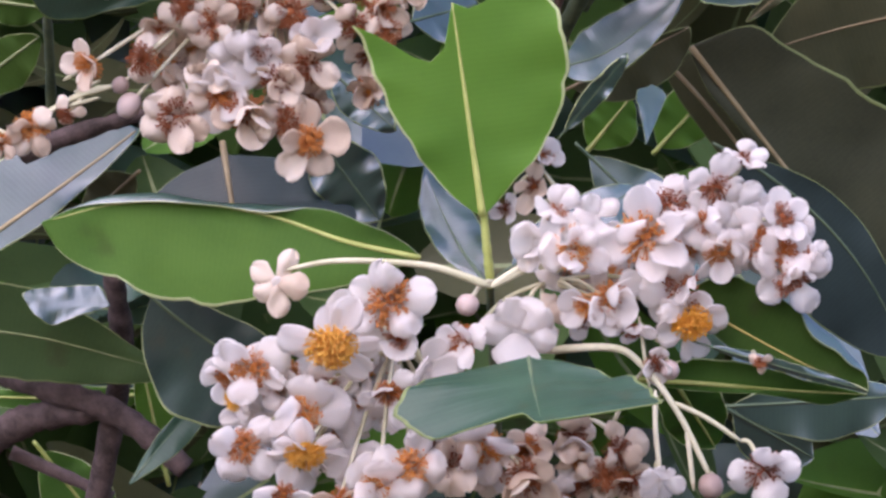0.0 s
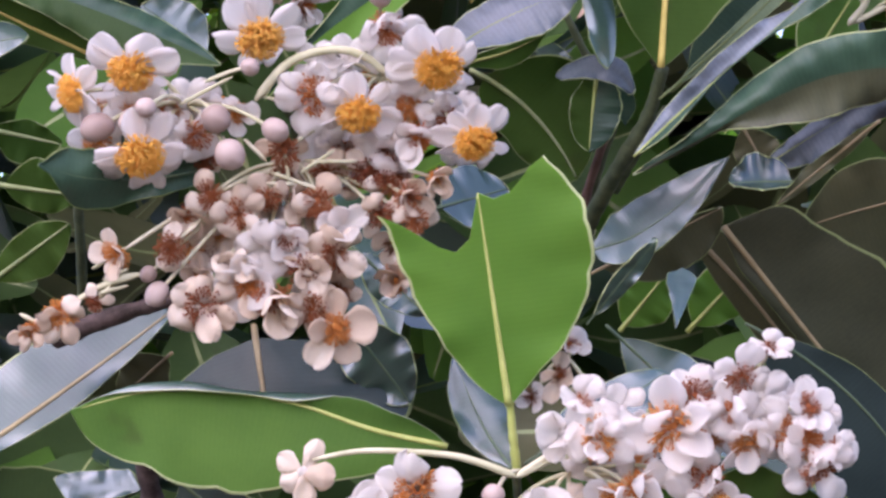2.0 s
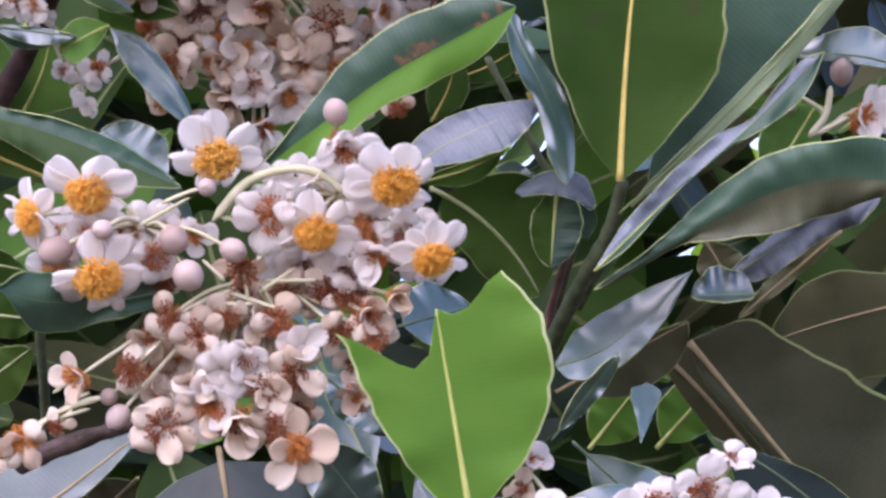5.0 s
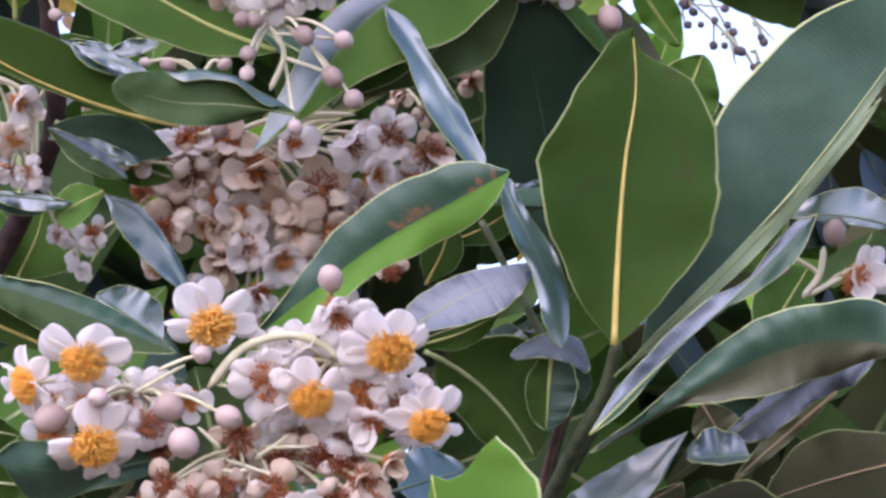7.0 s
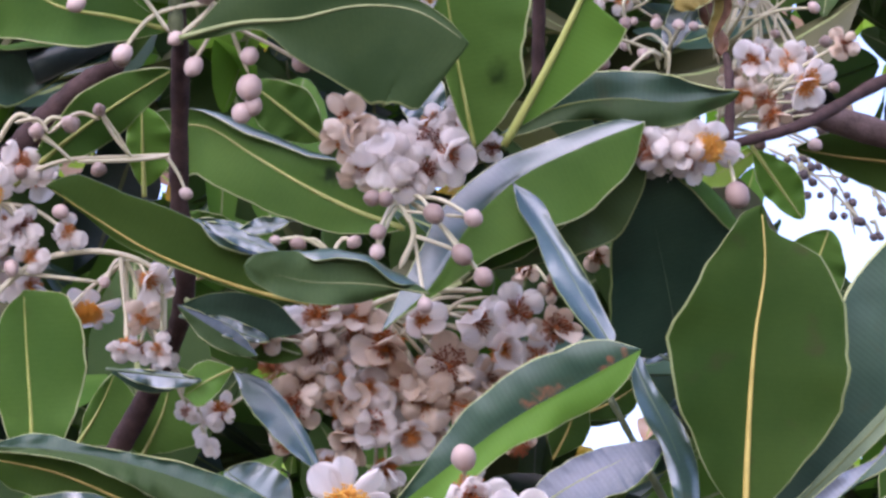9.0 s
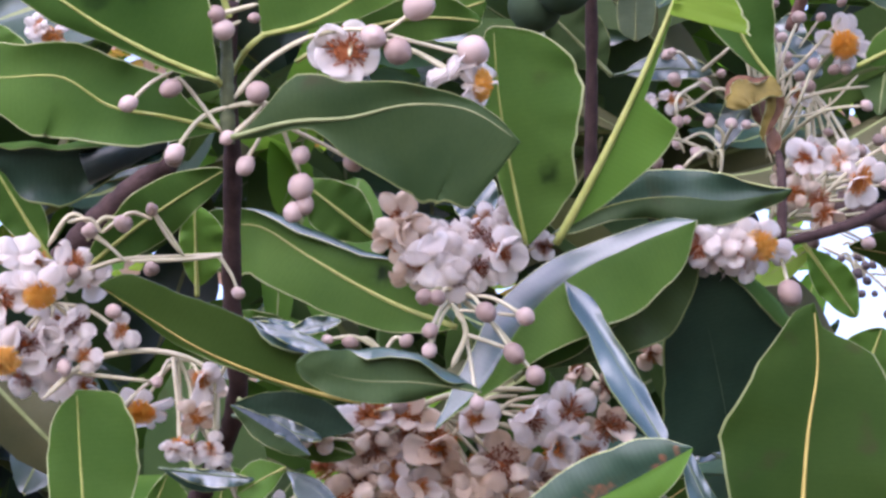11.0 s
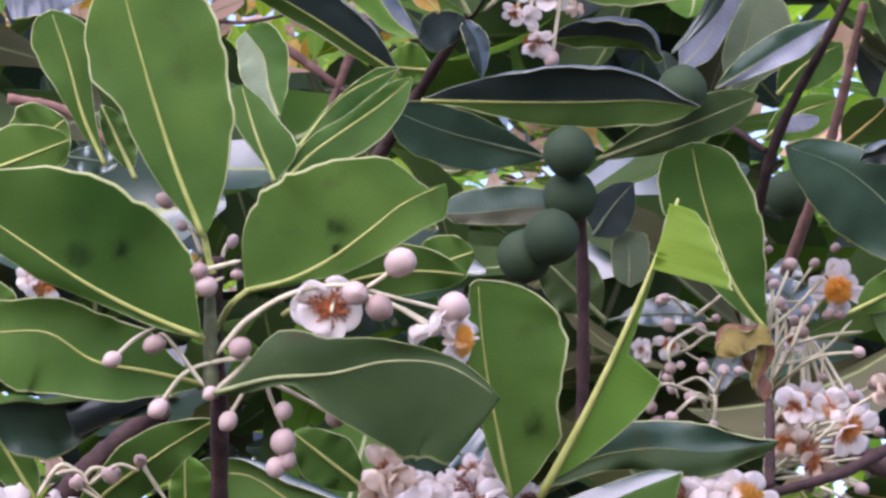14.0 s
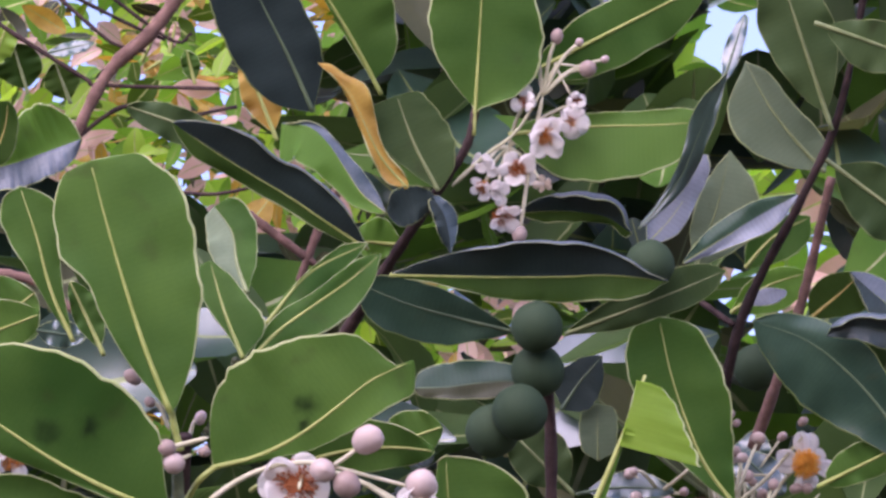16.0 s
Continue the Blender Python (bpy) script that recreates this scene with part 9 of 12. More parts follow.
stalk(cluster_c, [(-0.0456, 1.4650, 1.9831), (-0.0567, 1.4738, 1.9843), (-0.0683, 1.4753, 1.9783)], 0.0008, 0.0007)
flower(cluster_c, (-0.0698, 1.4873, 1.9355), 0.0082, (-0.12, -0.90, -0.42), "cream")
stalk(cluster_c, [(-0.0458, 1.4659, 1.9834), (-0.0574, 1.4802, 1.9632), (-0.0693, 1.4872, 1.9356)], 0.0008, 0.0007)
flower(cluster_c, (-0.0683, 1.4744, 1.9790), 0.0067, (0.19, -0.83, -0.52), "mid")
stalk(cluster_c, [(-0.0456, 1.4650, 1.9831), (-0.0566, 1.4737, 1.9849), (-0.0684, 1.4750, 1.9794)], 0.0008, 0.0007)
flower(cluster_c, (-0.0383, 1.4845, 1.9457), 0.0067, (0.19, -0.86, -0.48), "spent")
stalk(cluster_c, [(-0.0457, 1.4656, 1.9833), (-0.0417, 1.4787, 1.9683), (-0.0382, 1.4845, 1.9459)], 0.0008, 0.0007)
flower(cluster_c, (-0.0586, 1.4802, 1.9598), 0.0093, (-0.15, -0.72, -0.68), "mid")
stalk(cluster_c, [(-0.0457, 1.4653, 1.9832), (-0.0518, 1.4764, 1.9754), (-0.0583, 1.4803, 1.9602)], 0.0008, 0.0007)
flower(cluster_c, (-0.0091, 1.4795, 1.9624), 0.0075, (-0.08, -0.85, -0.52), "cream")
stalk(cluster_c, [(-0.0456, 1.4652, 1.9832), (-0.0271, 1.4761, 1.9766), (-0.0088, 1.4799, 1.9628)], 0.0008, 0.0007)
flower(cluster_c, (-0.0799, 1.4725, 1.9853), 0.0078, (-0.23, -0.90, -0.36), "old")
stalk(cluster_c, [(-0.0456, 1.4649, 1.9830), (-0.0625, 1.4727, 1.9881), (-0.0795, 1.4734, 1.9856)], 0.0008, 0.0007)
flower(cluster_c, (-0.0197, 1.4810, 1.9575), 0.0078, (0.17, -0.94, -0.30), "aged")
stalk(cluster_c, [(-0.0457, 1.4653, 1.9832), (-0.0323, 1.4768, 1.9743), (-0.0197, 1.4813, 1.9576)], 0.0008, 0.0007)
flower(cluster_c, (-0.0271, 1.4864, 1.9398), 0.0097, (-0.04, -0.72, -0.69), "shut")
stalk(cluster_c, [(-0.0458, 1.4657, 1.9834), (-0.0360, 1.4796, 1.9653), (-0.0267, 1.4860, 1.9402)], 0.0008, 0.0007)
flower(cluster_c, (-0.0670, 1.4804, 1.9588), 0.0083, (-0.10, -0.74, -0.67), "cream")
stalk(cluster_c, [(-0.0457, 1.4654, 1.9832), (-0.0561, 1.4766, 1.9748), (-0.0668, 1.4805, 1.9591)], 0.0008, 0.0007)
flower(cluster_c, (-0.0400, 1.4779, 1.9675), 0.0082, (0.18, -0.82, -0.54), "mid")
stalk(cluster_c, [(-0.0456, 1.4652, 1.9831), (-0.0425, 1.4754, 1.9792), (-0.0400, 1.4784, 1.9679)], 0.0008, 0.0007)
bud(cluster_c, (-0.0587, 1.4424, 1.9815), 0.0029, (0.65, -0.74, 0.15))
stalk(cluster_c, [(-0.0806, 1.4660, 1.9781), (-0.0693, 1.4534, 1.9829), (-0.0587, 1.4426, 1.9815)], 0.0008, 0.0007)
cluster_d = thing("withered_flower", (-0.0823, 1.4249, 1.9700), "small withered blossom with a red core on a thin stalk", "flower", "")
flower(cluster_d, (-0.0879, 1.4250, 1.9695), 0.0071, (0.20, -0.88, -0.44), "cream")
stalk(cluster_d, [(-0.0829, 1.4365, 1.9730), (-0.0851, 1.4348, 1.9751), (-0.0881, 1.4259, 1.9699)], 0.0008, 0.0007)
stalk(cluster_d, [(-0.0747, 1.4259, 1.9665), (-0.0844, 1.4255, 1.9683)], 0.0007, 0.0005)

# small cluster under the green leaves
cluster_e = thing("flower_cluster", (-0.0360, 1.3902, 1.9810), "white blossoms and round pinkish buds on pale stalks", "flowers", "blossom clusters")
stalk(cluster_e, [(-0.0380, 1.3901, 1.9801), (-0.0321, 1.3870, 1.9917), (-0.0362, 1.3844, 2.0015)], 0.0012, 0.0008)
stalk(cluster_e, [(-0.0332, 1.3873, 1.9910), (-0.0219, 1.3887, 1.9863), (-0.0145, 1.3897, 1.9825)], 0.0008, 0.0007)
stalk(cluster_e, [(-0.0165, 1.3898, 1.9832), (-0.0094, 1.3919, 1.9755)], 0.0008, 0.0007)
stalk(cluster_e, [(-0.0329, 1.3860, 1.9945), (-0.0344, 1.3850, 1.9984), (-0.0249, 1.3854, 1.9971)], 0.0007, 0.0005)
stalk(cluster_e, [(-0.0210, 1.3856, 1.9964), (-0.0111, 1.3861, 1.9947)], 0.0007, 0.0005)
stalk(cluster_e, [(-0.0452, 1.3885, 1.9863), (-0.0443, 1.3869, 1.9924)], 0.0007, 0.0005)
flower(cluster_e, (-0.0507, 1.3936, 2.0350), 0.0109, (-0.29, -0.94, -0.15), "cream")
stalk(cluster_e, [(-0.0343, 1.3942, 2.0060), (-0.0422, 1.3983, 2.0246), (-0.0504, 1.3954, 2.0353)], 0.0008, 0.0007)
flower(cluster_e, (-0.0463, 1.3954, 2.0299), 0.0097, (-0.19, -0.92, -0.35), "shut")
stalk(cluster_e, [(-0.0343, 1.3943, 2.0061), (-0.0400, 1.3992, 2.0221), (-0.0460, 1.3969, 2.0305)], 0.0008, 0.0007)
flower(cluster_e, (-0.0408, 1.3885, 2.0192), 0.0115, (0.01, -0.93, -0.36), "shut")
stalk(cluster_e, [(-0.0343, 1.3945, 2.0062), (-0.0373, 1.3957, 2.0167), (-0.0408, 1.3898, 2.0197)], 0.0008, 0.0007)
flower(cluster_e, (-0.0346, 1.3911, 2.0117), 0.0108, (0.01, -0.78, -0.63), "old")
stalk(cluster_e, [(-0.0343, 1.3947, 2.0062), (-0.0342, 1.3969, 2.0129), (-0.0347, 1.3919, 2.0124)], 0.0008, 0.0007)
flower(cluster_e, (-0.0175, 1.3889, 2.0182), 0.0108, (0.21, -0.87, -0.45), "old")
stalk(cluster_e, [(-0.0343, 1.3945, 2.0061), (-0.0256, 1.3959, 2.0162), (-0.0177, 1.3901, 2.0189)], 0.0008, 0.0007)
flower(cluster_e, (-0.0229, 1.3919, 2.0247), 0.0091, (0.01, -1.00, 0.04), "shut")
stalk(cluster_e, [(-0.0343, 1.3944, 2.0061), (-0.0283, 1.3975, 2.0195), (-0.0229, 1.3935, 2.0249)], 0.0008, 0.0007)
flower(cluster_e, (-0.0265, 1.3902, 2.0144), 0.0091, (0.11, -0.83, -0.54), "shut")
stalk(cluster_e, [(-0.0343, 1.3946, 2.0062), (-0.0302, 1.3965, 2.0143), (-0.0267, 1.3913, 2.0150)], 0.0008, 0.0007)
flower(cluster_e, (-0.0542, 1.3958, 2.0288), 0.0079, (-0.39, -0.81, -0.43), "cream")
stalk(cluster_e, [(-0.0343, 1.3943, 2.0061), (-0.0439, 1.3994, 2.0214), (-0.0537, 1.3972, 2.0293)], 0.0008, 0.0007)
flower(cluster_e, (-0.0036, 1.3979, 2.0228), 0.0062, (0.31, -0.92, -0.25), "shut")
stalk(cluster_e, [(-0.0343, 1.3944, 2.0061), (-0.0187, 1.4004, 2.0186), (-0.0040, 1.3993, 2.0233)], 0.0008, 0.0007)
bud(cluster_e, (-0.0451, 1.3793, 2.0028), 0.0030, (-0.56, -0.80, -0.23))
stalk(cluster_e, [(-0.0343, 1.3949, 2.0063), (-0.0394, 1.3861, 2.0075), (-0.0451, 1.3793, 2.0028)], 0.0008, 0.0007)
bud(cluster_e, (-0.0407, 1.3795, 2.0021), 0.0028, (-0.37, -0.89, -0.28))
stalk(cluster_e, [(-0.0343, 1.3949, 2.0063), (-0.0373, 1.3862, 2.0071), (-0.0407, 1.3794, 2.0020)], 0.0008, 0.0007)
bud(cluster_e, (-0.0248, 1.3815, 1.9960), 0.0035, (0.51, -0.70, -0.50))
stalk(cluster_e, [(-0.0343, 1.3950, 2.0063), (-0.0293, 1.3872, 2.0041), (-0.0248, 1.3813, 1.9960)], 0.0008, 0.0007)
bud(cluster_e, (-0.0115, 1.3823, 1.9936), 0.0033, (0.80, -0.46, -0.38))
stalk(cluster_e, [(-0.0343, 1.3950, 2.0063), (-0.0227, 1.3876, 2.0029), (-0.0115, 1.3821, 1.9936)], 0.0008, 0.0007)
bud(cluster_e, (-0.0164, 1.3859, 1.9820), 0.0036, (0.61, -0.32, -0.73))
stalk(cluster_e, [(-0.0343, 1.3953, 2.0064), (-0.0251, 1.3894, 1.9972), (-0.0164, 1.3855, 1.9819)], 0.0008, 0.0007)
bud(cluster_e, (-0.0098, 1.3883, 1.9742), 0.0035, (0.64, -0.19, -0.74))
stalk(cluster_e, [(-0.0343, 1.3955, 2.0065), (-0.0217, 1.3907, 1.9932), (-0.0098, 1.3878, 1.9740)], 0.0008, 0.0007)
bud(cluster_e, (-0.0304, 1.3905, 1.9666), 0.0028, (0.17, -0.14, -0.98))
stalk(cluster_e, [(-0.0343, 1.3956, 2.0065), (-0.0321, 1.3918, 1.9895), (-0.0304, 1.3898, 1.9664)], 0.0008, 0.0007)
bud(cluster_e, (-0.0451, 1.3848, 1.9853), 0.0026, (-0.36, -0.41, -0.84))
stalk(cluster_e, [(-0.0343, 1.3953, 2.0064), (-0.0394, 1.3889, 1.9988), (-0.0451, 1.3844, 1.9852)], 0.0008, 0.0007)
bud(cluster_e, (-0.0442, 1.3828, 1.9917), 0.0028, (-0.41, -0.57, -0.71))
stalk(cluster_e, [(-0.0343, 1.3951, 2.0064), (-0.0390, 1.3878, 2.0020), (-0.0442, 1.3825, 1.9916)], 0.0008, 0.0007)
flower(cluster_e, (-0.0479, 1.3981, 2.0213), 0.0090, (0.24, -0.67, -0.70), "mid")
flower(cluster_e, (-0.0124, 1.3948, 2.0301), 0.0087, (-0.34, -0.68, -0.65), "shut")
flower(cluster_e, (-0.0488, 1.4009, 2.0200), 0.0097, (-0.32, -0.65, -0.69), "cream")
flower(cluster_e, (-0.0171, 1.3999, 2.0208), 0.0075, (0.03, -0.85, -0.53), "mid")
flower(cluster_e, (-0.0132, 1.3937, 2.0341), 0.0092, (-0.26, -0.71, -0.66), "shut")
flower(cluster_e, (-0.0305, 1.3985, 2.0286), 0.0086, (0.12, -0.91, -0.38), "shut")
flower(cluster_e, (-0.0506, 1.3949, 2.0331), 0.0091, (0.18, -0.80, -0.57), "cream")
flower(cluster_e, (-0.0221, 1.3974, 2.0338), 0.0086, (-0.20, -0.72, -0.66), "mid")
flower(cluster_e, (-0.0364, 1.3943, 2.0273), 0.0085, (-0.12, -0.91, -0.39), "mid")
bud(cluster_e, (-0.0723, 1.3967, 1.9940), 0.0023, (-0.95, -0.09, 0.31))
stalk(cluster_e, [(-0.0611, 1.3979, 1.9893), (-0.0665, 1.3964, 1.9946), (-0.0723, 1.3967, 1.9941)], 0.0008, 0.0007)
bud(cluster_e, (-0.0530, 1.3971, 1.9928), 0.0023, (0.88, -0.12, 0.46))
stalk(cluster_e, [(-0.0611, 1.3979, 1.9893), (-0.0568, 1.3965, 1.9941), (-0.0530, 1.3971, 1.9928)], 0.0008, 0.0007)
bud(cluster_e, (-0.0800, 1.3961, 1.9955), 0.0017, (-0.97, -0.08, 0.24))
stalk(cluster_e, [(-0.0611, 1.3979, 1.9893), (-0.0703, 1.3961, 1.9954), (-0.0800, 1.3961, 1.9955)], 0.0008, 0.0007)

# cluster on the bare twig
cluster_f = thing("flower_cluster", (0.0789, 1.4099, 2.0191), "white blossoms and a pink bud on a dark twig", "flowers", "blossom clusters")
stem(cluster_f, [(0.1931, 1.5096, 2.0730), (0.1475, 1.4812, 2.0611), (0.1100, 1.4463, 2.0360), (0.0779, 1.4284, 2.0245)], 0.0030, 0.0017, bark, "stem")
stem(cluster_f, [(0.0816, 1.4372, 2.0294), (0.0841, 1.4409, 2.0537), (0.0856, 1.4685, 2.0708)], 0.0020, 0.0014, bark, "stem")
stem(cluster_f, [(0.1090, 1.5311, 2.0692), (0.1340, 1.5337, 2.0599), (0.1948, 1.5596, 2.0431)], 0.0047, 0.0056, grey_bark, "stem")
flower(cluster_f, (0.0513, 1.4092, 2.0209), 0.0092, (-0.39, -0.92, -0.04), "shut")
stalk(cluster_f, [(0.0775, 1.4216, 2.0217), (0.0646, 1.4194, 2.0253), (0.0517, 1.4101, 2.0210)], 0.0008, 0.0007)
flower(cluster_f, (0.0584, 1.4087, 2.0227), 0.0085, (-0.19, -0.98, 0.04), "shut")
stalk(cluster_f, [(0.0775, 1.4215, 2.0217), (0.0682, 1.4191, 2.0262), (0.0585, 1.4097, 2.0225)], 0.0008, 0.0007)
flower(cluster_f, (0.0630, 1.4098, 2.0194), 0.0082, (-0.19, -0.87, -0.44), "old")
stalk(cluster_f, [(0.0775, 1.4216, 2.0217), (0.0705, 1.4197, 2.0246), (0.0633, 1.4106, 2.0199)], 0.0008, 0.0007)
flower(cluster_f, (0.0724, 1.4096, 2.0202), 0.0119, (-0.10, -0.61, -0.79), "open")
stalk(cluster_f, [(0.0775, 1.4215, 2.0217), (0.0752, 1.4196, 2.0250), (0.0726, 1.4101, 2.0209)], 0.0008, 0.0007)
bud(cluster_f, (0.0810, 1.4152, 2.0029), 0.0044, (0.23, -0.35, -0.91))
stalk(cluster_f, [(0.0776, 1.4220, 2.0218), (0.0795, 1.4174, 2.0154), (0.0810, 1.4148, 2.0028)], 0.0008, 0.0007)
flower(cluster_f, (0.0657, 1.4199, 2.0176), 0.0080, (-0.33, -0.91, -0.26), "shut")
flower(cluster_f, (0.0557, 1.4163, 2.0194), 0.0069, (-0.19, -0.91, -0.37), "shut")
flower(cluster_f, (0.0512, 1.4219, 2.0217), 0.0072, (-0.09, -0.99, -0.10), "shut")
flower(cluster_f, (0.0602, 1.4234, 2.0218), 0.0076, (0.05, -0.78, -0.63), "shut")
flower(cluster_f, (0.0544, 1.4229, 2.0192), 0.0075, (-0.22, -0.90, -0.39), "shut")
flower(cluster_f, (0.0620, 1.4191, 2.0251), 0.0079, (0.13, -0.90, -0.42), "shut")
flower(cluster_f, (0.0947, 1.4582, 2.0651), 0.0096, (0.01, -0.93, -0.36), "mid")
stalk(cluster_f, [(0.0988, 1.4821, 2.0549), (0.0971, 1.4743, 2.0640), (0.0949, 1.4595, 2.0654)], 0.0008, 0.0007)
flower(cluster_f, (0.1132, 1.4612, 2.0561), 0.0103, (0.30, -0.73, -0.62), "mid")
stalk(cluster_f, [(0.0989, 1.4822, 2.0550), (0.1063, 1.4758, 2.0595), (0.1130, 1.4620, 2.0567)], 0.0008, 0.0007)
flower(cluster_f, (0.1070, 1.4587, 2.0640), 0.0074, (0.21, -0.94, -0.26), "old")
stalk(cluster_f, [(0.0988, 1.4821, 2.0549), (0.1031, 1.4746, 2.0634), (0.1069, 1.4599, 2.0644)], 0.0008, 0.0007)
flower(cluster_f, (0.0979, 1.4628, 2.0509), 0.0074, (0.01, -0.78, -0.63), "spent")
stalk(cluster_f, [(0.0990, 1.4824, 2.0550), (0.0986, 1.4766, 2.0569), (0.0979, 1.4636, 2.0515)], 0.0008, 0.0007)
flower(cluster_f, (0.0898, 1.4619, 2.0535), 0.0078, (-0.19, -0.82, -0.53), "cream")
stalk(cluster_f, [(0.0990, 1.4823, 2.0550), (0.0946, 1.4762, 2.0582), (0.0901, 1.4628, 2.0541)], 0.0008, 0.0007)
flower(cluster_f, (0.1286, 1.4671, 2.0713), 0.0074, (0.01, -0.84, -0.54), "cream")
stalk(cluster_f, [(0.0988, 1.4820, 2.0549), (0.1140, 1.4787, 2.0671), (0.1289, 1.4683, 2.0719)], 0.0008, 0.0007)
flower(cluster_f, (0.0995, 1.4647, 2.0449), 0.0074, (0.00, -0.70, -0.71), "cream")
stalk(cluster_f, [(0.0990, 1.4825, 2.0550), (0.0995, 1.4775, 2.0539), (0.0995, 1.4652, 2.0456)], 0.0008, 0.0007)

# left cluster
cluster_g = thing("flower_cluster", (-0.1737, 1.4149, 2.0267), "white blossoms with orange stamens and small round buds", "flowers", "blossom clusters")
flower(cluster_g, (-0.1952, 1.4146, 2.0267), 0.0125, (-0.18, -0.86, -0.47), "mid")
stalk(cluster_g, [(-0.1774, 1.4277, 2.0264), (-0.1861, 1.4251, 2.0305), (-0.1951, 1.4155, 2.0272)], 0.0008, 0.0007)
flower(cluster_g, (-0.1803, 1.4090, 2.0252), 0.0110, (0.11, -0.58, -0.81), "open")
stalk(cluster_g, [(-0.1774, 1.4276, 2.0264), (-0.1786, 1.4223, 2.0297), (-0.1804, 1.4097, 2.0260)], 0.0008, 0.0007)
flower(cluster_g, (-0.1871, 1.4203, 2.0108), 0.0118, (0.02, -0.76, -0.65), "old")
stalk(cluster_g, [(-0.1774, 1.4281, 2.0265), (-0.1820, 1.4281, 2.0225), (-0.1871, 1.4208, 2.0113)], 0.0008, 0.0007)
flower(cluster_g, (-0.1944, 1.4159, 2.0048), 0.0123, (-0.09, -0.59, -0.81), "open")
stalk(cluster_g, [(-0.1774, 1.4282, 2.0265), (-0.1856, 1.4259, 2.0196), (-0.1942, 1.4162, 2.0054)], 0.0008, 0.0007)
flower(cluster_g, (-0.1689, 1.4116, 2.0355), 0.0093, (0.33, -0.94, 0.02), "shut")
stalk(cluster_g, [(-0.1774, 1.4273, 2.0263), (-0.1729, 1.4237, 2.0350), (-0.1693, 1.4130, 2.0357)], 0.0008, 0.0007)
flower(cluster_g, (-0.1865, 1.4100, 2.0388), 0.0093, (-0.07, -0.97, 0.23), "shut")
stalk(cluster_g, [(-0.1774, 1.4273, 2.0263), (-0.1817, 1.4229, 2.0366), (-0.1865, 1.4115, 2.0388)], 0.0008, 0.0007)
flower(cluster_g, (-0.1698, 1.4192, 2.0151), 0.0086, (0.32, -0.87, -0.37), "shut")
stalk(cluster_g, [(-0.1774, 1.4279, 2.0265), (-0.1733, 1.4275, 2.0247), (-0.1701, 1.4198, 2.0153)], 0.0008, 0.0007)
flower(cluster_g, (-0.1541, 1.4205, 2.0119), 0.0079, (0.42, -0.78, -0.45), "shut")
stalk(cluster_g, [(-0.1774, 1.4280, 2.0265), (-0.1655, 1.4282, 2.0231), (-0.1546, 1.4211, 2.0124)], 0.0008, 0.0007)
flower(cluster_g, (-0.1788, 1.4194, 2.0139), 0.0082, (0.12, -0.87, -0.48), "shut")
stalk(cluster_g, [(-0.1774, 1.4280, 2.0265), (-0.1779, 1.4276, 2.0241), (-0.1790, 1.4201, 2.0143)], 0.0008, 0.0007)
flower(cluster_g, (-0.1667, 1.4225, 2.0054), 0.0075, (0.22, -0.80, -0.56), "shut")
stalk(cluster_g, [(-0.1774, 1.4282, 2.0265), (-0.1718, 1.4292, 2.0199), (-0.1669, 1.4230, 2.0058)], 0.0008, 0.0007)
flower(cluster_g, (-0.1627, 1.4295, 2.0371), 0.0077, (-0.19, -0.97, -0.17), "old")
flower(cluster_g, (-0.1908, 1.4429, 2.0042), 0.0083, (-0.10, -0.86, -0.49), "shut")
flower(cluster_g, (-0.1767, 1.4389, 2.0001), 0.0096, (0.08, -0.99, -0.11), "shut")
flower(cluster_g, (-0.1849, 1.4315, 2.0379), 0.0079, (0.33, -0.74, -0.59), "mid")
flower(cluster_g, (-0.1811, 1.4401, 2.0125), 0.0094, (-0.20, -0.91, -0.36), "old")
flower(cluster_g, (-0.1694, 1.4391, 1.9978), 0.0091, (0.25, -0.81, -0.53), "old")
flower(cluster_g, (-0.2005, 1.4328, 2.0209), 0.0077, (0.03, -0.90, -0.44), "old")
flower(cluster_g, (-0.1780, 1.4411, 2.0012), 0.0085, (-0.04, -0.99, -0.11), "old")
flower(cluster_g, (-0.1800, 1.4339, 2.0195), 0.0098, (-0.02, -0.99, -0.16), "mid")
flower(cluster_g, (-0.1993, 1.4344, 2.0084), 0.0077, (0.03, -0.93, -0.37), "shut")
flower(cluster_g, (-0.1653, 1.4299, 2.0357), 0.0092, (-0.21, -0.71, -0.67), "old")
flower(cluster_g, (-0.1826, 1.4229, 2.0413), 0.0080, (0.19, -0.83, -0.53), "mid")
stalk(cluster_g, [(-0.1714, 1.4132, 2.0301), (-0.1530, 1.4120, 2.0353), (-0.1331, 1.4126, 2.0351), (-0.1093, 1.4134, 2.0342)], 0.0009, 0.0007)
stalk(cluster_g, [(-0.1387, 1.4067, 2.0511), (-0.1345, 1.4095, 2.0422), (-0.1295, 1.4119, 2.0350)], 0.0007, 0.0005)
stalk(cluster_g, [(-0.1610, 1.4080, 2.0462), (-0.1555, 1.4097, 2.0410), (-0.1501, 1.4117, 2.0349)], 0.0007, 0.0005)
stalk(cluster_g, [(-0.1172, 1.4133, 2.0346), (-0.1128, 1.4154, 2.0284), (-0.1110, 1.4175, 2.0216)], 0.0009, 0.0007)
stalk(cluster_g, [(-0.1408, 1.4136, 2.0315), (-0.1391, 1.4124, 2.0351)], 0.0007, 0.0005)
stalk(cluster_g, [(-0.1763, 1.4086, 2.0416), (-0.1674, 1.4057, 2.0514), (-0.1598, 1.4070, 2.0479)], 0.0010, 0.0009)
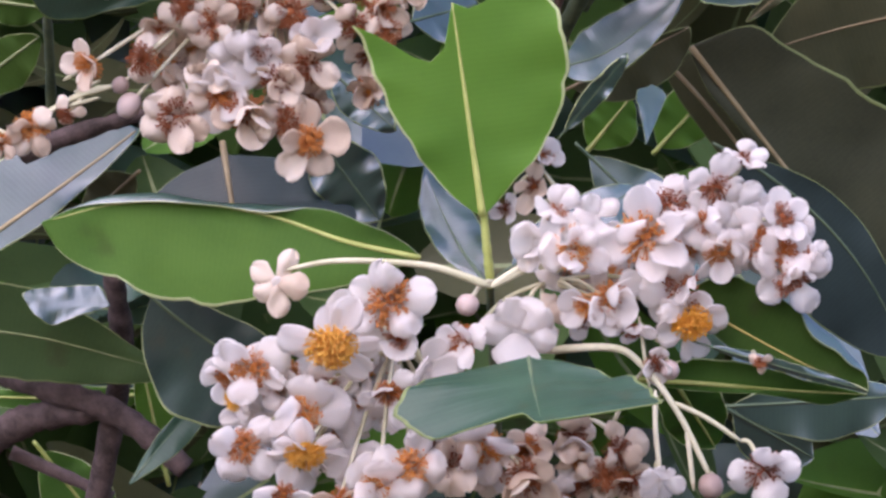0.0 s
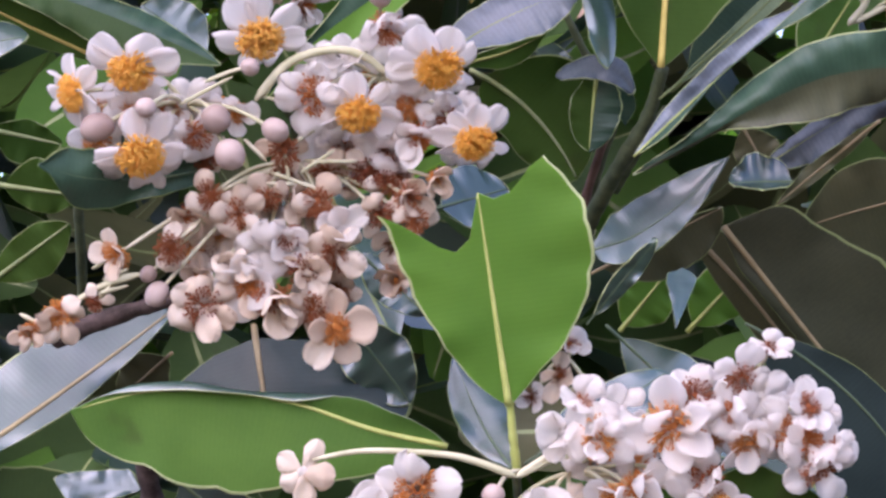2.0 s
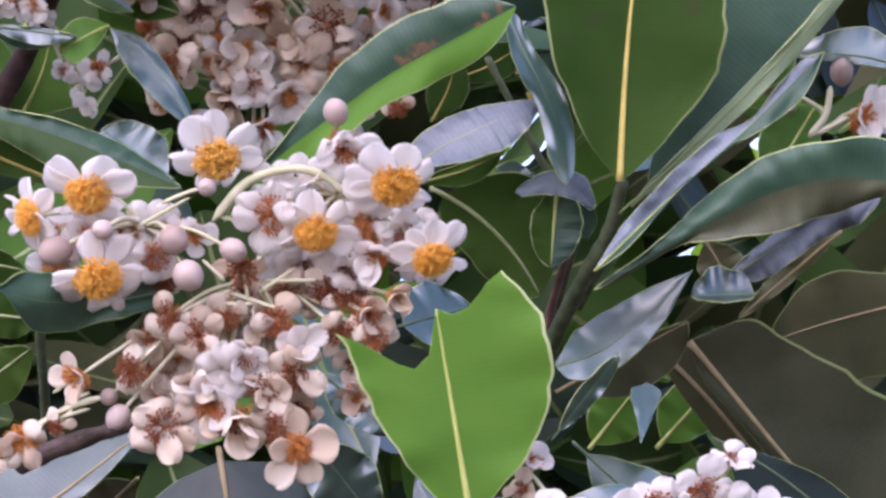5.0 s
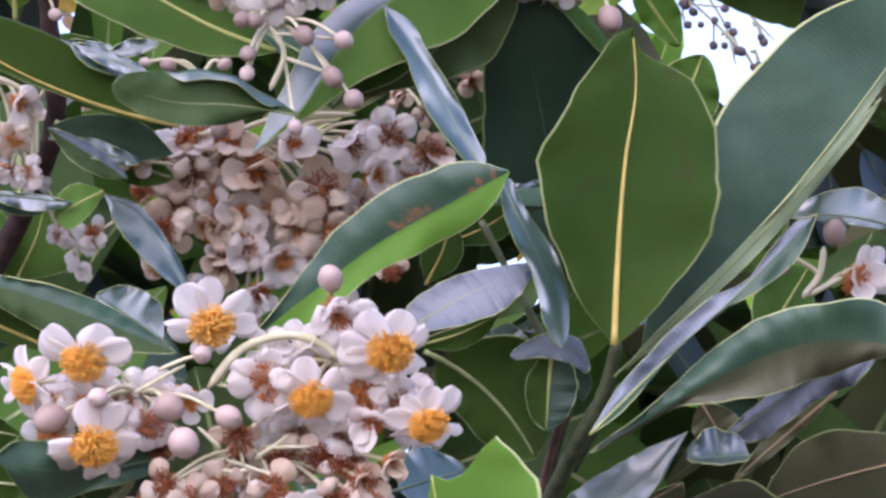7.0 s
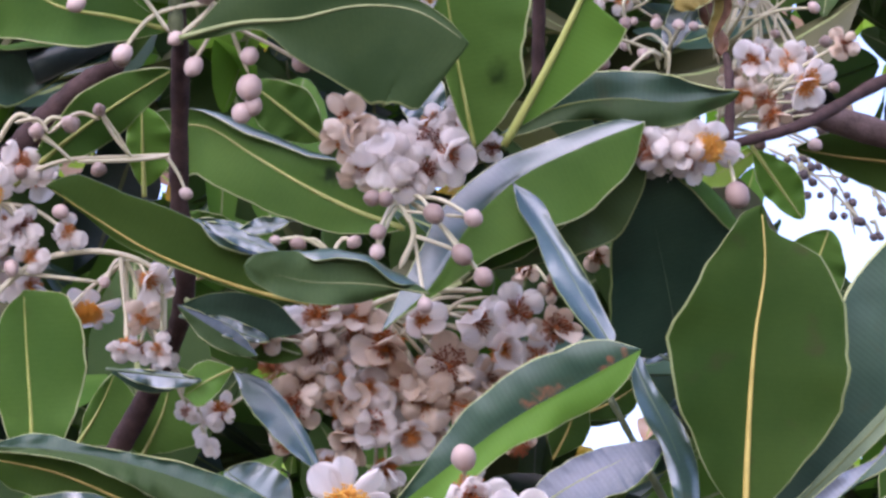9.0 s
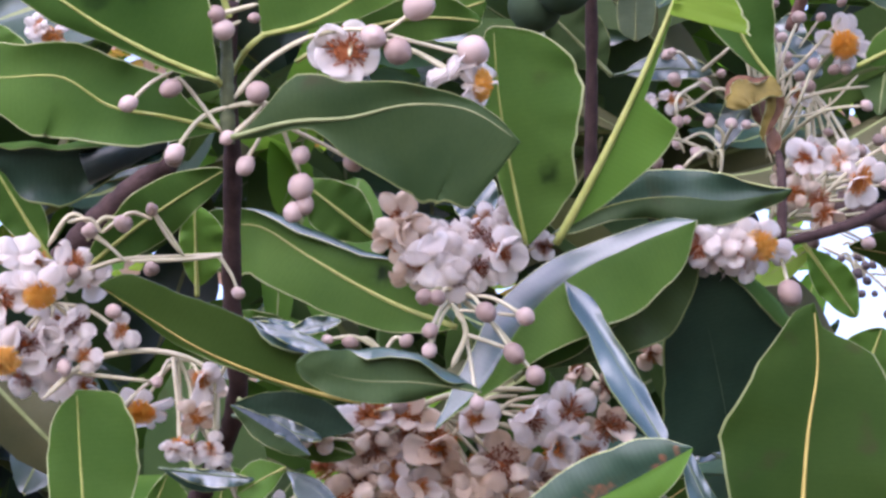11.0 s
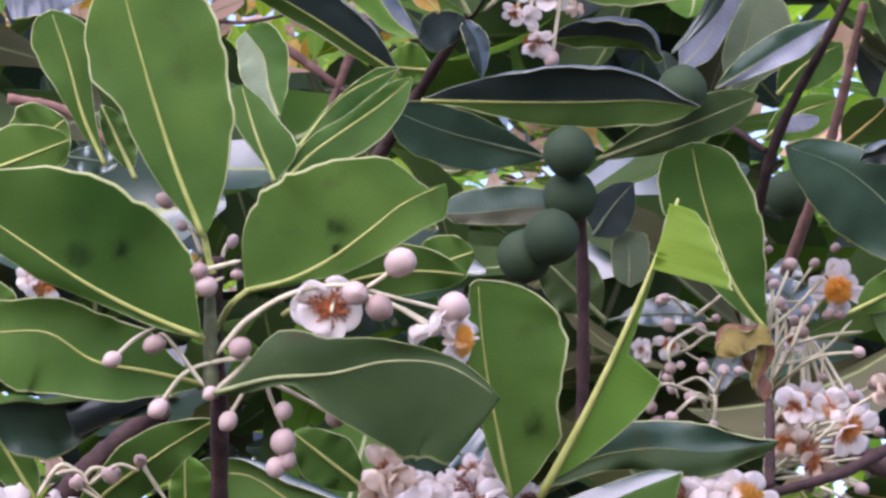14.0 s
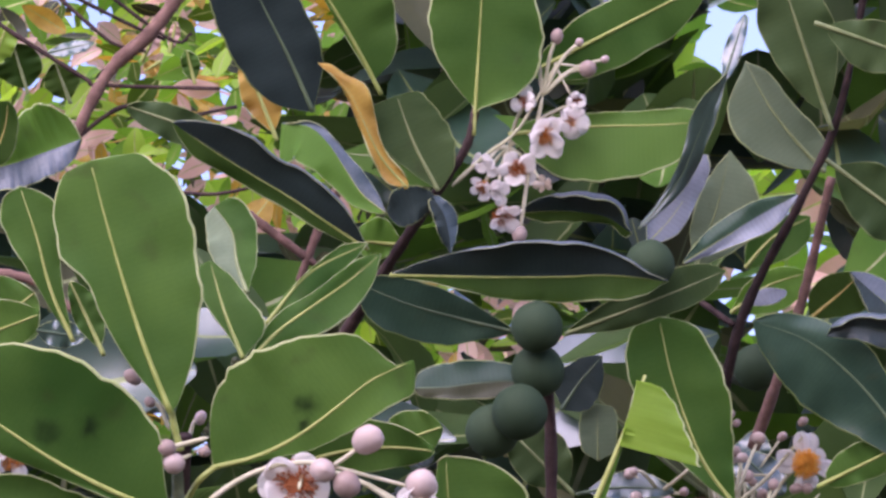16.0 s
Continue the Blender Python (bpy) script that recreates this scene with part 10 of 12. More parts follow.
stalk(cluster_g, [(-0.1623, 1.4086, 2.0424), (-0.1557, 1.4065, 2.0495), (-0.1479, 1.4076, 2.0470)], 0.0010, 0.0009)
bud(cluster_g, (-0.1485, 1.4036, 2.0458), 0.0031, (0.65, -0.55, 0.53))
bud(cluster_g, (-0.1606, 1.4039, 2.0446), 0.0026, (0.45, -0.67, 0.59))
bud(cluster_g, (-0.1677, 1.4089, 2.0316), 0.0026, (0.42, -0.86, 0.28))
bud(cluster_g, (-0.1383, 1.4023, 2.0497), 0.0022, (0.72, -0.46, 0.52))
bud(cluster_g, (-0.1404, 1.4098, 2.0303), 0.0024, (0.88, -0.44, 0.17))
bud(cluster_g, (-0.1109, 1.4142, 2.0202), 0.0020, (0.98, -0.21, -0.02))
bud(cluster_g, (-0.1551, 1.4144, 2.0176), 0.0026, (0.82, -0.50, -0.26))
bud(cluster_g, (-0.1741, 1.4199, 2.0003), 0.0026, (0.19, -0.31, -0.93))
stalk(cluster_g, [(-0.1830, 1.4265, 1.9915), (-0.1660, 1.4236, 2.0025), (-0.1479, 1.4233, 2.0050), (-0.1322, 1.4245, 2.0018), (-0.1200, 1.4271, 1.9942)], 0.0012, 0.0009)
stalk(cluster_g, [(-0.1361, 1.4243, 2.0032), (-0.1359, 1.4301, 1.9841), (-0.1359, 1.4329, 1.9745)], 0.0009, 0.0007)
stalk(cluster_g, [(-0.1220, 1.4274, 1.9946), (-0.1242, 1.4342, 1.9718)], 0.0009, 0.0007)
stalk(cluster_g, [(-0.1781, 1.4239, 2.0007), (-0.1430, 1.4267, 1.9941)], 0.0009, 0.0007)
flower(cluster_g, (-0.1498, 1.4391, 1.9878), 0.0104, (-0.14, -0.47, -0.87), "open")
stalk(cluster_g, [(-0.1353, 1.4364, 2.0042), (-0.1424, 1.4418, 2.0000), (-0.1496, 1.4394, 1.9886)], 0.0008, 0.0007)
flower(cluster_g, (-0.1270, 1.4272, 1.9938), 0.0082, (0.22, -0.85, -0.47), "old")
stalk(cluster_g, [(-0.1353, 1.4363, 2.0041), (-0.1309, 1.4358, 2.0029), (-0.1272, 1.4280, 1.9942)], 0.0008, 0.0007)
flower(cluster_g, (-0.1302, 1.4310, 1.9818), 0.0075, (0.12, -0.67, -0.73), "cream")
stalk(cluster_g, [(-0.1353, 1.4364, 2.0042), (-0.1325, 1.4376, 1.9969), (-0.1302, 1.4315, 1.9824)], 0.0008, 0.0007)
flower(cluster_g, (-0.1371, 1.4339, 1.9730), 0.0071, (0.01, -0.59, -0.81), "old")
stalk(cluster_g, [(-0.1354, 1.4366, 2.0043), (-0.1359, 1.4391, 1.9924), (-0.1370, 1.4341, 1.9735)], 0.0008, 0.0007)
flower(cluster_g, (-0.1254, 1.4350, 1.9702), 0.0064, (0.02, -0.76, -0.65), "shut")
stalk(cluster_g, [(-0.1354, 1.4366, 2.0043), (-0.1301, 1.4397, 1.9911), (-0.1253, 1.4354, 1.9706)], 0.0008, 0.0007)
bud(cluster_g, (-0.1424, 1.4268, 1.9941), 0.0020, (-0.41, -0.61, -0.68))
stalk(cluster_g, [(-0.1353, 1.4363, 2.0041), (-0.1386, 1.4305, 2.0021), (-0.1424, 1.4267, 1.9940)], 0.0008, 0.0007)
bud(cluster_g, (-0.1700, 1.4334, 1.9718), 0.0024, (-0.67, -0.06, -0.74))
stalk(cluster_g, [(-0.1354, 1.4366, 2.0043), (-0.1524, 1.4339, 1.9910), (-0.1699, 1.4331, 1.9715)], 0.0008, 0.0007)
flower(cluster_g, (-0.1145, 1.4817, 1.9537), 0.0066, (0.00, -0.94, -0.35), "shut")
stalk(cluster_g, [(-0.1381, 1.4578, 1.9977), (-0.1260, 1.4735, 1.9795), (-0.1142, 1.4818, 1.9536)], 0.0008, 0.0007)
flower(cluster_g, (-0.1134, 1.4840, 1.9458), 0.0066, (0.20, -0.82, -0.53), "shut")
stalk(cluster_g, [(-0.1382, 1.4579, 1.9977), (-0.1254, 1.4746, 1.9755), (-0.1132, 1.4839, 1.9459)], 0.0008, 0.0007)
flower(cluster_g, (-0.1202, 1.4803, 1.9581), 0.0046, (0.00, -0.94, -0.35), "shut")
stalk(cluster_g, [(-0.1381, 1.4578, 1.9976), (-0.1288, 1.4728, 1.9817), (-0.1199, 1.4806, 1.9580)], 0.0008, 0.0007)

# blossoms and buds of the tall shoot
cluster_h = thing("flower_cluster", (-0.1024, 1.3247, 2.0546), "loose cluster of round pinkish buds with two open white blossoms", "flowers", "blossom clusters")
stalk(cluster_h, [(-0.1012, 1.3207, 2.0600), (-0.0904, 1.3177, 2.0700), (-0.0746, 1.3159, 2.0773), (-0.0575, 1.3161, 2.0785), (-0.0374, 1.3189, 2.0725), (-0.0190, 1.3215, 2.0667)], 0.0011, 0.0006)
stalk(cluster_h, [(-0.1039, 1.3267, 2.0484), (-0.0917, 1.3239, 2.0577), (-0.0992, 1.3235, 2.0583)], 0.0010, 0.0008)
stalk(cluster_h, [(-0.0917, 1.3239, 2.0593), (-0.0874, 1.3260, 2.0537), (-0.0846, 1.3292, 2.0445), (-0.0816, 1.3324, 2.0353)], 0.0010, 0.0006)
stalk(cluster_h, [(-0.0850, 1.3273, 2.0509), (-0.0741, 1.3296, 2.0447), (-0.0638, 1.3322, 2.0381)], 0.0008, 0.0006)
stalk(cluster_h, [(-0.1236, 1.3276, 2.0445), (-0.1128, 1.3242, 2.0554), (-0.1011, 1.3235, 2.0584), (-0.0916, 1.3235, 2.0592)], 0.0008, 0.0008)
stalk(cluster_h, [(-0.1000, 1.3303, 2.0403), (-0.0947, 1.3281, 2.0470), (-0.0892, 1.3254, 2.0557)], 0.0008, 0.0006)
stalk(cluster_h, [(-0.1367, 1.3205, 2.0607), (-0.1286, 1.3186, 2.0670), (-0.1207, 1.3177, 2.0703)], 0.0008, 0.0006)
stalk(cluster_h, [(-0.1065, 1.3255, 2.0502), (-0.1131, 1.3218, 2.0606), (-0.1190, 1.3190, 2.0681), (-0.1216, 1.3199, 2.0651)], 0.0008, 0.0006)
stalk(cluster_h, [(-0.1038, 1.3102, 2.0861), (-0.0904, 1.3099, 2.0884)], 0.0010, 0.0008)
stalk(cluster_h, [(-0.1034, 1.3123, 2.0814), (-0.0966, 1.3118, 2.0837)], 0.0008, 0.0006)
stalk(cluster_h, [(-0.0500, 1.3159, 2.0767), (-0.0441, 1.3151, 2.0798), (-0.0380, 1.3139, 2.0839)], 0.0008, 0.0006)
flower(cluster_h, (-0.0632, 1.3233, 2.0736), 0.0130, (0.03, -0.93, -0.3), "bowl")
stalk(cluster_h, [(-0.0602, 1.3272, 2.0815), (-0.0607, 1.3245, 2.0790), (-0.0618, 1.3145, 2.0689)], 0.0008, 0.0007)
flower(cluster_h, (-0.0278, 1.3195, 2.0608), 0.0108, (-0.5, -0.45, 0.6), "shut")
stalk(cluster_h, [(-0.0602, 1.3274, 2.0816), (-0.0438, 1.3272, 2.0751), (-0.0278, 1.3198, 2.0610)], 0.0008, 0.0007)
flower(cluster_h, (-0.0217, 1.3247, 2.0591), 0.0081, (0.5, -0.5, 0.6), "shut")
stalk(cluster_h, [(-0.0602, 1.3276, 2.0816), (-0.0407, 1.3298, 2.0743), (-0.0220, 1.3248, 2.0593)], 0.0008, 0.0007)
flower(cluster_h, (-0.0204, 1.3222, 2.0576), 0.0104, (0.93, -0.27, -0.26), "open")
stalk(cluster_h, [(-0.0602, 1.3276, 2.0816), (-0.0401, 1.3285, 2.0735), (-0.0212, 1.3216, 2.0577)], 0.0008, 0.0007)
bud(cluster_h, (-0.0373, 1.3079, 2.0820), 0.0048, (0.75, -0.66, 0.08))
bud(cluster_h, (-0.0457, 1.3133, 2.0688), 0.0048, (0.62, -0.61, -0.49))
bud(cluster_h, (-0.0532, 1.3110, 2.0737), 0.0042, (0.36, -0.85, -0.38))
bud(cluster_h, (-0.0209, 1.3148, 2.0671), 0.0052, (0.91, -0.32, -0.27))
bud(cluster_h, (-0.1043, 1.3046, 2.0842), 0.0032, (-0.91, -0.41, -0.00))
bud(cluster_h, (-0.1023, 1.3069, 2.0794), 0.0037, (-0.91, -0.40, -0.11))
bud(cluster_h, (-0.0931, 1.3161, 2.0598), 0.0039, (-0.76, -0.28, -0.59))
bud(cluster_h, (-0.1045, 1.3215, 2.0468), 0.0024, (-0.73, -0.13, -0.67))
bud(cluster_h, (-0.1223, 1.3228, 2.0434), 0.0032, (-0.80, -0.08, -0.59))
bud(cluster_h, (-0.0994, 1.3256, 2.0378), 0.0032, (-0.60, -0.07, -0.80))
bud(cluster_h, (-0.0807, 1.3252, 2.0396), 0.0031, (-0.36, -0.10, -0.93))
bud(cluster_h, (-0.0817, 1.3293, 2.0301), 0.0044, (-0.31, -0.02, -0.95))
bud(cluster_h, (-0.0810, 1.3317, 2.0244), 0.0032, (-0.26, 0.01, -0.96))
bud(cluster_h, (-0.0850, 1.3325, 2.0224), 0.0035, (-0.31, 0.02, -0.95))
bud(cluster_h, (-0.0636, 1.3269, 2.0364), 0.0034, (-0.00, -0.07, -1.00))
bud(cluster_h, (-0.1359, 1.3152, 2.0595), 0.0029, (-0.93, -0.15, -0.35))
bud(cluster_h, (-0.1214, 1.3139, 2.0631), 0.0031, (-0.91, -0.20, -0.35))
bud(cluster_h, (-0.0918, 1.3060, 2.0822), 0.0019, (-0.86, -0.51, -0.04))
bud(cluster_h, (-0.0952, 1.3353, 2.1043), 0.0020, (0.44, -0.27, 0.85))
stalk(cluster_h, [(-0.1008, 1.3384, 2.0952), (-0.0977, 1.3360, 2.1029), (-0.0952, 1.3356, 2.1044)], 0.0008, 0.0007)
bud(cluster_h, (-0.1169, 1.3282, 2.1187), 0.0026, (-0.70, -0.24, 0.67))
stalk(cluster_h, [(-0.1055, 1.3333, 2.1062), (-0.1110, 1.3300, 2.1155), (-0.1169, 1.3286, 2.1189)], 0.0008, 0.0007)
bud(cluster_h, (-0.1119, 1.3320, 2.1104), 0.0020, (-0.56, -0.28, 0.78))
stalk(cluster_h, [(-0.1060, 1.3357, 2.1009), (-0.1087, 1.3330, 2.1087), (-0.1119, 1.3323, 2.1106)], 0.0008, 0.0007)

# far blossoms
cluster_i = thing("flower_cluster", (0.0911, 1.5177, 2.1087), "airy cluster of small blossoms and buds round a withered leaf", "flowers", "blossom clusters")
stalk(cluster_i, [(0.0873, 1.5205, 2.1009), (0.0702, 1.5157, 2.1134), (0.0592, 1.5168, 2.1091), (0.0481, 1.5175, 2.1058)], 0.0008, 0.0006)
stalk(cluster_i, [(0.0524, 1.5131, 2.1179), (0.0596, 1.5133, 2.1179), (0.0677, 1.5152, 2.1133)], 0.0006, 0.0005)
stalk(cluster_i, [(0.0640, 1.5188, 2.1037), (0.0570, 1.5171, 2.1084)], 0.0005, 0.0004)
stalk(cluster_i, [(0.0886, 1.5157, 2.1123), (0.1023, 1.5132, 2.1216), (0.1188, 1.5087, 2.1367)], 0.0008, 0.0006)
stalk(cluster_i, [(0.0897, 1.5191, 2.1047), (0.1084, 1.5181, 2.1094), (0.1257, 1.5184, 2.1102)], 0.0008, 0.0006)
stalk(cluster_i, [(0.0904, 1.5206, 2.1006), (0.1079, 1.5202, 2.1034), (0.1219, 1.5168, 2.1146)], 0.0006, 0.0005)
stalk(cluster_i, [(0.1085, 1.5230, 2.0954), (0.1106, 1.5191, 2.1075)], 0.0005, 0.0004)
stalk(cluster_i, [(0.0428, 1.5237, 2.0893), (0.0482, 1.5195, 2.1022)], 0.0005, 0.0004)
stalk(cluster_i, [(0.1097, 1.5083, 2.1360), (0.1002, 1.5115, 2.1254)], 0.0005, 0.0004)
stalk(cluster_i, [(0.0894, 1.5196, 2.1026), (0.0985, 1.5140, 2.1203)], 0.0006, 0.0005)
stalk(cluster_i, [(0.0950, 1.5123, 2.1231), (0.1047, 1.5130, 2.1225)], 0.0005, 0.0004)
stalk(cluster_i, [(0.0536, 1.5232, 2.0915), (0.0513, 1.5196, 2.1019)], 0.0005, 0.0004)
flower(cluster_i, (0.1175, 1.5123, 2.1255), 0.0108, (0.13, -0.90, -0.41), "open")
stalk(cluster_i, [(0.1023, 1.5281, 2.1153), (0.1102, 1.5242, 2.1246), (0.1177, 1.5133, 2.1262)], 0.0008, 0.0007)
flower(cluster_i, (0.1018, 1.5266, 2.0861), 0.0089, (0.03, -0.91, -0.41), "open")
stalk(cluster_i, [(0.1034, 1.5287, 2.1160), (0.1025, 1.5314, 2.1049), (0.1012, 1.5270, 2.0862)], 0.0008, 0.0007)
flower(cluster_i, (0.1189, 1.5269, 2.0867), 0.0081, (0.12, -0.80, -0.59), "old")
stalk(cluster_i, [(0.1033, 1.5287, 2.1159), (0.1110, 1.5315, 2.1053), (0.1183, 1.5272, 2.0871)], 0.0008, 0.0007)
flower(cluster_i, (0.1193, 1.5306, 2.0765), 0.0089, (0.22, -0.72, -0.66), "open")
stalk(cluster_i, [(0.1035, 1.5288, 2.1160), (0.1112, 1.5334, 2.1002), (0.1183, 1.5307, 2.0771)], 0.0008, 0.0007)
flower(cluster_i, (0.1001, 1.5304, 2.0760), 0.0081, (0.02, -0.81, -0.59), "cream")
stalk(cluster_i, [(0.1036, 1.5289, 2.1161), (0.1017, 1.5333, 2.1000), (0.0994, 1.5305, 2.0765)], 0.0008, 0.0007)
flower(cluster_i, (0.1048, 1.5346, 2.0655), 0.0089, (0.02, -0.74, -0.67), "cream")
stalk(cluster_i, [(0.1038, 1.5291, 2.1161), (0.1041, 1.5353, 2.0948), (0.1040, 1.5343, 2.0660)], 0.0008, 0.0007)
flower(cluster_i, (0.0973, 1.5177, 2.1094), 0.0062, (0.42, -0.77, -0.47), "mid")
stalk(cluster_i, [(0.1028, 1.5283, 2.1156), (0.1002, 1.5270, 2.1164), (0.0969, 1.5184, 2.1098)], 0.0008, 0.0007)
flower(cluster_i, (0.0918, 1.5285, 2.0807), 0.0069, (-0.18, -0.80, -0.58), "cream")
stalk(cluster_i, [(0.1035, 1.5288, 2.1160), (0.0975, 1.5323, 2.1022), (0.0914, 1.5286, 2.0810)], 0.0008, 0.0007)
flower(cluster_i, (0.1127, 1.5326, 2.0710), 0.0073, (0.12, -0.73, -0.67), "cream")
stalk(cluster_i, [(0.1037, 1.5289, 2.1161), (0.1080, 1.5344, 2.0974), (0.1119, 1.5326, 2.0715)], 0.0008, 0.0007)
flower(cluster_i, (0.0519, 1.5157, 2.1114), 0.0058, (-0.28, -0.77, -0.57), "mid")
stalk(cluster_i, [(0.0594, 1.5281, 2.1127), (0.0557, 1.5259, 2.1161), (0.0522, 1.5164, 2.1119)], 0.0008, 0.0007)
flower(cluster_i, (0.0420, 1.5158, 2.1103), 0.0054, (-0.38, -0.80, -0.47), "shut")
stalk(cluster_i, [(0.0594, 1.5281, 2.1128), (0.0508, 1.5259, 2.1156), (0.0423, 1.5165, 2.1108)], 0.0008, 0.0007)
bud(cluster_i, (0.0524, 1.5131, 2.1179), 0.0026, (-0.44, -0.85, 0.28))
bud(cluster_i, (0.0641, 1.5189, 2.1038), 0.0017, (0.35, -0.69, -0.64))
bud(cluster_i, (0.0499, 1.5203, 2.0994), 0.0020, (-0.49, -0.43, -0.76))
bud(cluster_i, (0.0950, 1.5126, 2.1228), 0.0024, (0.86, -0.39, 0.32))
bud(cluster_i, (0.1095, 1.5081, 2.1358), 0.0017, (0.82, -0.34, 0.46))
bud(cluster_i, (0.1179, 1.5066, 2.1406), 0.0017, (0.82, -0.32, 0.48))
bud(cluster_i, (0.1130, 1.5154, 2.1170), 0.0020, (0.96, -0.25, 0.15))
bud(cluster_i, (0.0430, 1.5241, 2.0891), 0.0024, (-0.52, -0.15, -0.84))
bud(cluster_i, (0.1087, 1.5234, 2.0951), 0.0017, (0.95, -0.12, -0.28))
bud(cluster_i, (0.1173, 1.5156, 2.1167), 0.0022, (0.96, -0.23, 0.14))
bud(cluster_i, (0.0556, 1.5188, 2.1034), 0.0017, (-0.26, -0.67, -0.70))
bud(cluster_i, (0.0906, 1.5039, 2.1449), 0.0017, (0.57, -0.45, 0.68))
bud(cluster_i, (0.0927, 1.5052, 2.1418), 0.0015, (0.63, -0.44, 0.64))
bud(cluster_i, (0.0448, 1.5265, 2.0833), 0.0031, (-0.40, -0.08, -0.91))
stalk(cluster_i, [(0.0450, 1.5269, 2.0833), (0.0507, 1.5295, 2.0757), (0.0502, 1.5331, 2.0655)], 0.0011, 0.0009)
blade(cluster_i, [(0.0800, 1.4666, 2.0904), (0.0813, 1.4687, 2.0841), (0.0835, 1.4708, 2.0780), (0.0841, 1.4729, 2.0715)], (0, 7.8, 7.7, 7.3, 4.8, 3.1, 4, 3.4, 1.5, 0.4, 0), (0, 3.5, 3.6, 3.5, 1.8, 1.6, 2.6, 2.2, 0.9, 0.2, 0), skin="BB", wav=0.005, rib=0.3, label="withered brown leaf", fl=-46, fr=40)
blade(cluster_i, [(0.0866, 1.4620, 2.0920), (0.0857, 1.4639, 2.0862), (0.0827, 1.4655, 2.0811), (0.0802, 1.4672, 2.0757)], (0, 2.9, 3.3, 3.4, 2.8, 2.5, 2.1, 1.4, 0.6, 0.2, 0), (0, 3.3, 3.5, 3.6, 3.4, 2.9, 2.6, 2.2, 1, 0.3, 0), skin="BW", wav=0.003, rib=0, fl=-20, fr=30)
blade(cluster_i, [(0.0889, 1.4595, 2.0902), (0.0816, 1.4583, 2.0934), (0.0737, 1.4582, 2.0932), (0.0680, 1.4597, 2.0879)], (0, 1.3, 1.9, 3.8, 6.1, 7.1, 7.2, 6.9, 4.5, 2.9, 0), (0, 1.5, 3.3, 5, 3.2, 4.6, 5.4, 3.1, 1.8, 0.5, 0), skin="WW", wav=0.004, rib=0, lip=(1, 0.2, 0.9, 2.5), fl=30, fr=-34)
cluster_j = thing("flower_cluster", (0.0114, 1.4166, 2.2186), "upright spray of small white blossoms with red-brown centres", "flowers", "blossom clusters")
stalk(cluster_j, [(-0.0057, 1.4177, 2.2139), (0.0078, 1.4144, 2.2236), (0.0211, 1.4115, 2.2323), (0.0368, 1.4038, 2.2536)], 0.0009, 0.0005)
stalk(cluster_j, [(0.0357, 1.4036, 2.2532), (0.0479, 1.4049, 2.2507)], 0.0005, 0.0004)
stalk(cluster_j, [(0.0357, 1.4036, 2.2532), (0.0409, 1.4083, 2.2415)], 0.0005, 0.0004)
flower(cluster_j, (0.0241, 1.4081, 2.2408), 0.0058, (-0.19, -0.97, -0.16), "shut")
stalk(cluster_j, [(0.0162, 1.4248, 2.2304), (0.0202, 1.4205, 2.2396), (0.0242, 1.4092, 2.2410)], 0.0008, 0.0007)
flower(cluster_j, (0.0302, 1.4131, 2.2289), 0.0090, (0.01, -0.89, -0.46), "mid")
stalk(cluster_j, [(0.0162, 1.4249, 2.2304), (0.0233, 1.4230, 2.2336), (0.0302, 1.4140, 2.2293)], 0.0008, 0.0007)
flower(cluster_j, (0.0400, 1.4118, 2.2328), 0.0071, (0.31, -0.88, -0.35), "old")
stalk(cluster_j, [(0.0162, 1.4248, 2.2304), (0.0282, 1.4224, 2.2357), (0.0396, 1.4127, 2.2333)], 0.0008, 0.0007)
flower(cluster_j, (0.0186, 1.4171, 2.2182), 0.0080, (0.11, -0.83, -0.54), "mid")
stalk(cluster_j, [(0.0162, 1.4250, 2.2305), (0.0176, 1.4250, 2.2283), (0.0185, 1.4178, 2.2186)], 0.0008, 0.0007)
flower(cluster_j, (0.0120, 1.4233, 2.2025), 0.0071, (0.00, -0.62, -0.78), "mid")
stalk(cluster_j, [(0.0162, 1.4251, 2.2305), (0.0142, 1.4281, 2.2204), (0.0120, 1.4236, 2.2031)], 0.0008, 0.0007)
flower(cluster_j, (0.0075, 1.4156, 2.2207), 0.0056, (-0.29, -0.89, -0.35), "shut")
stalk(cluster_j, [(0.0162, 1.4249, 2.2305), (0.0120, 1.4243, 2.2295), (0.0078, 1.4165, 2.2211)], 0.0008, 0.0007)
flower(cluster_j, (0.0427, 1.4092, 2.2395), 0.0043, (0.21, -0.96, -0.16), "shut")
stalk(cluster_j, [(0.0162, 1.4248, 2.2304), (0.0296, 1.4211, 2.2390), (0.0424, 1.4103, 2.2396)], 0.0008, 0.0007)
flower(cluster_j, (0.0058, 1.4187, 2.2131), 0.0049, (-0.29, -0.80, -0.52), "shut")
stalk(cluster_j, [(0.0162, 1.4250, 2.2305), (0.0110, 1.4258, 2.2258), (0.0060, 1.4193, 2.2136)], 0.0008, 0.0007)
flower(cluster_j, (0.0276, 1.4196, 2.2125), 0.0037, (0.31, -0.79, -0.53), "back")
stalk(cluster_j, [(0.0162, 1.4250, 2.2305), (0.0220, 1.4263, 2.2255), (0.0273, 1.4203, 2.2129)], 0.0008, 0.0007)
flower(cluster_j, (0.0107, 1.4198, 2.2108), 0.0056, (0.01, -0.84, -0.54), "shut")
stalk(cluster_j, [(0.0162, 1.4250, 2.2305), (0.0135, 1.4264, 2.2246), (0.0107, 1.4205, 2.2114)], 0.0008, 0.0007)
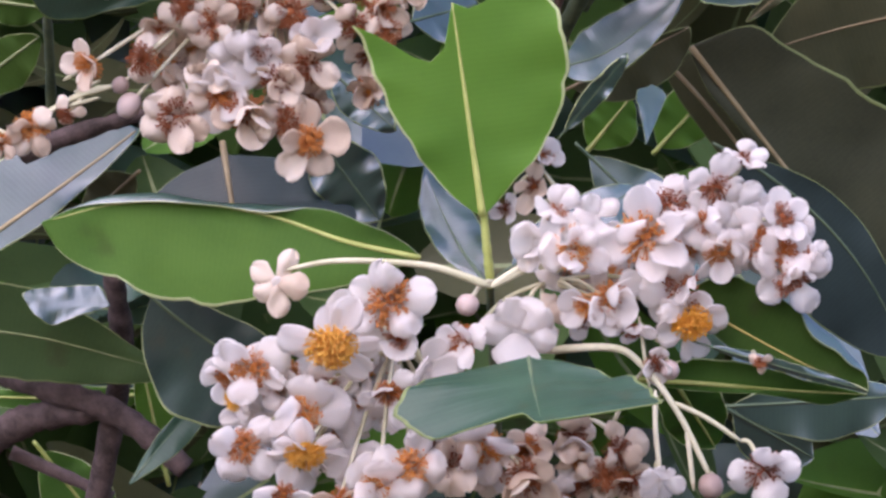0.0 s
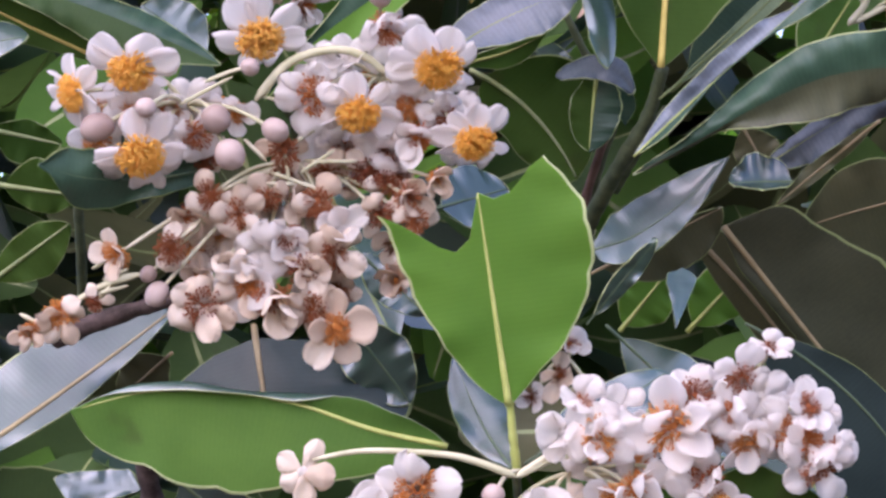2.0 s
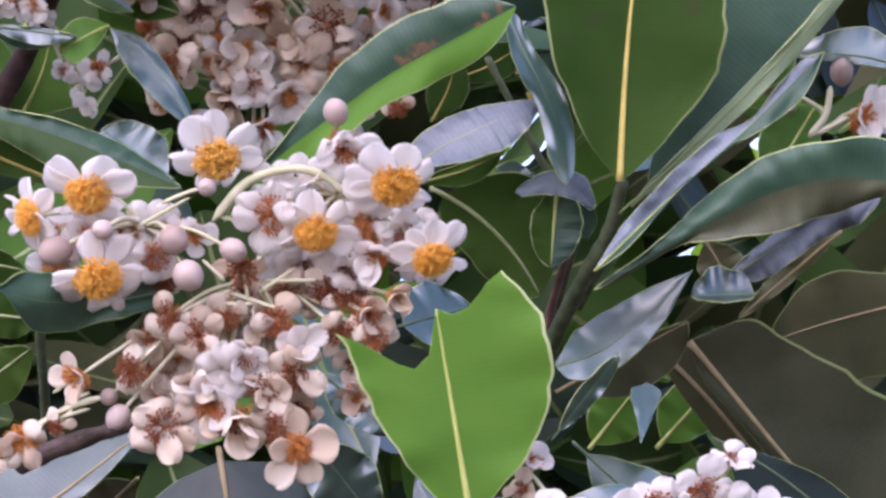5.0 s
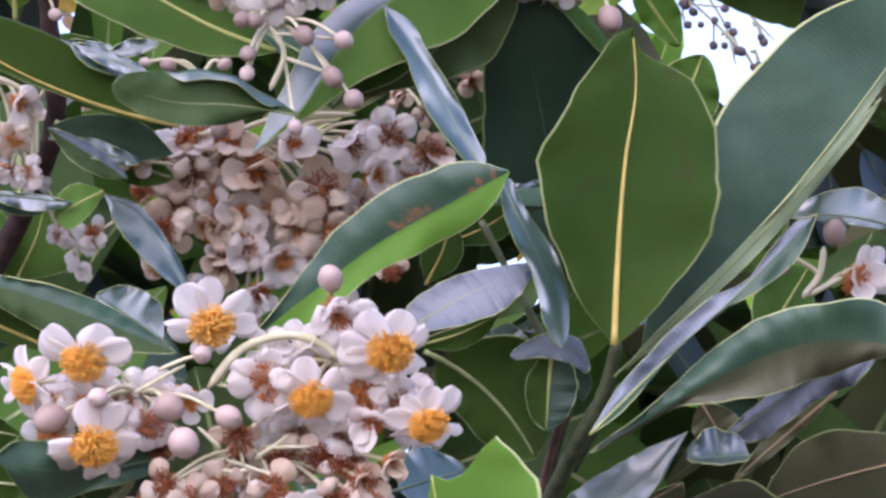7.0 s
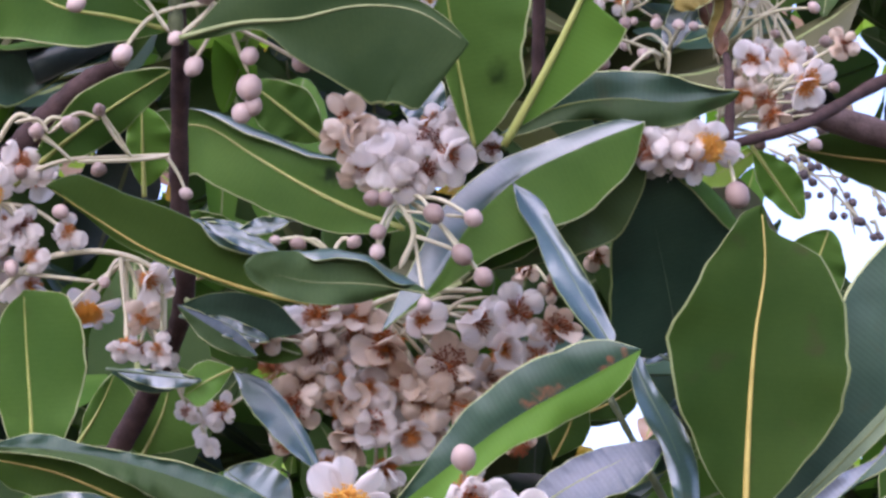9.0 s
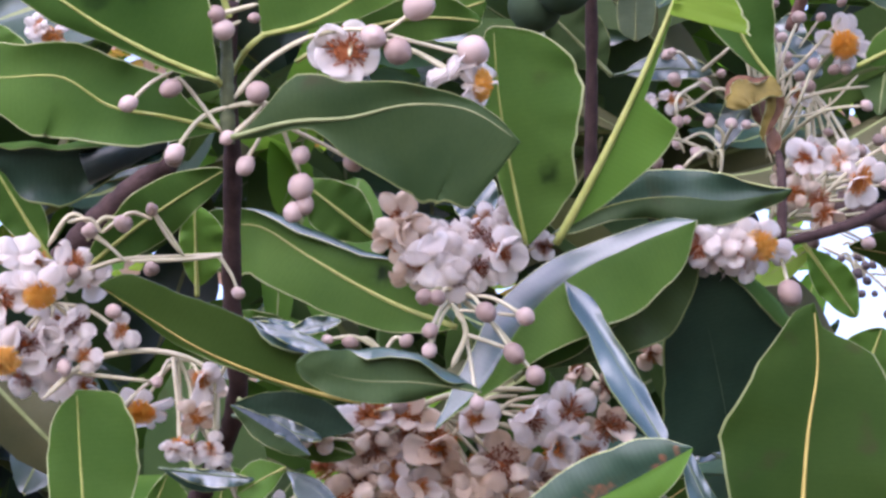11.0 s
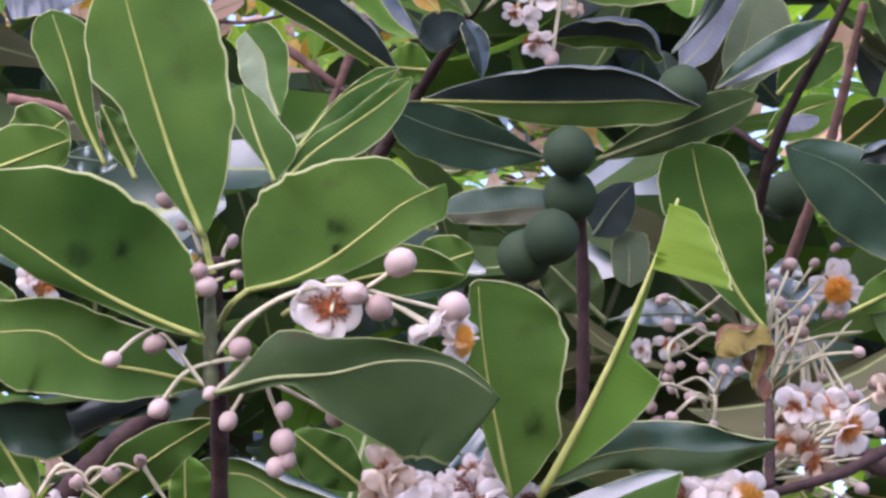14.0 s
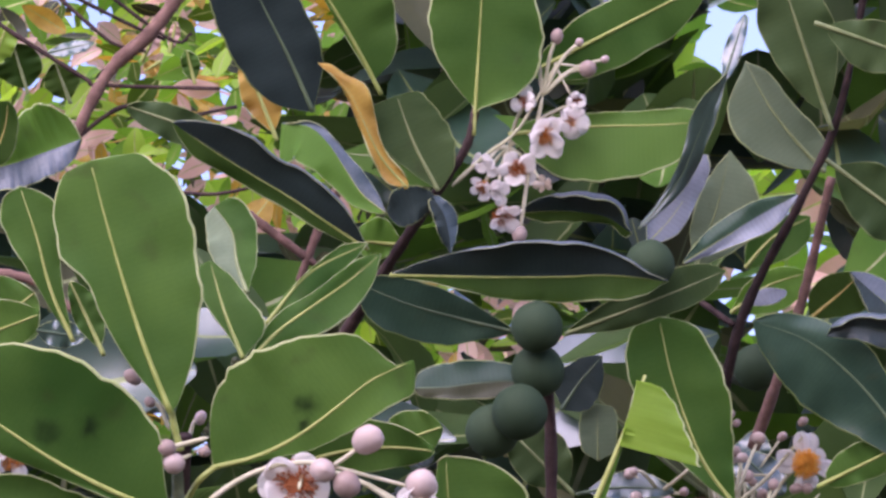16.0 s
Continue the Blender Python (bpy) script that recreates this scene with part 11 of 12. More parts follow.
bud(cluster_j, (0.0175, 1.4262, 2.1959), 0.0029, (-0.17, 0.36, -0.92))
stalk(cluster_j, [(0.0305, 1.4081, 2.2424), (0.0243, 1.4159, 2.2220), (0.0175, 1.4257, 2.1957)], 0.0008, 0.0007)
bud(cluster_j, (0.0377, 1.4002, 2.2622), 0.0023, (0.24, -0.35, 0.90))
stalk(cluster_j, [(0.0305, 1.4077, 2.2423), (0.0343, 1.4029, 2.2552), (0.0377, 1.4002, 2.2622)], 0.0008, 0.0007)
bud(cluster_j, (0.0479, 1.4051, 2.2503), 0.0032, (0.86, -0.17, 0.47))
stalk(cluster_j, [(0.0305, 1.4078, 2.2423), (0.0395, 1.4055, 2.2493), (0.0479, 1.4052, 2.2504)], 0.0008, 0.0007)
bud(cluster_j, (0.0457, 1.4014, 2.2596), 0.0016, (0.57, -0.29, 0.76))
stalk(cluster_j, [(0.0305, 1.4077, 2.2423), (0.0384, 1.4036, 2.2539), (0.0457, 1.4015, 2.2596)], 0.0008, 0.0007)
bud(cluster_j, (0.0298, 1.4023, 2.2560), 0.0018, (-0.13, -0.36, 0.92))
stalk(cluster_j, [(0.0305, 1.4077, 2.2423), (0.0303, 1.4041, 2.2521), (0.0298, 1.4024, 2.2560)], 0.0008, 0.0007)
bud(cluster_j, (0.0545, 1.4042, 2.2531), 0.0014, (0.87, -0.17, 0.47))
stalk(cluster_j, [(0.0305, 1.4077, 2.2423), (0.0427, 1.4050, 2.2507), (0.0545, 1.4043, 2.2531)], 0.0008, 0.0007)
cluster_k = thing("flower_cluster", (0.1473, 1.4714, 1.9163), "pinkish bud and white blossoms on pale stalks", "flowers", "blossom clusters")
stalk(cluster_k, [(0.1429, 1.4724, 1.9107), (0.1495, 1.4709, 1.9181), (0.1521, 1.4689, 1.9279)], 0.0014, 0.0012)
stalk(cluster_k, [(0.1399, 1.4693, 1.9257), (0.1477, 1.4705, 1.9203), (0.1493, 1.4713, 1.9162)], 0.0010, 0.0008)
stalk(cluster_k, [(0.1450, 1.4725, 1.9115), (0.1575, 1.4714, 1.9167)], 0.0012, 0.0010)
flower(cluster_k, (0.1631, 1.4715, 1.9156), 0.0112, (0.19, -0.90, -0.39), "mid")
stalk(cluster_k, [(0.1524, 1.4835, 1.9167), (0.1580, 1.4815, 1.9201), (0.1630, 1.4724, 1.9160)], 0.0008, 0.0007)
flower(cluster_k, (0.1717, 1.4706, 1.9187), 0.0100, (-0.01, -0.95, -0.31), "shut")
stalk(cluster_k, [(0.1525, 1.4835, 1.9167), (0.1622, 1.4811, 1.9216), (0.1717, 1.4717, 1.9190)], 0.0008, 0.0007)
bud(cluster_k, (0.1562, 1.4670, 1.9325), 0.0043, (0.09, -0.70, 0.71))
bud(cluster_k, (0.1366, 1.4798, 1.9242), 0.0031, (-0.92, -0.18, 0.35))
cluster_l = thing("white_flower", (-0.1727, 1.3983, 2.1166), "small white blossom half hidden among leaves", "flower", "")
flower(cluster_l, (-0.1692, 1.3985, 2.1165), 0.0076, (0.01, -0.57, -0.82), "mid")
stalk(cluster_l, [(-0.1743, 1.4095, 2.1205), (-0.1716, 1.4080, 2.1225), (-0.1691, 1.3990, 2.1172)], 0.0008, 0.0007)
flower(cluster_l, (-0.1736, 1.3970, 2.1193), 0.0054, (-0.27, -0.96, -0.00), "shut")
stalk(cluster_l, [(-0.1743, 1.4093, 2.1205), (-0.1738, 1.4073, 2.1240), (-0.1733, 1.3981, 2.1193)], 0.0008, 0.0007)
bud(cluster_l, (-0.1762, 1.4051, 2.1023), 0.0021, (-0.06, -0.31, -0.95))
stalk(cluster_l, [(-0.1741, 1.4103, 2.1210), (-0.1750, 1.4062, 2.1144), (-0.1764, 1.4041, 2.1019)], 0.0008, 0.0007)
cluster_m = thing("flower_cluster", (-0.1194, 1.4575, 1.9758), "withered white blossoms hanging on long stalks", "flowers", "blossom clusters")
flower(cluster_m, (-0.1276, 1.4518, 1.9979), 0.0083, (-0.02, -0.86, -0.52), "cream")
stalk(cluster_m, [(-0.1243, 1.4630, 2.0027), (-0.1257, 1.4614, 2.0042), (-0.1275, 1.4527, 1.9983)], 0.0008, 0.0007)
flower(cluster_m, (-0.1314, 1.4544, 1.9884), 0.0076, (-0.12, -0.79, -0.60), "old")
stalk(cluster_m, [(-0.1243, 1.4631, 2.0028), (-0.1277, 1.4627, 1.9995), (-0.1312, 1.4550, 1.9889)], 0.0008, 0.0007)
flower(cluster_m, (-0.1258, 1.4584, 1.9726), 0.0054, (-0.02, -0.86, -0.52), "shut")
stalk(cluster_m, [(-0.1244, 1.4633, 2.0029), (-0.1248, 1.4647, 1.9916), (-0.1257, 1.4590, 1.9728)], 0.0008, 0.0007)
flower(cluster_m, (-0.1344, 1.4574, 1.9771), 0.0065, (-0.02, -0.80, -0.60), "old")
stalk(cluster_m, [(-0.1243, 1.4633, 2.0028), (-0.1292, 1.4642, 1.9938), (-0.1343, 1.4579, 1.9775)], 0.0008, 0.0007)
flower(cluster_m, (-0.1125, 1.4488, 2.0083), 0.0054, (-0.02, -0.90, -0.43), "cream")
stalk(cluster_m, [(-0.1243, 1.4628, 2.0026), (-0.1182, 1.4599, 2.0094), (-0.1125, 1.4498, 2.0088)], 0.0008, 0.0007)
cluster_n = thing("flower_cluster", (0.0036, 1.4788, 2.0033), "faded blossoms in the shade behind the leaves", "flowers", "blossom clusters")
flower(cluster_n, (0.0054, 1.4798, 1.9991), 0.0066, (-0.02, -0.90, -0.43), "cream")
stalk(cluster_n, [(0.0037, 1.4903, 2.0064), (0.0048, 1.4890, 2.0067), (0.0054, 1.4806, 1.9995)], 0.0008, 0.0007)
flower(cluster_n, (0.0288, 1.4765, 2.0093), 0.0074, (0.08, -0.90, -0.42), "spent")
stalk(cluster_n, [(0.0038, 1.4901, 2.0063), (0.0165, 1.4874, 2.0118), (0.0287, 1.4775, 2.0097)], 0.0008, 0.0007)
flower(cluster_n, (0.0324, 1.4782, 2.0030), 0.0074, (-0.02, -0.80, -0.60), "cream")
stalk(cluster_n, [(0.0038, 1.4902, 2.0064), (0.0183, 1.4883, 2.0087), (0.0324, 1.4790, 2.0036)], 0.0008, 0.0007)
flower(cluster_n, (0.0150, 1.4814, 1.9924), 0.0055, (0.18, -0.89, -0.42), "cream")
stalk(cluster_n, [(0.0037, 1.4904, 2.0064), (0.0096, 1.4899, 2.0033), (0.0149, 1.4821, 1.9928)], 0.0008, 0.0007)
flower(cluster_n, (-0.0024, 1.4678, 1.9317), 0.0080, (0.08, -0.79, -0.60), "spent")
stalk(cluster_n, [(0.0034, 1.4915, 2.0067), (0.0009, 1.4828, 1.9730), (-0.0021, 1.4669, 1.9318)], 0.0008, 0.0007)
cluster_o = thing("bud_stalk", (-0.1322, 1.3871, 2.0229), "thin stalks with round buds", "buds", "blossom clusters")
bud(cluster_o, (-0.1362, 1.3800, 2.0428), 0.0020, (-0.19, -0.70, 0.69))
bud(cluster_o, (-0.1270, 1.3739, 2.0593), 0.0033, (0.08, -0.53, 0.84))
bud(cluster_o, (-0.1469, 1.3813, 2.0390), 0.0027, (-0.60, -0.64, 0.48))
bud(cluster_o, (-0.1586, 1.3820, 2.0373), 0.0022, (-0.83, -0.48, 0.29))
bud(cluster_o, (-0.1383, 1.3867, 2.0242), 0.0022, (-0.39, -0.90, -0.19))
bud(cluster_o, (-0.1092, 1.3904, 2.0133), 0.0022, (0.86, -0.32, -0.40))
stalk(cluster_o, [(-0.1362, 1.3808, 2.0426), (-0.1311, 1.3830, 2.0347), (-0.1266, 1.3852, 2.0263)], 0.0007, 0.0005)
stalk(cluster_o, [(-0.1455, 1.3858, 2.0267), (-0.1266, 1.3862, 2.0257), (-0.1134, 1.3861, 2.0260)], 0.0008, 0.0007)
stalk(cluster_o, [(-0.1147, 1.3865, 2.0262), (-0.1110, 1.3884, 2.0193), (-0.1092, 1.3899, 2.0135)], 0.0007, 0.0005)
stalk(cluster_o, [(-0.1586, 1.3825, 2.0370), (-0.1518, 1.3840, 2.0318), (-0.1464, 1.3856, 2.0261)], 0.0007, 0.0005)
stalk(cluster_o, [(-0.1656, 1.3807, 2.0411), (-0.1578, 1.3806, 2.0414), (-0.1543, 1.3820, 2.0365)], 0.0008, 0.0007)
stalk(cluster_o, [(-0.1543, 1.3819, 2.0364), (-0.1441, 1.3804, 2.0422), (-0.1365, 1.3811, 2.0397)], 0.0008, 0.0007)
blade(cluster_f, [(0.1031, 1.5543, 2.0610), (0.0895, 1.5561, 2.0542), (0.0758, 1.5578, 2.0477)], (0, 1.4, 2.2, 3.4, 4.6, 5.5, 5.6, 4, 2.2, 1.3, 0), (0, 1.2, 1.7, 2.5, 3.3, 3.9, 3.9, 2.7, 1.4, 0.8, 0), skin="FF", rib=0.5, fl=10, fr=-10)
leaf(cluster_f, (0.0953, 1.5352, 2.0566), (0.1132, 1.5447, 2.0275), 0.0082, 0.0064, fl=3, fr=-3, skin="YY", wav=0.0012)
cluster_p = thing("bud_stalk", (0.1304, 1.6336, 2.0753), "drooping spray of tiny buds, coloured dark as silhouettes", "buds", "blossom clusters")
stalk(cluster_p, [(0.1084, 1.6319, 2.0825), (0.1214, 1.6340, 2.0748), (0.1320, 1.6368, 2.0651), (0.1444, 1.6406, 2.0509)], 0.0008, 0.0006)
stalk(cluster_p, [(0.1214, 1.6340, 2.0748), (0.1226, 1.6373, 2.0626)], 0.0006, 0.0005)
stalk(cluster_p, [(0.1278, 1.6354, 2.0699), (0.1391, 1.6359, 2.0679)], 0.0006, 0.0005)
stalk(cluster_p, [(0.1343, 1.6376, 2.0635), (0.1334, 1.6402, 2.0537)], 0.0006, 0.0005)
bud(cluster_p, (0.1168, 1.6333, 2.0764), 0.0016, (-0.77, -0.61, -0.18), True)
bud(cluster_p, (0.1233, 1.6350, 2.0709), 0.0018, (-0.51, -0.67, -0.54), True)
bud(cluster_p, (0.1238, 1.6377, 2.0623), 0.0018, (-0.34, -0.41, -0.85), True)
bud(cluster_p, (0.1290, 1.6378, 2.0619), 0.0014, (-0.08, -0.43, -0.90), True)
bud(cluster_p, (0.1346, 1.6374, 2.0632), 0.0016, (0.23, -0.47, -0.85), True)
bud(cluster_p, (0.1391, 1.6362, 2.0674), 0.0018, (0.50, -0.58, -0.65), True)
bud(cluster_p, (0.1418, 1.6391, 2.0581), 0.0018, (0.49, -0.30, -0.82), True)
bud(cluster_p, (0.1445, 1.6414, 2.0504), 0.0020, (0.48, -0.16, -0.86), True)
bud(cluster_p, (0.1334, 1.6404, 2.0535), 0.0018, (0.14, -0.23, -0.96), True)
bud(cluster_p, (0.1379, 1.6405, 2.0532), 0.0016, (0.30, -0.22, -0.93), True)
bud(cluster_p, (0.1202, 1.6365, 2.0660), 0.0016, (-0.55, -0.46, -0.69), True)
bud(cluster_p, (0.1112, 1.6327, 2.0781), 0.0014, (-0.86, -0.51, -0.10), True)
bud(cluster_p, (0.1397, 1.6381, 2.0610), 0.0016, (0.45, -0.38, -0.81), True)
bud(cluster_p, (0.1293, 1.6344, 2.0728), 0.0016, (0.62, 0.21, -0.76), True)
stalk(cluster_p, [(0.1247, 1.6324, 2.0794), (0.1272, 1.6324, 2.0791), (0.1292, 1.6342, 2.0729)], 0.0008, 0.0007)
bud(cluster_p, (0.1244, 1.6288, 2.0908), 0.0019, (0.60, 0.22, -0.77), True)
stalk(cluster_p, [(0.1212, 1.6273, 2.0955), (0.1230, 1.6270, 2.0961), (0.1243, 1.6286, 2.0908)], 0.0008, 0.0007)
bud(cluster_p, (0.1537, 1.6405, 2.0533), 0.0019, (0.57, 0.22, -0.79), True)
stalk(cluster_p, [(0.1499, 1.6386, 2.0599), (0.1520, 1.6385, 2.0597), (0.1537, 1.6403, 2.0534)], 0.0008, 0.0007)
bud(cluster_p, (0.1263, 1.6344, 2.0730), 0.0019, (0.56, 0.22, -0.80), True)
stalk(cluster_p, [(0.1222, 1.6322, 2.0801), (0.1244, 1.6322, 2.0796), (0.1262, 1.6341, 2.0732)], 0.0008, 0.0007)
bud(cluster_p, (0.1441, 1.6345, 2.0725), 0.0018, (0.71, 0.19, -0.67), True)
stalk(cluster_p, [(0.1395, 1.6330, 2.0777), (0.1421, 1.6327, 2.0781), (0.1440, 1.6343, 2.0727)], 0.0008, 0.0007)
bud(cluster_p, (0.1221, 1.6351, 2.0707), 0.0016, (0.59, 0.22, -0.78), True)
stalk(cluster_p, [(0.1171, 1.6327, 2.0784), (0.1198, 1.6327, 2.0776), (0.1220, 1.6349, 2.0708)], 0.0008, 0.0007)
bud(cluster_p, (0.1439, 1.6415, 2.0501), 0.0016, (0.73, 0.19, -0.66), True)
stalk(cluster_p, [(0.1384, 1.6398, 2.0559), (0.1413, 1.6396, 2.0561), (0.1439, 1.6414, 2.0502)], 0.0008, 0.0007)
bud(cluster_p, (0.1510, 1.6431, 2.0449), 0.0014, (0.54, 0.23, -0.81), True)
stalk(cluster_p, [(0.1485, 1.6418, 2.0495), (0.1500, 1.6414, 2.0503), (0.1510, 1.6430, 2.0450)], 0.0008, 0.0007)
bud(cluster_p, (0.1529, 1.6400, 2.0551), 0.0017, (0.53, 0.23, -0.82), True)
stalk(cluster_p, [(0.1497, 1.6382, 2.0609), (0.1515, 1.6381, 2.0611), (0.1529, 1.6399, 2.0552)], 0.0008, 0.0007)
bud(cluster_p, (0.1344, 1.6342, 2.0735), 0.0017, (0.54, 0.23, -0.81), True)
stalk(cluster_p, [(0.1300, 1.6319, 2.0813), (0.1324, 1.6320, 2.0804), (0.1343, 1.6340, 2.0736)], 0.0008, 0.0007)
bud(cluster_p, (0.1428, 1.6413, 2.0508), 0.0019, (0.72, 0.19, -0.67), True)
stalk(cluster_p, [(0.1366, 1.6392, 2.0577), (0.1399, 1.6392, 2.0573), (0.1428, 1.6411, 2.0509)], 0.0008, 0.0007)
bud(cluster_p, (0.1263, 1.6362, 2.0671), 0.0019, (0.72, 0.19, -0.66), True)
stalk(cluster_p, [(0.1204, 1.6343, 2.0734), (0.1236, 1.6341, 2.0733), (0.1263, 1.6360, 2.0672)], 0.0008, 0.0007)
bud(cluster_p, (0.1452, 1.6361, 2.0677), 0.0019, (0.71, 0.19, -0.67), True)
stalk(cluster_p, [(0.1407, 1.6345, 2.0728), (0.1432, 1.6343, 2.0733), (0.1452, 1.6359, 2.0678)], 0.0008, 0.0007)
bud(cluster_p, (0.1231, 1.6353, 2.0701), 0.0020, (0.35, 0.25, -0.90), True)
stalk(cluster_p, [(0.1210, 1.6331, 2.0772), (0.1223, 1.6331, 2.0767), (0.1231, 1.6350, 2.0702)], 0.0008, 0.0007)
bud(cluster_p, (0.1355, 1.6328, 2.0777), 0.0015, (0.61, 0.21, -0.76), True)
stalk(cluster_p, [(0.1302, 1.6305, 2.0855), (0.1331, 1.6306, 2.0847), (0.1354, 1.6326, 2.0779)], 0.0008, 0.0007)
bud(cluster_p, (0.1229, 1.6332, 2.0765), 0.0014, (0.74, 0.18, -0.64), True)
stalk(cluster_p, [(0.1177, 1.6316, 2.0818), (0.1205, 1.6313, 2.0822), (0.1228, 1.6331, 2.0766)], 0.0008, 0.0007)
bud(cluster_p, (0.1490, 1.6434, 2.0440), 0.0017, (0.81, 0.16, -0.56), True)
stalk(cluster_p, [(0.1427, 1.6418, 2.0492), (0.1460, 1.6416, 2.0497), (0.1490, 1.6433, 2.0440)], 0.0008, 0.0007)
bud(cluster_p, (0.1240, 1.6334, 2.0760), 0.0014, (0.51, 0.23, -0.83), True)
stalk(cluster_p, [(0.1212, 1.6317, 2.0814), (0.1227, 1.6315, 2.0817), (0.1239, 1.6332, 2.0761)], 0.0008, 0.0007)
bud(cluster_p, (0.1420, 1.6347, 2.0720), 0.0014, (0.78, 0.17, -0.60), True)
stalk(cluster_p, [(0.1361, 1.6331, 2.0772), (0.1392, 1.6328, 2.0777), (0.1419, 1.6345, 2.0721)], 0.0008, 0.0007)
bud(cluster_p, (0.1517, 1.6435, 2.0439), 0.0016, (0.60, 0.22, -0.77), True)
stalk(cluster_p, [(0.1479, 1.6417, 2.0499), (0.1500, 1.6415, 2.0499), (0.1517, 1.6433, 2.0439)], 0.0008, 0.0007)
stalk(cluster_p, [(0.1155, 1.6303, 2.0875), (0.1330, 1.6333, 2.0772), (0.1458, 1.6360, 2.0674), (0.1583, 1.6400, 2.0532)], 0.0006, 0.0005)
stalk(cluster_p, [(0.1288, 1.6331, 2.0796), (0.1386, 1.6380, 2.0611), (0.1417, 1.6423, 2.0454)], 0.0006, 0.0005)
leaf(shoot_i, (0.1193, 1.4882, 2.1083), (0.1542, 1.4824, 2.1208), 0.0085, 0.0064, fl=7, fr=-7, taper=0.5, wav=0.0012)
leaf(shoot_i, (0.0929, 1.5544, 2.1299), (0.1023, 1.5562, 2.1552), 0.0067, 0.0090, fl=-11, fr=11, skin="TT", wav=0.0012)
leaf(shoot_i, (0.0296, 1.5111, 2.1210), (0.0670, 1.5132, 2.1194), 0.0069, 0.0051, fl=-22, fr=22, sag=0.0021, skin="TT", wav=0.0012)
leaf(shoot_i, (0.0290, 1.5105, 2.1205), (0.0056, 1.5008, 2.1467), 0.0097, 0.0129, skin="MM", wav=0.0012)
blade(shoot_j, [(0.0269, 1.4959, 2.1504), (0.0349, 1.4927, 2.1597), (0.0440, 1.4899, 2.1681)], (0, 1.5, 4.8, 8.2, 8.6, 7.7, 6.6, 4.9, 2.5, 1.1, 0), (0, 3.1, 6.9, 9.2, 9.4, 8.7, 7.2, 5, 1.9, 0.5, 0), skin="KK", fl=6, fr=-4)
blade(shoot_j, [(0.0390, 1.5073, 2.1326), (0.0398, 1.5035, 2.1427), (0.0403, 1.4998, 2.1527)], (0, 2.1, 5.1, 6.4, 6.9, 7, 6.7, 6, 3.6, 0.8, 0), (0, 2.6, 5.7, 6.9, 7.4, 7.7, 7.7, 7.4, 6.2, 1.9, 0), skin="PP", rib=0.6, fl=4, fr=-4)
leaf(shoot_g, (-0.2012, 1.3996, 2.1581), (-0.1570, 1.3964, 2.1701), 0.0123, 0.0103, fl=7, fr=-7, wav=0.0011)
leaf(shoot_g, (-0.1800, 1.3877, 2.0884), (-0.1951, 1.3757, 2.1151), 0.0099, 0.0119, fl=-4, fr=4, wav=0.0011)
leaf(shoot_h, (0.0286, 1.4446, 2.0087), (0.0187, 1.4437, 2.0114), 0.0122, 0.0122, fl=-8, fr=8, wav=0.0011)
stalk(cluster_i, [(0.0868, 1.5249, 2.0896), (0.0958, 1.5350, 2.1092), (0.1008, 1.5313, 2.1208)], 0.0008, 0.0006)
bud(cluster_i, (0.1008, 1.5313, 2.1208), 0.0021, (0.16, -0.3, 0.11))
stalk(cluster_i, [(0.0884, 1.5255, 2.0880), (0.0797, 1.4829, 2.1061), (0.0814, 1.4795, 2.1168)], 0.0008, 0.0006)
bud(cluster_i, (0.0814, 1.4795, 2.1168), 0.0026, (0.18, -0.3, -0.14))
stalk(cluster_i, [(0.0850, 1.5240, 2.0924), (0.0845, 1.5080, 2.1143), (0.0870, 1.5005, 2.1374)], 0.0008, 0.0006)
bud(cluster_i, (0.0870, 1.5005, 2.1374), 0.0021, (-0.07, -0.3, 0.18))
stalk(cluster_i, [(0.0879, 1.5248, 2.0900), (0.0937, 1.5094, 2.1052), (0.1020, 1.5084, 2.1090)], 0.0008, 0.0006)
bud(cluster_i, (0.1020, 1.5084, 2.1090), 0.0026, (0.41, -0.3, -0.01))
stalk(cluster_i, [(0.0846, 1.5255, 2.0877), (0.0893, 1.4944, 2.1100), (0.0929, 1.4903, 2.1230)], 0.0008, 0.0006)
bud(cluster_i, (0.0929, 1.4903, 2.1230), 0.0020, (0.55, -0.3, 0.19))
stalk(cluster_i, [(0.0865, 1.5262, 2.0858), (0.0826, 1.5310, 2.1175), (0.0799, 1.5245, 2.1373)], 0.0008, 0.0006)
bud(cluster_i, (0.0799, 1.5245, 2.1373), 0.0022, (0.33, -0.3, -0.62))
stalk(cluster_i, [(0.0886, 1.5239, 2.0927), (0.0835, 1.5350, 2.1157), (0.0839, 1.5295, 2.1327)], 0.0008, 0.0006)
bud(cluster_i, (0.0839, 1.5295, 2.1327), 0.0017, (0.36, -0.3, -0.75))
stalk(cluster_i, [(0.0885, 1.5240, 2.0926), (0.0965, 1.4925, 2.0974), (0.1034, 1.4882, 2.1110)], 0.0008, 0.0006)
bud(cluster_i, (0.1034, 1.4882, 2.1110), 0.0020, (-0.34, -0.3, -0.62))
stalk(cluster_i, [(0.0892, 1.5242, 2.0919), (0.1054, 1.5005, 2.0958), (0.1223, 1.5005, 2.0967)], 0.0008, 0.0006)
bud(cluster_i, (0.1223, 1.5005, 2.0967), 0.0022, (-0.48, -0.3, 0.39))
stalk(cluster_i, [(0.0863, 1.5243, 2.0914), (0.0849, 1.5237, 2.1136), (0.0897, 1.5179, 2.1317)], 0.0008, 0.0006)
bud(cluster_i, (0.0897, 1.5179, 2.1317), 0.0022, (-0.31, -0.3, -0.16))
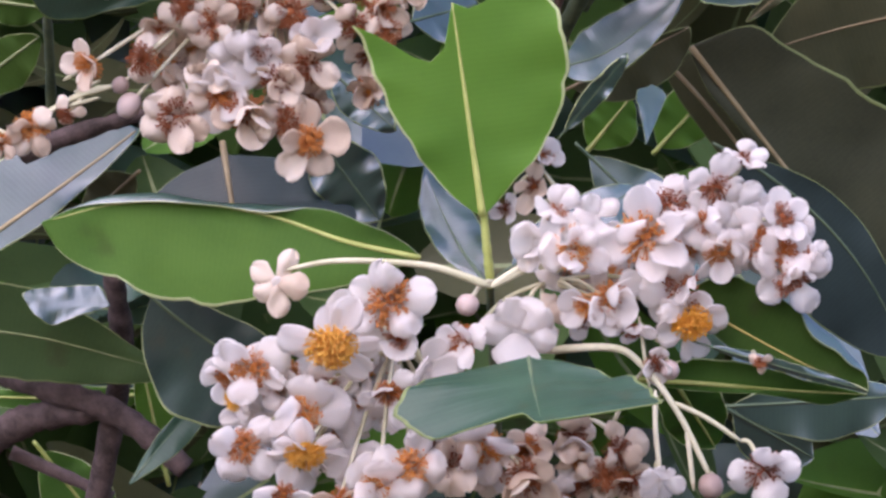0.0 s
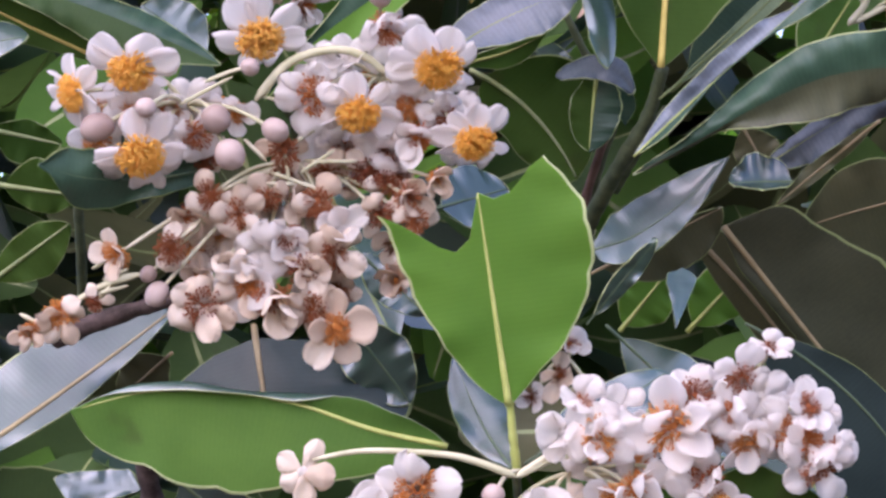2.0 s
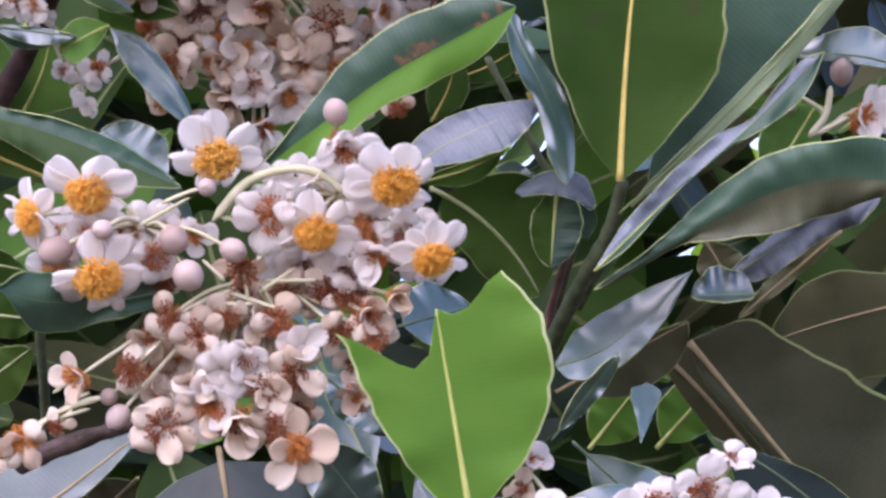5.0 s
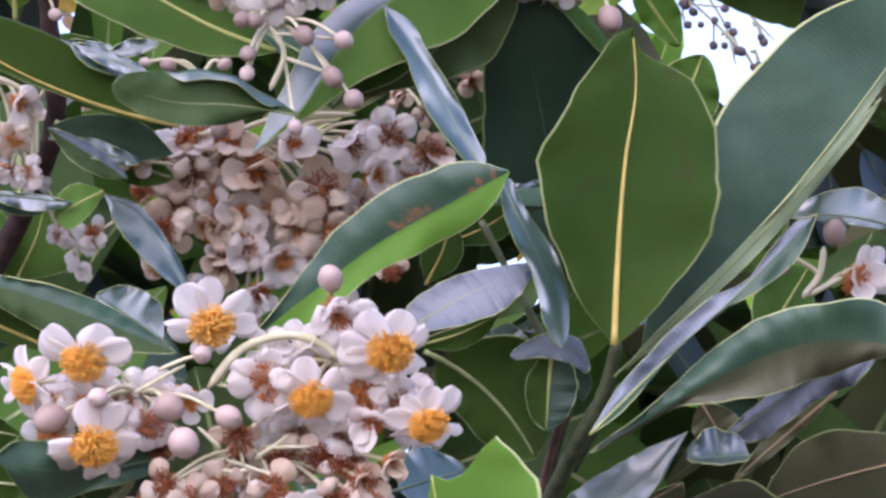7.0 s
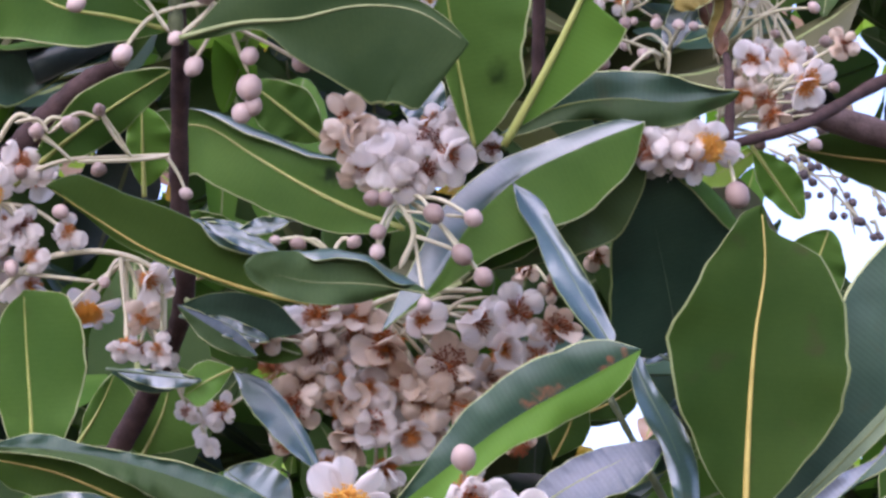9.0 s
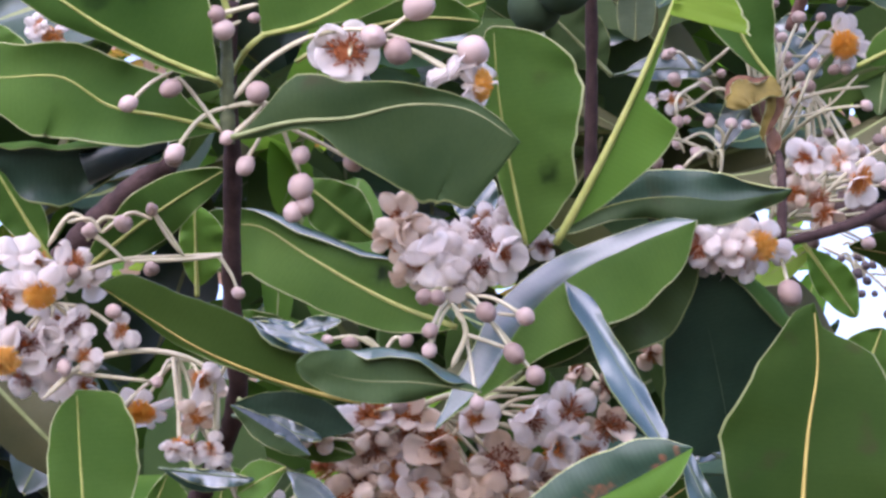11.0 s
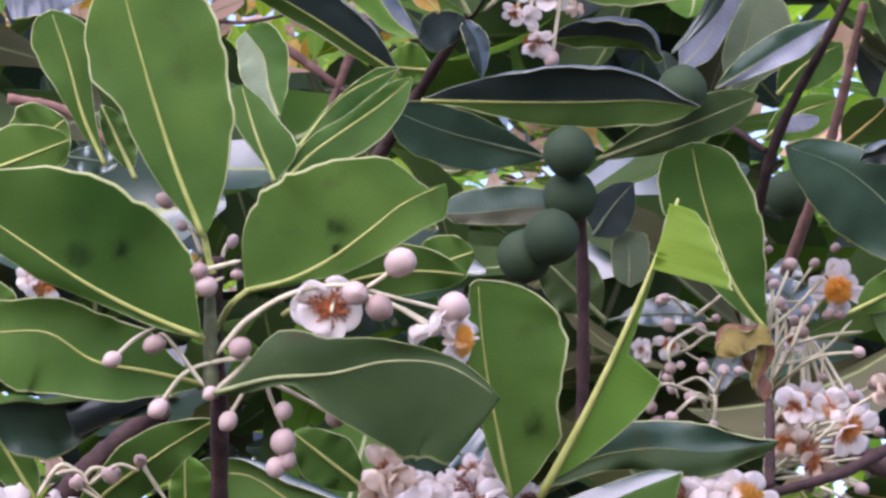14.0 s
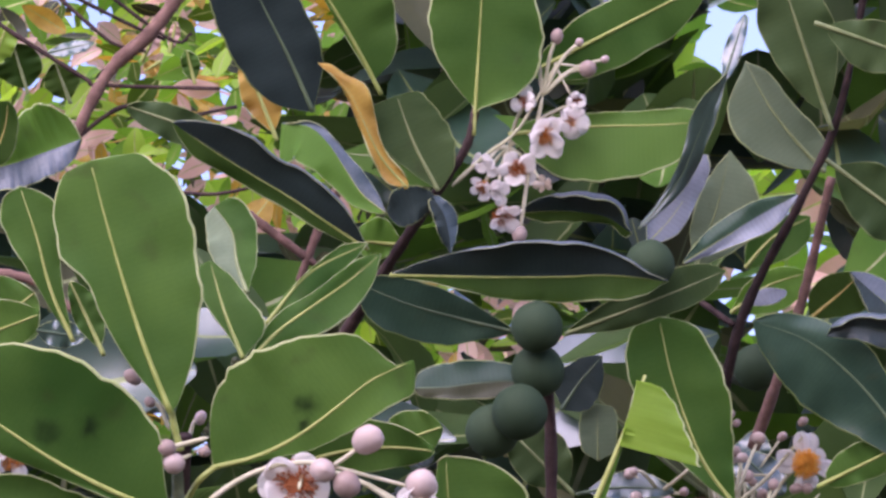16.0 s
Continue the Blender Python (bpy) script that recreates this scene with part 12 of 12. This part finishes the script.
stalk(cluster_i, [(0.0868, 1.5251, 2.0891), (0.0964, 1.5361, 2.1124), (0.0974, 1.5316, 2.1263)], 0.0008, 0.0006)
bud(cluster_i, (0.0974, 1.5316, 2.1263), 0.0018, (0.49, -0.3, 0.14))
stalk(cluster_i, [(0.0895, 1.5242, 2.0920), (0.0940, 1.5198, 2.1196), (0.0916, 1.5151, 2.1338)], 0.0008, 0.0006)
bud(cluster_i, (0.0916, 1.5151, 2.1338), 0.0022, (-0.09, -0.3, -0.85))
stalk(cluster_i, [(0.0882, 1.5243, 2.0916), (0.0837, 1.4975, 2.0906), (0.0767, 1.4968, 2.0922)], 0.0008, 0.0006)
bud(cluster_i, (0.0767, 1.4968, 2.0922), 0.0019, (-0.39, -0.3, 0.01))
stalk(cluster_i, [(0.0887, 1.5253, 2.0886), (0.0827, 1.5093, 2.1163), (0.0820, 1.5050, 2.1293)], 0.0008, 0.0006)
bud(cluster_i, (0.0820, 1.5050, 2.1293), 0.0018, (-0.58, -0.3, -0.62))
stalk(cluster_i, [(0.0863, 1.5251, 2.0892), (0.0901, 1.4879, 2.1083), (0.0994, 1.4819, 2.1274)], 0.0008, 0.0006)
bud(cluster_i, (0.0994, 1.4819, 2.1274), 0.0025, (0.58, -0.3, -0.08))
stalk(cluster_i, [(0.0836, 1.5322, 2.0673), (0.1050, 1.5015, 2.0611), (0.1155, 1.5021, 2.0601)], 0.0008, 0.0006)
bud(cluster_i, (0.1155, 1.5021, 2.0601), 0.0026, (-0.57, -0.3, -0.11))
stalk(cluster_i, [(0.0885, 1.5326, 2.0665), (0.0983, 1.5125, 2.0615), (0.1082, 1.5141, 2.0573)], 0.0008, 0.0006)
bud(cluster_i, (0.1082, 1.5141, 2.0573), 0.0025, (0.28, -0.3, -0.01))
stalk(cluster_i, [(0.0863, 1.5347, 2.0599), (0.1067, 1.5170, 2.0547), (0.1188, 1.5192, 2.0489)], 0.0008, 0.0006)
bud(cluster_i, (0.1188, 1.5192, 2.0489), 0.0024, (0.44, -0.3, -0.20))
stalk(cluster_i, [(0.0865, 1.5325, 2.0666), (0.1039, 1.5244, 2.0761), (0.1159, 1.5245, 2.0769)], 0.0008, 0.0006)
bud(cluster_i, (0.1159, 1.5245, 2.0769), 0.0025, (0.27, -0.3, -0.46))
stalk(cluster_i, [(0.0877, 1.5325, 2.0665), (0.1054, 1.5202, 2.0618), (0.1184, 1.5194, 2.0653)], 0.0008, 0.0006)
bud(cluster_i, (0.1184, 1.5194, 2.0653), 0.0022, (-0.02, -0.3, -0.68))
stalk(cluster_i, [(0.0880, 1.5330, 2.0650), (0.0994, 1.5286, 2.0693), (0.1183, 1.5281, 2.0722)], 0.0008, 0.0006)
bud(cluster_i, (0.1183, 1.5281, 2.0722), 0.0023, (-0.36, -0.3, -0.76))
stalk(cluster_i, [(0.0878, 1.5332, 2.0645), (0.1080, 1.5207, 2.0608), (0.1243, 1.5209, 2.0614)], 0.0008, 0.0006)
bud(cluster_i, (0.1243, 1.5209, 2.0614), 0.0020, (0.37, -0.3, 0.28))
stalk(cluster_i, [(0.0850, 1.5325, 2.0662), (0.1077, 1.5250, 2.0747), (0.1252, 1.5250, 2.0762)], 0.0008, 0.0006)
bud(cluster_i, (0.1252, 1.5250, 2.0762), 0.0024, (0.25, -0.3, 0.33))
stalk(cluster_i, [(0.0847, 1.5327, 2.0656), (0.0948, 1.5156, 2.0771), (0.1037, 1.5132, 2.0850)], 0.0008, 0.0006)
bud(cluster_i, (0.1037, 1.5132, 2.0850), 0.0021, (-0.22, -0.3, 0.17))
stalk(cluster_i, [(0.0829, 1.5344, 2.0604), (0.1035, 1.4966, 2.0633), (0.1260, 1.4969, 2.0639)], 0.0008, 0.0006)
bud(cluster_i, (0.1260, 1.4969, 2.0639), 0.0022, (-0.23, -0.3, 0.11))
stalk(cluster_i, [(0.0829, 1.5343, 2.0607), (0.0880, 1.5163, 2.0751), (0.0945, 1.5125, 2.0873)], 0.0008, 0.0006)
bud(cluster_i, (0.0945, 1.5125, 2.0873), 0.0016, (0.16, -0.3, -0.37))
stalk(cluster_i, [(0.0878, 1.5342, 2.0615), (0.1002, 1.5406, 2.0700), (0.1160, 1.5414, 2.0687)], 0.0008, 0.0006)
bud(cluster_i, (0.1160, 1.5414, 2.0687), 0.0018, (-0.59, -0.3, -0.34))
stalk(cluster_i, [(0.0847, 1.5340, 2.0617), (0.1036, 1.5059, 2.0729), (0.1185, 1.5039, 2.0801)], 0.0008, 0.0006)
bud(cluster_i, (0.1185, 1.5039, 2.0801), 0.0024, (-0.13, -0.3, 0.11))
stalk(cluster_i, [(0.0870, 1.5326, 2.0661), (0.1099, 1.5432, 2.0867), (0.1291, 1.5407, 2.0957)], 0.0008, 0.0006)
bud(cluster_i, (0.1291, 1.5407, 2.0957), 0.0025, (-0.15, -0.3, -0.20))
stalk(cluster_i, [(0.0853, 1.5339, 2.0620), (0.1057, 1.5493, 2.0702), (0.1252, 1.5518, 2.0639)], 0.0008, 0.0006)
bud(cluster_i, (0.1252, 1.5518, 2.0639), 0.0024, (0.17, -0.3, 0.00))
stalk(cluster_i, [(0.0880, 1.5338, 2.0627), (0.0969, 1.5527, 2.0660), (0.1005, 1.5542, 2.0618)], 0.0008, 0.0006)
bud(cluster_i, (0.1005, 1.5542, 2.0618), 0.0025, (0.43, -0.3, -0.51))
stalk(cluster_i, [(0.0679, 1.5246, 2.0892), (0.0502, 1.5149, 2.0951), (0.0436, 1.5156, 2.0923)], 0.0008, 0.0006)
bud(cluster_i, (0.0436, 1.5156, 2.0923), 0.0017, (0.36, -0.3, -0.76))
stalk(cluster_i, [(0.0647, 1.5245, 2.0892), (0.0591, 1.4934, 2.0824), (0.0500, 1.4953, 2.0759)], 0.0008, 0.0006)
bud(cluster_i, (0.0500, 1.4953, 2.0759), 0.0023, (0.53, -0.3, -0.31))
stalk(cluster_i, [(0.0668, 1.5240, 2.0909), (0.0707, 1.4960, 2.0909), (0.0711, 1.4954, 2.0927)], 0.0008, 0.0006)
bud(cluster_i, (0.0711, 1.4954, 2.0927), 0.0021, (0.41, -0.3, -0.22))
stalk(cluster_i, [(0.0688, 1.5239, 2.0914), (0.0622, 1.5317, 2.1016), (0.0517, 1.5324, 2.0986)], 0.0008, 0.0006)
bud(cluster_i, (0.0517, 1.5324, 2.0986), 0.0021, (0.09, -0.3, -0.72))
stalk(cluster_i, [(0.0637, 1.5257, 2.0856), (0.0621, 1.5198, 2.0914), (0.0581, 1.5200, 2.0907)], 0.0008, 0.0006)
bud(cluster_i, (0.0581, 1.5200, 2.0907), 0.0024, (0.08, -0.3, -0.31))
stalk(cluster_i, [(0.0657, 1.5257, 2.0855), (0.0686, 1.5147, 2.0947), (0.0638, 1.5130, 2.0997)], 0.0008, 0.0006)
bud(cluster_i, (0.0638, 1.5130, 2.0997), 0.0021, (-0.45, -0.3, -0.39))
stalk(cluster_i, [(0.0658, 1.5237, 2.0918), (0.0674, 1.5133, 2.0871), (0.0658, 1.5162, 2.0780)], 0.0008, 0.0006)
bud(cluster_i, (0.0658, 1.5162, 2.0780), 0.0017, (0.34, -0.3, -0.97))
stalk(cluster_i, [(0.0600, 1.5138, 2.1216), (0.0562, 1.5140, 2.1244), (0.0505, 1.5127, 2.1279)], 0.0008, 0.0006)
bud(cluster_i, (0.0505, 1.5127, 2.1279), 0.0023, (-0.45, -0.3, -0.29))
stalk(cluster_i, [(0.0605, 1.5139, 2.1214), (0.0554, 1.5039, 2.1250), (0.0521, 1.5036, 2.1257)], 0.0008, 0.0006)
bud(cluster_i, (0.0521, 1.5036, 2.1257), 0.0018, (-0.35, -0.3, -0.12))
stalk(cluster_i, [(0.0611, 1.5152, 2.1174), (0.0610, 1.5240, 2.1261), (0.0643, 1.5262, 2.1195)], 0.0008, 0.0006)
bud(cluster_i, (0.0643, 1.5262, 2.1195), 0.0024, (0.48, -0.3, -0.56))
stalk(cluster_i, [(0.0630, 1.5154, 2.1170), (0.0520, 1.4912, 2.1034), (0.0512, 1.4940, 2.0948)], 0.0008, 0.0006)
bud(cluster_i, (0.0512, 1.4940, 2.0948), 0.0023, (-0.29, -0.3, -0.86))
stalk(cluster_i, [(0.0589, 1.5139, 2.1213), (0.0679, 1.5219, 2.1212), (0.0707, 1.5218, 2.1216)], 0.0008, 0.0006)
bud(cluster_i, (0.0707, 1.5218, 2.1216), 0.0018, (0.22, -0.3, 0.28))
stalk(cluster_i, [(0.0621, 1.5143, 2.1202), (0.0701, 1.5035, 2.1225), (0.0752, 1.5024, 2.1263)], 0.0008, 0.0006)
bud(cluster_i, (0.0752, 1.5024, 2.1263), 0.0017, (-0.47, -0.3, -0.95))

# bare twigs beyond the crown
twigs_far = thing("bare_twigs", (-0.1587, 1.5790, 2.3390), "tangle of thin reddish-brown bare twigs", "branch", "shoots of the tree")
stem(twigs_far, [(-0.2047, 1.5639, 2.3742), (-0.1849, 1.5702, 2.3596), (-0.1585, 1.5781, 2.3411), (-0.1518, 1.5795, 2.3380), (-0.1029, 1.5829, 2.3330)], 0.0011, 0.0008, bark, "stem")
stem(twigs_far, [(-0.1703, 1.5638, 2.3771), (-0.1521, 1.5713, 2.3593), (-0.1444, 1.5738, 2.3532), (-0.1323, 1.5757, 2.3495)], 0.0009, 0.0007, bark, "stem")
stem(twigs_far, [(-0.1645, 1.5646, 2.3756), (-0.1378, 1.5712, 2.3604), (-0.1239, 1.5744, 2.3535)], 0.0009, 0.0007, bark, "stem")
stem(twigs_far, [(-0.1103, 1.5658, 2.3772), (-0.1287, 1.5728, 2.3576), (-0.1464, 1.5771, 2.3447), (-0.1585, 1.5828, 2.3291), (-0.1672, 1.5886, 2.3132)], 0.0032, 0.0024, twig_bark, "stem")
stem(twigs_far, [(-0.1547, 1.5631, 2.3804), (-0.1220, 1.5743, 2.3537), (-0.1124, 1.5740, 2.3552)], 0.0009, 0.0007, bark, "stem")
stem(twigs_far, [(-0.1656, 1.5871, 2.3176), (-0.1433, 1.5834, 2.3291), (-0.1250, 1.5862, 2.3233), (-0.0966, 1.5862, 2.3256)], 0.0011, 0.0008, bark, "stem")
stem(twigs_far, [(-0.0961, 1.6031, 2.2842), (-0.0786, 1.6092, 2.2696), (-0.0699, 1.6123, 2.2624)], 0.0021, 0.0015, twig_bark, "stem")
stem(twigs_far, [(-0.0576, 1.6011, 2.2922), (-0.0689, 1.6081, 2.2733), (-0.0776, 1.6143, 2.2564)], 0.0023, 0.0017, twig_bark, "stem")
stem(twigs_far, [(-0.1279, 1.5973, 2.2951), (-0.1093, 1.5989, 2.2927), (-0.0902, 1.5988, 2.2946)], 0.0009, 0.0007, bark, "stem")
stem(twigs_far, [(-0.2102, 1.6053, 2.2710), (-0.1872, 1.6084, 2.2649), (-0.1698, 1.6145, 2.2503)], 0.0023, 0.0017, twig_bark, "stem")
leaf(twigs_far, (-0.1887, 1.6248, 2.3568), (-0.1932, 1.6150, 2.3767), 0.0097, 0.0101, fl=-2, fr=2, skin="DD", wav=0.0013)
leaf(twigs_far, (-0.1710, 1.6273, 2.3517), (-0.1758, 1.6193, 2.3679), 0.0077, 0.0077, fl=-3, fr=3, skin="DD", wav=0.0013)
leaf(twigs_far, (-0.2046, 1.6205, 2.3666), (-0.1941, 1.6123, 2.3856), 0.0072, 0.0072, fl=2, fr=-2, skin="FF", wav=0.0013)
leaf(twigs_far, (-0.1393, 1.6227, 2.3657), (-0.1285, 1.6167, 2.3824), 0.0036, 0.0039, skin="RR", wav=0.0013)
leaf(twigs_far, (-0.1310, 1.6232, 2.3656), (-0.1386, 1.6243, 2.3621), 0.0039, 0.0034, skin="GG", wav=0.0013)
leaf(twigs_far, (-0.1270, 1.6220, 2.3687), (-0.1230, 1.6175, 2.3808), 0.0024, 0.0029, skin="RR", wav=0.0013)
leaf(twigs_far, (-0.1174, 1.6275, 2.3555), (-0.1196, 1.6210, 2.3688), 0.0039, 0.0043, fl=-2, fr=2, wav=0.0013)
leaf(twigs_far, (-0.1807, 1.6099, 2.3680), (-0.1575, 1.6116, 2.3721), 0.0040, 0.0049, fl=-39, fr=39, skin="TT", wav=0.0013)

# foliage behind and above
GAPS = []


def gap(at, way, r):
    GAPS.append((at, way, r))


gap((0.0386, 1.8071, 2.0081), (0.028, 0.976, 0.216), 0.004)
gap((0.1125, 1.8244, 1.9360), (0.063, 0.981, 0.182), 0.002)
gap((-0.1600, 1.7729, 2.1343), (-0.079, 0.956, 0.283), 0.006)
gap((-0.1563, 1.7746, 2.1280), (-0.077, 0.957, 0.280), 0.004)
gap((0.1350, 1.7814, 2.1065), (0.080, 0.960, 0.268), 0.010)
gap((0.1514, 1.7843, 2.0956), (0.089, 0.961, 0.262), 0.017)
gap((0.1663, 1.7847, 2.0943), (0.097, 0.960, 0.261), 0.012)
gap((0.1547, 1.7895, 2.0760), (0.090, 0.964, 0.252), 0.007)
gap((0.1223, 1.7782, 2.1184), (0.073, 0.959, 0.275), 0.005)
gap((0.1590, 1.7692, 2.1527), (0.093, 0.952, 0.292), 0.007)
gap((0.1260, 1.7709, 2.1458), (0.075, 0.954, 0.289), 0.003)
gap((0.1391, 1.7840, 2.0966), (0.082, 0.961, 0.263), 0.011)
gap((0.1441, 1.7877, 2.0829), (0.085, 0.963, 0.255), 0.009)
gap((0.1685, 1.7892, 2.0773), (0.098, 0.963, 0.252), 0.011)
gap((0.1298, 1.7819, 2.1045), (0.077, 0.961, 0.267), 0.007)
gap((-0.2439, 1.7543, 2.1681), (-0.128, 0.944, 0.303), 0.006)
gap((-0.1615, 1.7685, 2.1311), (-0.084, 0.955, 0.284), 0.006)
gap((0.1152, 1.6790, 2.3788), (0.044, 0.915, 0.400), 0.006)
gap((0.1080, 1.6817, 2.3712), (0.040, 0.917, 0.396), 0.003)
gap((-0.1682, 1.7390, 2.2203), (-0.087, 0.939, 0.332), 0.002)
gap((0.0003, 1.7275, 2.2678), (0.004, 0.934, 0.358), 0.008)
gap((-0.1141, 1.6758, 2.3708), (-0.081, 0.913, 0.400), 0.011)
gap((-0.1990, 1.6692, 2.3805), (-0.126, 0.906, 0.404), 0.010)
gap((0.1381, 1.7140, 2.2917), (0.055, 0.933, 0.357), 0.006)
gap((0.1299, 1.7118, 2.2970), (0.051, 0.932, 0.360), 0.005)
gap((0.1232, 1.7279, 2.2532), (0.047, 0.941, 0.336), 0.004)
gap((0.1061, 1.7785, 2.1202), (0.061, 0.959, 0.277), 0.006)
gap((-0.0297, 1.7211, 2.2579), (-0.034, 0.941, 0.336), 0.004)
gap((-0.0022, 1.7214, 2.2591), (-0.019, 0.941, 0.337), 0.005)
gap((0.1390, 1.7202, 2.2753), (0.055, 0.936, 0.348), 0.003)
gap((-0.1275, 1.7105, 2.4171), (-0.083, 0.900, 0.429), 0.015)
gap((-0.1822, 1.7128, 2.4069), (-0.111, 0.899, 0.423), 0.018)
gap((-0.1059, 1.7165, 2.4036), (-0.071, 0.904, 0.422), 0.013)
gap((-0.1213, 1.7363, 2.3525), (-0.080, 0.915, 0.395), 0.013)
gap((-0.0774, 1.7456, 2.3326), (-0.057, 0.921, 0.386), 0.010)
gap((-0.1519, 1.7250, 2.3785), (-0.096, 0.908, 0.408), 0.015)
gap((-0.2077, 1.7021, 2.4326), (-0.124, 0.892, 0.435), 0.013)
gap((-0.0692, 1.7141, 2.4128), (-0.053, 0.903, 0.427), 0.010)
gap((-0.1926, 1.7235, 2.3792), (-0.117, 0.905, 0.409), 0.008)
gap((-0.1595, 1.7050, 2.4290), (-0.099, 0.895, 0.434), 0.010)
gap((-0.1333, 1.7327, 2.3605), (-0.087, 0.913, 0.400), 0.010)
gap((-0.1366, 1.7156, 2.4036), (-0.087, 0.902, 0.422), 0.015)
gap((-0.1536, 1.7315, 2.3620), (-0.097, 0.911, 0.400), 0.010)
gap((-0.1206, 1.7334, 2.3595), (-0.080, 0.913, 0.399), 0.010)
gap((-0.1023, 1.7423, 2.3392), (-0.071, 0.919, 0.388), 0.008)
gap((-0.1236, 1.7103, 2.4180), (-0.081, 0.900, 0.429), 0.006)
gap((-0.1855, 1.7155, 2.4000), (-0.113, 0.901, 0.419), 0.004)
gap((-0.1779, 1.7062, 2.4245), (-0.109, 0.896, 0.431), 0.005)
gap((-0.2049, 1.7060, 2.4229), (-0.123, 0.894, 0.430), 0.003)
gap((-0.1509, 1.7065, 2.4260), (-0.095, 0.897, 0.433), 0.003)
gap((-0.0937, 1.7191, 2.3980), (-0.066, 0.905, 0.419), 0.004)
gap((-0.2040, 1.7375, 2.3433), (-0.124, 0.912, 0.390), 0.003)


def clear(p):
    return all(off_line(p, at, way, r + 0.01) for at, way, r in GAPS)


def clear_far(p):
    return all(off_line(p, at, way, 0.5 * p.y * r + 0.002 * p.y) for at, way, r in GAPS[:19] + GAPS[-4:])


# The mix leans to dark skins, so part of the deep shade is painted.
foliage("inner_foliage", 6600, ((-0.6, 0.55), (1.85, 2.8), (1.5, 3.1)), 0.1, [(leaf_under, 2), (leaf_shade, 5), (leaf_top, 4), (leaf_old, 2), (rib_pale, 0)], 5, "leaves deep inside the crown, mostly coloured darker to stand for shade", clear)
# Added above the view, never seen: it only blocks light from overhead.
foliage("canopy", 480, ((-1.8, 1.8), (1.6, 4.2), (2.75, 3.6)), 0.17, [(leaf_under, 5), (leaf_top, 5), (rib_yellow, 0)], 6, "unseen leaves overhead, added to shade the crown", lambda p: p.z > 1.72 + 0.5 * p.y and clear(p))
# Both far layers carry their sunlight in bright, yellow and pale leaf colours.
foliage("sunlit_shrub", 9000, ((-1.0, 0.1), (3.6, 4.8), (2.5, 3.7)), 0.043, [(leaf_young, 2), (leaf_lit, 2.5), (leaf_yellow, 2), (leaf_mature_shaded, 3), (leaf_pale, 3.5), (leaf_umber, 1.5), (rib_yellow, 0)], 8, "small yellow-green leaves beyond the crown, coloured as if sunlit", clear_far)
foliage("sunlit_foliage", 9000, ((-2.2, 2.2), (6.0, 8.0), (1.5, 6.0)), 0.135, [(leaf_young, 4), (leaf_lit, 4), (leaf_yellow, 1.2), (leaf_under, 3), (leaf_pale, 1.5), (rib_yellow, 0)], 7, "leaves of the shrubs beyond, in bright colours as if sunlit", clear_far)
